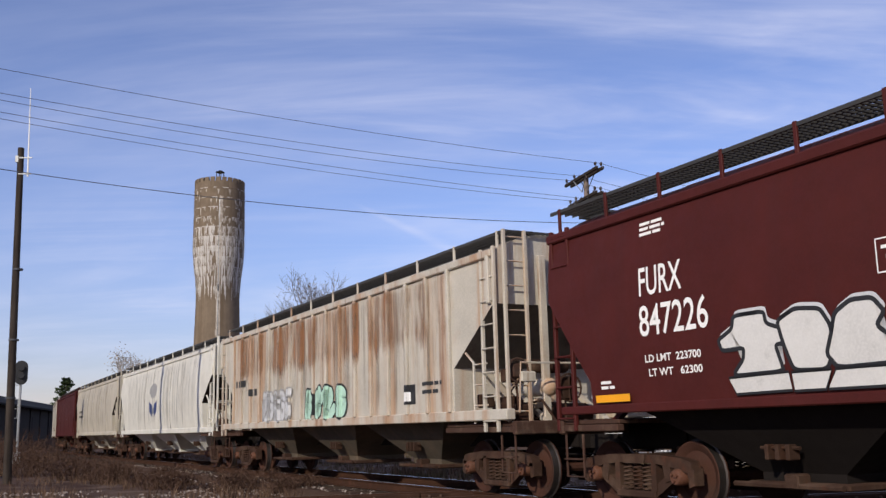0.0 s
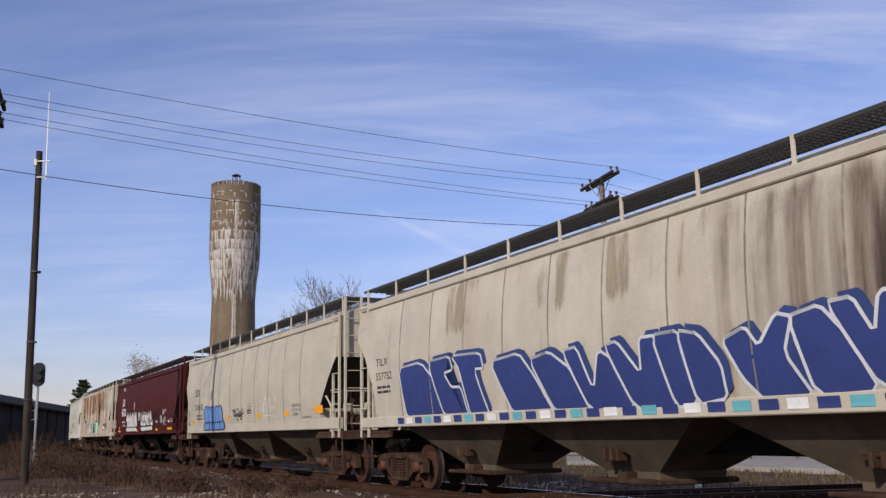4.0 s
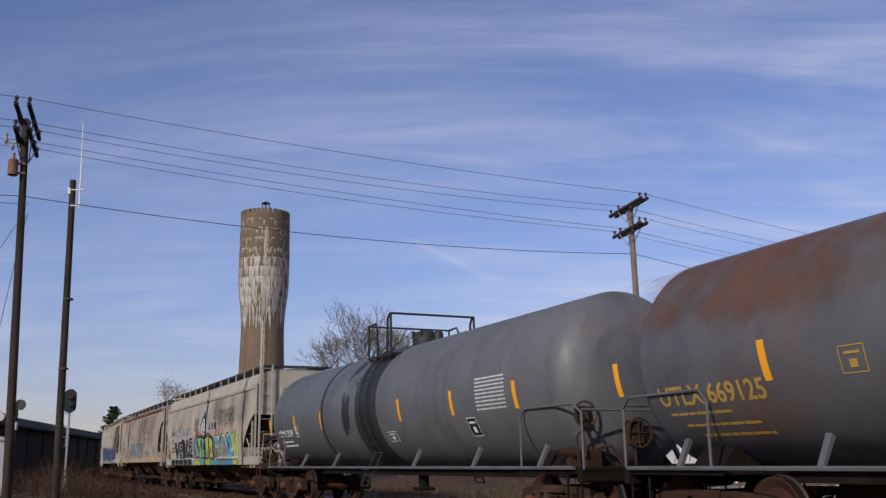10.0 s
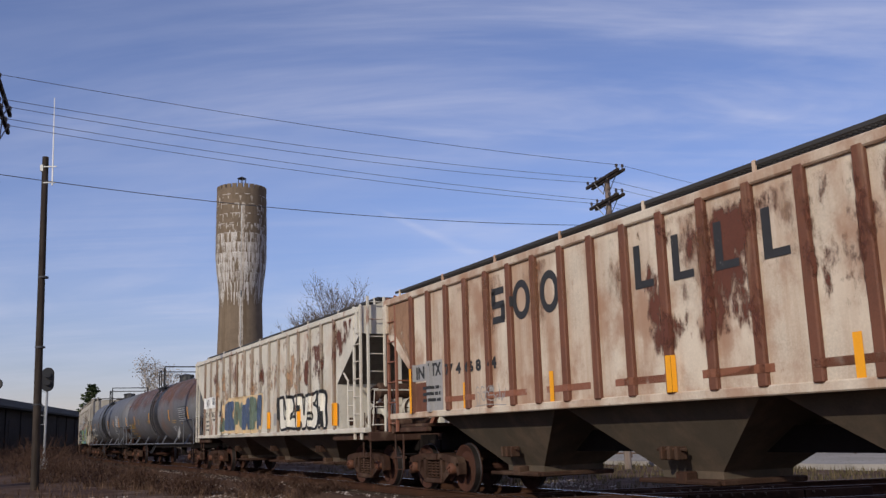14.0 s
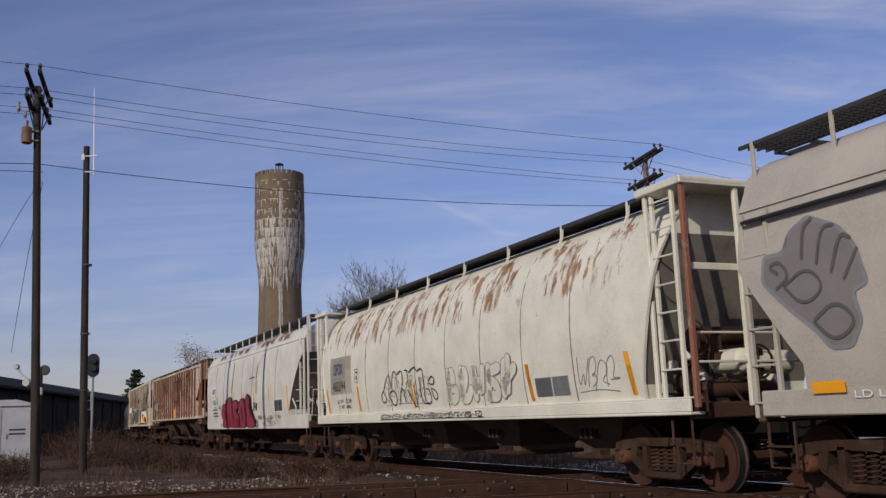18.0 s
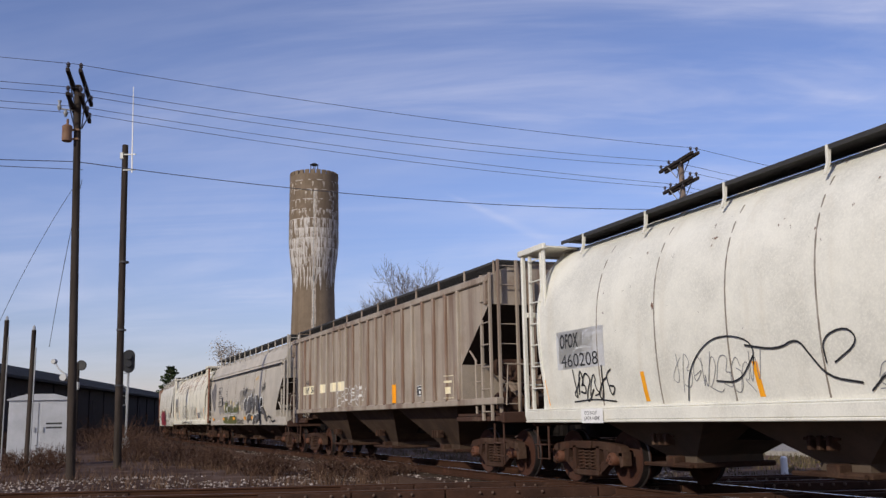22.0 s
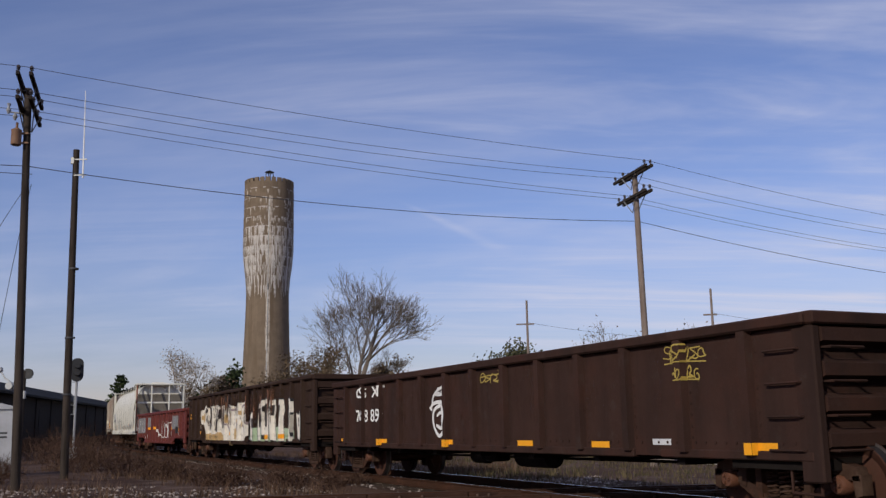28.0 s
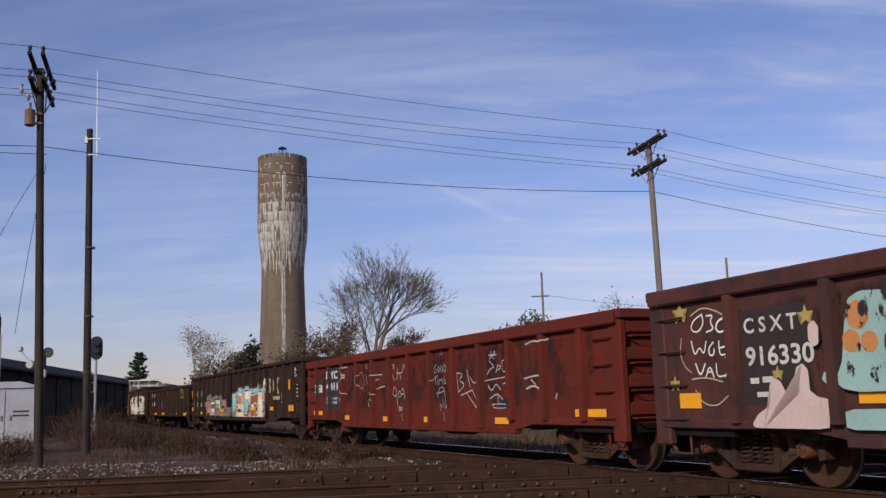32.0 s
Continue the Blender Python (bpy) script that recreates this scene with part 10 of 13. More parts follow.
    brushed(car, ([(7.54, 1.68), (7.6, 1.82), (7.84, 1.93), (8, 1.95), (8.07, 2.01)],
        [(7.66, 1.84), (7.94, 1.81), (8.17, 1.87)],
        [(7.48, 1.57), (7.54, 1.64), (7.83, 1.68), (8.16, 1.64), (8.26, 1.48), (8.22, 1.26), (8.02, 1.04), (7.85, 0.97), (7.64, 1.13), (7.55, 1.32), (7.59, 1.48), (7.71, 1.56), (7.93, 1.6)],
        [(7.78, 1.4), (7.93, 1.47), (8.09, 1.42), (8.03, 1.31)],
        [(7.75, 1.2), (7.97, 1.13), (8.14, 1.2)],
        [(7.42, 1.57), (7.51, 1.52)],
        [(7.84, 1.95), (7.72, 1.82), (7.89, 1.85)],
        [(7.99, 1.51), (8.15, 1.51)],), G_WHITE, L, sd, ribs, w=0.07, out=0.012, label="white dripping marker face")
    stain(car, 1.5, 0.8, 17.4, 2.3, stain_paint("brown_bleed", (0.07, 0.032, 0.022), 0.5, 0.72, 2.2, 0.3, amount=0.5), L, sd, ribs, out=0.003, seed=14, name="rust_bleed")
    piece(car, "SETA", 15.26, 1.95, 16.1, 2.2, flat_paint("yellow_marker", (0.42, 0.31, 0.07)), None, L, sd, ribs, fat=-0.012, label="yellow marker scrawl")
    piece(car, "TU", 15.5, 1.72, 15.95, 1.9, flat_paint("yellow_marker", (0.6, 0.5, 0.08)), None, L, sd, ribs, fat=0.0)
    piece(car, "SET", 9.7, 1.95, 10.6, 2.15, flat_paint("yellow_marker", (0.6, 0.5, 0.08)), None, L, sd, ribs, fat=0.0)
    patch(car, 14.9, 0.88, 15.3, 0.96, G_SILVER, L, sd, ribs, name="data_panel")
    for u0, u1 in ((1.7, 2.0), (4.4, 4.95), (8.0, 8.5), (11.12, 11.64), (13.41, 13.88), (16.8, 17.25)):
        patch(car, u0, 0.78, u1, 0.92, M_YELLOW, L, sd, ribs, out=0.014, name="reflector_tape")

    car, L, sd, ribs = gondola(23, "tall black gondola car with mint, teal and cream graffiti", P_BLACKG, zs=0.76, zt=2.62, front=0.4, rear=0.3, ribs=17, belly=0.12, rim=0.1)
    faded = flat_paint("faded_lettering", (0.3, 0.26, 0.2))
    for ch, u, z in (("C", 1.62, 1.68), ("S", 2.12, 1.68), ("X", 2.64, 1.7), ("T", 2.95, 1.7), ("7", 1.6, 1.17), ("2", 2.05, 1.17), ("0", 2.63, 1.18), ("4", 2.98, 1.18), ("3", 3.55, 1.18), ("3", 3.88, 1.18)):
        words(car, ch, u, z, u + 0.27, z + 0.24, faded, L, sd, fat=0.03, out=0.012)
    piece(car, "KAGE", 0.75, 1.6, 1.25, 2.3, G_WHITE, None, L, sd, ribs, fat=0.01, label="white marker scrawl")
    piece(car, "REK", 0.6, 1.2, 1.2, 1.5, G_SILVER, None, L, sd, ribs, fat=0.0)
    # first word: mint and plum, edged in black, on sprayed grey
    sprayed(car, ([(4.19, 0.62), (4.28, 1.23), (4.59, 1.55), (4.95, 1.74), (5.09, 1.68), (5.2, 1.58), (6.19, 1.64), (6.74, 1.79), (6.87, 1.55), (7.48, 1.71), (7.6, 1.61), (7.92, 1.73), (8.14, 1.65), (8.19, 1.5), (8.67, 1.5), (8.76, 1.16), (9.17, 1.14), (9.62, 1.15), (9.76, 1.11), (9.72, 0.87), (10.04, 0.68)],), (flat_paint("smoke_grey", (0.1, 0.095, 0.1)),), None, L, sd, ribs, out=0.004, soft=1, label="grey sprayed ground of the first word")
    sprayed(car, ([(4.65, 1), (4.64, 1.38), (4.88, 1.49), (5.13, 1.34), (5.41, 0.97), (5.56, 0.76), (5.15, 0.69), (5.05, 0.92), (4.82, 0.87), (4.83, 0.63), (4.6, 0.64)],
        [(6.18, 1.55), (6.63, 1.55), (6.74, 1.39), (6.59, 1.28), (6.93, 1.07), (6.72, 1.06), (6.41, 1.21), (6.22, 1.38)],
        [(6.32, 1.02), (6.71, 0.92), (7.02, 0.75), (7.36, 0.67), (6.69, 0.64), (6.48, 0.76), (6.29, 0.89)],
        [(8.13, 1.49), (8.59, 1.49), (8.6, 1.28), (8.68, 1.07), (8.32, 1.06), (8.21, 1.24)],
        [(7.54, 0.7), (7.77, 0.89), (7.97, 0.75), (8.21, 0.68), (7.85, 0.65)],), (G_PALEPLUM,), G_BLACK, L, sd, ribs, rim=0.045, out=0.007, soft=1, lift=0.0015, label="plum graffiti with black edges")
    sprayed(car, ([(5.17, 1.55), (5.56, 1.58), (5.59, 1.34), (5.85, 1.16), (6.15, 1.09), (6.23, 0.83), (5.82, 0.77), (5.57, 0.89), (5.39, 1.17)],
        [(5.68, 1.42), (6.15, 1.44), (6.17, 1.32), (5.85, 1.23)],
        [(6.86, 1.5), (7.37, 1.49), (7.38, 1.3), (7.52, 1.15), (7.58, 0.95), (7.37, 0.82), (7.27, 1.05), (7.15, 1.26), (6.9, 1.3)],
        [(7.56, 1.56), (7.93, 1.58), (8, 1.46), (7.82, 1.33), (7.58, 1.35)],
        [(5.56, 0.72), (5.93, 0.8), (6.25, 0.65), (5.5, 0.62)],
        [(8.69, 0.97), (8.88, 0.8), (8.99, 0.95), (9.24, 1.05), (9.18, 0.82), (9.34, 0.7), (8.87, 0.68), (8.65, 0.76)],
        [(9.53, 0.89), (9.78, 0.8), (10.02, 0.69), (9.56, 0.69)],
        [(4.21, 1.12), (4.45, 1), (4.6, 0.62), (4.22, 0.61)],), (G_PALEMINT,), G_BLACK, L, sd, ribs, rim=0.045, out=0.016, soft=1, lift=0.0015, label="mint graffiti with black edges")
    for ((u, z),) in ([(5.75, 1.66)],
        [(7.02, 1.63)],
        [(8.99, 1.59)],
        [(9.09, 1.28)],
        [(5.07, 1.72)],):
        burst(car, u, z, 0.13, G_WHITE, L, sd, ribs, out=0.032)
    stain(car, 4.4, 0.7, 9.2, 1.0, stain_paint("rose_speckle", (0.55, 0.3, 0.28), 0.5, 0.56, 9.0, 0.7), L, sd, ribs, out=0.033, seed=9, name="paint_speckle")
    # second word: cream, tan and rust blocks on teal
    sea, butter = flat_paint("sea_green", (0.28, 0.54, 0.55)), flat_paint("butter", (0.8, 0.71, 0.53))
    field = ([(9.7, 0.69), (9.77, 1.22), (9.92, 1.57), (10.09, 1.66), (10.34, 1.71), (10.42, 1.64), (10.58, 1.72), (10.82, 1.75), (10.92, 1.69), (11.12, 1.76), (11.47, 1.75), (11.56, 1.88), (11.69, 1.89), (11.89, 1.8), (12.15, 1.81), (12.25, 1.88), (12.46, 1.83), (12.58, 1.78), (12.77, 1.92), (12.95, 1.93), (13.05, 1.79), (13.26, 1.74), (13.35, 1.88), (13.52, 1.87), (13.69, 1.75), (13.89, 1.81), (14.09, 1.82), (14.23, 1.82), (14.47, 1.86), (14.68, 1.77), (14.78, 1.88), (14.91, 1.89), (14.98, 1.99), (15.04, 1.94), (15.07, 1.77), (15.3, 1.81), (15.42, 1.86), (15.7, 1.83), (15.56, 0.67), (12.98, 0.64)],)[0]
    sprayed(car, ([(u + 0.03, z + 0.06 if z > 1.0 else z) for u, z in field],), (G_BROWNINK,), None, L, sd, ribs, out=0.004, soft=0)
    sprayed(car, (field,), (sea,), None, L, sd, ribs, out=0.006, soft=0, label="sea green ground of the second word")
    scrawl(car, 9.95, 0.95, 10.4, 1.45, G_BLACK, L, sd, ribs, 0.03, 8, 5, 0.012, rows=3)
    sprayed(car, ([(11.71, 1.68), (11.81, 1.71), (12.06, 1.72), (12.09, 1.33), (12.42, 1.32), (12.45, 1.55), (12.52, 1.69), (12.73, 1.7), (12.69, 1.14), (12.14, 1.13), (11.87, 1.27), (11.84, 1.51)],
        [(11.19, 1.73), (11.47, 1.71), (11.68, 1.59), (11.74, 1.39), (11.8, 1.23), (11.43, 1.28), (11.4, 1.52)],
        [(15.2, 1.6), (15.49, 1.62), (15.55, 1.36), (15.25, 1.37)],), (flat_paint("warm_tan", (0.56, 0.35, 0.15)),), G_WHITE, L, sd, ribs, rim=0.025, out=0.013, soft=1, lift=0.012, shade=G_BLACK, shift=(-0.05, 0.035), label="tan block graffiti")
    sprayed(car, ([(10.64, 1.49), (10.89, 1.52), (11.06, 1.62), (11.16, 1.75), (11.44, 1.73), (11.67, 1.66), (11.8, 1.51), (11.85, 1.29), (12.06, 1.18), (12.19, 1), (12.22, 0.81), (12.15, 0.66), (10.82, 0.64), (10.72, 0.76), (10.6, 0.81), (10.65, 1.11), (10.75, 1.19), (10.65, 1.25)],
        [(12.81, 1.75), (13.15, 1.74), (13.55, 1.73), (13.56, 1.57), (13.6, 1.34), (13.72, 1.18), (13.85, 1.05), (13.87, 0.87), (13.76, 0.66), (13.04, 0.67), (13.05, 0.89), (13.12, 1.21), (12.97, 1.43), (12.79, 1.47)],
        [(14.59, 1.53), (14.75, 1.63), (14.96, 1.75), (15.04, 1.67), (15.03, 1.4), (14.94, 1.33), (14.81, 1.29), (14.95, 1.21), (14.98, 1.02), (14.91, 0.91), (14.78, 1.04), (14.61, 1.17), (14.6, 1.25), (14.72, 1.31), (14.58, 1.4)],
        [(15.06, 1.66), (15.52, 1.68), (15.57, 1.5), (15.6, 1.34), (15.3, 1.35), (15.14, 1.33), (15.23, 1.21), (15.33, 0.96), (15.09, 0.93), (15.04, 0.85), (15.15, 0.79), (15.37, 0.87), (15.6, 0.97), (15.56, 0.67), (14.32, 0.65), (14.42, 0.81), (14.64, 0.78), (14.89, 0.9), (14.98, 1.03), (14.99, 1.32)],
        [(13.96, 0.97), (14.12, 0.9), (14.34, 0.84), (14.37, 0.66), (13.87, 0.65)],), (butter,), G_WHITE, L, sd, ribs, rim=0.042, out=0.012, soft=1, lift=0.0015, shade=G_BLACK, shift=(-0.06, 0.04), label="cream block graffiti on teal")
    sprayed(car, ([(12.12, 1.31), (12.41, 1.31), (12.67, 1.15), (12.66, 0.9), (13.03, 0.89), (12.99, 0.66), (12.17, 0.65), (12.23, 0.92)],
        [(13.66, 1.36), (13.81, 1.51), (14, 1.61), (14.25, 1.62), (14.4, 1.67), (14.49, 1.62), (14.6, 1.41), (14.39, 1.18), (14.22, 1.26), (14.04, 1.29), (13.92, 1.19), (13.94, 1.03), (14.08, 0.97), (14.21, 0.9), (14.41, 0.99), (14.58, 0.96), (14.69, 0.84), (14.43, 0.77), (14.19, 0.72), (13.93, 0.69), (13.85, 0.83), (13.73, 1.14)],
        [(14.2, 1.15), (14.52, 1.22), (14.72, 1.06), (14.74, 0.96), (14.48, 0.9), (14.24, 0.93)],), (G_RUST,), G_WHITE, L, sd, ribs, rim=0.042, out=0.022, soft=1, lift=0.0015, shade=G_BLACK, shift=(-0.06, 0.04), label="rust block graffiti on teal")
    sprayed(car, ([(10.68, 1.13), (10.93, 1.22), (11.15, 1.2), (11.04, 1.11)],
        [(11.58, 1.07), (11.81, 1.06), (11.9, 0.95), (11.6, 0.93)],
        [(13.17, 1.29), (13.36, 1.17), (13.45, 1.03), (13.38, 0.92), (13.21, 0.96), (13.16, 1.14)],
        [(13.95, 1.09), (14.09, 0.99), (14.27, 0.94), (14.17, 0.87), (13.99, 0.93)],
        [(14.54, 1.34), (14.64, 1.33), (14.66, 1.26), (14.56, 1.26)],
        [(15.08, 0.97), (15.31, 0.96), (15.43, 1.03), (15.61, 1.12), (15.6, 1), (15.3, 0.9), (15.14, 0.92)],
        [(15.27, 1.34), (15.61, 1.34), (15.62, 1.17), (15.44, 1.12)],
        [(14.56, 0.81), (14.7, 0.71), (14.55, 0.69)],), (G_BLACK,), G_WHITE, L, sd, ribs, rim=0.022, out=0.034, soft=0, lift=0.0)
    sprayed(car, ([(13.29, 1.15), (13.37, 1.12), (13.4, 1), (13.31, 0.97)],
        [(11.68, 1.05), (11.78, 1.05), (11.8, 0.95), (11.69, 0.95)],
        [(15.41, 1.29), (15.49, 1.3), (15.53, 1.2), (15.46, 1.19)],), (G_PALEMINT,), None, L, sd, ribs, out=0.038, soft=0, lift=0.0)
    amber = stain_paint("amber_spray", (0.5, 0.3, 0.13), 0.42, 0.66, 1.2, 0.6, amount=0.45)
    for a, b in ((10.6, 11.9), (14.3, 15.7), (15.2, 16.6)):
        stain(car, a, 0.75, b, 1.7, amber, L, sd, ribs, out=0.033, seed=6, name="amber_spray")
    for u in (10.2, 12.85, 15.4):
        for k in range(3):
            h = 0.44 - 0.12 * k
            v, f = ribbon(rounded([(u + 0.06 * k, 0.72), (u + 0.18, 0.7 + h), (u + 0.34, 0.74 + h * 0.3), (u + 0.5, 0.7 + h), (u + 0.68 - 0.06 * k, 0.72)]), 0.03, 3)
            lay(car, "painted_wave", v, f, G_RUST, L, sd, ribs, out=0.054)
    sprayed(car, ([(13.36, 2.13), (13.44, 2.07), (13.41, 1.96), (13.33, 1.99)],
        [(13.59, 2.06), (13.73, 2.1), (13.8, 2), (13.75, 1.85), (13.62, 1.84), (13.55, 1.94)],), (sea,), None, L, sd, ribs, out=0.006, soft=1)
    brushed(car, ([(13.36, 2.13), (13.44, 2.05), (13.41, 1.96), (13.52, 1.87), (13.66, 1.79), (13.79, 1.82), (13.86, 1.98), (13.78, 2.1), (13.7, 2.14), (13.59, 2.08), (13.5, 1.98)],
        [(13.4, 2.16), (13.57, 2.11), (13.71, 2.15)],), G_BROWNINK, L, sd, ribs, w=0.06, out=0.009)
    sprayed(car, ([(15.34, 1.84), (15.35, 1.98), (15.46, 2.1), (15.61, 2.15), (15.9, 2.13), (15.95, 1.94), (15.79, 1.83), (15.62, 1.94), (15.46, 1.87)],), (butter,), None, L, sd, ribs, out=0.008, soft=1)
    big = flat_paint("worn_cream_lettering", (0.4, 0.32, 0.18))
    words(car, "S", 16.05, 1.6, 16.5, 2.12, big, L, sd, ribs, fat=0.05, out=0.009)
    words(car, "X", 16.95, 1.55, 17.65, 2.12, big, L, sd, ribs, fat=0.07, out=0.009)
    patch(car, 17.1, 1.36, 17.72, 1.48, big, L, sd, ribs, out=0.009, name="painted_bar")
    stain(car, 3.8, 0.8, 18.2, 2.2, stain_paint("dark_worn_bleed", (0.028, 0.02, 0.016), 0.62, 0.67, 4.5, 0.4), L, sd, ribs, out=0.06, seed=10, name="rust_bleed")
    scrawl(car, 19.35, 2.08, 19.85, 2.4, G_SILVER, L, sd, (), 0.03, 4, 8, 0.012, label="white marker scrawl")
    bars(car, [(19.85, 20.02, z, 0.035) for z in (1.42, 1.54, 1.66, 1.78)], G_SILVER, L, sd, ())
    patch(car, 17.98, 1.24, 18.38, 1.56, G_BLACK, L, sd, ribs, name="data_panel")
    plate_box(car, 17.98, 1.24, 18.38, 1.56, L, sd, ribs, ink=G_WHITE)
    for u0, u1, z0, z1 in ((0.45, 0.62, 1.65, 2.0), (0.5, 0.9, 1.02, 1.17), (2.9, 3.4, 0.85, 0.97), (5.0, 5.4, 0.94, 1.06), (8.0, 8.45, 0.94, 1.06), (11.1, 11.6, 1.0, 1.12), (13.9, 14.4, 1.0, 1.12), (16.6, 17.1, 1.0, 1.12), (19.28, 19.7, 0.97, 1.16), (19.34, 19.62, 1.66, 1.98)):
        patch(car, u0, z0, u1, z1, M_YELLOW, L, sd, ribs, out=0.065, name="reflector_tape")

    car, L, sd, ribs = gondola(24, "worn red gondola car with rivets, white numbers and marker scrawls", P_NYC, zs=0.72, zt=2.42, front=0.55, rear=0.5, ribs=13, rim=0.2, belly=0.16)
    patch(car, 1.47, 1.39, 1.97, 1.86, flat_paint("dark_panel", (0.035, 0.03, 0.03)), L, sd, ribs, name="repaint_patch")
    patch(car, 2.33, 0.98, 3.58, 2.18, flat_paint("dark_panel", (0.035, 0.03, 0.03)), L, sd, ribs, name="repaint_patch")
    words(car, "NYC", 2.4, 1.86, 3.42, 2.08, M_WHITE, L, sd, ribs, fat=0.02, out=0.012)
    words(car, "58", 1.53, 1.49, 1.93, 1.73, M_WHITE, L, sd, ribs, fat=0.02, out=0.012)
    words(car, "8411", 2.4, 1.54, 3.42, 1.76, M_WHITE, L, sd, ribs, fat=0.02, out=0.012)
    words(car, "LD LMT   194000\nLT WT    69000", 2.45, 1.15, 3.4, 1.35, M_WHITE, L, sd, ribs, fat=0.0, out=0.012)
    grime = stain_paint("black_mottled_grime", (0.035, 0.018, 0.014), 0.4, 0.66, 2.4, 0.7, amount=0.75)
    stain(car, 0.0, 0.75, 17.8, 2.25, grime, L, sd, (), out=0.002, seed=61)
    chalky = flat_paint("worn_white", (0.5, 0.45, 0.42))
    brushed(car, ([(5.21, 1.77), (5.29, 1.9), (5.46, 1.96), (5.62, 1.89), (5.72, 1.71), (5.62, 1.54), (5.42, 1.53), (5.26, 1.62), (5.21, 1.75)],
        [(5.78, 1.88), (5.9, 1.79), (5.92, 1.66)],
        [(5.86, 2.09), (5.92, 2.13), (5.97, 2.06), (5.9, 2.03), (5.86, 2.08)],), G_GREY, L, sd, ribs, w=0.02, out=0.012, label="faded white marker rings")
    brushed(car, ([(6.17, 1.77), (6.27, 1.87), (6.39, 1.83)],
        [(6.42, 1.84), (7.06, 1.84)],
        [(6.23, 1.75), (6.27, 1.54)],
        [(6.58, 1.71), (6.81, 1.73)],
        [(6.65, 1.49), (6.86, 1.52), (7.22, 1.55)],
        [(6.08, 1.42), (6.52, 1.36)],
        [(6.31, 1.27), (6.45, 1.21)],
        [(5.97, 1.19), (6.05, 1.06)],
        [(3.83, 2.12), (4.32, 2.14)],
        [(3.94, 2.05), (4.11, 1.87), (3.84, 1.73)],
        [(3.83, 1.54), (3.94, 1.44), (4.27, 1.41)],
        [(3.89, 1.3), (3.97, 1.23)],
        [(7.78, 2.06), (7.9, 2), (7.82, 1.94)],
        [(7.76, 1.79), (7.91, 1.68)],
        [(8.08, 1.95), (8.15, 1.82), (8.06, 1.69)],
        [(8, 1.82), (8.42, 1.84)],
        [(8.28, 1.84), (8.29, 1.69)],
        [(8.48, 2.01), (8.44, 1.87)],
        [(8.55, 2.02), (8.56, 1.92)],
        [(7.76, 1.36), (7.85, 1.53), (8, 1.47), (8.05, 1.33), (7.9, 1.28), (7.76, 1.36)],
        [(8.12, 1.32), (8.17, 1.42), (8.28, 1.4), (8.32, 1.3), (8.18, 1.26), (8.12, 1.32)],
        [(8.35, 1.4), (8.43, 1.51), (8.55, 1.23)],
        [(8.3, 1.33), (8.5, 1.35)],
        [(8.04, 1.26), (8.09, 1.06)],
        [(8.15, 1.01), (8.22, 1.06), (8.26, 0.99), (8.18, 0.94), (8.15, 1)],
        [(8.29, 1.03), (8.36, 1.04), (8.36, 0.96), (8.28, 0.96), (8.29, 1.01)],
        [(8.32, 0.89), (8.33, 0.8)],
        [(8.35, 0.75), (8.35, 0.64), (8.31, 0.69)],), chalky, L, sd, ribs, w=0.024, out=0.012, label="broken white paint marks")
    brushed(car, ([(10.64, 2.36), (10.68, 2.27), (10.63, 2.18), (10.71, 2.12), (10.79, 2.16), (10.73, 2.23)],
        [(10.43, 1.92), (10.34, 1.89), (10.28, 1.81), (10.34, 1.74), (10.44, 1.79), (10.39, 1.83)],
        [(10.53, 1.88), (10.48, 1.81), (10.54, 1.75), (10.61, 1.81), (10.56, 1.88)],
        [(10.68, 1.88), (10.64, 1.8), (10.71, 1.75), (10.77, 1.82), (10.7, 1.88)],
        [(10.83, 1.91), (10.83, 1.74), (10.93, 1.79), (10.91, 1.88), (10.83, 1.9)],
        [(10.2, 1.59), (10.35, 1.65), (10.5, 1.7)],
        [(10.35, 1.7), (10.38, 1.51)],
        [(10.49, 1.65), (10.49, 1.5)],
        [(10.53, 1.48), (10.57, 1.63), (10.64, 1.56), (10.71, 1.65), (10.75, 1.49)],
        [(10.82, 1.65), (10.82, 1.5), (10.92, 1.52)],
        [(10.82, 1.57), (10.91, 1.59)],
        [(10.46, 1.24), (10.54, 1.42), (10.78, 1.46), (10.86, 1.21)],
        [(10.41, 1.31), (10.84, 1.36)],
        [(10.58, 0.95), (10.57, 1.12), (10.72, 0.98), (10.73, 1.18)],
        [(10.88, 1.18), (10.81, 1.09), (10.85, 0.98), (10.92, 1.06)],
        [(10.75, 0.92), (10.77, 0.8), (10.79, 0.66)],), G_GREY, L, sd, ribs, w=0.022, out=0.012, label="grey-white marker scrawl")
    brushed(car, ([(11.46, 1.71), (11.53, 1.31)],
        [(11.46, 1.71), (11.78, 1.68), (11.55, 1.55), (11.87, 1.47), (11.54, 1.32)],
        [(11.95, 1.75), (12.08, 1.41)],
        [(12.09, 1.6), (12.29, 1.44), (12.46, 1.62)],
        [(11.64, 1.25), (12.18, 1.35)],
        [(11.91, 1.3), (12.26, 1.05), (12.35, 1)],
        [(12.18, 1.35), (12.32, 1.19)],), G_SILVER, L, sd, ribs, w=0.018, out=0.012, label="white marker scrawl")
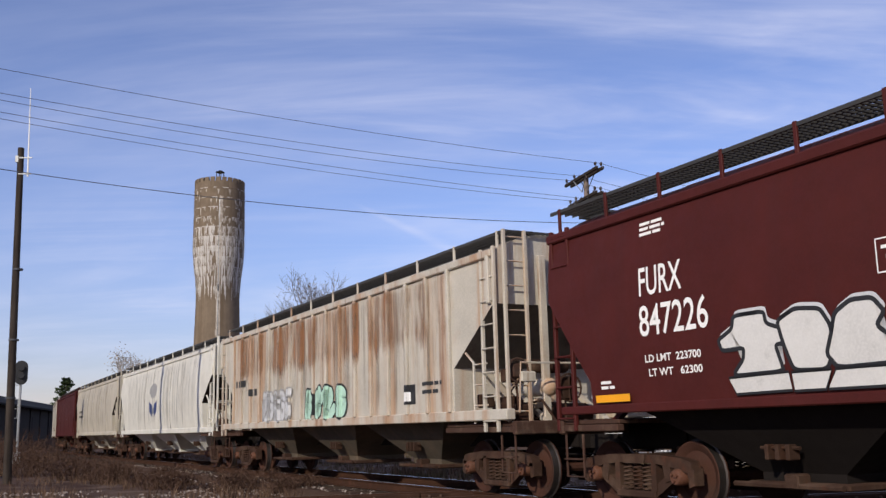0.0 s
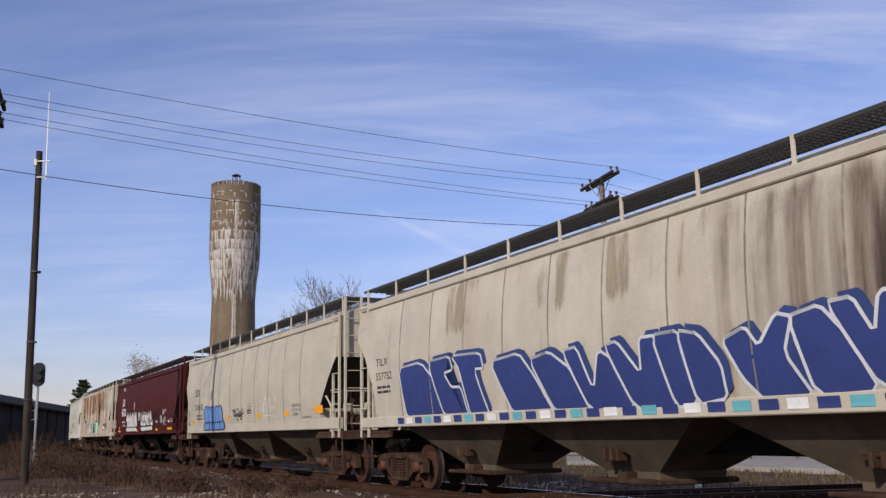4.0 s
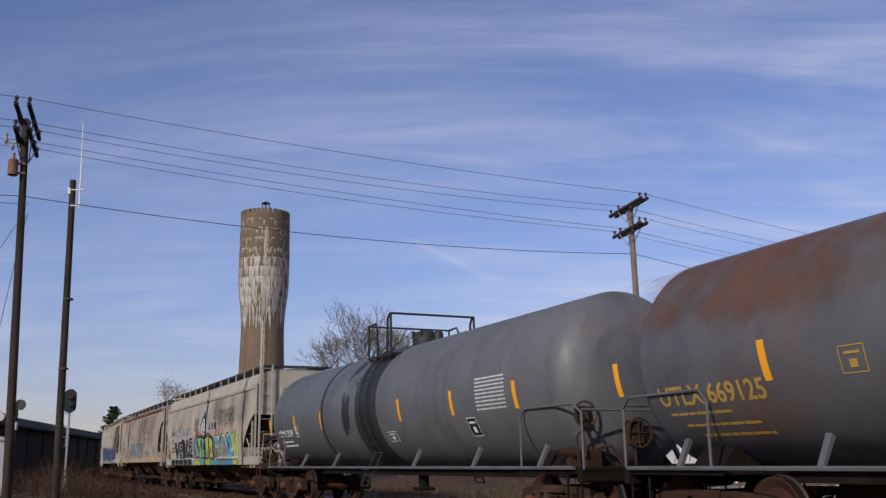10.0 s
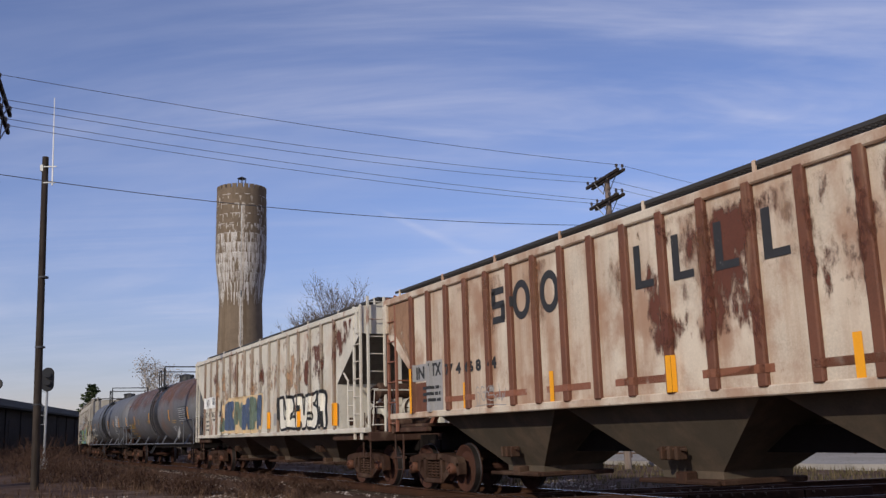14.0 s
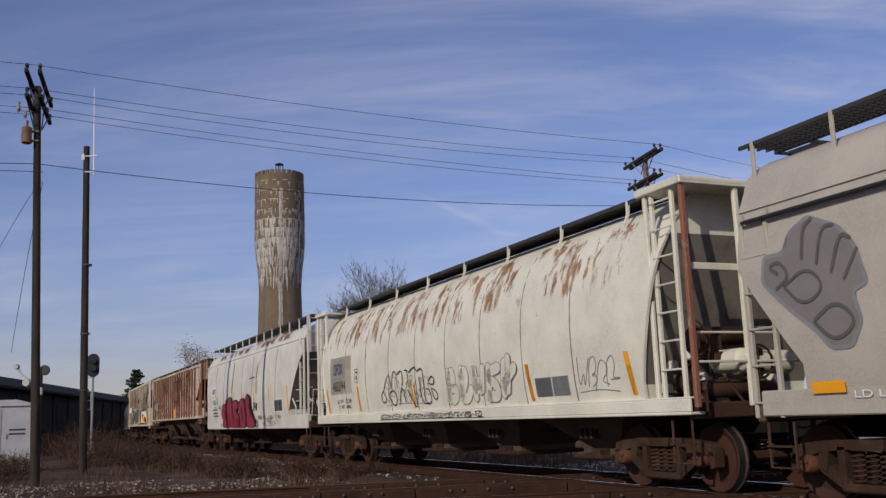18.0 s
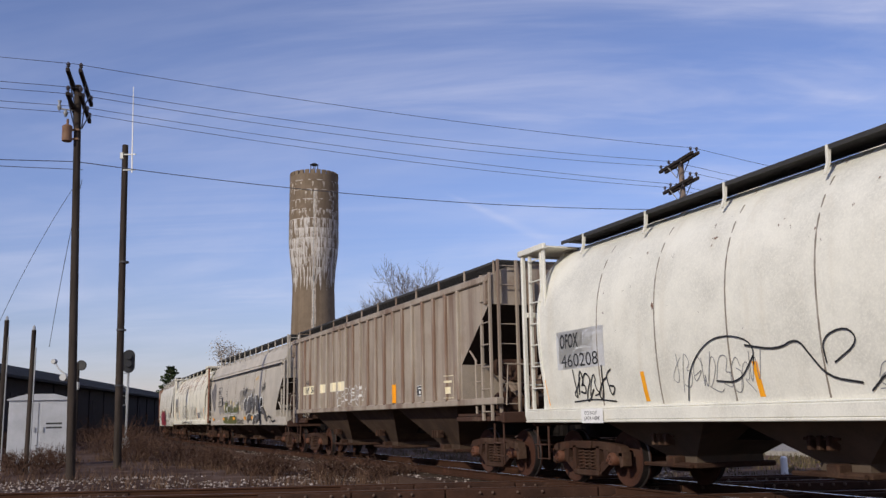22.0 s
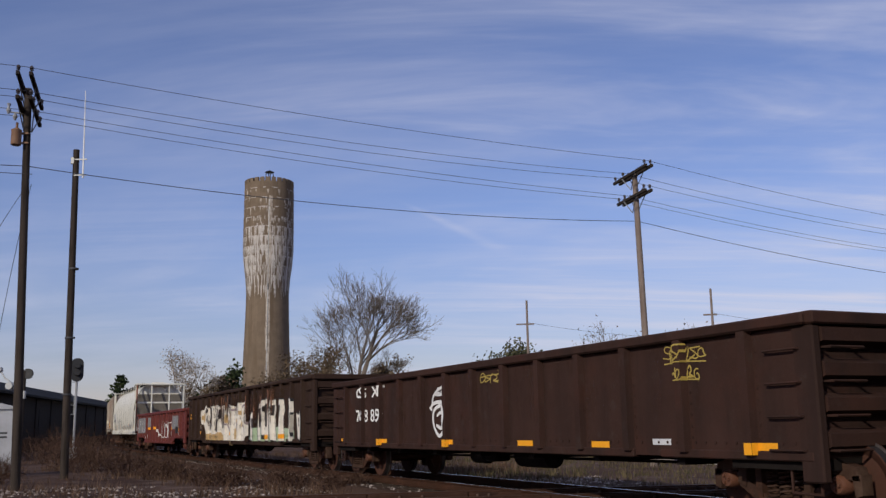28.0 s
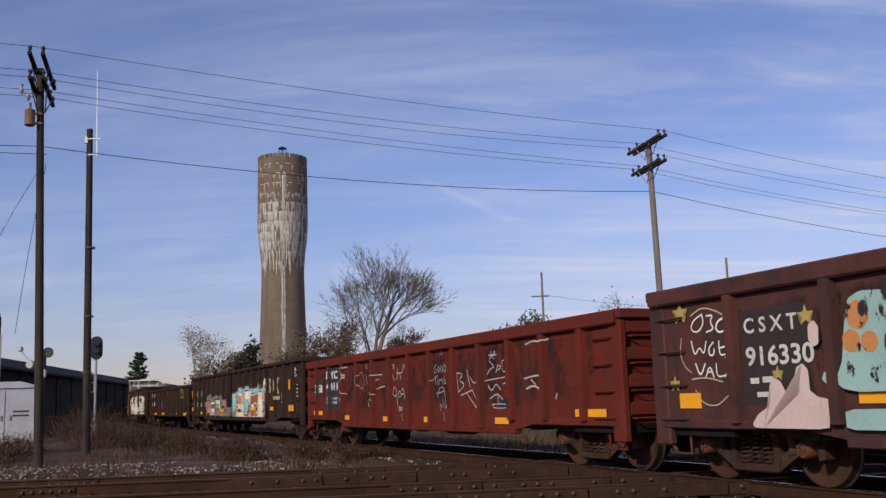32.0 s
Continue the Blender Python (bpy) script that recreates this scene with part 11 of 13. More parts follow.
    brushed(car, ([(13.03, 2.06), (13.16, 1.9)],
        [(13.22, 2.05), (12.97, 1.91)],
        [(12.93, 1.99), (13.26, 1.98)],
        [(12.85, 1.62), (13.01, 1.74), (13.2, 1.75), (12.97, 1.87)],
        [(13.24, 1.65), (13.3, 1.8), (13.47, 1.74), (13.29, 1.69)],
        [(13.48, 1.84), (13.65, 1.89), (13.67, 1.68), (13.51, 1.64), (13.48, 1.82)],
        [(12.74, 1.51), (13.68, 1.56)],
        [(12.88, 1.42), (13.02, 1.29), (13.22, 1.46), (13.39, 1.33)],
        [(13.49, 1.43), (13.68, 1.46)],
        [(12.96, 1.17), (13.25, 1.27), (13.47, 1.14)],
        [(13.04, 1.06), (13.64, 1.07), (13.66, 0.99), (13.06, 0.99), (13.04, 1.05)],
        [(13.29, 1.25), (13.28, 1.06)],), G_SILVER, L, sd, ribs, w=0.016, out=0.012, label="white marker scrawl with a star")
    brushed(car, ([(14.42, 2.1), (14.73, 2.15), (14.99, 2.1), (15.22, 2.14)],
        [(14.33, 1.5), (14.68, 1.54), (14.93, 1.54)],
        [(14.39, 1.32), (14.66, 1.38), (14.91, 1.29)],
        [(14.57, 1.48), (14.72, 1.39)],
        [(15.39, 1.14), (15.43, 1.21)],), chalky, L, sd, ribs, w=0.03, out=0.012)
    patch(car, 13.25, 1.0, 13.85, 1.18, G_BLACK, L, sd, ribs, name="data_panel")
    for u0, u1, z in ((1.1, 2.0, 0.84), (4.1, 4.5, 0.72), (7.1, 7.6, 0.7), (9.7, 10.15, 0.7), (13.15, 13.7, 0.7), (16.0, 16.9, 0.84)):
        patch(car, u0, z, u1, z + 0.12, M_YELLOW, L, sd, (), out=0.03, name="reflector_tape")

    car, L, sd, ribs = gondola(25, "dark red gondola car with painted figures and white numbers", P_DARKRED, zs=0.72, zt=2.56, front=0.5, rear=0.8, ribs=10, rim=0.2, belly=0.16, first=1.6)
    stain(car, 1.0, 0.95, 17.0, 2.3, stain_paint("black_mottled_grime", (0.035, 0.018, 0.014), 0.4, 0.66, 2.4, 0.7, amount=0.75), L, sd, (), out=0.002, seed=71)
    stencil = material("worn_white_stencil", (0.6, 0.57, 0.5), 0.65, spots=[((0.12, 0.06, 0.045), 9, 0.55, 0.66, 0.9)])
    words(car, "C S X T", 2.3, 1.86, 3.2, 2.05, stencil, L, sd, ribs, fat=0.02, out=0.012)
    words(car, "916330", 2.3, 1.46, 3.42, 1.7, stencil, L, sd, ribs, fat=0.02, out=0.012)
    patch(car, 2.22, 1.0, 3.36, 2.15, flat_paint("rusty_black_panel", (0.034, 0.024, 0.021)), L, sd, ribs, name="repaint_patch")
    bars(car, [(2.35, 2.5, 1.25, 0.07), (2.56, 2.78, 1.26, 0.07), (2.45, 2.82, 1.09, 0.06)], stencil, L, sd, ribs, out=0.012)
    brushed(car, ([(1.52, 2.18), (1.33, 2.11), (1.27, 1.99), (1.42, 1.94), (1.55, 2.06), (1.52, 2.18)],
        [(1.61, 2.15), (1.75, 2.15), (1.67, 2.07), (1.75, 1.97), (1.59, 1.94)],
        [(1.98, 2.1), (1.83, 2.07), (1.77, 1.97), (1.85, 1.91), (1.99, 1.95)],
        [(1.27, 1.84), (1.32, 1.63), (1.43, 1.77), (1.51, 1.64), (1.57, 1.82)],
        [(1.71, 1.8), (1.61, 1.73), (1.62, 1.63), (1.71, 1.64), (1.72, 1.71)],
        [(1.82, 1.81), (1.82, 1.62), (1.95, 1.64)],
        [(1.81, 1.72), (1.93, 1.73)],
        [(1.33, 1.54), (1.41, 1.36), (1.52, 1.53)],
        [(1.52, 1.36), (1.61, 1.52), (1.68, 1.35)],
        [(1.55, 1.42), (1.66, 1.43)],
        [(1.74, 1.52), (1.74, 1.35), (1.9, 1.37)],), G_WHITE, L, sd, (), w=0.024, out=0.014, label="white marker scrawl")
    brushed(car, ([(1.06, 1.89), (1.01, 1.7), (1.09, 1.51), (1.23, 1.43)],
        [(1.97, 1.9), (2.03, 1.75), (1.9, 1.62), (1.99, 1.47), (1.89, 1.35)],
        [(1.29, 2.18), (1.51, 2.27), (1.75, 2.22), (1.99, 2.11)],
        [(1.29, 1.2), (1.42, 1.02), (1.7, 0.98), (1.93, 1.12)],
        [(1.23, 1.34), (1.52, 1.36), (1.84, 1.29)],), flat_paint("pale_yellow_green", (0.42, 0.4, 0.26)), L, sd, (), w=0.018, out=0.012, label="pale sprayed swirls")
    rose, aqua = flat_paint("pale_rose", (0.62, 0.46, 0.42)), flat_paint("pale_aqua", (0.3, 0.46, 0.42))
    sprayed(car, ([(2.44, 0.63), (2.4, 0.77), (2.51, 0.89), (2.66, 0.96), (2.74, 1.07), (2.73, 1.22), (2.81, 1.31), (2.92, 1.27), (2.98, 1.17), (3.02, 1.08), (3.18, 1.1), (3.23, 1.17), (3.15, 1.3), (3.19, 1.42), (3.29, 1.46), (3.37, 1.38), (3.36, 1.16), (3.48, 1.08), (3.71, 1.04), (3.74, 0.96), (3.6, 0.86), (3.61, 0.64)],
        [(3.41, 1.72), (3.42, 1.88), (3.51, 1.93), (3.58, 1.85), (3.56, 1.66), (3.47, 1.63)],), (rose,), None, L, sd, (), out=0.075, soft=1, lift=0.0, label="pale pink sprayed figures")
    sprayed(car, ([(3.56, 1.27), (3.6, 1.35), (3.71, 1.36), (3.79, 1.31), (3.87, 1.45), (3.96, 1.93), (4.03, 2.12), (4.19, 2.18), (4.49, 2.16), (4.86, 2.1), (4.77, 1.13), (4.07, 1.12), (3.85, 1.16), (3.76, 1.23), (3.63, 1.21)],
        [(3.85, 0.94), (4.75, 0.95), (4.73, 0.67), (3.85, 0.65)],), (aqua,), None, L, sd, (), out=0.075, soft=1, lift=0.0, label="flaking aqua sprayed shape")
    for (u, z), (u2, _) in ([(4.13, 1.93), (4.28, 1.91)],
        [(4.02, 1.66), (4.14, 1.65)],
        [(4.26, 1.64), (4.37, 1.63)],):
        blob(car, round_blob(u, z, u2 - u, (u2 - u) * 1.05, 16, 0.08, 5), G_ORANGE, L, sd, (), out=0.08, name="painted_dot")
    stain(car, 3.3, 0.7, 6.2, 2.4, stain_paint("black_fleck", (0.025, 0.02, 0.018), 0.56, 0.6, 5.0, 0.6), L, sd, (), out=0.084, seed=10, name="paint_loss")
    for (u, z), (u2, _) in ([(1.07, 2.23), (1.24, 2.21)],
        [(3.34, 2), (3.47, 1.99)],
        [(2.83, 1.36), (2.93, 1.36)],
        [(0.87, 1.29), (0.99, 1.29)],):
        r = u2 - u
        star = [(u + (r if i % 2 == 0 else 0.42 * r) * math.sin(i * math.pi / 5), z + (r if i % 2 == 0 else 0.42 * r) * math.cos(i * math.pi / 5)) for i in range(10)]
        blob(car, star, flat_paint("faded_gold", (0.4, 0.3, 0.09)), L, sd, (), out=0.018, name="painted_star")
    for u0, u1, z in ((0.95, 1.4, 0.96), (4.0, 4.6, 1.0)):
        patch(car, u0, z, u1, z + 0.2, M_YELLOW, L, sd, (), out=0.02, name="reflector_tape")


far_cars()
car_tan()
car_oxide()
car_beige()
car_blue()
car_pink()
car_emblem()
car_tanks()
car_chip()
car_soo()
car_crimson()
car_barrels()
car_grey()
car_brown()
gondolas()

# ---- water tower ----
def tower_material():
    mat = material("stained_concrete", (0.185, 0.14, 0.1), 0.9, streaks=[((0.12, 0.085, 0.055), 0.9, 0.42, 0.66, 0.7), ((0.25, 0.19, 0.13), 2.2, 0.5, 0.75, 0.4)], spots=[((0.13, 0.1, 0.07), 0.5, 0.5, 0.7, 0.5)], bump=0.5, bump_scale=4)
    return mat


M_CONCRETE = tower_material()
M_LIME = material("white_lime_leach", (0.58, 0.54, 0.5), 0.9, streaks=[((0.3, 0.25, 0.2), 3.0, 0.42, 0.66, 0.7)])
M_PALECON = material("pale_worn_concrete", (0.48, 0.42, 0.36), 0.9, spots=[((0.16, 0.125, 0.09), 1.6, 0.45, 0.65, 0.8)])


def water_tower():
    az, dist = radians(10.6), 125.0
    c = Vector((-dist * math.sin(az), dist * math.cos(az), 0))
    t = thing("water_tower", "tall round concrete water tower with crenellated rim and white leach stains", "water tower", m=Matrix.Translation((c.x, c.y, -0.4)))
    H = 34.05

    def radius(z):
        return float(np.interp(z, [0, 8, 14, 18.0, 19.5, 21.0, 22.8, 24.6, 27, 34.4], [3.2, 3.05, 2.85, 2.74, 2.74, 2.86, 3.1, 3.24, 3.26, 3.2]))

    m = Mesh()
    zs = [0, 4, 8, 12, 16, 18.5, 19.2, 20, 20.8, 21.5, 22.3, 23.5, 24.6, 26, 29, 31.5, H - 0.55]
    m.loft([[(radius(z) * math.cos(a * math.pi / 36), radius(z) * math.sin(a * math.pi / 36), z) for a in range(72)] for z in zs], smooth=True)
    part("shaft", m, M_CONCRETE, t)
    me = None
    for k in range(26):
        a0 = 2 * math.pi * k / 26
        q = Mesh()
        w = 0.7 * math.pi / 26
        ring = [(r * math.cos(b), r * math.sin(b)) for r, b in ((3.22, -w), (3.22, 0), (3.22, w), (2.9, w), (2.9, -w))]
        q.prism(ring, H - 0.62, H - 0.05, "z")
        if me is None:
            me = q.data("merlon", M_CONCRETE)
        ob = part("merlon", me, None, t)
        ob.rotation_euler = (0, 0, a0)
    # pour rings
    for i in range(9):
        z = 32.6 - i * 1.28
        q = Mesh()
        rr = radius(z)
        q.loft([[(r * math.cos(a * math.pi / 36), r * math.sin(a * math.pi / 36), zz) for a in range(72)] for r, zz in ((rr, z - 0.05), (rr + 0.03, z - 0.02), (rr + 0.03, z + 0.02), (rr, z + 0.05))], caps=(False, False), smooth=False)
        part("pour_joint", q, M_CONCRETE, t)
    # leached lime, run down from the joints
    view = math.atan2(-c.y, -c.x)
    rnd = random.Random(11)

    def run(a, z1, z0, w, jag=0.3):
        n = 6
        v, f = [], []
        for i in range(n + 1):
            z = lerp(z1, z0, i / n)
            ww = w * (1 - 0.75 * (i / n) ** 1.5) * rnd.uniform(1 - jag, 1 + jag)
            r = radius(z) + 0.042
            for s in (-1, 1):
                b = a + s * ww / r + rnd.uniform(-0.006, 0.006)
                v.append((r * math.cos(b), r * math.sin(b), z))
        for i in range(n):
            f.append((2 * i, 2 * i + 1, 2 * i + 3, 2 * i + 2))
        return v, f

    # pale worn blocks between the joints
    q = Mesh()
    for row in range(8):
        z1 = 32.6 - row * 1.28
        for i in range(26):
            if rnd.random() < 0.55:
                a = 2 * math.pi * (i + rnd.uniform(-0.12, 0.12)) / 26
                q.add(*run(a, z1 - rnd.uniform(0.1, 0.3), z1 - rnd.uniform(0.5, 1.1), rnd.uniform(0.07, 0.17), 0.3))
    part("worn_patch", q, M_PALECON, t, "pale worn concrete between the joints", kind="stuff")
    q = Mesh()
    for i in range(1250):
        z1 = float(np.clip(rnd.gauss(24.4, 2.9), 20.2, 33.0))
        z1 = 32.6 - round((32.6 - z1) / 1.28) * 1.28 if rnd.random() < 0.7 else z1
        ln = rnd.uniform(0.3, 1.0) if z1 > 27.5 else rnd.uniform(0.6, 2.6)
        z0 = max(z1 - ln, 17.6 + rnd.uniform(0, 2.0))
        if z0 < z1:
            q.add(*run(rnd.uniform(0, 2 * math.pi), z1, z0, rnd.uniform(0.025, 0.08)))
    for i in range(330):
        z1 = 32.6 - rnd.randrange(9) * 1.28
        a, w = rnd.uniform(0, 2 * math.pi), rnd.uniform(0.1, 0.42)
        q.add(*run(a, z1 + 0.03, z1 - 0.07, w, 0.1))
    part("lime_stain", q, M_LIME, t, "white lime runs below the joints", kind="stuff")
    q = Mesh()
    for i in range(150):
        z1 = rnd.uniform(2.0, 31.6)
        upper = z1 > 24.0
        a = view + (rnd.uniform(0.0, 0.12) if upper else rnd.choice((-0.03, 0.05, 0.075)) + rnd.uniform(-0.02, 0.02))
        q.add(*run(a, z1, max(0.4, z1 - rnd.uniform(0.8, 3.4)), rnd.uniform(0.04, 0.15) if upper else rnd.uniform(0.03, 0.1), 0.4))
    part("lime_stain", q, M_PALECON, t, "pale vertical band of lime", kind="stuff")
    w = Mesh()
    a = view + 0.01
    r = radius(19.8)
    w.box(r - 0.3, r + 0.06, -0.11, 0.11, 19.2, 20.0)
    w.moved(Matrix.Rotation(a, 4, "Z"))
    part("slit_window", w, M_BLACK, t)
    p = Mesh()
    p.tube([(radius(z) * math.cos(view + 0.0) * 1.012, radius(z) * math.sin(view + 0.0) * 1.012, z) for z in (0.5, 8, 16, 19, 21.5, 24, 27, 31)], 0.05, 5)
    part("conduit", p, M_GALV, t)
    f = Mesh()
    for k in range(4):
        a = k * math.pi / 2 + 0.4
        f.tube([(0.6 * math.cos(a), 0.6 * math.sin(a), H - 0.6), (0.45 * math.cos(a), 0.45 * math.sin(a), H + 1.4)], 0.06, 5)
    f.turned([(H + 1.3, 0.5), (H + 1.36, 0.62), (H + 1.5, 0.38), (H + 1.65, 0.05)], 12, "z")
    part("roof_vent", f, M_BLACK, t, "small capped vent on the roof")


water_tower()


# ---- poles, wires and signals ----
M_ARM = material("dark_crossarm_wood", (0.035, 0.028, 0.024), 0.85, streaks=[((0.08, 0.06, 0.05), 9, 0.5, 0.75, 0.5)])
P1, P2, P3 = Vector((-11.65, 26.35, 0)), Vector((-13.32, 33.9, 0)), Vector((7.78, 36.6, 0))


def pole_mesh(h, r0, r1, lean=(0, 0), z0=-0.6):
    m = Mesh()
    pts = [(lean[0] * k / 6, lean[1] * k / 6, lerp(z0, h, k / 6)) for k in range(7)]
    m.tube(pts, r0, 12, True, r1)
    return m


def crossarm(pole, z, d, length, mat, wood2, n, gap=0.19, dx=0.0):
    """A pair of crossarms through the pole top, with pin insulators and flat braces; d: the direction of the arm, dx: its centre beside the pole's foot."""
    side = Vector((-d.y, d.x, 0))
    mid = Vector((dx, 0, 0))
    tips = []
    for s in (1, -1):
        m = Mesh()
        m.box(-length / 2, length / 2, s * gap - 0.05, s * gap + 0.05, z - 0.06, z + 0.06, 0.012)
        part("crossarm", m.moved(Matrix.Translation(mid) @ Matrix.Rotation(math.atan2(d.y, d.x), 4, "Z")), mat, pole)
        for e in (1, -1):
            k = Mesh()
            k.tube([tuple(mid + d * (e * 0.6) + side * (s * (gap + 0.05)) + Vector((0, 0, z - 0.03))), tuple(mid + side * (s * 0.1) + Vector((0, 0, z - 0.62)))], 0.018, 5)
            part("brace", k, M_GALV if wood2 and e < 0 else M_WIRE, pole)
    for u in n:
        for s in (1, -1):
            q = Mesh()
            p = mid + d * u + side * (s * gap)
            q.turned([(z + 0.06, 0.02), (z + 0.12, 0.02), (z + 0.13, 0.06), (z + 0.16, 0.035), (z + 0.18, 0.06), (z + 0.23, 0.05), (z + 0.26, 0.02)], 8, "z", (p.x, p.y, 0))
            part("insulator", q, M_GLASS, pole)
        tips.append(mid + d * u + Vector((0, 0, z + 0.22)))
    return tips


def wire(a, b, sag, r=0.0085, label="thin sagging overhead wire"):
    m = Mesh()
    pts = []
    for k in range(17):
        f = k / 16
        p = a.lerp(b, f)
        pts.append((p.x, p.y, p.z - sag * 4 * f * (1 - f)))
    m.tube(pts, r, 4)
    ob = part("overhead_wire", m, M_WIRE)
    tagged(ob, label, "wire", "overhead wires")


def poles():
    d1 = Vector((0.3, -0.954, 0)).normalized()
    p1 = thing("utility_pole", "tall weathered utility pole with double crossarms and a transformer", "utility pole", "utility poles", Matrix.Translation(P1))
    part("pole", pole_mesh(11.08, 0.13, 0.095, (-0.36, 0)), M_WOOD, p1)
    t1 = crossarm(p1, 11.0, d1, 3.1, M_ARM, False, (-1.4, 1.42), 0.17, -0.3)
    t1b = crossarm(p1, 10.38, d1, 2.6, M_ARM, False, (-1.2, -0.55, 0.6, 1.2), 0.17, -0.3)
    tr = Mesh()
    tr.turned([(-0.25, 0.11), (-0.23, 0.14), (0.17, 0.14), (0.2, 0.15), (0.22, 0.13), (0.27, 0.05)], 16, "z", (-0.52, -0.22, 9.55))
    tr.tube([(-0.52, -0.22, 9.8), (-0.52, -0.22, 9.98)], 0.035, 8)
    tr.box(-0.5, -0.22, -0.14, -0.06, 9.38, 9.43)
    tr.box(-0.5, -0.22, -0.14, -0.06, 9.66, 9.71)
    part("transformer", tr, M_TRANS, p1, "rusty brown pole transformer")
    ins = Mesh()
    ins.tube([(-0.3, 0, 10.3), (-0.85, -0.1, 10.35)], 0.025, 5)
    ins.turned([(-0.1, 0.03), (0.0, 0.07), (0.1, 0.03), (0.2, 0.06)], 8, "z", (-0.85, -0.1, 10.4))
    ins.turned([(-0.1, 0.03), (0.0, 0.07), (0.1, 0.03)], 8, "z", (-0.65, -0.1, 10.2))
    part("cutout_switch", ins, M_GALV, p1)
    p2 = thing("antenna_pole", "dark creosoted pole with a thin white whip antenna", "pole", "utility poles", Matrix.Translation(P2))
    part("pole", pole_mesh(11.5, 0.145, 0.11, (-0.2, 0)), M_WOOD, p2)
    part("antenna", Mesh().tube([(0.13, -0.1, 10.4), (0.06, -0.1, 13.75)], 0.032, 6, True, 0.012), M_WHITE, p2, "white whip antenna")
    for z in (10.5, 11.1):
        part("bracket", Mesh().box(-0.2, 0.26, -0.14, -0.1, z - 0.02, z + 0.02), M_GALV, p2)
    part("bracket", Mesh().box(-0.35, -0.22, -0.1, 0.0, 10.95, 11.2, 0.01), M_GALV, p2)
    for z in (4.5, 2.5, 7.0):
        part("band", Mesh().turned([(z, 0.175), (z + 0.06, 0.175)], 12, "z", (-0.06, 0, 0)), M_WIRE, p2)
    d3 = Vector((0.24, -0.97, 0)).normalized()
    p3 = thing("utility_pole", "weathered grey utility pole with two double crossarms", "utility pole", "utility poles", Matrix.Translation(P3))
    part("pole", pole_mesh(10.98, 0.14, 0.11, (-0.12, 0)), M_GREYWOOD, p3)
    t3 = crossarm(p3, 10.88, d3, 3.0, M_ARM, True, (-1.35, -0.6, 1.35), 0.125, -0.2)
    t3b = crossarm(p3, 9.95, d3, 2.6, M_ARM, True, (-1.15, -0.6, 0.55, 1.15), 0.125, -0.18)
    # spans
    low1, low3 = Vector((-0.3, 0, 8.75)), Vector((-0.1, 0, 9.0))
    P0 = P1 + Vector((-26.0, -13.4, 0))
    P4 = P3 + Vector((35.6, 18.4, 0))
    pairs = [(t1[1], t3[2]), (t1b[3], t3[1]), (t1b[2], t3[0]), (t1b[1], t3b[1]), (t1b[0], t3b[0])]
    for i, (a, b) in enumerate(pairs):
        wire(P1 + a, P3 + b, 0.2 + 0.05 * (i % 3))
        wire(P1 + a, P0 + a, 0.3)
        wire(P3 + b, P4 + b + Vector((0, 0, -0.6)), 0.9)
    wire(P1 + low1, P3 + low3, 0.38, 0.012, "thicker sagging telephone cable")
    wire(P1 + low1, P0 + low1 + Vector((0, 0, -0.5)), 0.4, 0.012, "thicker sagging telephone cable")
    wire(P3 + low3, P4 + low3 + Vector((0, 0, -0.9)), 1.0, 0.012, "thicker sagging telephone cable")
    wire(P1 + Vector((-0.2, 0, 8.2)), Vector((-16.9, 31.0, 3.4)), -0.35, 0.009, "thin drooping service wire")
    wire(P1 + Vector((-0.1, 0, 8.2)), Vector((-15.6, 33.0, 3.9)), -0.3, 0.009, "thin drooping service wire")
    wire(P1 + Vector((-0.1, 0, 8.5)), P0 + Vector((0, 0, 8.3)), 0.3, 0.01, "thin slack service wire")
    for base, h, r in ((Vector((-15.4, 31.4, 0)), 4.35, 0.09), (Vector((-17.3, 33.2, 0)), 4.9, 0.1)):
        s = thing("stub_pole", "short dark wooden service pole with a small light fitting", "pole", "service poles", Matrix.Translation(base))
        part("pole", pole_mesh(h, r, r * 0.8), M_WOOD, s)
        part("conduit", Mesh().tube([(0.12, -0.05, -0.4), (0.12, -0.05, h - 0.6)], 0.025, 6), M_GALV, s)
        part("lamp_head", Mesh().turned([(h - 0.12, 0.03), (h - 0.02, 0.06), (h + 0.1, 0.05), (h + 0.16, 0.02)], 8, "z"), M_GALV, s)
    # distant poles behind the train
    for az, d, h, arm in ((-5.0, 85.0, 12.2, 1.0), (-15.8, 80.0, 11.9, 0.7), (-13.5, 120.0, 10.5, 1.0)):
        p = Vector((-d * math.sin(radians(az)), d * math.cos(radians(az)), 0))
        s = thing("utility_pole", "distant thin grey utility pole", "utility pole", "distant poles", Matrix.Translation(p))
        part("pole", pole_mesh(h, 0.14, 0.09), M_GREYWOOD, s)
        part("crossarm", Mesh().box(-arm, arm * 0.6, -0.06, 0.06, h - 2.2, h - 2.08, 0.01), M_GREYWOOD, s)
        wire(p + Vector((0, 0, h - 2.0)), p + Vector((26, 6, h - 3.0)), 0.8, 0.012)


poles()


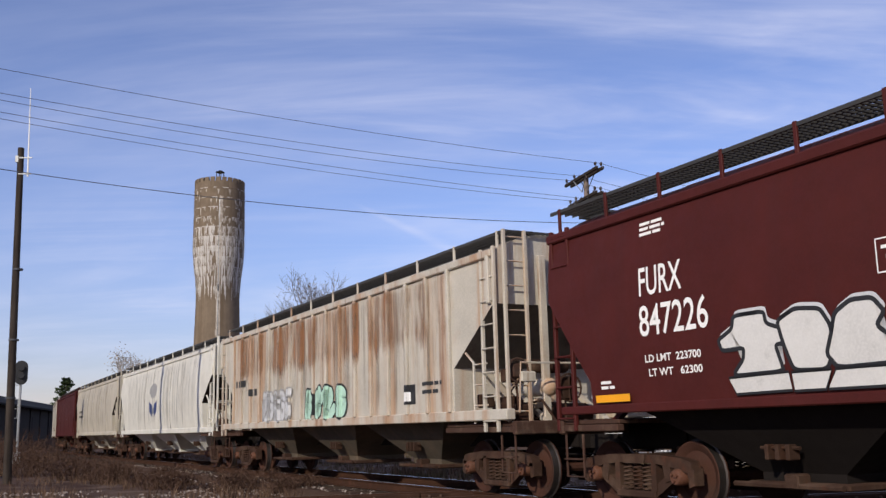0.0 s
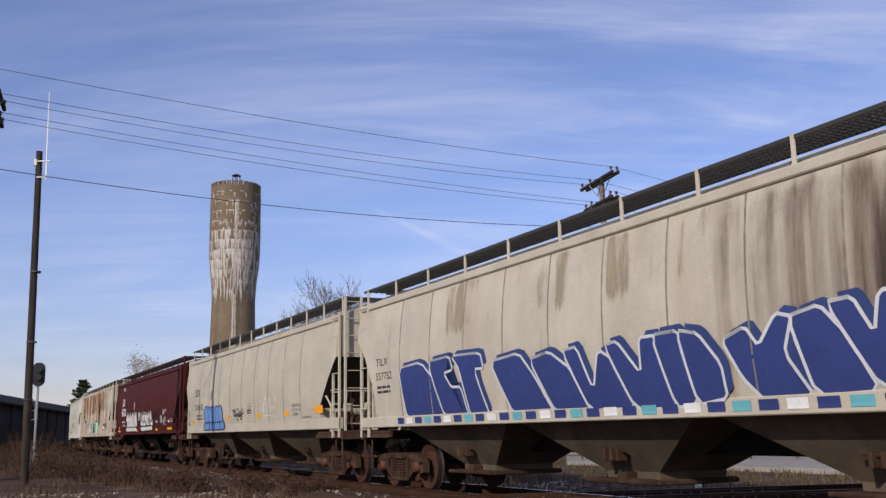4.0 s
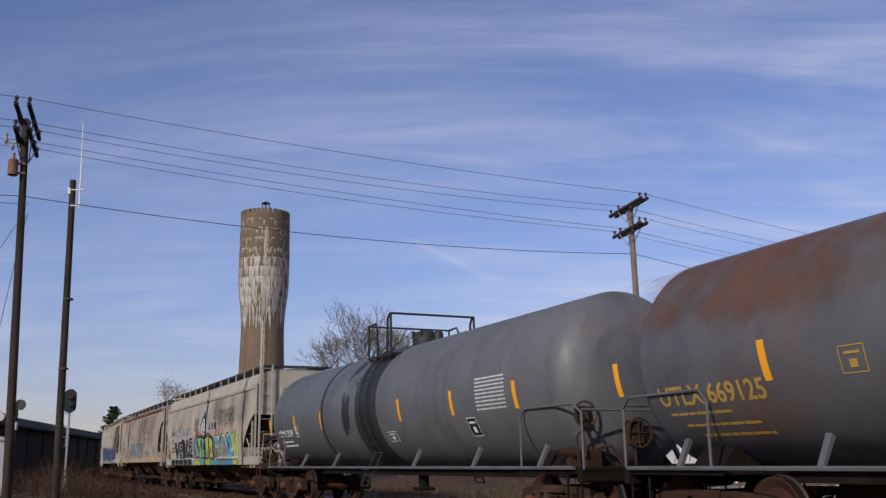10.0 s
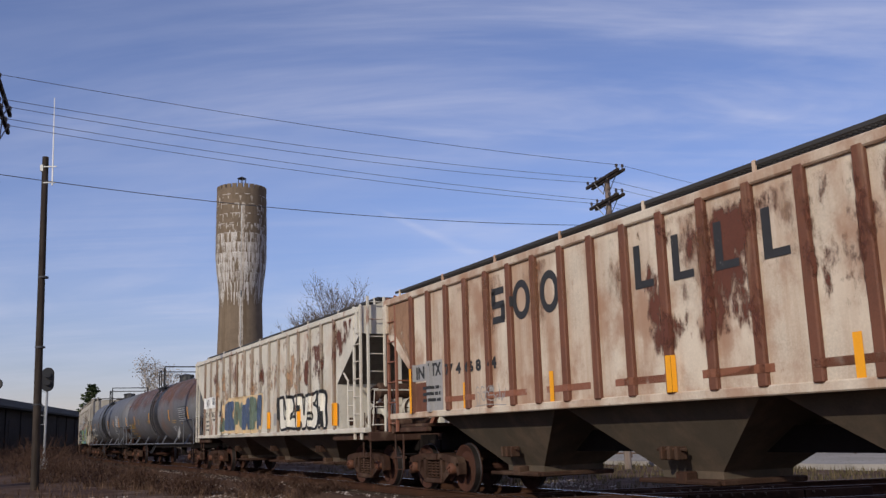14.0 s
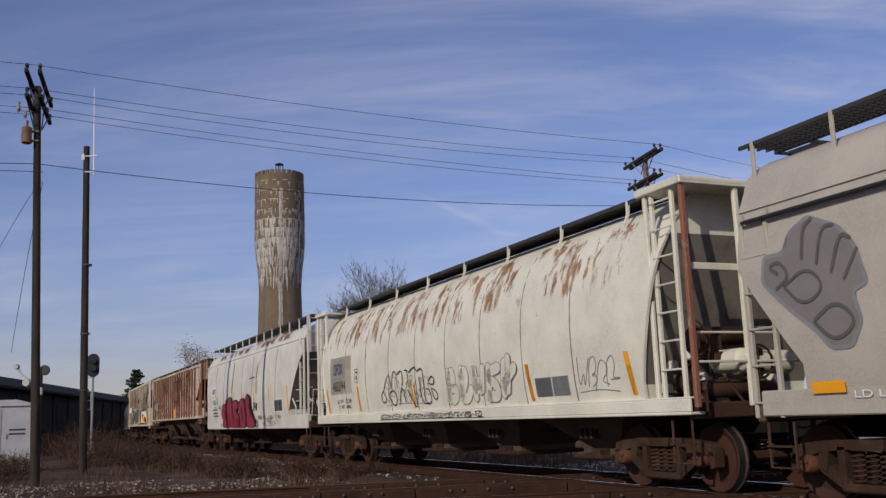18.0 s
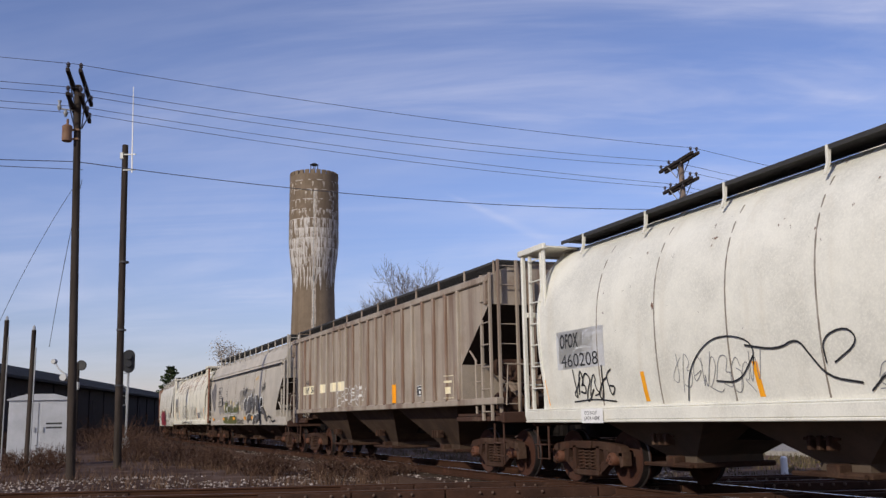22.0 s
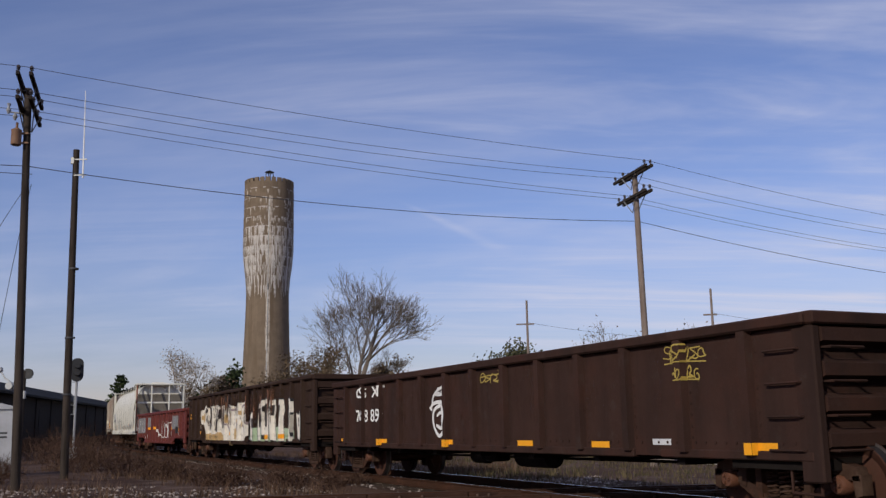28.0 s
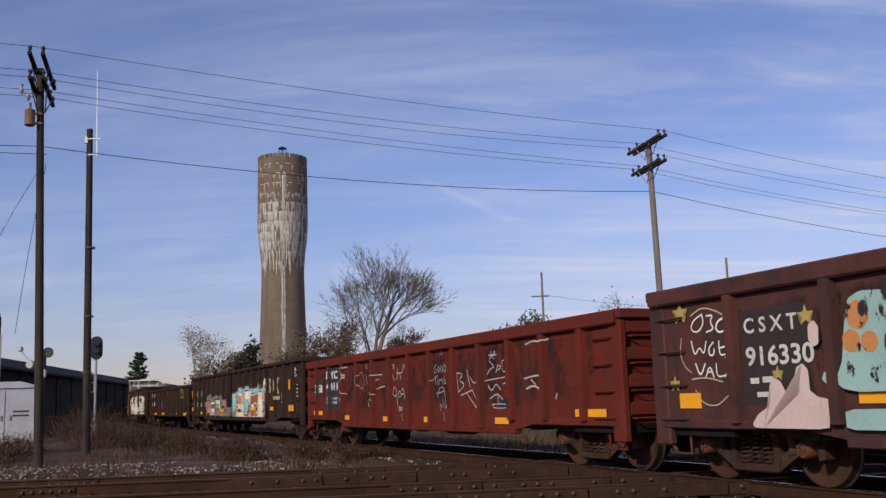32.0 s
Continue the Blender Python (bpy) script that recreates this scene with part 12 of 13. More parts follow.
def signals():
    # searchlight signal by the main track
    d, az = 62.0, radians(21.06)
    b = Vector((-d * math.sin(az), d * math.cos(az), 0))
    s = thing("railway_signal", "silver signal mast with a black round-topped head", "railway signal", "signals", Matrix.Translation(b) @ pose(0, 0, 0, 0, 0, 20))
    part("mast", Mesh().tube([(0, 0, -0.4), (0, 0, 4.95)], 0.075, 8), M_GALV, s)
    part("base_box", Mesh().box(-0.22, 0.22, -0.2, 0.2, -0.3, 0.35, 0.02), M_GALV, s)
    h = Mesh()
    pts = [(0.36 * math.cos(a * math.pi / 12), 0.36 * math.sin(a * math.pi / 12) + 0.35) for a in range(13)] + [(-0.36, -0.35)] + [(0.36 * math.cos(math.pi + a * math.pi / 12), 0.36 * math.sin(math.pi + a * math.pi / 12) - 0.35) for a in range(1, 13)]
    h.prism([(x, z + 4.95) for x, z in pts], -0.16, -0.12)
    h.turned([(-0.5, 0.16), (-0.12, 0.18)], 12, "y", (0, 0, 5.2))
    h.turned([(-0.5, 0.16), (-0.12, 0.18)], 12, "y", (0, 0, 4.75))
    part("signal_head", h, M_BLACK, s, "black round-ended signal head with hooded lamps")
    l = Mesh()
    for x in (-0.55, -0.1):
        l.tube([(x, 0.1, 2.3), (x, 0.1, 3.4)], 0.02, 5)
    l.tube([(-0.55, 0.1, 3.4), (0, 0.1, 3.4)], 0.02, 5)
    l.tube([(-0.55, 0.1, 2.3), (0, 0.1, 2.3)], 0.02, 5)
    l.tube([(-0.55, 0.1, 2.85), (0, 0.1, 2.85)], 0.02, 5)
    l.tube([(-0.65, 0.1, 4.3), (0, 0.1, 4.2)], 0.02, 5)
    part("ladder_cage", l, M_GALV, s)
    # crossing signal seen from behind
    p = Vector((-16.1, 36.6, 0))
    c = thing("crossing_signal", "grey mast with dark round signal targets seen from behind", "crossing signal", "signals", Matrix.Translation(p))
    part("mast", Mesh().tube([(0, 0, -0.4), (0, 0, 3.55)], 0.06, 8), M_ARM, c)
    t = Mesh()
    t.turned([(-0.04, 0.2), (0.04, 0.2)], 20, "y", (0.12, 0, 3.45))
    t.turned([(0.04, 0.16), (0.22, 0.12)], 12, "y", (0.12, 0, 3.45))
    part("target", t, M_BLACK, c)
    a = Mesh()
    a.tube([(0.0, 0, 2.75), (-0.75, 0, 3.3), (-0.95, 0, 3.6)], 0.03, 6)
    a.turned([(-0.08, 0.09), (0.08, 0.11)], 10, "y", (-0.98, 0, 3.62))
    a.turned([(-0.1, 0.14), (0.1, 0.16)], 12, "y", (-0.55, 0, 3.0))
    part("lamp_arm", a, M_GALV, c, "bent arm with small lamps")
    part("junction_box", Mesh().box(-0.1, 0.1, -0.12, 0.0, 2.5, 2.8, 0.02), M_GALV, c)
    # equipment cabinet
    q = thing("signal_cabinet", "silver metal signal equipment cabinet with a peaked lid", "equipment cabinet", m=Matrix.Translation((-18.1, 38.0, 0)) @ pose(0, 0, 0, 0, 0, 18))
    part("case", Mesh().box(-1.15, 1.15, -0.7, 0.7, -0.35, 2.15, 0.02), M_ALU, q)
    lid = Mesh()
    lid.prism([(-1.22, 2.15), (1.22, 2.15), (1.22, 2.2), (0.5, 2.4), (-0.5, 2.4), (-1.22, 2.2)], -0.78, 0.78)
    part("lid", lid, M_ALU, q)
    for x in (-0.57, 0.57):
        dd = part("door", Mesh().box(x - 0.53, x + 0.53, -0.73, -0.705, -0.2, 2.05, 0.01), M_ALU, q)
        part("handle", Mesh().box(x + (0.38 if x < 0 else -0.44), x + (0.44 if x < 0 else -0.38), -0.78, -0.73, 0.9, 1.1, 0.01), M_GALV, dd)
    n = Mesh()
    for i in range(2):
        n.box(0.25, 0.85, -0.735, -0.73, 1.2 - i * 0.16, 1.27 - i * 0.16)
    part("notice", n, M_INK, q)
    part("base_slab", Mesh().box(-1.4, 1.4, -0.95, 0.95, -0.5, -0.34, 0.02), M_STONE, q)


signals()


# ---- the long dark warehouse ----
def warehouse():
    # the wall faces away from the sun; that shade is put into its colour
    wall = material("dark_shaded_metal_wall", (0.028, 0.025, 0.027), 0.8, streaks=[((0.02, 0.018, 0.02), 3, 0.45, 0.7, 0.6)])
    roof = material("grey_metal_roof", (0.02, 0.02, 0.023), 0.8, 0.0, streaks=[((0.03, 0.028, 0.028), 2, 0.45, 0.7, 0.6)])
    a, b = Vector((-36.6, 71.3, 0)), Vector((-52.0, 153.0, 0))
    d = (b - a).normalized()
    a = a - d * 26
    ln = (b - a).length
    w = thing("warehouse", "long low dark warehouse with a grey metal roof along the tracks", "warehouse", m=Matrix.Translation(a) @ pose(0, 0, 0, 0, 0, math.degrees(math.atan2(d.y, d.x))))
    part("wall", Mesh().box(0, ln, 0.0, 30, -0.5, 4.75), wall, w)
    r = Mesh()
    r.prism([(-0.9, 4.7), (-0.9, 4.9), (2.2, 6.15), (15, 7.6), (30.8, 4.9), (30.8, 4.7)], -0.8, ln + 0.8, "x")
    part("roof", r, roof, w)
    for i in range(int(ln / 7)):
        x = 3.5 + i * 7
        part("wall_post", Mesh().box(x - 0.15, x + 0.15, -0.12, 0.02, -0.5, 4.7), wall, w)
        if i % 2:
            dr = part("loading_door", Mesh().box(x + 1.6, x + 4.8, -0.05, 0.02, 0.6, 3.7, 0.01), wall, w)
    part("dock", Mesh().box(2, ln - 2, -1.6, 0.0, -0.5, 0.75, 0.02), M_STONE, w)


warehouse()

# ---- trees, weeds and stones ----
M_BARK = material("grey_bark", (0.17, 0.14, 0.115), 0.9, streaks=[((0.08, 0.06, 0.05), 6, 0.42, 0.7, 0.7)], bump=0.5)
M_TWIG = material("grey_brown_twigs", (0.15, 0.125, 0.105), 0.9)


def leaf_material(name, a, b):
    mat = bpy.data.materials.new(name)
    mat.use_nodes = True
    nt = mat.node_tree
    N, L = nt.nodes.new, nt.links.new
    bsdf = nt.nodes["Principled BSDF"]
    geo = N("ShaderNodeNewGeometry")
    mix = N("ShaderNodeMix")
    mix.data_type = "RGBA"
    mix.inputs["A"].default_value, mix.inputs["B"].default_value = (*a, 1), (*b, 1)
    L(geo.outputs["Random Per Island"], mix.inputs["Factor"])
    L(mix.outputs["Result"], bsdf.inputs["Base Color"])
    bsdf.inputs["Roughness"].default_value = 0.85
    bsdf.inputs["Specular IOR Level"].default_value = 0.08
    return mat


M_BROWNLEAF = leaf_material("dry_brown_leaves", (0.075, 0.05, 0.03), (0.18, 0.13, 0.08))
M_GREENLEAF = leaf_material("dark_green_leaves", (0.018, 0.03, 0.014), (0.06, 0.075, 0.03))
M_PALELEAF = leaf_material("pale_dry_leaves", (0.24, 0.205, 0.17), (0.4, 0.35, 0.3))
M_OLIVELEAF = leaf_material("olive_leaves", (0.05, 0.055, 0.028), (0.12, 0.11, 0.06))
M_WEED = leaf_material("dead_brown_weeds", (0.045, 0.025, 0.017), (0.16, 0.1, 0.065))
M_BRUSH = leaf_material("dark_dead_brush", (0.035, 0.018, 0.013), (0.1, 0.06, 0.042))
M_GRASS = leaf_material("rank_grass", (0.045, 0.042, 0.02), (0.14, 0.105, 0.06))
M_PEBBLE = leaf_material("broken_stones", (0.1, 0.07, 0.055), (0.4, 0.34, 0.3))


def at_az(az, d, z=0.0):
    return Vector((-d * math.sin(radians(az)), d * math.cos(radians(az)), z))


def leaf_quad(m, p, size, rnd):
    d = Vector((rnd.uniform(-1, 1), rnd.uniform(-1, 1), rnd.uniform(-1, 1))).normalized()
    e = d.orthogonal().normalized() * size * 0.6
    d = d * size
    m.add([tuple(p - d - e * 0.2), tuple(p + e), tuple(p + d), tuple(p - e)], [(0, 1, 2, 3)])


def tree(name, label, base, h, spread, seed, leaf=None, leaves=0, leaf_size=0.14, levels=5, trunk_f=0.3, r0=0.28, twig=M_TWIG, droop=0.0, wide=1.0):
    """A branching tree: trunk and limbs in one part, twigs in another, leaves in a third."""
    rnd = random.Random(seed)
    t = thing(name, label, "tree", "trees behind the train", Matrix.Translation((base.x, base.y, -0.5)))
    wood, twigs, ends = Mesh(), Mesh(), []
    top = h + 0.5

    def grow(p, d, length, r, level):
        pts = [p]
        q, dd = p.copy(), d.copy()
        for k in range(3):
            dd = (dd + Vector((rnd.uniform(-1, 1), rnd.uniform(-1, 1), rnd.uniform(-0.5, 0.7) - droop * level * 0.1)) * 0.16).normalized()
            q = q + dd * (length / 3)
            pts.append(q.copy())
        m = wood if level < 2 else twigs
        m.tube([tuple(x) for x in pts], max(r, 0.013), 6 if level < 2 else (4 if level < 3 else 3), False, r * 0.62)
        if level >= levels - 2:
            ends.extend(pts[1:])
        if level >= levels:
            return
        n = rnd.choice((3, 4)) if level < 3 else rnd.choice((3, 3, 4) if levels > 6 else (2, 3, 3))
        for i in range(n):
            f = rnd.uniform(0.45, 1.0) if i else 1.0
            s = pts[0].lerp(pts[-1], f) if i else pts[-1]
            a = rnd.uniform(0, 2 * math.pi)
            ax = dd.orthogonal().normalized()
            ax = Matrix.Rotation(a, 3, dd) @ ax
            ang = rnd.uniform(0.3, 0.85) if i else rnd.uniform(0.05, 0.4)
            nd = (Matrix.Rotation(ang, 3, ax) @ dd)
            nd = Vector((nd.x * spread, nd.y * spread, nd.z + 0.12)).normalized()
            grow(s, nd, length * rnd.uniform(0.62, 0.82), r * (0.62 if i == 0 else 0.45), level + 1)

    grow(Vector((0, 0, 0)), Vector((rnd.uniform(-0.08, 0.08), 0, 1)), top * trunk_f, r0, 0)
    mz = max(v[2] for v in twigs.v) if twigs.v else top
    k = top / mz
    for mm in (wood, twigs):
        mm.v = [(x * k * wide, y * k * wide, z * k) for x, y, z in mm.v]
    part("trunk", wood, M_BARK, t)
    part("branchwork", twigs, twig, t, kind="stuff")
    if leaves:
        lm = Mesh()
        for i in range(leaves):
            e = rnd.choice(ends) * k
            e = Vector((e.x * wide, e.y * wide, e.z)) + Vector((rnd.gauss(0, 0.3), rnd.gauss(0, 0.3), rnd.gauss(0, 0.3)))
            leaf_quad(lm, e, leaf_size * rnd.uniform(0.6, 1.4), rnd)
        part("crown", lm, leaf, t, kind="stuff")
    return t


def conifer(base, h, w, seed, leaf):
    rnd = random.Random(seed)
    t = thing("pine_tree", "small dark green pine with ragged layered boughs", "tree", "trees behind the train", Matrix.Translation((base.x, base.y, -0.5)))
    part("trunk", Mesh().tube([(0, 0, 0), (0.1, 0, h * 0.5), (0, 0.05, h)], 0.16, 6, True, 0.03), M_BARK, t)
    boughs, lm = Mesh(), Mesh()
    for i in range(80):
        f = rnd.uniform(0.18, 0.98)
        z = h * f
        ln = w * (1 - f) ** 0.75 * rnd.uniform(0.55, 1.1) + 0.2
        a = rnd.uniform(0, 2 * math.pi)
        e = Vector((ln * math.cos(a), ln * math.sin(a), z + rnd.uniform(-0.1, 0.35)))
        boughs.tube([(0, 0, z), tuple(e)], 0.03, 3, False, 0.01)
        for q in range(44):
            g = rnd.uniform(0.25, 1.05)
            p = Vector((0, 0, z)).lerp(e, g) + Vector((rnd.gauss(0, 0.16), rnd.gauss(0, 0.16), rnd.gauss(0.03, 0.1)))
            leaf_quad(lm, p, rnd.uniform(0.14, 0.26), rnd)
    part("boughs", boughs, M_BARK, t, kind="stuff")
    part("crown", lm, leaf, t, kind="stuff")


def trees():
    tree("bare_tree", "large bare autumn tree with fine spreading twigs", at_az(5.75, 95), 17.4, 1.0, 5, M_PALELEAF, 700, 0.09, 7, 0.24, 0.36, wide=0.98)
    tree("brown_tree", "small tree with dry brown leaves", at_az(7.3, 100), 10.4, 1.2, 8, M_BROWNLEAF, 9000, 0.11, 5, 0.26, 0.24, wide=1.15)
    tree("brown_tree", "small tree with dry brown leaves", at_az(2.4, 101), 7.4, 1.35, 9, M_BROWNLEAF, 4200, 0.18, 5, 0.24, 0.2)
    tree("brown_tree", "low shrubby tree with dry brown leaves", at_az(5.0, 108), 9.0, 1.4, 19, M_BROWNLEAF, 8000, 0.12, 5, 0.24, 0.2, wide=1.3)
    tree("pale_tree", "thin tree with sparse pale leaves", at_az(15.5, 110), 10.6, 1.05, 12, M_PALELEAF, 2200, 0.09, 5, 0.3, 0.2, twig=material("pale_grey_twigs", (0.3, 0.26, 0.22), 0.9))
    tree("green_tree", "dark evergreen tree beside the tower", at_az(12.6, 116), 8.9, 1.25, 14, M_GREENLEAF, 6500, 0.2, 5, 0.24, 0.24)
    tree("brown_tree", "brownish tree beside the evergreen", at_az(13.9, 114), 7.4, 1.2, 15, M_BROWNLEAF, 2600, 0.18, 5, 0.26, 0.2)
    conifer(at_az(18.75, 165), 10.8, 4.8, 3, M_GREENLEAF)
    for az, d, h, s in ((-3.1, 92, 8.4, 21), (-5.2, 90, 8.8, 22), (-5.9, 93, 7.6, 26)):
        tree("olive_tree", "small dense olive-green tree", at_az(az, d), h, 0.85, s, M_OLIVELEAF, 2600, 0.17, 5, 0.32, 0.16)
    for az, d, h, s in ((-8.9, 84, 8.8, 31), (-10.6, 86, 10.4, 32), (-12.4, 88, 9.4, 33), (-13.8, 86, 9.8, 34), (-2.0, 98, 6.4, 35), (-6.8, 96, 7.0, 36)):
        tree("bare_tree", "bare leafless tree with brown twigs", at_az(az, d), h, 0.95, s, M_BROWNLEAF, 500, 0.1, 5, 0.28, 0.17)


trees()


def clear_of_tracks(x, y, gap=1.9):
    """True where no track bed lies."""
    i = int(np.argmin((PATH_X - x) ** 2 + (PATH_Y - y) ** 2))
    if math.hypot(PATH_X[i] - x, PATH_Y[i] - y) < gap:
        return False
    for y0 in (17.35, 13.45):
        if abs(y - (y0 + x * 0.13)) < gap - 0.1:
            return False
    return True


def weeds():
    rnd = random.Random(77)
    m = Mesh()
    n = 0
    while n < 3800:
        y = rnd.uniform(19.5, 75)
        x = -rnd.uniform(-0.1, 0.62) * y + rnd.uniform(-1, 1)
        dens = noise.noise((x * 0.22, y * 0.22, 5.0))
        if dens < -0.12 + 0.25 * rnd.random() or not clear_of_tracks(x, y, 2.3):
            n += 0.2
            continue
        n += 1
        h = rnd.uniform(0.1, 0.34) * (1 + max(0, dens))
        for b in range(6):
            a = rnd.uniform(0, 2 * math.pi)
            ox, oy = rnd.gauss(0, 0.09), rnd.gauss(0, 0.09)
            lx, ly = 0.5 * h * math.cos(a), 0.5 * h * math.sin(a)
            w = 0.012
            m.add([(x + ox - w * math.sin(a), y + oy + w * math.cos(a), -0.46), (x + ox + w * math.sin(a), y + oy - w * math.cos(a), -0.46), (x + ox + lx, y + oy + ly, -0.4 + h * rnd.uniform(0.6, 1.1))], [(0, 1, 2)])
    ob = part("dry_weeds", m, M_WEED)
    tagged(ob, "dead brown weeds and grass tufts on dry ground", "weeds", kind="stuff")
    # scrubby bushes
    for i, (x, y, r, h) in enumerate(((-11.5, 36.5, 1.5, 0.95), (-14.4, 40.0, 1.9, 1.25), (-9.6, 33.5, 1.1, 0.7), (-17.6, 46.5, 2.4, 1.7), (-21.5, 55.0, 2.6, 1.9), (-4.2, 26.6, 1.2, 0.6), (-6.8, 29.0, 1.1, 0.65), (-15.0, 31.0, 1.2, 0.7),
                                      (-19.5, 41.5, 1.2, 0.9), (-24.0, 50.0, 2.0, 1.3), (-2.6, 24.6, 0.8, 0.45), (-17.0, 36.5, 1.1, 0.8), (-25.5, 63.0, 2.4, 1.7), (-19.0, 36.0, 1.0, 0.6))):
        b = Mesh()
        for k in range(120):
            a = rnd.uniform(0, 2 * math.pi)
            rr = r * math.sqrt(rnd.random()) * 0.7
            p = Vector((rr * math.cos(a), rr * math.sin(a), -0.5))
            e = p + Vector((rnd.gauss(0, 0.3 * r), rnd.gauss(0, 0.3 * r), h * rnd.uniform(0.5, 1.2) * (1.1 - rr / r * 0.6) + 0.1))
            mid = p.lerp(e, 0.55) + Vector((rnd.gauss(0, 0.06), rnd.gauss(0, 0.06), 0.05))
            b.tube([tuple(p), tuple(mid), tuple(e)], 0.011, 3, False, 0.004)
            for q in range(4):
                s = mid.lerp(e, rnd.random())
                b.tube([tuple(s), tuple(s + Vector((rnd.gauss(0, 0.13), rnd.gauss(0, 0.13), rnd.uniform(0.03, 0.2))))], 0.006, 3, False, 0.003)
            for q in range(3):
                leaf_quad(b, mid.lerp(e, rnd.uniform(-0.4, 1)) + Vector((rnd.gauss(0, 0.08), rnd.gauss(0, 0.08), rnd.gauss(0, 0.05))), rnd.uniform(0.02, 0.055), rnd)
        ob = part("bush", b, M_BRUSH)
        ob.location = (x, y, 0)
        tagged(ob, "leafless reddish-brown scrub bush beside the tracks", "bush", "scrub bushes")
    g = Mesh()
    n = 0
    while n < 3600:
        d = rnd.uniform(24, 62)
        p = at_az(rnd.uniform(-27, 6), d)
        if not clear_of_tracks(p.x, p.y, 2.6) or p.x < -0.46 * p.y + 12.5:
            n += 0.2
            continue
        n += 1
        h = rnd.uniform(0.06, 0.22)
        for b in range(5):
            a = rnd.uniform(0, 2 * math.pi)
            ox, oy = rnd.gauss(0, 0.12), rnd.gauss(0, 0.12)
            g.add([(p.x + ox - 0.02 * math.sin(a), p.y + oy + 0.02 * math.cos(a), -0.46), (p.x + ox + 0.02 * math.sin(a), p.y + oy - 0.02 * math.cos(a), -0.46), (p.x + ox + 0.4 * h * math.cos(a), p.y + oy + 0.4 * h * math.sin(a), -0.42 + h)], [(0, 1, 2)])
    ob = part("rank_grass", g, M_GRASS)
    tagged(ob, "yellow-green rank grass behind the tracks", "grass", kind="stuff")


weeds()


def stones():
    rnd = random.Random(5)
    m = Mesh()
    octa = [(1, 0, 0), (0, 1, 0), (-1, 0, 0), (0, -1, 0), (0, 0, 1), (0, 0, -0.6)]
    faces = [(0, 1, 4), (1, 2, 4), (2, 3, 4), (3, 0, 4), (1, 0, 5), (2, 1, 5), (3, 2, 5), (0, 3, 5)]

    def stone(x, y, z, r):
        a = rnd.uniform(0, 6.28)
        sx, sy, sz = rnd.uniform(0.7, 1.3), rnd.uniform(0.7, 1.3), rnd.uniform(0.5, 0.9)
        c, s = math.cos(a), math.sin(a)
        v = []
        for px, py, pz in octa:
            px, py, pz = px * sx * r * rnd.uniform(0.75, 1.15), py * sy * r * rnd.uniform(0.75, 1.15), pz * sz * r
            v.append((x + px * c - py * s, y + px * s + py * c, z + pz))
        m.add(v, faces)

    for i in range(5200):
        x = rnd.uniform(-13, 8)
        y = rnd.uniform(18.9, 29) + 0.1 * x
        if not clear_of_tracks(x, y, 1.0) or noise.noise((x * 0.25, y * 0.25, 1.5)) < -0.25 + 0.3 * rnd.random():
            continue
        stone(x, y, -0.38 + 0.1 * noise.noise((x * 0.13, y * 0.13, 0.3)), rnd.uniform(0.02, 0.06))
    for y0 in (17.35, 13.45, 15.4, 11.4):
        for i in range(2600):
            x = rnd.uniform(-11, 14)
            y = y0 + 0.13 * x + rnd.uniform(-1.9, 1.9)
            stone(x, y, -0.2 if abs(y - y0 - 0.13 * x) < 1.6 and y0 in (17.35, 13.45) else -0.34, rnd.uniform(0.018, 0.045))
    for i in range(5200):
        s = rnd.uniform(-4, 46)
        lat = rnd.uniform(-2.2, 2.4)
        p = on_path(s, lat)
        stone(p.x, p.y, -0.2 if abs(lat) < 1.7 else -0.34, rnd.uniform(0.018, 0.045))
    ob = part("loose_ballast", m, M_PEBBLE)
    tagged(ob, "loose brown and grey ballast stones", "ballast", kind="stuff")


stones()


# ---- the iron of the diamond crossing ----
M_IRON = material("worn_rusty_iron", (0.055, 0.028, 0.019), 0.8, spots=[((0.028, 0.016, 0.012), 2.5, 0.42, 0.65, 0.8), ((0.11, 0.065, 0.046), 7, 0.56, 0.74, 0.6)], bump=0.5, bump_scale=18)
M_BOLT = material("worn_bolt_steel", (0.12, 0.075, 0.055), 0.6, 0.3)


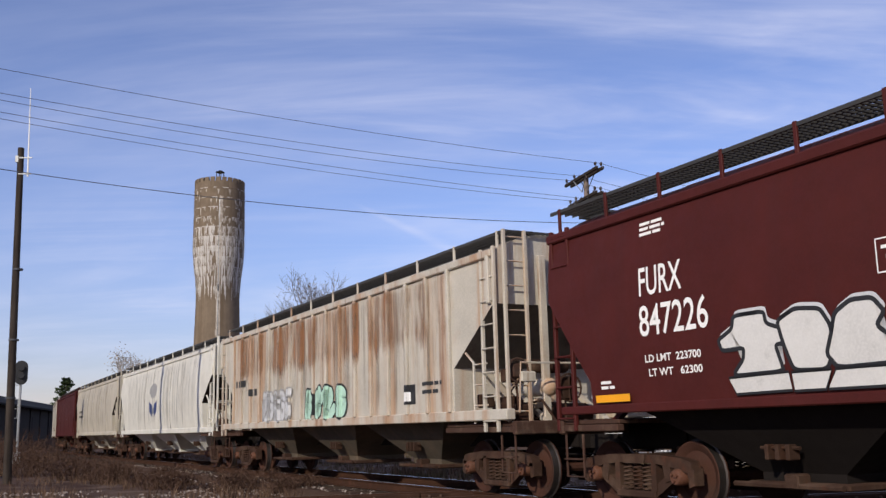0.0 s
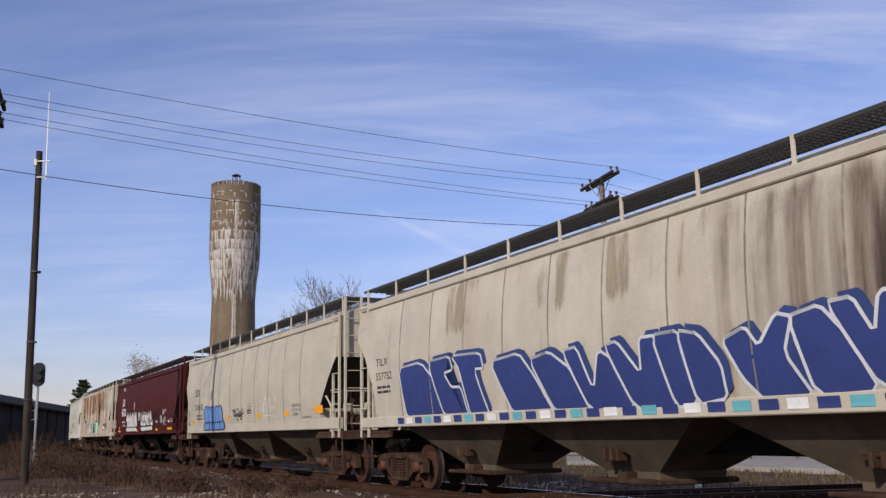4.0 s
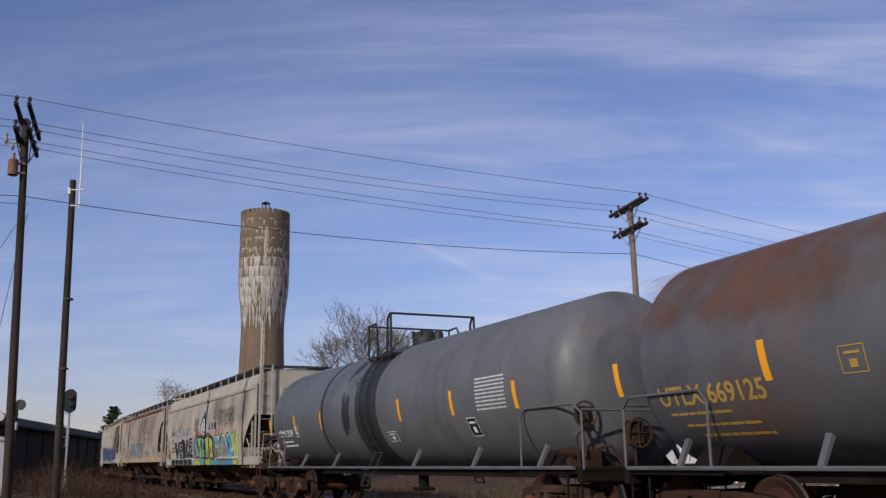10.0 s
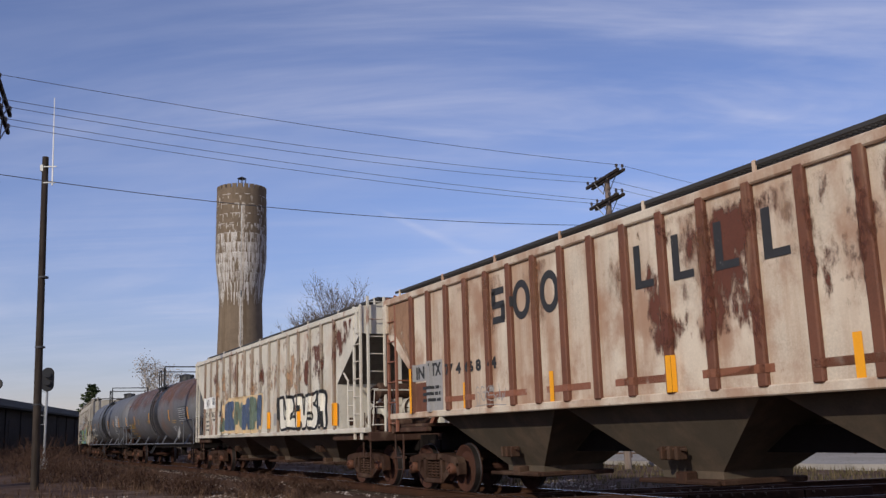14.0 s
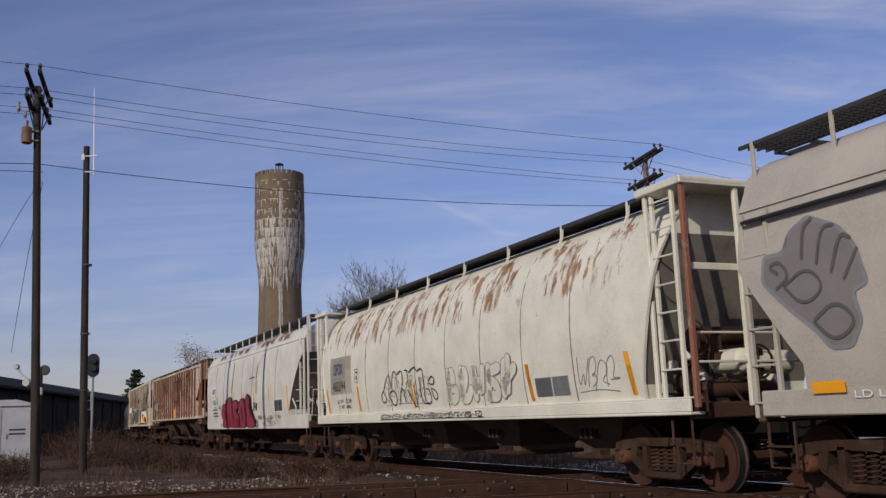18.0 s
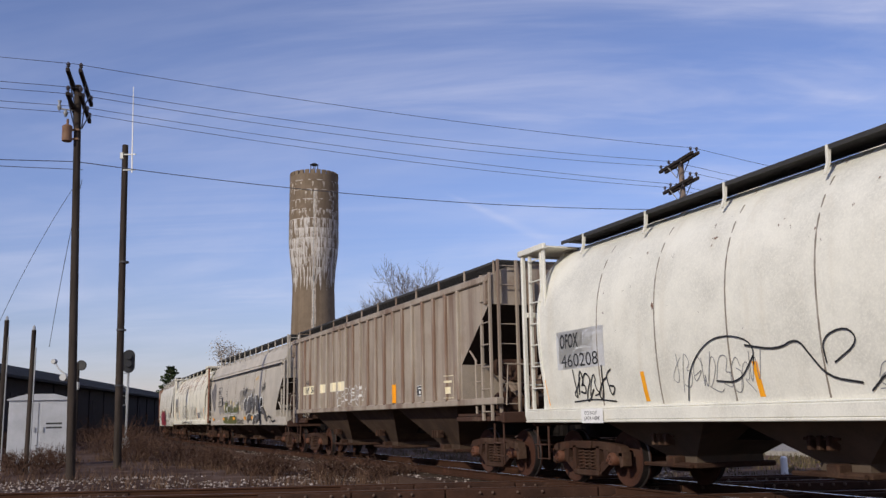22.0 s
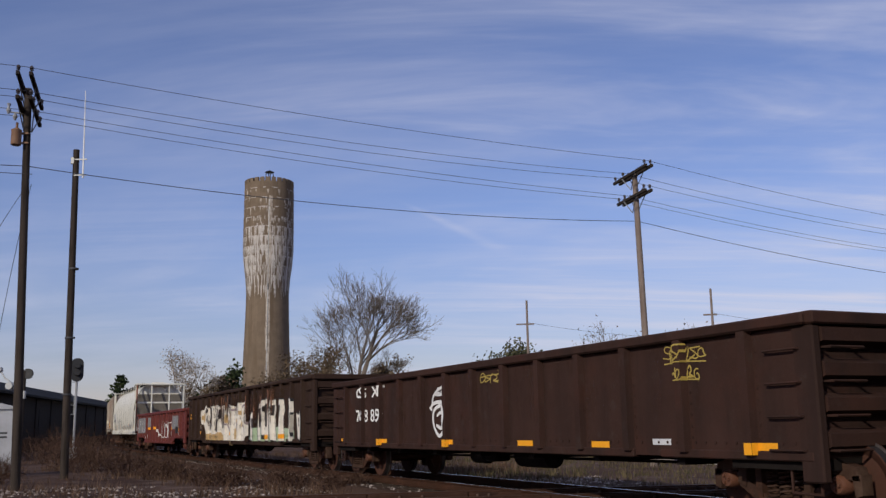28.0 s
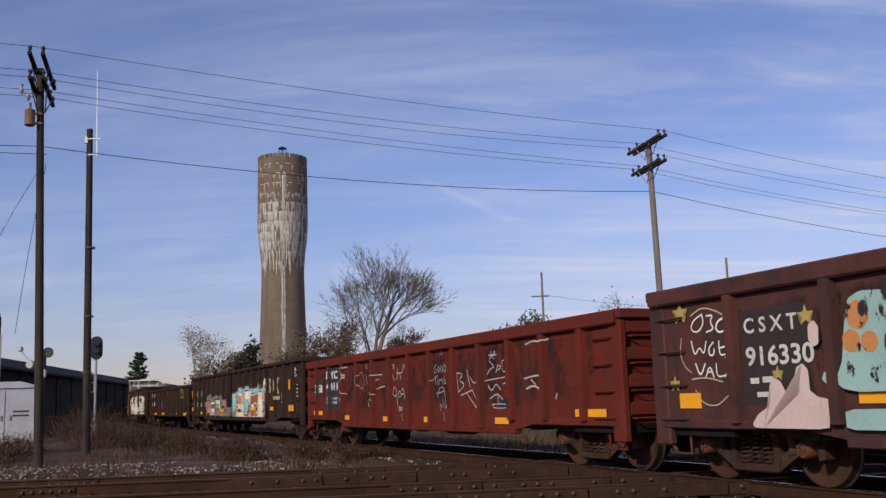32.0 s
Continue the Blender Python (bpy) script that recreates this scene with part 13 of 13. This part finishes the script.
def diamond():
    bolt = Mesh()
    bolt.turned([(0.0, 0.026), (0.028, 0.026), (0.034, 0.018)], 6, "y")
    bolt.turned([(0.034, 0.012), (0.055, 0.012)], 6, "y")
    bolt = bolt.data("bolt", M_BOLT)
    plate = Mesh()
    plate.box(-0.09, 0.09, -0.19, 0.19, -0.187, -0.172, 0.004)
    for x, y in ((-0.05, 0.1), (0.05, -0.1), (0.05, 0.1)):
        plate.box(x - 0.018, x + 0.018, y - 0.02, y + 0.02, -0.172, -0.14, 0.006)
    plate = plate.data("tie_plate", M_IRON)
    rnd = random.Random(21)
    ang = math.atan2(CROSS_DIR.y, CROSS_DIR.x)
    for y0, cx in ((17.35, 2.5), (13.45, 4.2)):
        d = thing("diamond_crossing", "rusty iron diamond crossing with guard rails, straps and bolts", "rail crossing", "diamond crossings", Matrix.Translation((0, y0, 0)) @ Matrix.Rotation(ang, 4, "Z"), kind="structure")
        k = 1 / CROSS_DIR.x
        for off in (0.615, -0.615, 0.9, -0.9):
            x0, x1 = (cx - 5.2, cx + 4.8) if abs(off) < 0.8 else (cx - 6.5, cx + 5.5)
            x = x0 * k
            while x < x1 * k:
                ln = rnd.uniform(1.1, 2.6)
                e = min(x + ln, x1 * k)
                m = Mesh()
                top = -0.012 - rnd.uniform(0, 0.02)
                w = 0.05 if abs(off) < 0.8 else 0.06
                m.box(x, e - 0.02, off - w, off + w, -0.18, top, 0.012)
                b = part("guard_bar", m, M_IRON, d)
                if e - x > 0.7:
                    for q in np.arange(x + 0.15, e - 0.1, 0.21):
                        if rnd.random() < 0.55:
                            continue
                        ob = part("bolt", bolt, None, b)
                        ob.location = (float(q), off - w, -0.07)
                        ob.rotation_euler = (0, 0, math.pi)
                x = e
        for q in np.arange(cx - 5.0, cx + 4.6, 0.62):
            for off in (0.68, -0.68, 0.83, -0.83):
                if rnd.random() < 0.75:
                    part("spacer_block", Mesh().box(float(q) * k, float(q) * k + rnd.uniform(0.12, 0.3), off - 0.025, off + 0.025, -0.16, -0.06, 0.008), M_IRON, d)
        for i in range(46):
            x = (-12.4 + i * 0.56) * k
            for off in (0.754, -0.754):
                ob = part("tie_plate", plate, None, d)
                ob.location = (x, off, 0)
        for x in (-7.4, -10.6, 10.5):
            for off in (0.754, -0.754):
                for s in (1, -1):
                    b = part("joint_bar", Mesh().box(x, x + 0.9, off + s * 0.015, off + s * 0.045, -0.15, -0.045, 0.008), M_IRON, d)
                    for q in range(6):
                        ob = part("bolt", bolt, None, b)
                        ob.location = (x + 0.08 + q * 0.148, off + s * 0.045, -0.1)
                        ob.rotation_euler = (0, 0, 0 if s > 0 else math.pi)


diamond()


# ---- the yard behind the train ----
def yard():
    pale = material("pale_concrete_wall", (0.55, 0.53, 0.5), 0.85, streaks=[((0.38, 0.35, 0.32), 1.5, 0.45, 0.7, 0.6)])
    grey = material("light_grey_siding", (0.36, 0.37, 0.39), 0.7, streaks=[((0.25, 0.24, 0.24), 2, 0.45, 0.7, 0.5)])
    roofm = material("brown_roof", (0.13, 0.1, 0.09), 0.85, spots=[((0.2, 0.16, 0.14), 1.2, 0.45, 0.7, 0.5)])
    glass = material("dark_window", (0.03, 0.035, 0.045), 0.15)
    for az, d, w, h, dep, rot in ((-21.2, 66, 15, 4.2, 9, -22), (-13.2, 84, 12, 2.9, 7, -8), (-27.5, 58, 12, 3.4, 8, -30), (-8.2, 96, 9, 2.6, 6, -5)):
        p = at_az(az, d)
        b = thing("yard_building", "low pale industrial building with a flat brown roof", "building", "yard buildings", Matrix.Translation(p) @ pose(0, 0, 0, 0, 0, rot))
        part("wall", Mesh().box(-w / 2, w / 2, 0, dep, -0.5, h), pale if w > 10 else grey, b)
        part("roof", Mesh().box(-w / 2 - 0.3, w / 2 + 0.3, -0.3, dep + 0.3, h, h + 0.35, 0.03), roofm, b)
        n = int(w / 2.6)
        for i in range(n):
            x = -w / 2 + (i + 0.5) * w / n
            fr = part("window", Mesh().box(x - 0.55, x + 0.55, -0.06, 0.02, h * 0.42, h * 0.75, 0.01), M_GALV, b)
            part("pane", Mesh().box(x - 0.47, x + 0.47, -0.09, -0.06, h * 0.45, h * 0.72), glass, fr)
        part("door", Mesh().box(w * 0.3 - 0.5, w * 0.3 + 0.5, -0.07, 0.02, -0.4, 1.75, 0.01), grey, b)
    lot = Mesh().prism([tuple(at_az(a, d)[:2]) for a, d in ((-9, 44), (-16, 38), (-24, 34), (-34, 33), (-34, 74), (-22, 80), (-9, 84))], -0.6, -0.25, "z")
    ob = part("gravel_lot", lot, material("pale_yard_gravel", (0.3, 0.275, 0.25), 0.95, spots=[((0.2, 0.17, 0.14), 0.4, 0.45, 0.7, 0.6), ((0.45, 0.43, 0.4), 9, 0.55, 0.75, 0.6)], bump=0.6, bump_scale=12))
    tagged(ob, "pale gravel lot behind the tracks", "gravel lot", kind="structure")
    # pipe fence along the yard
    a, b = Vector((4.5, 47.0, 0)), Vector((27.0, 36.0, 0))
    d = (b - a)
    ln = d.length
    f = thing("pipe_fence", "brown pipe rail fence along the yard", "fence", m=Matrix.Translation(a) @ pose(0, 0, 0, 0, 0, math.degrees(math.atan2(d.y, d.x))))
    fm = material("brown_fence_pipe", (0.12, 0.085, 0.065), 0.8, spots=[(RUST, 4, 0.5, 0.75, 0.6)])
    data = Mesh().tube([(0, 0, -0.6), (0, 0, 0.52)], 0.055, 7).data("post", fm)
    for i in range(int(ln / 1.9) + 1):
        ob = part("post", data, None, f)
        ob.location = (i * 1.9, 0, 0)
    for z in (0.42, -0.05):
        part("rail", Mesh().tube([(0, 0, z), (ln, 0, z)], 0.04, 6), fm, f)
    # steel frames and posts of the yard
    rnd = random.Random(8)
    for i in range(34):
        p = at_az(rnd.uniform(-27, -13), rnd.uniform(46, 62))
        h = rnd.uniform(1.4, 4.2)
        s = thing("steel_frame", "pale galvanised steel yard frame", "steel frame", "yard frames", Matrix.Translation(p) @ pose(0, 0, 0, 0, 0, rnd.uniform(-30, 10)))
        w = rnd.uniform(0.6, 1.8)
        for x in (-w / 2, w / 2):
            part("post", Mesh().box(x - 0.06, x + 0.06, -0.06, 0.06, -0.5, h, 0.01), M_YARD, s)
        part("beam", Mesh().box(-w / 2, w / 2, -0.05, 0.05, h - 0.16, h - 0.04, 0.01), M_YARD, s)
        part("brace", Mesh().tube([(-w / 2, 0, 0.2), (w / 2, 0, h - 0.3)], 0.03, 5), M_YARD, s)
    for i, (az, d) in enumerate(((-19.3, 52), (-17.0, 56))):
        p = at_az(az, d)
        c = thing("parked_car", "dark blue parked car in the yard" if i else "pale parked car in the yard", "car", "parked cars", Matrix.Translation((p.x, p.y, -0.45)) @ pose(0, 0, 0, 0, 0, 8))
        col = material("car_paint_blue" if i else "car_paint_silver", (0.03, 0.05, 0.12) if i else (0.5, 0.5, 0.52), 0.3, 0.2)
        body = Mesh()
        body.prism([(-2.1, 0.35), (2.1, 0.35), (2.15, 0.75), (1.9, 0.9), (1.2, 0.95), (0.7, 1.4), (-0.9, 1.42), (-1.6, 0.98), (-2.1, 0.92)], -0.85, 0.85)
        part("body", body, col, c)
        part("side_window", Mesh().prism([(1.0, 0.98), (0.62, 1.34), (-0.85, 1.36), (-1.35, 1.0)], -0.87, -0.855), glass, c)
        for x in (1.3, -1.3):
            for y in (0.78, -0.78):
                wl = part("wheel", Mesh().turned([(y - 0.1, 0.32), (y + 0.1, 0.32)], 16, "y", (x, 0, 0.32)), M_BLACK, c)
    p = at_az(-1.2, 26.5)
    s = thing("white_marker_post", "short white marker post beyond the track", "marker post", m=Matrix.Translation((7.4, 25.2, -0.4)))
    part("post", Mesh().turned([(0, 0.09), (0.42, 0.09), (0.46, 0.05)], 10, "z"), M_WHITE, s)


yard()

# ---- motion of the train ----
def car_pose(k, t):
    """Where car k stands at t seconds, resting on its two trucks."""
    mid = (JOINTS[k - 1] + JOINTS[k]) / 2
    half = car_length(k) / 2 - 1.88
    s = train_s(t) - mid
    a, b = on_path(s + half), on_path(s - half)
    d = a - b
    c = (a + b) / 2
    return pose(c.x, c.y, 0, 0, 0, math.degrees(math.atan2(d.y, d.x)))


def motions():
    for k, car in CARS:
        walk(car, [(t, car_pose(k, t)) for t in np.arange(0, 32.01, 1.0).tolist()])
    # the wheels turn while their car passes near
    for k, car in CARS:
        mid = (JOINTS[k - 1] + JOINTS[k]) / 2
        ts = [n / 30 for n in range(0, 961) if -14 < train_s(n / 30) - mid < 46]
        if len(ts) < 2:
            continue
        for w in [w for w in AXLES if w.parent.parent is car]:
            at_axle = Matrix.Translation((w.location.x, 0, 0.457))
            rows = [(t, at_axle @ Matrix.Rotation(train_s(t) / 0.457, 4, "Y")) for t in ts]
            if ts[0] > 0:
                rows.insert(0, (0.0, rows[0][1]))
            if ts[-1] < 32:
                rows.append((32.0, rows[-1][1]))
            walk(w, rows)


motions()
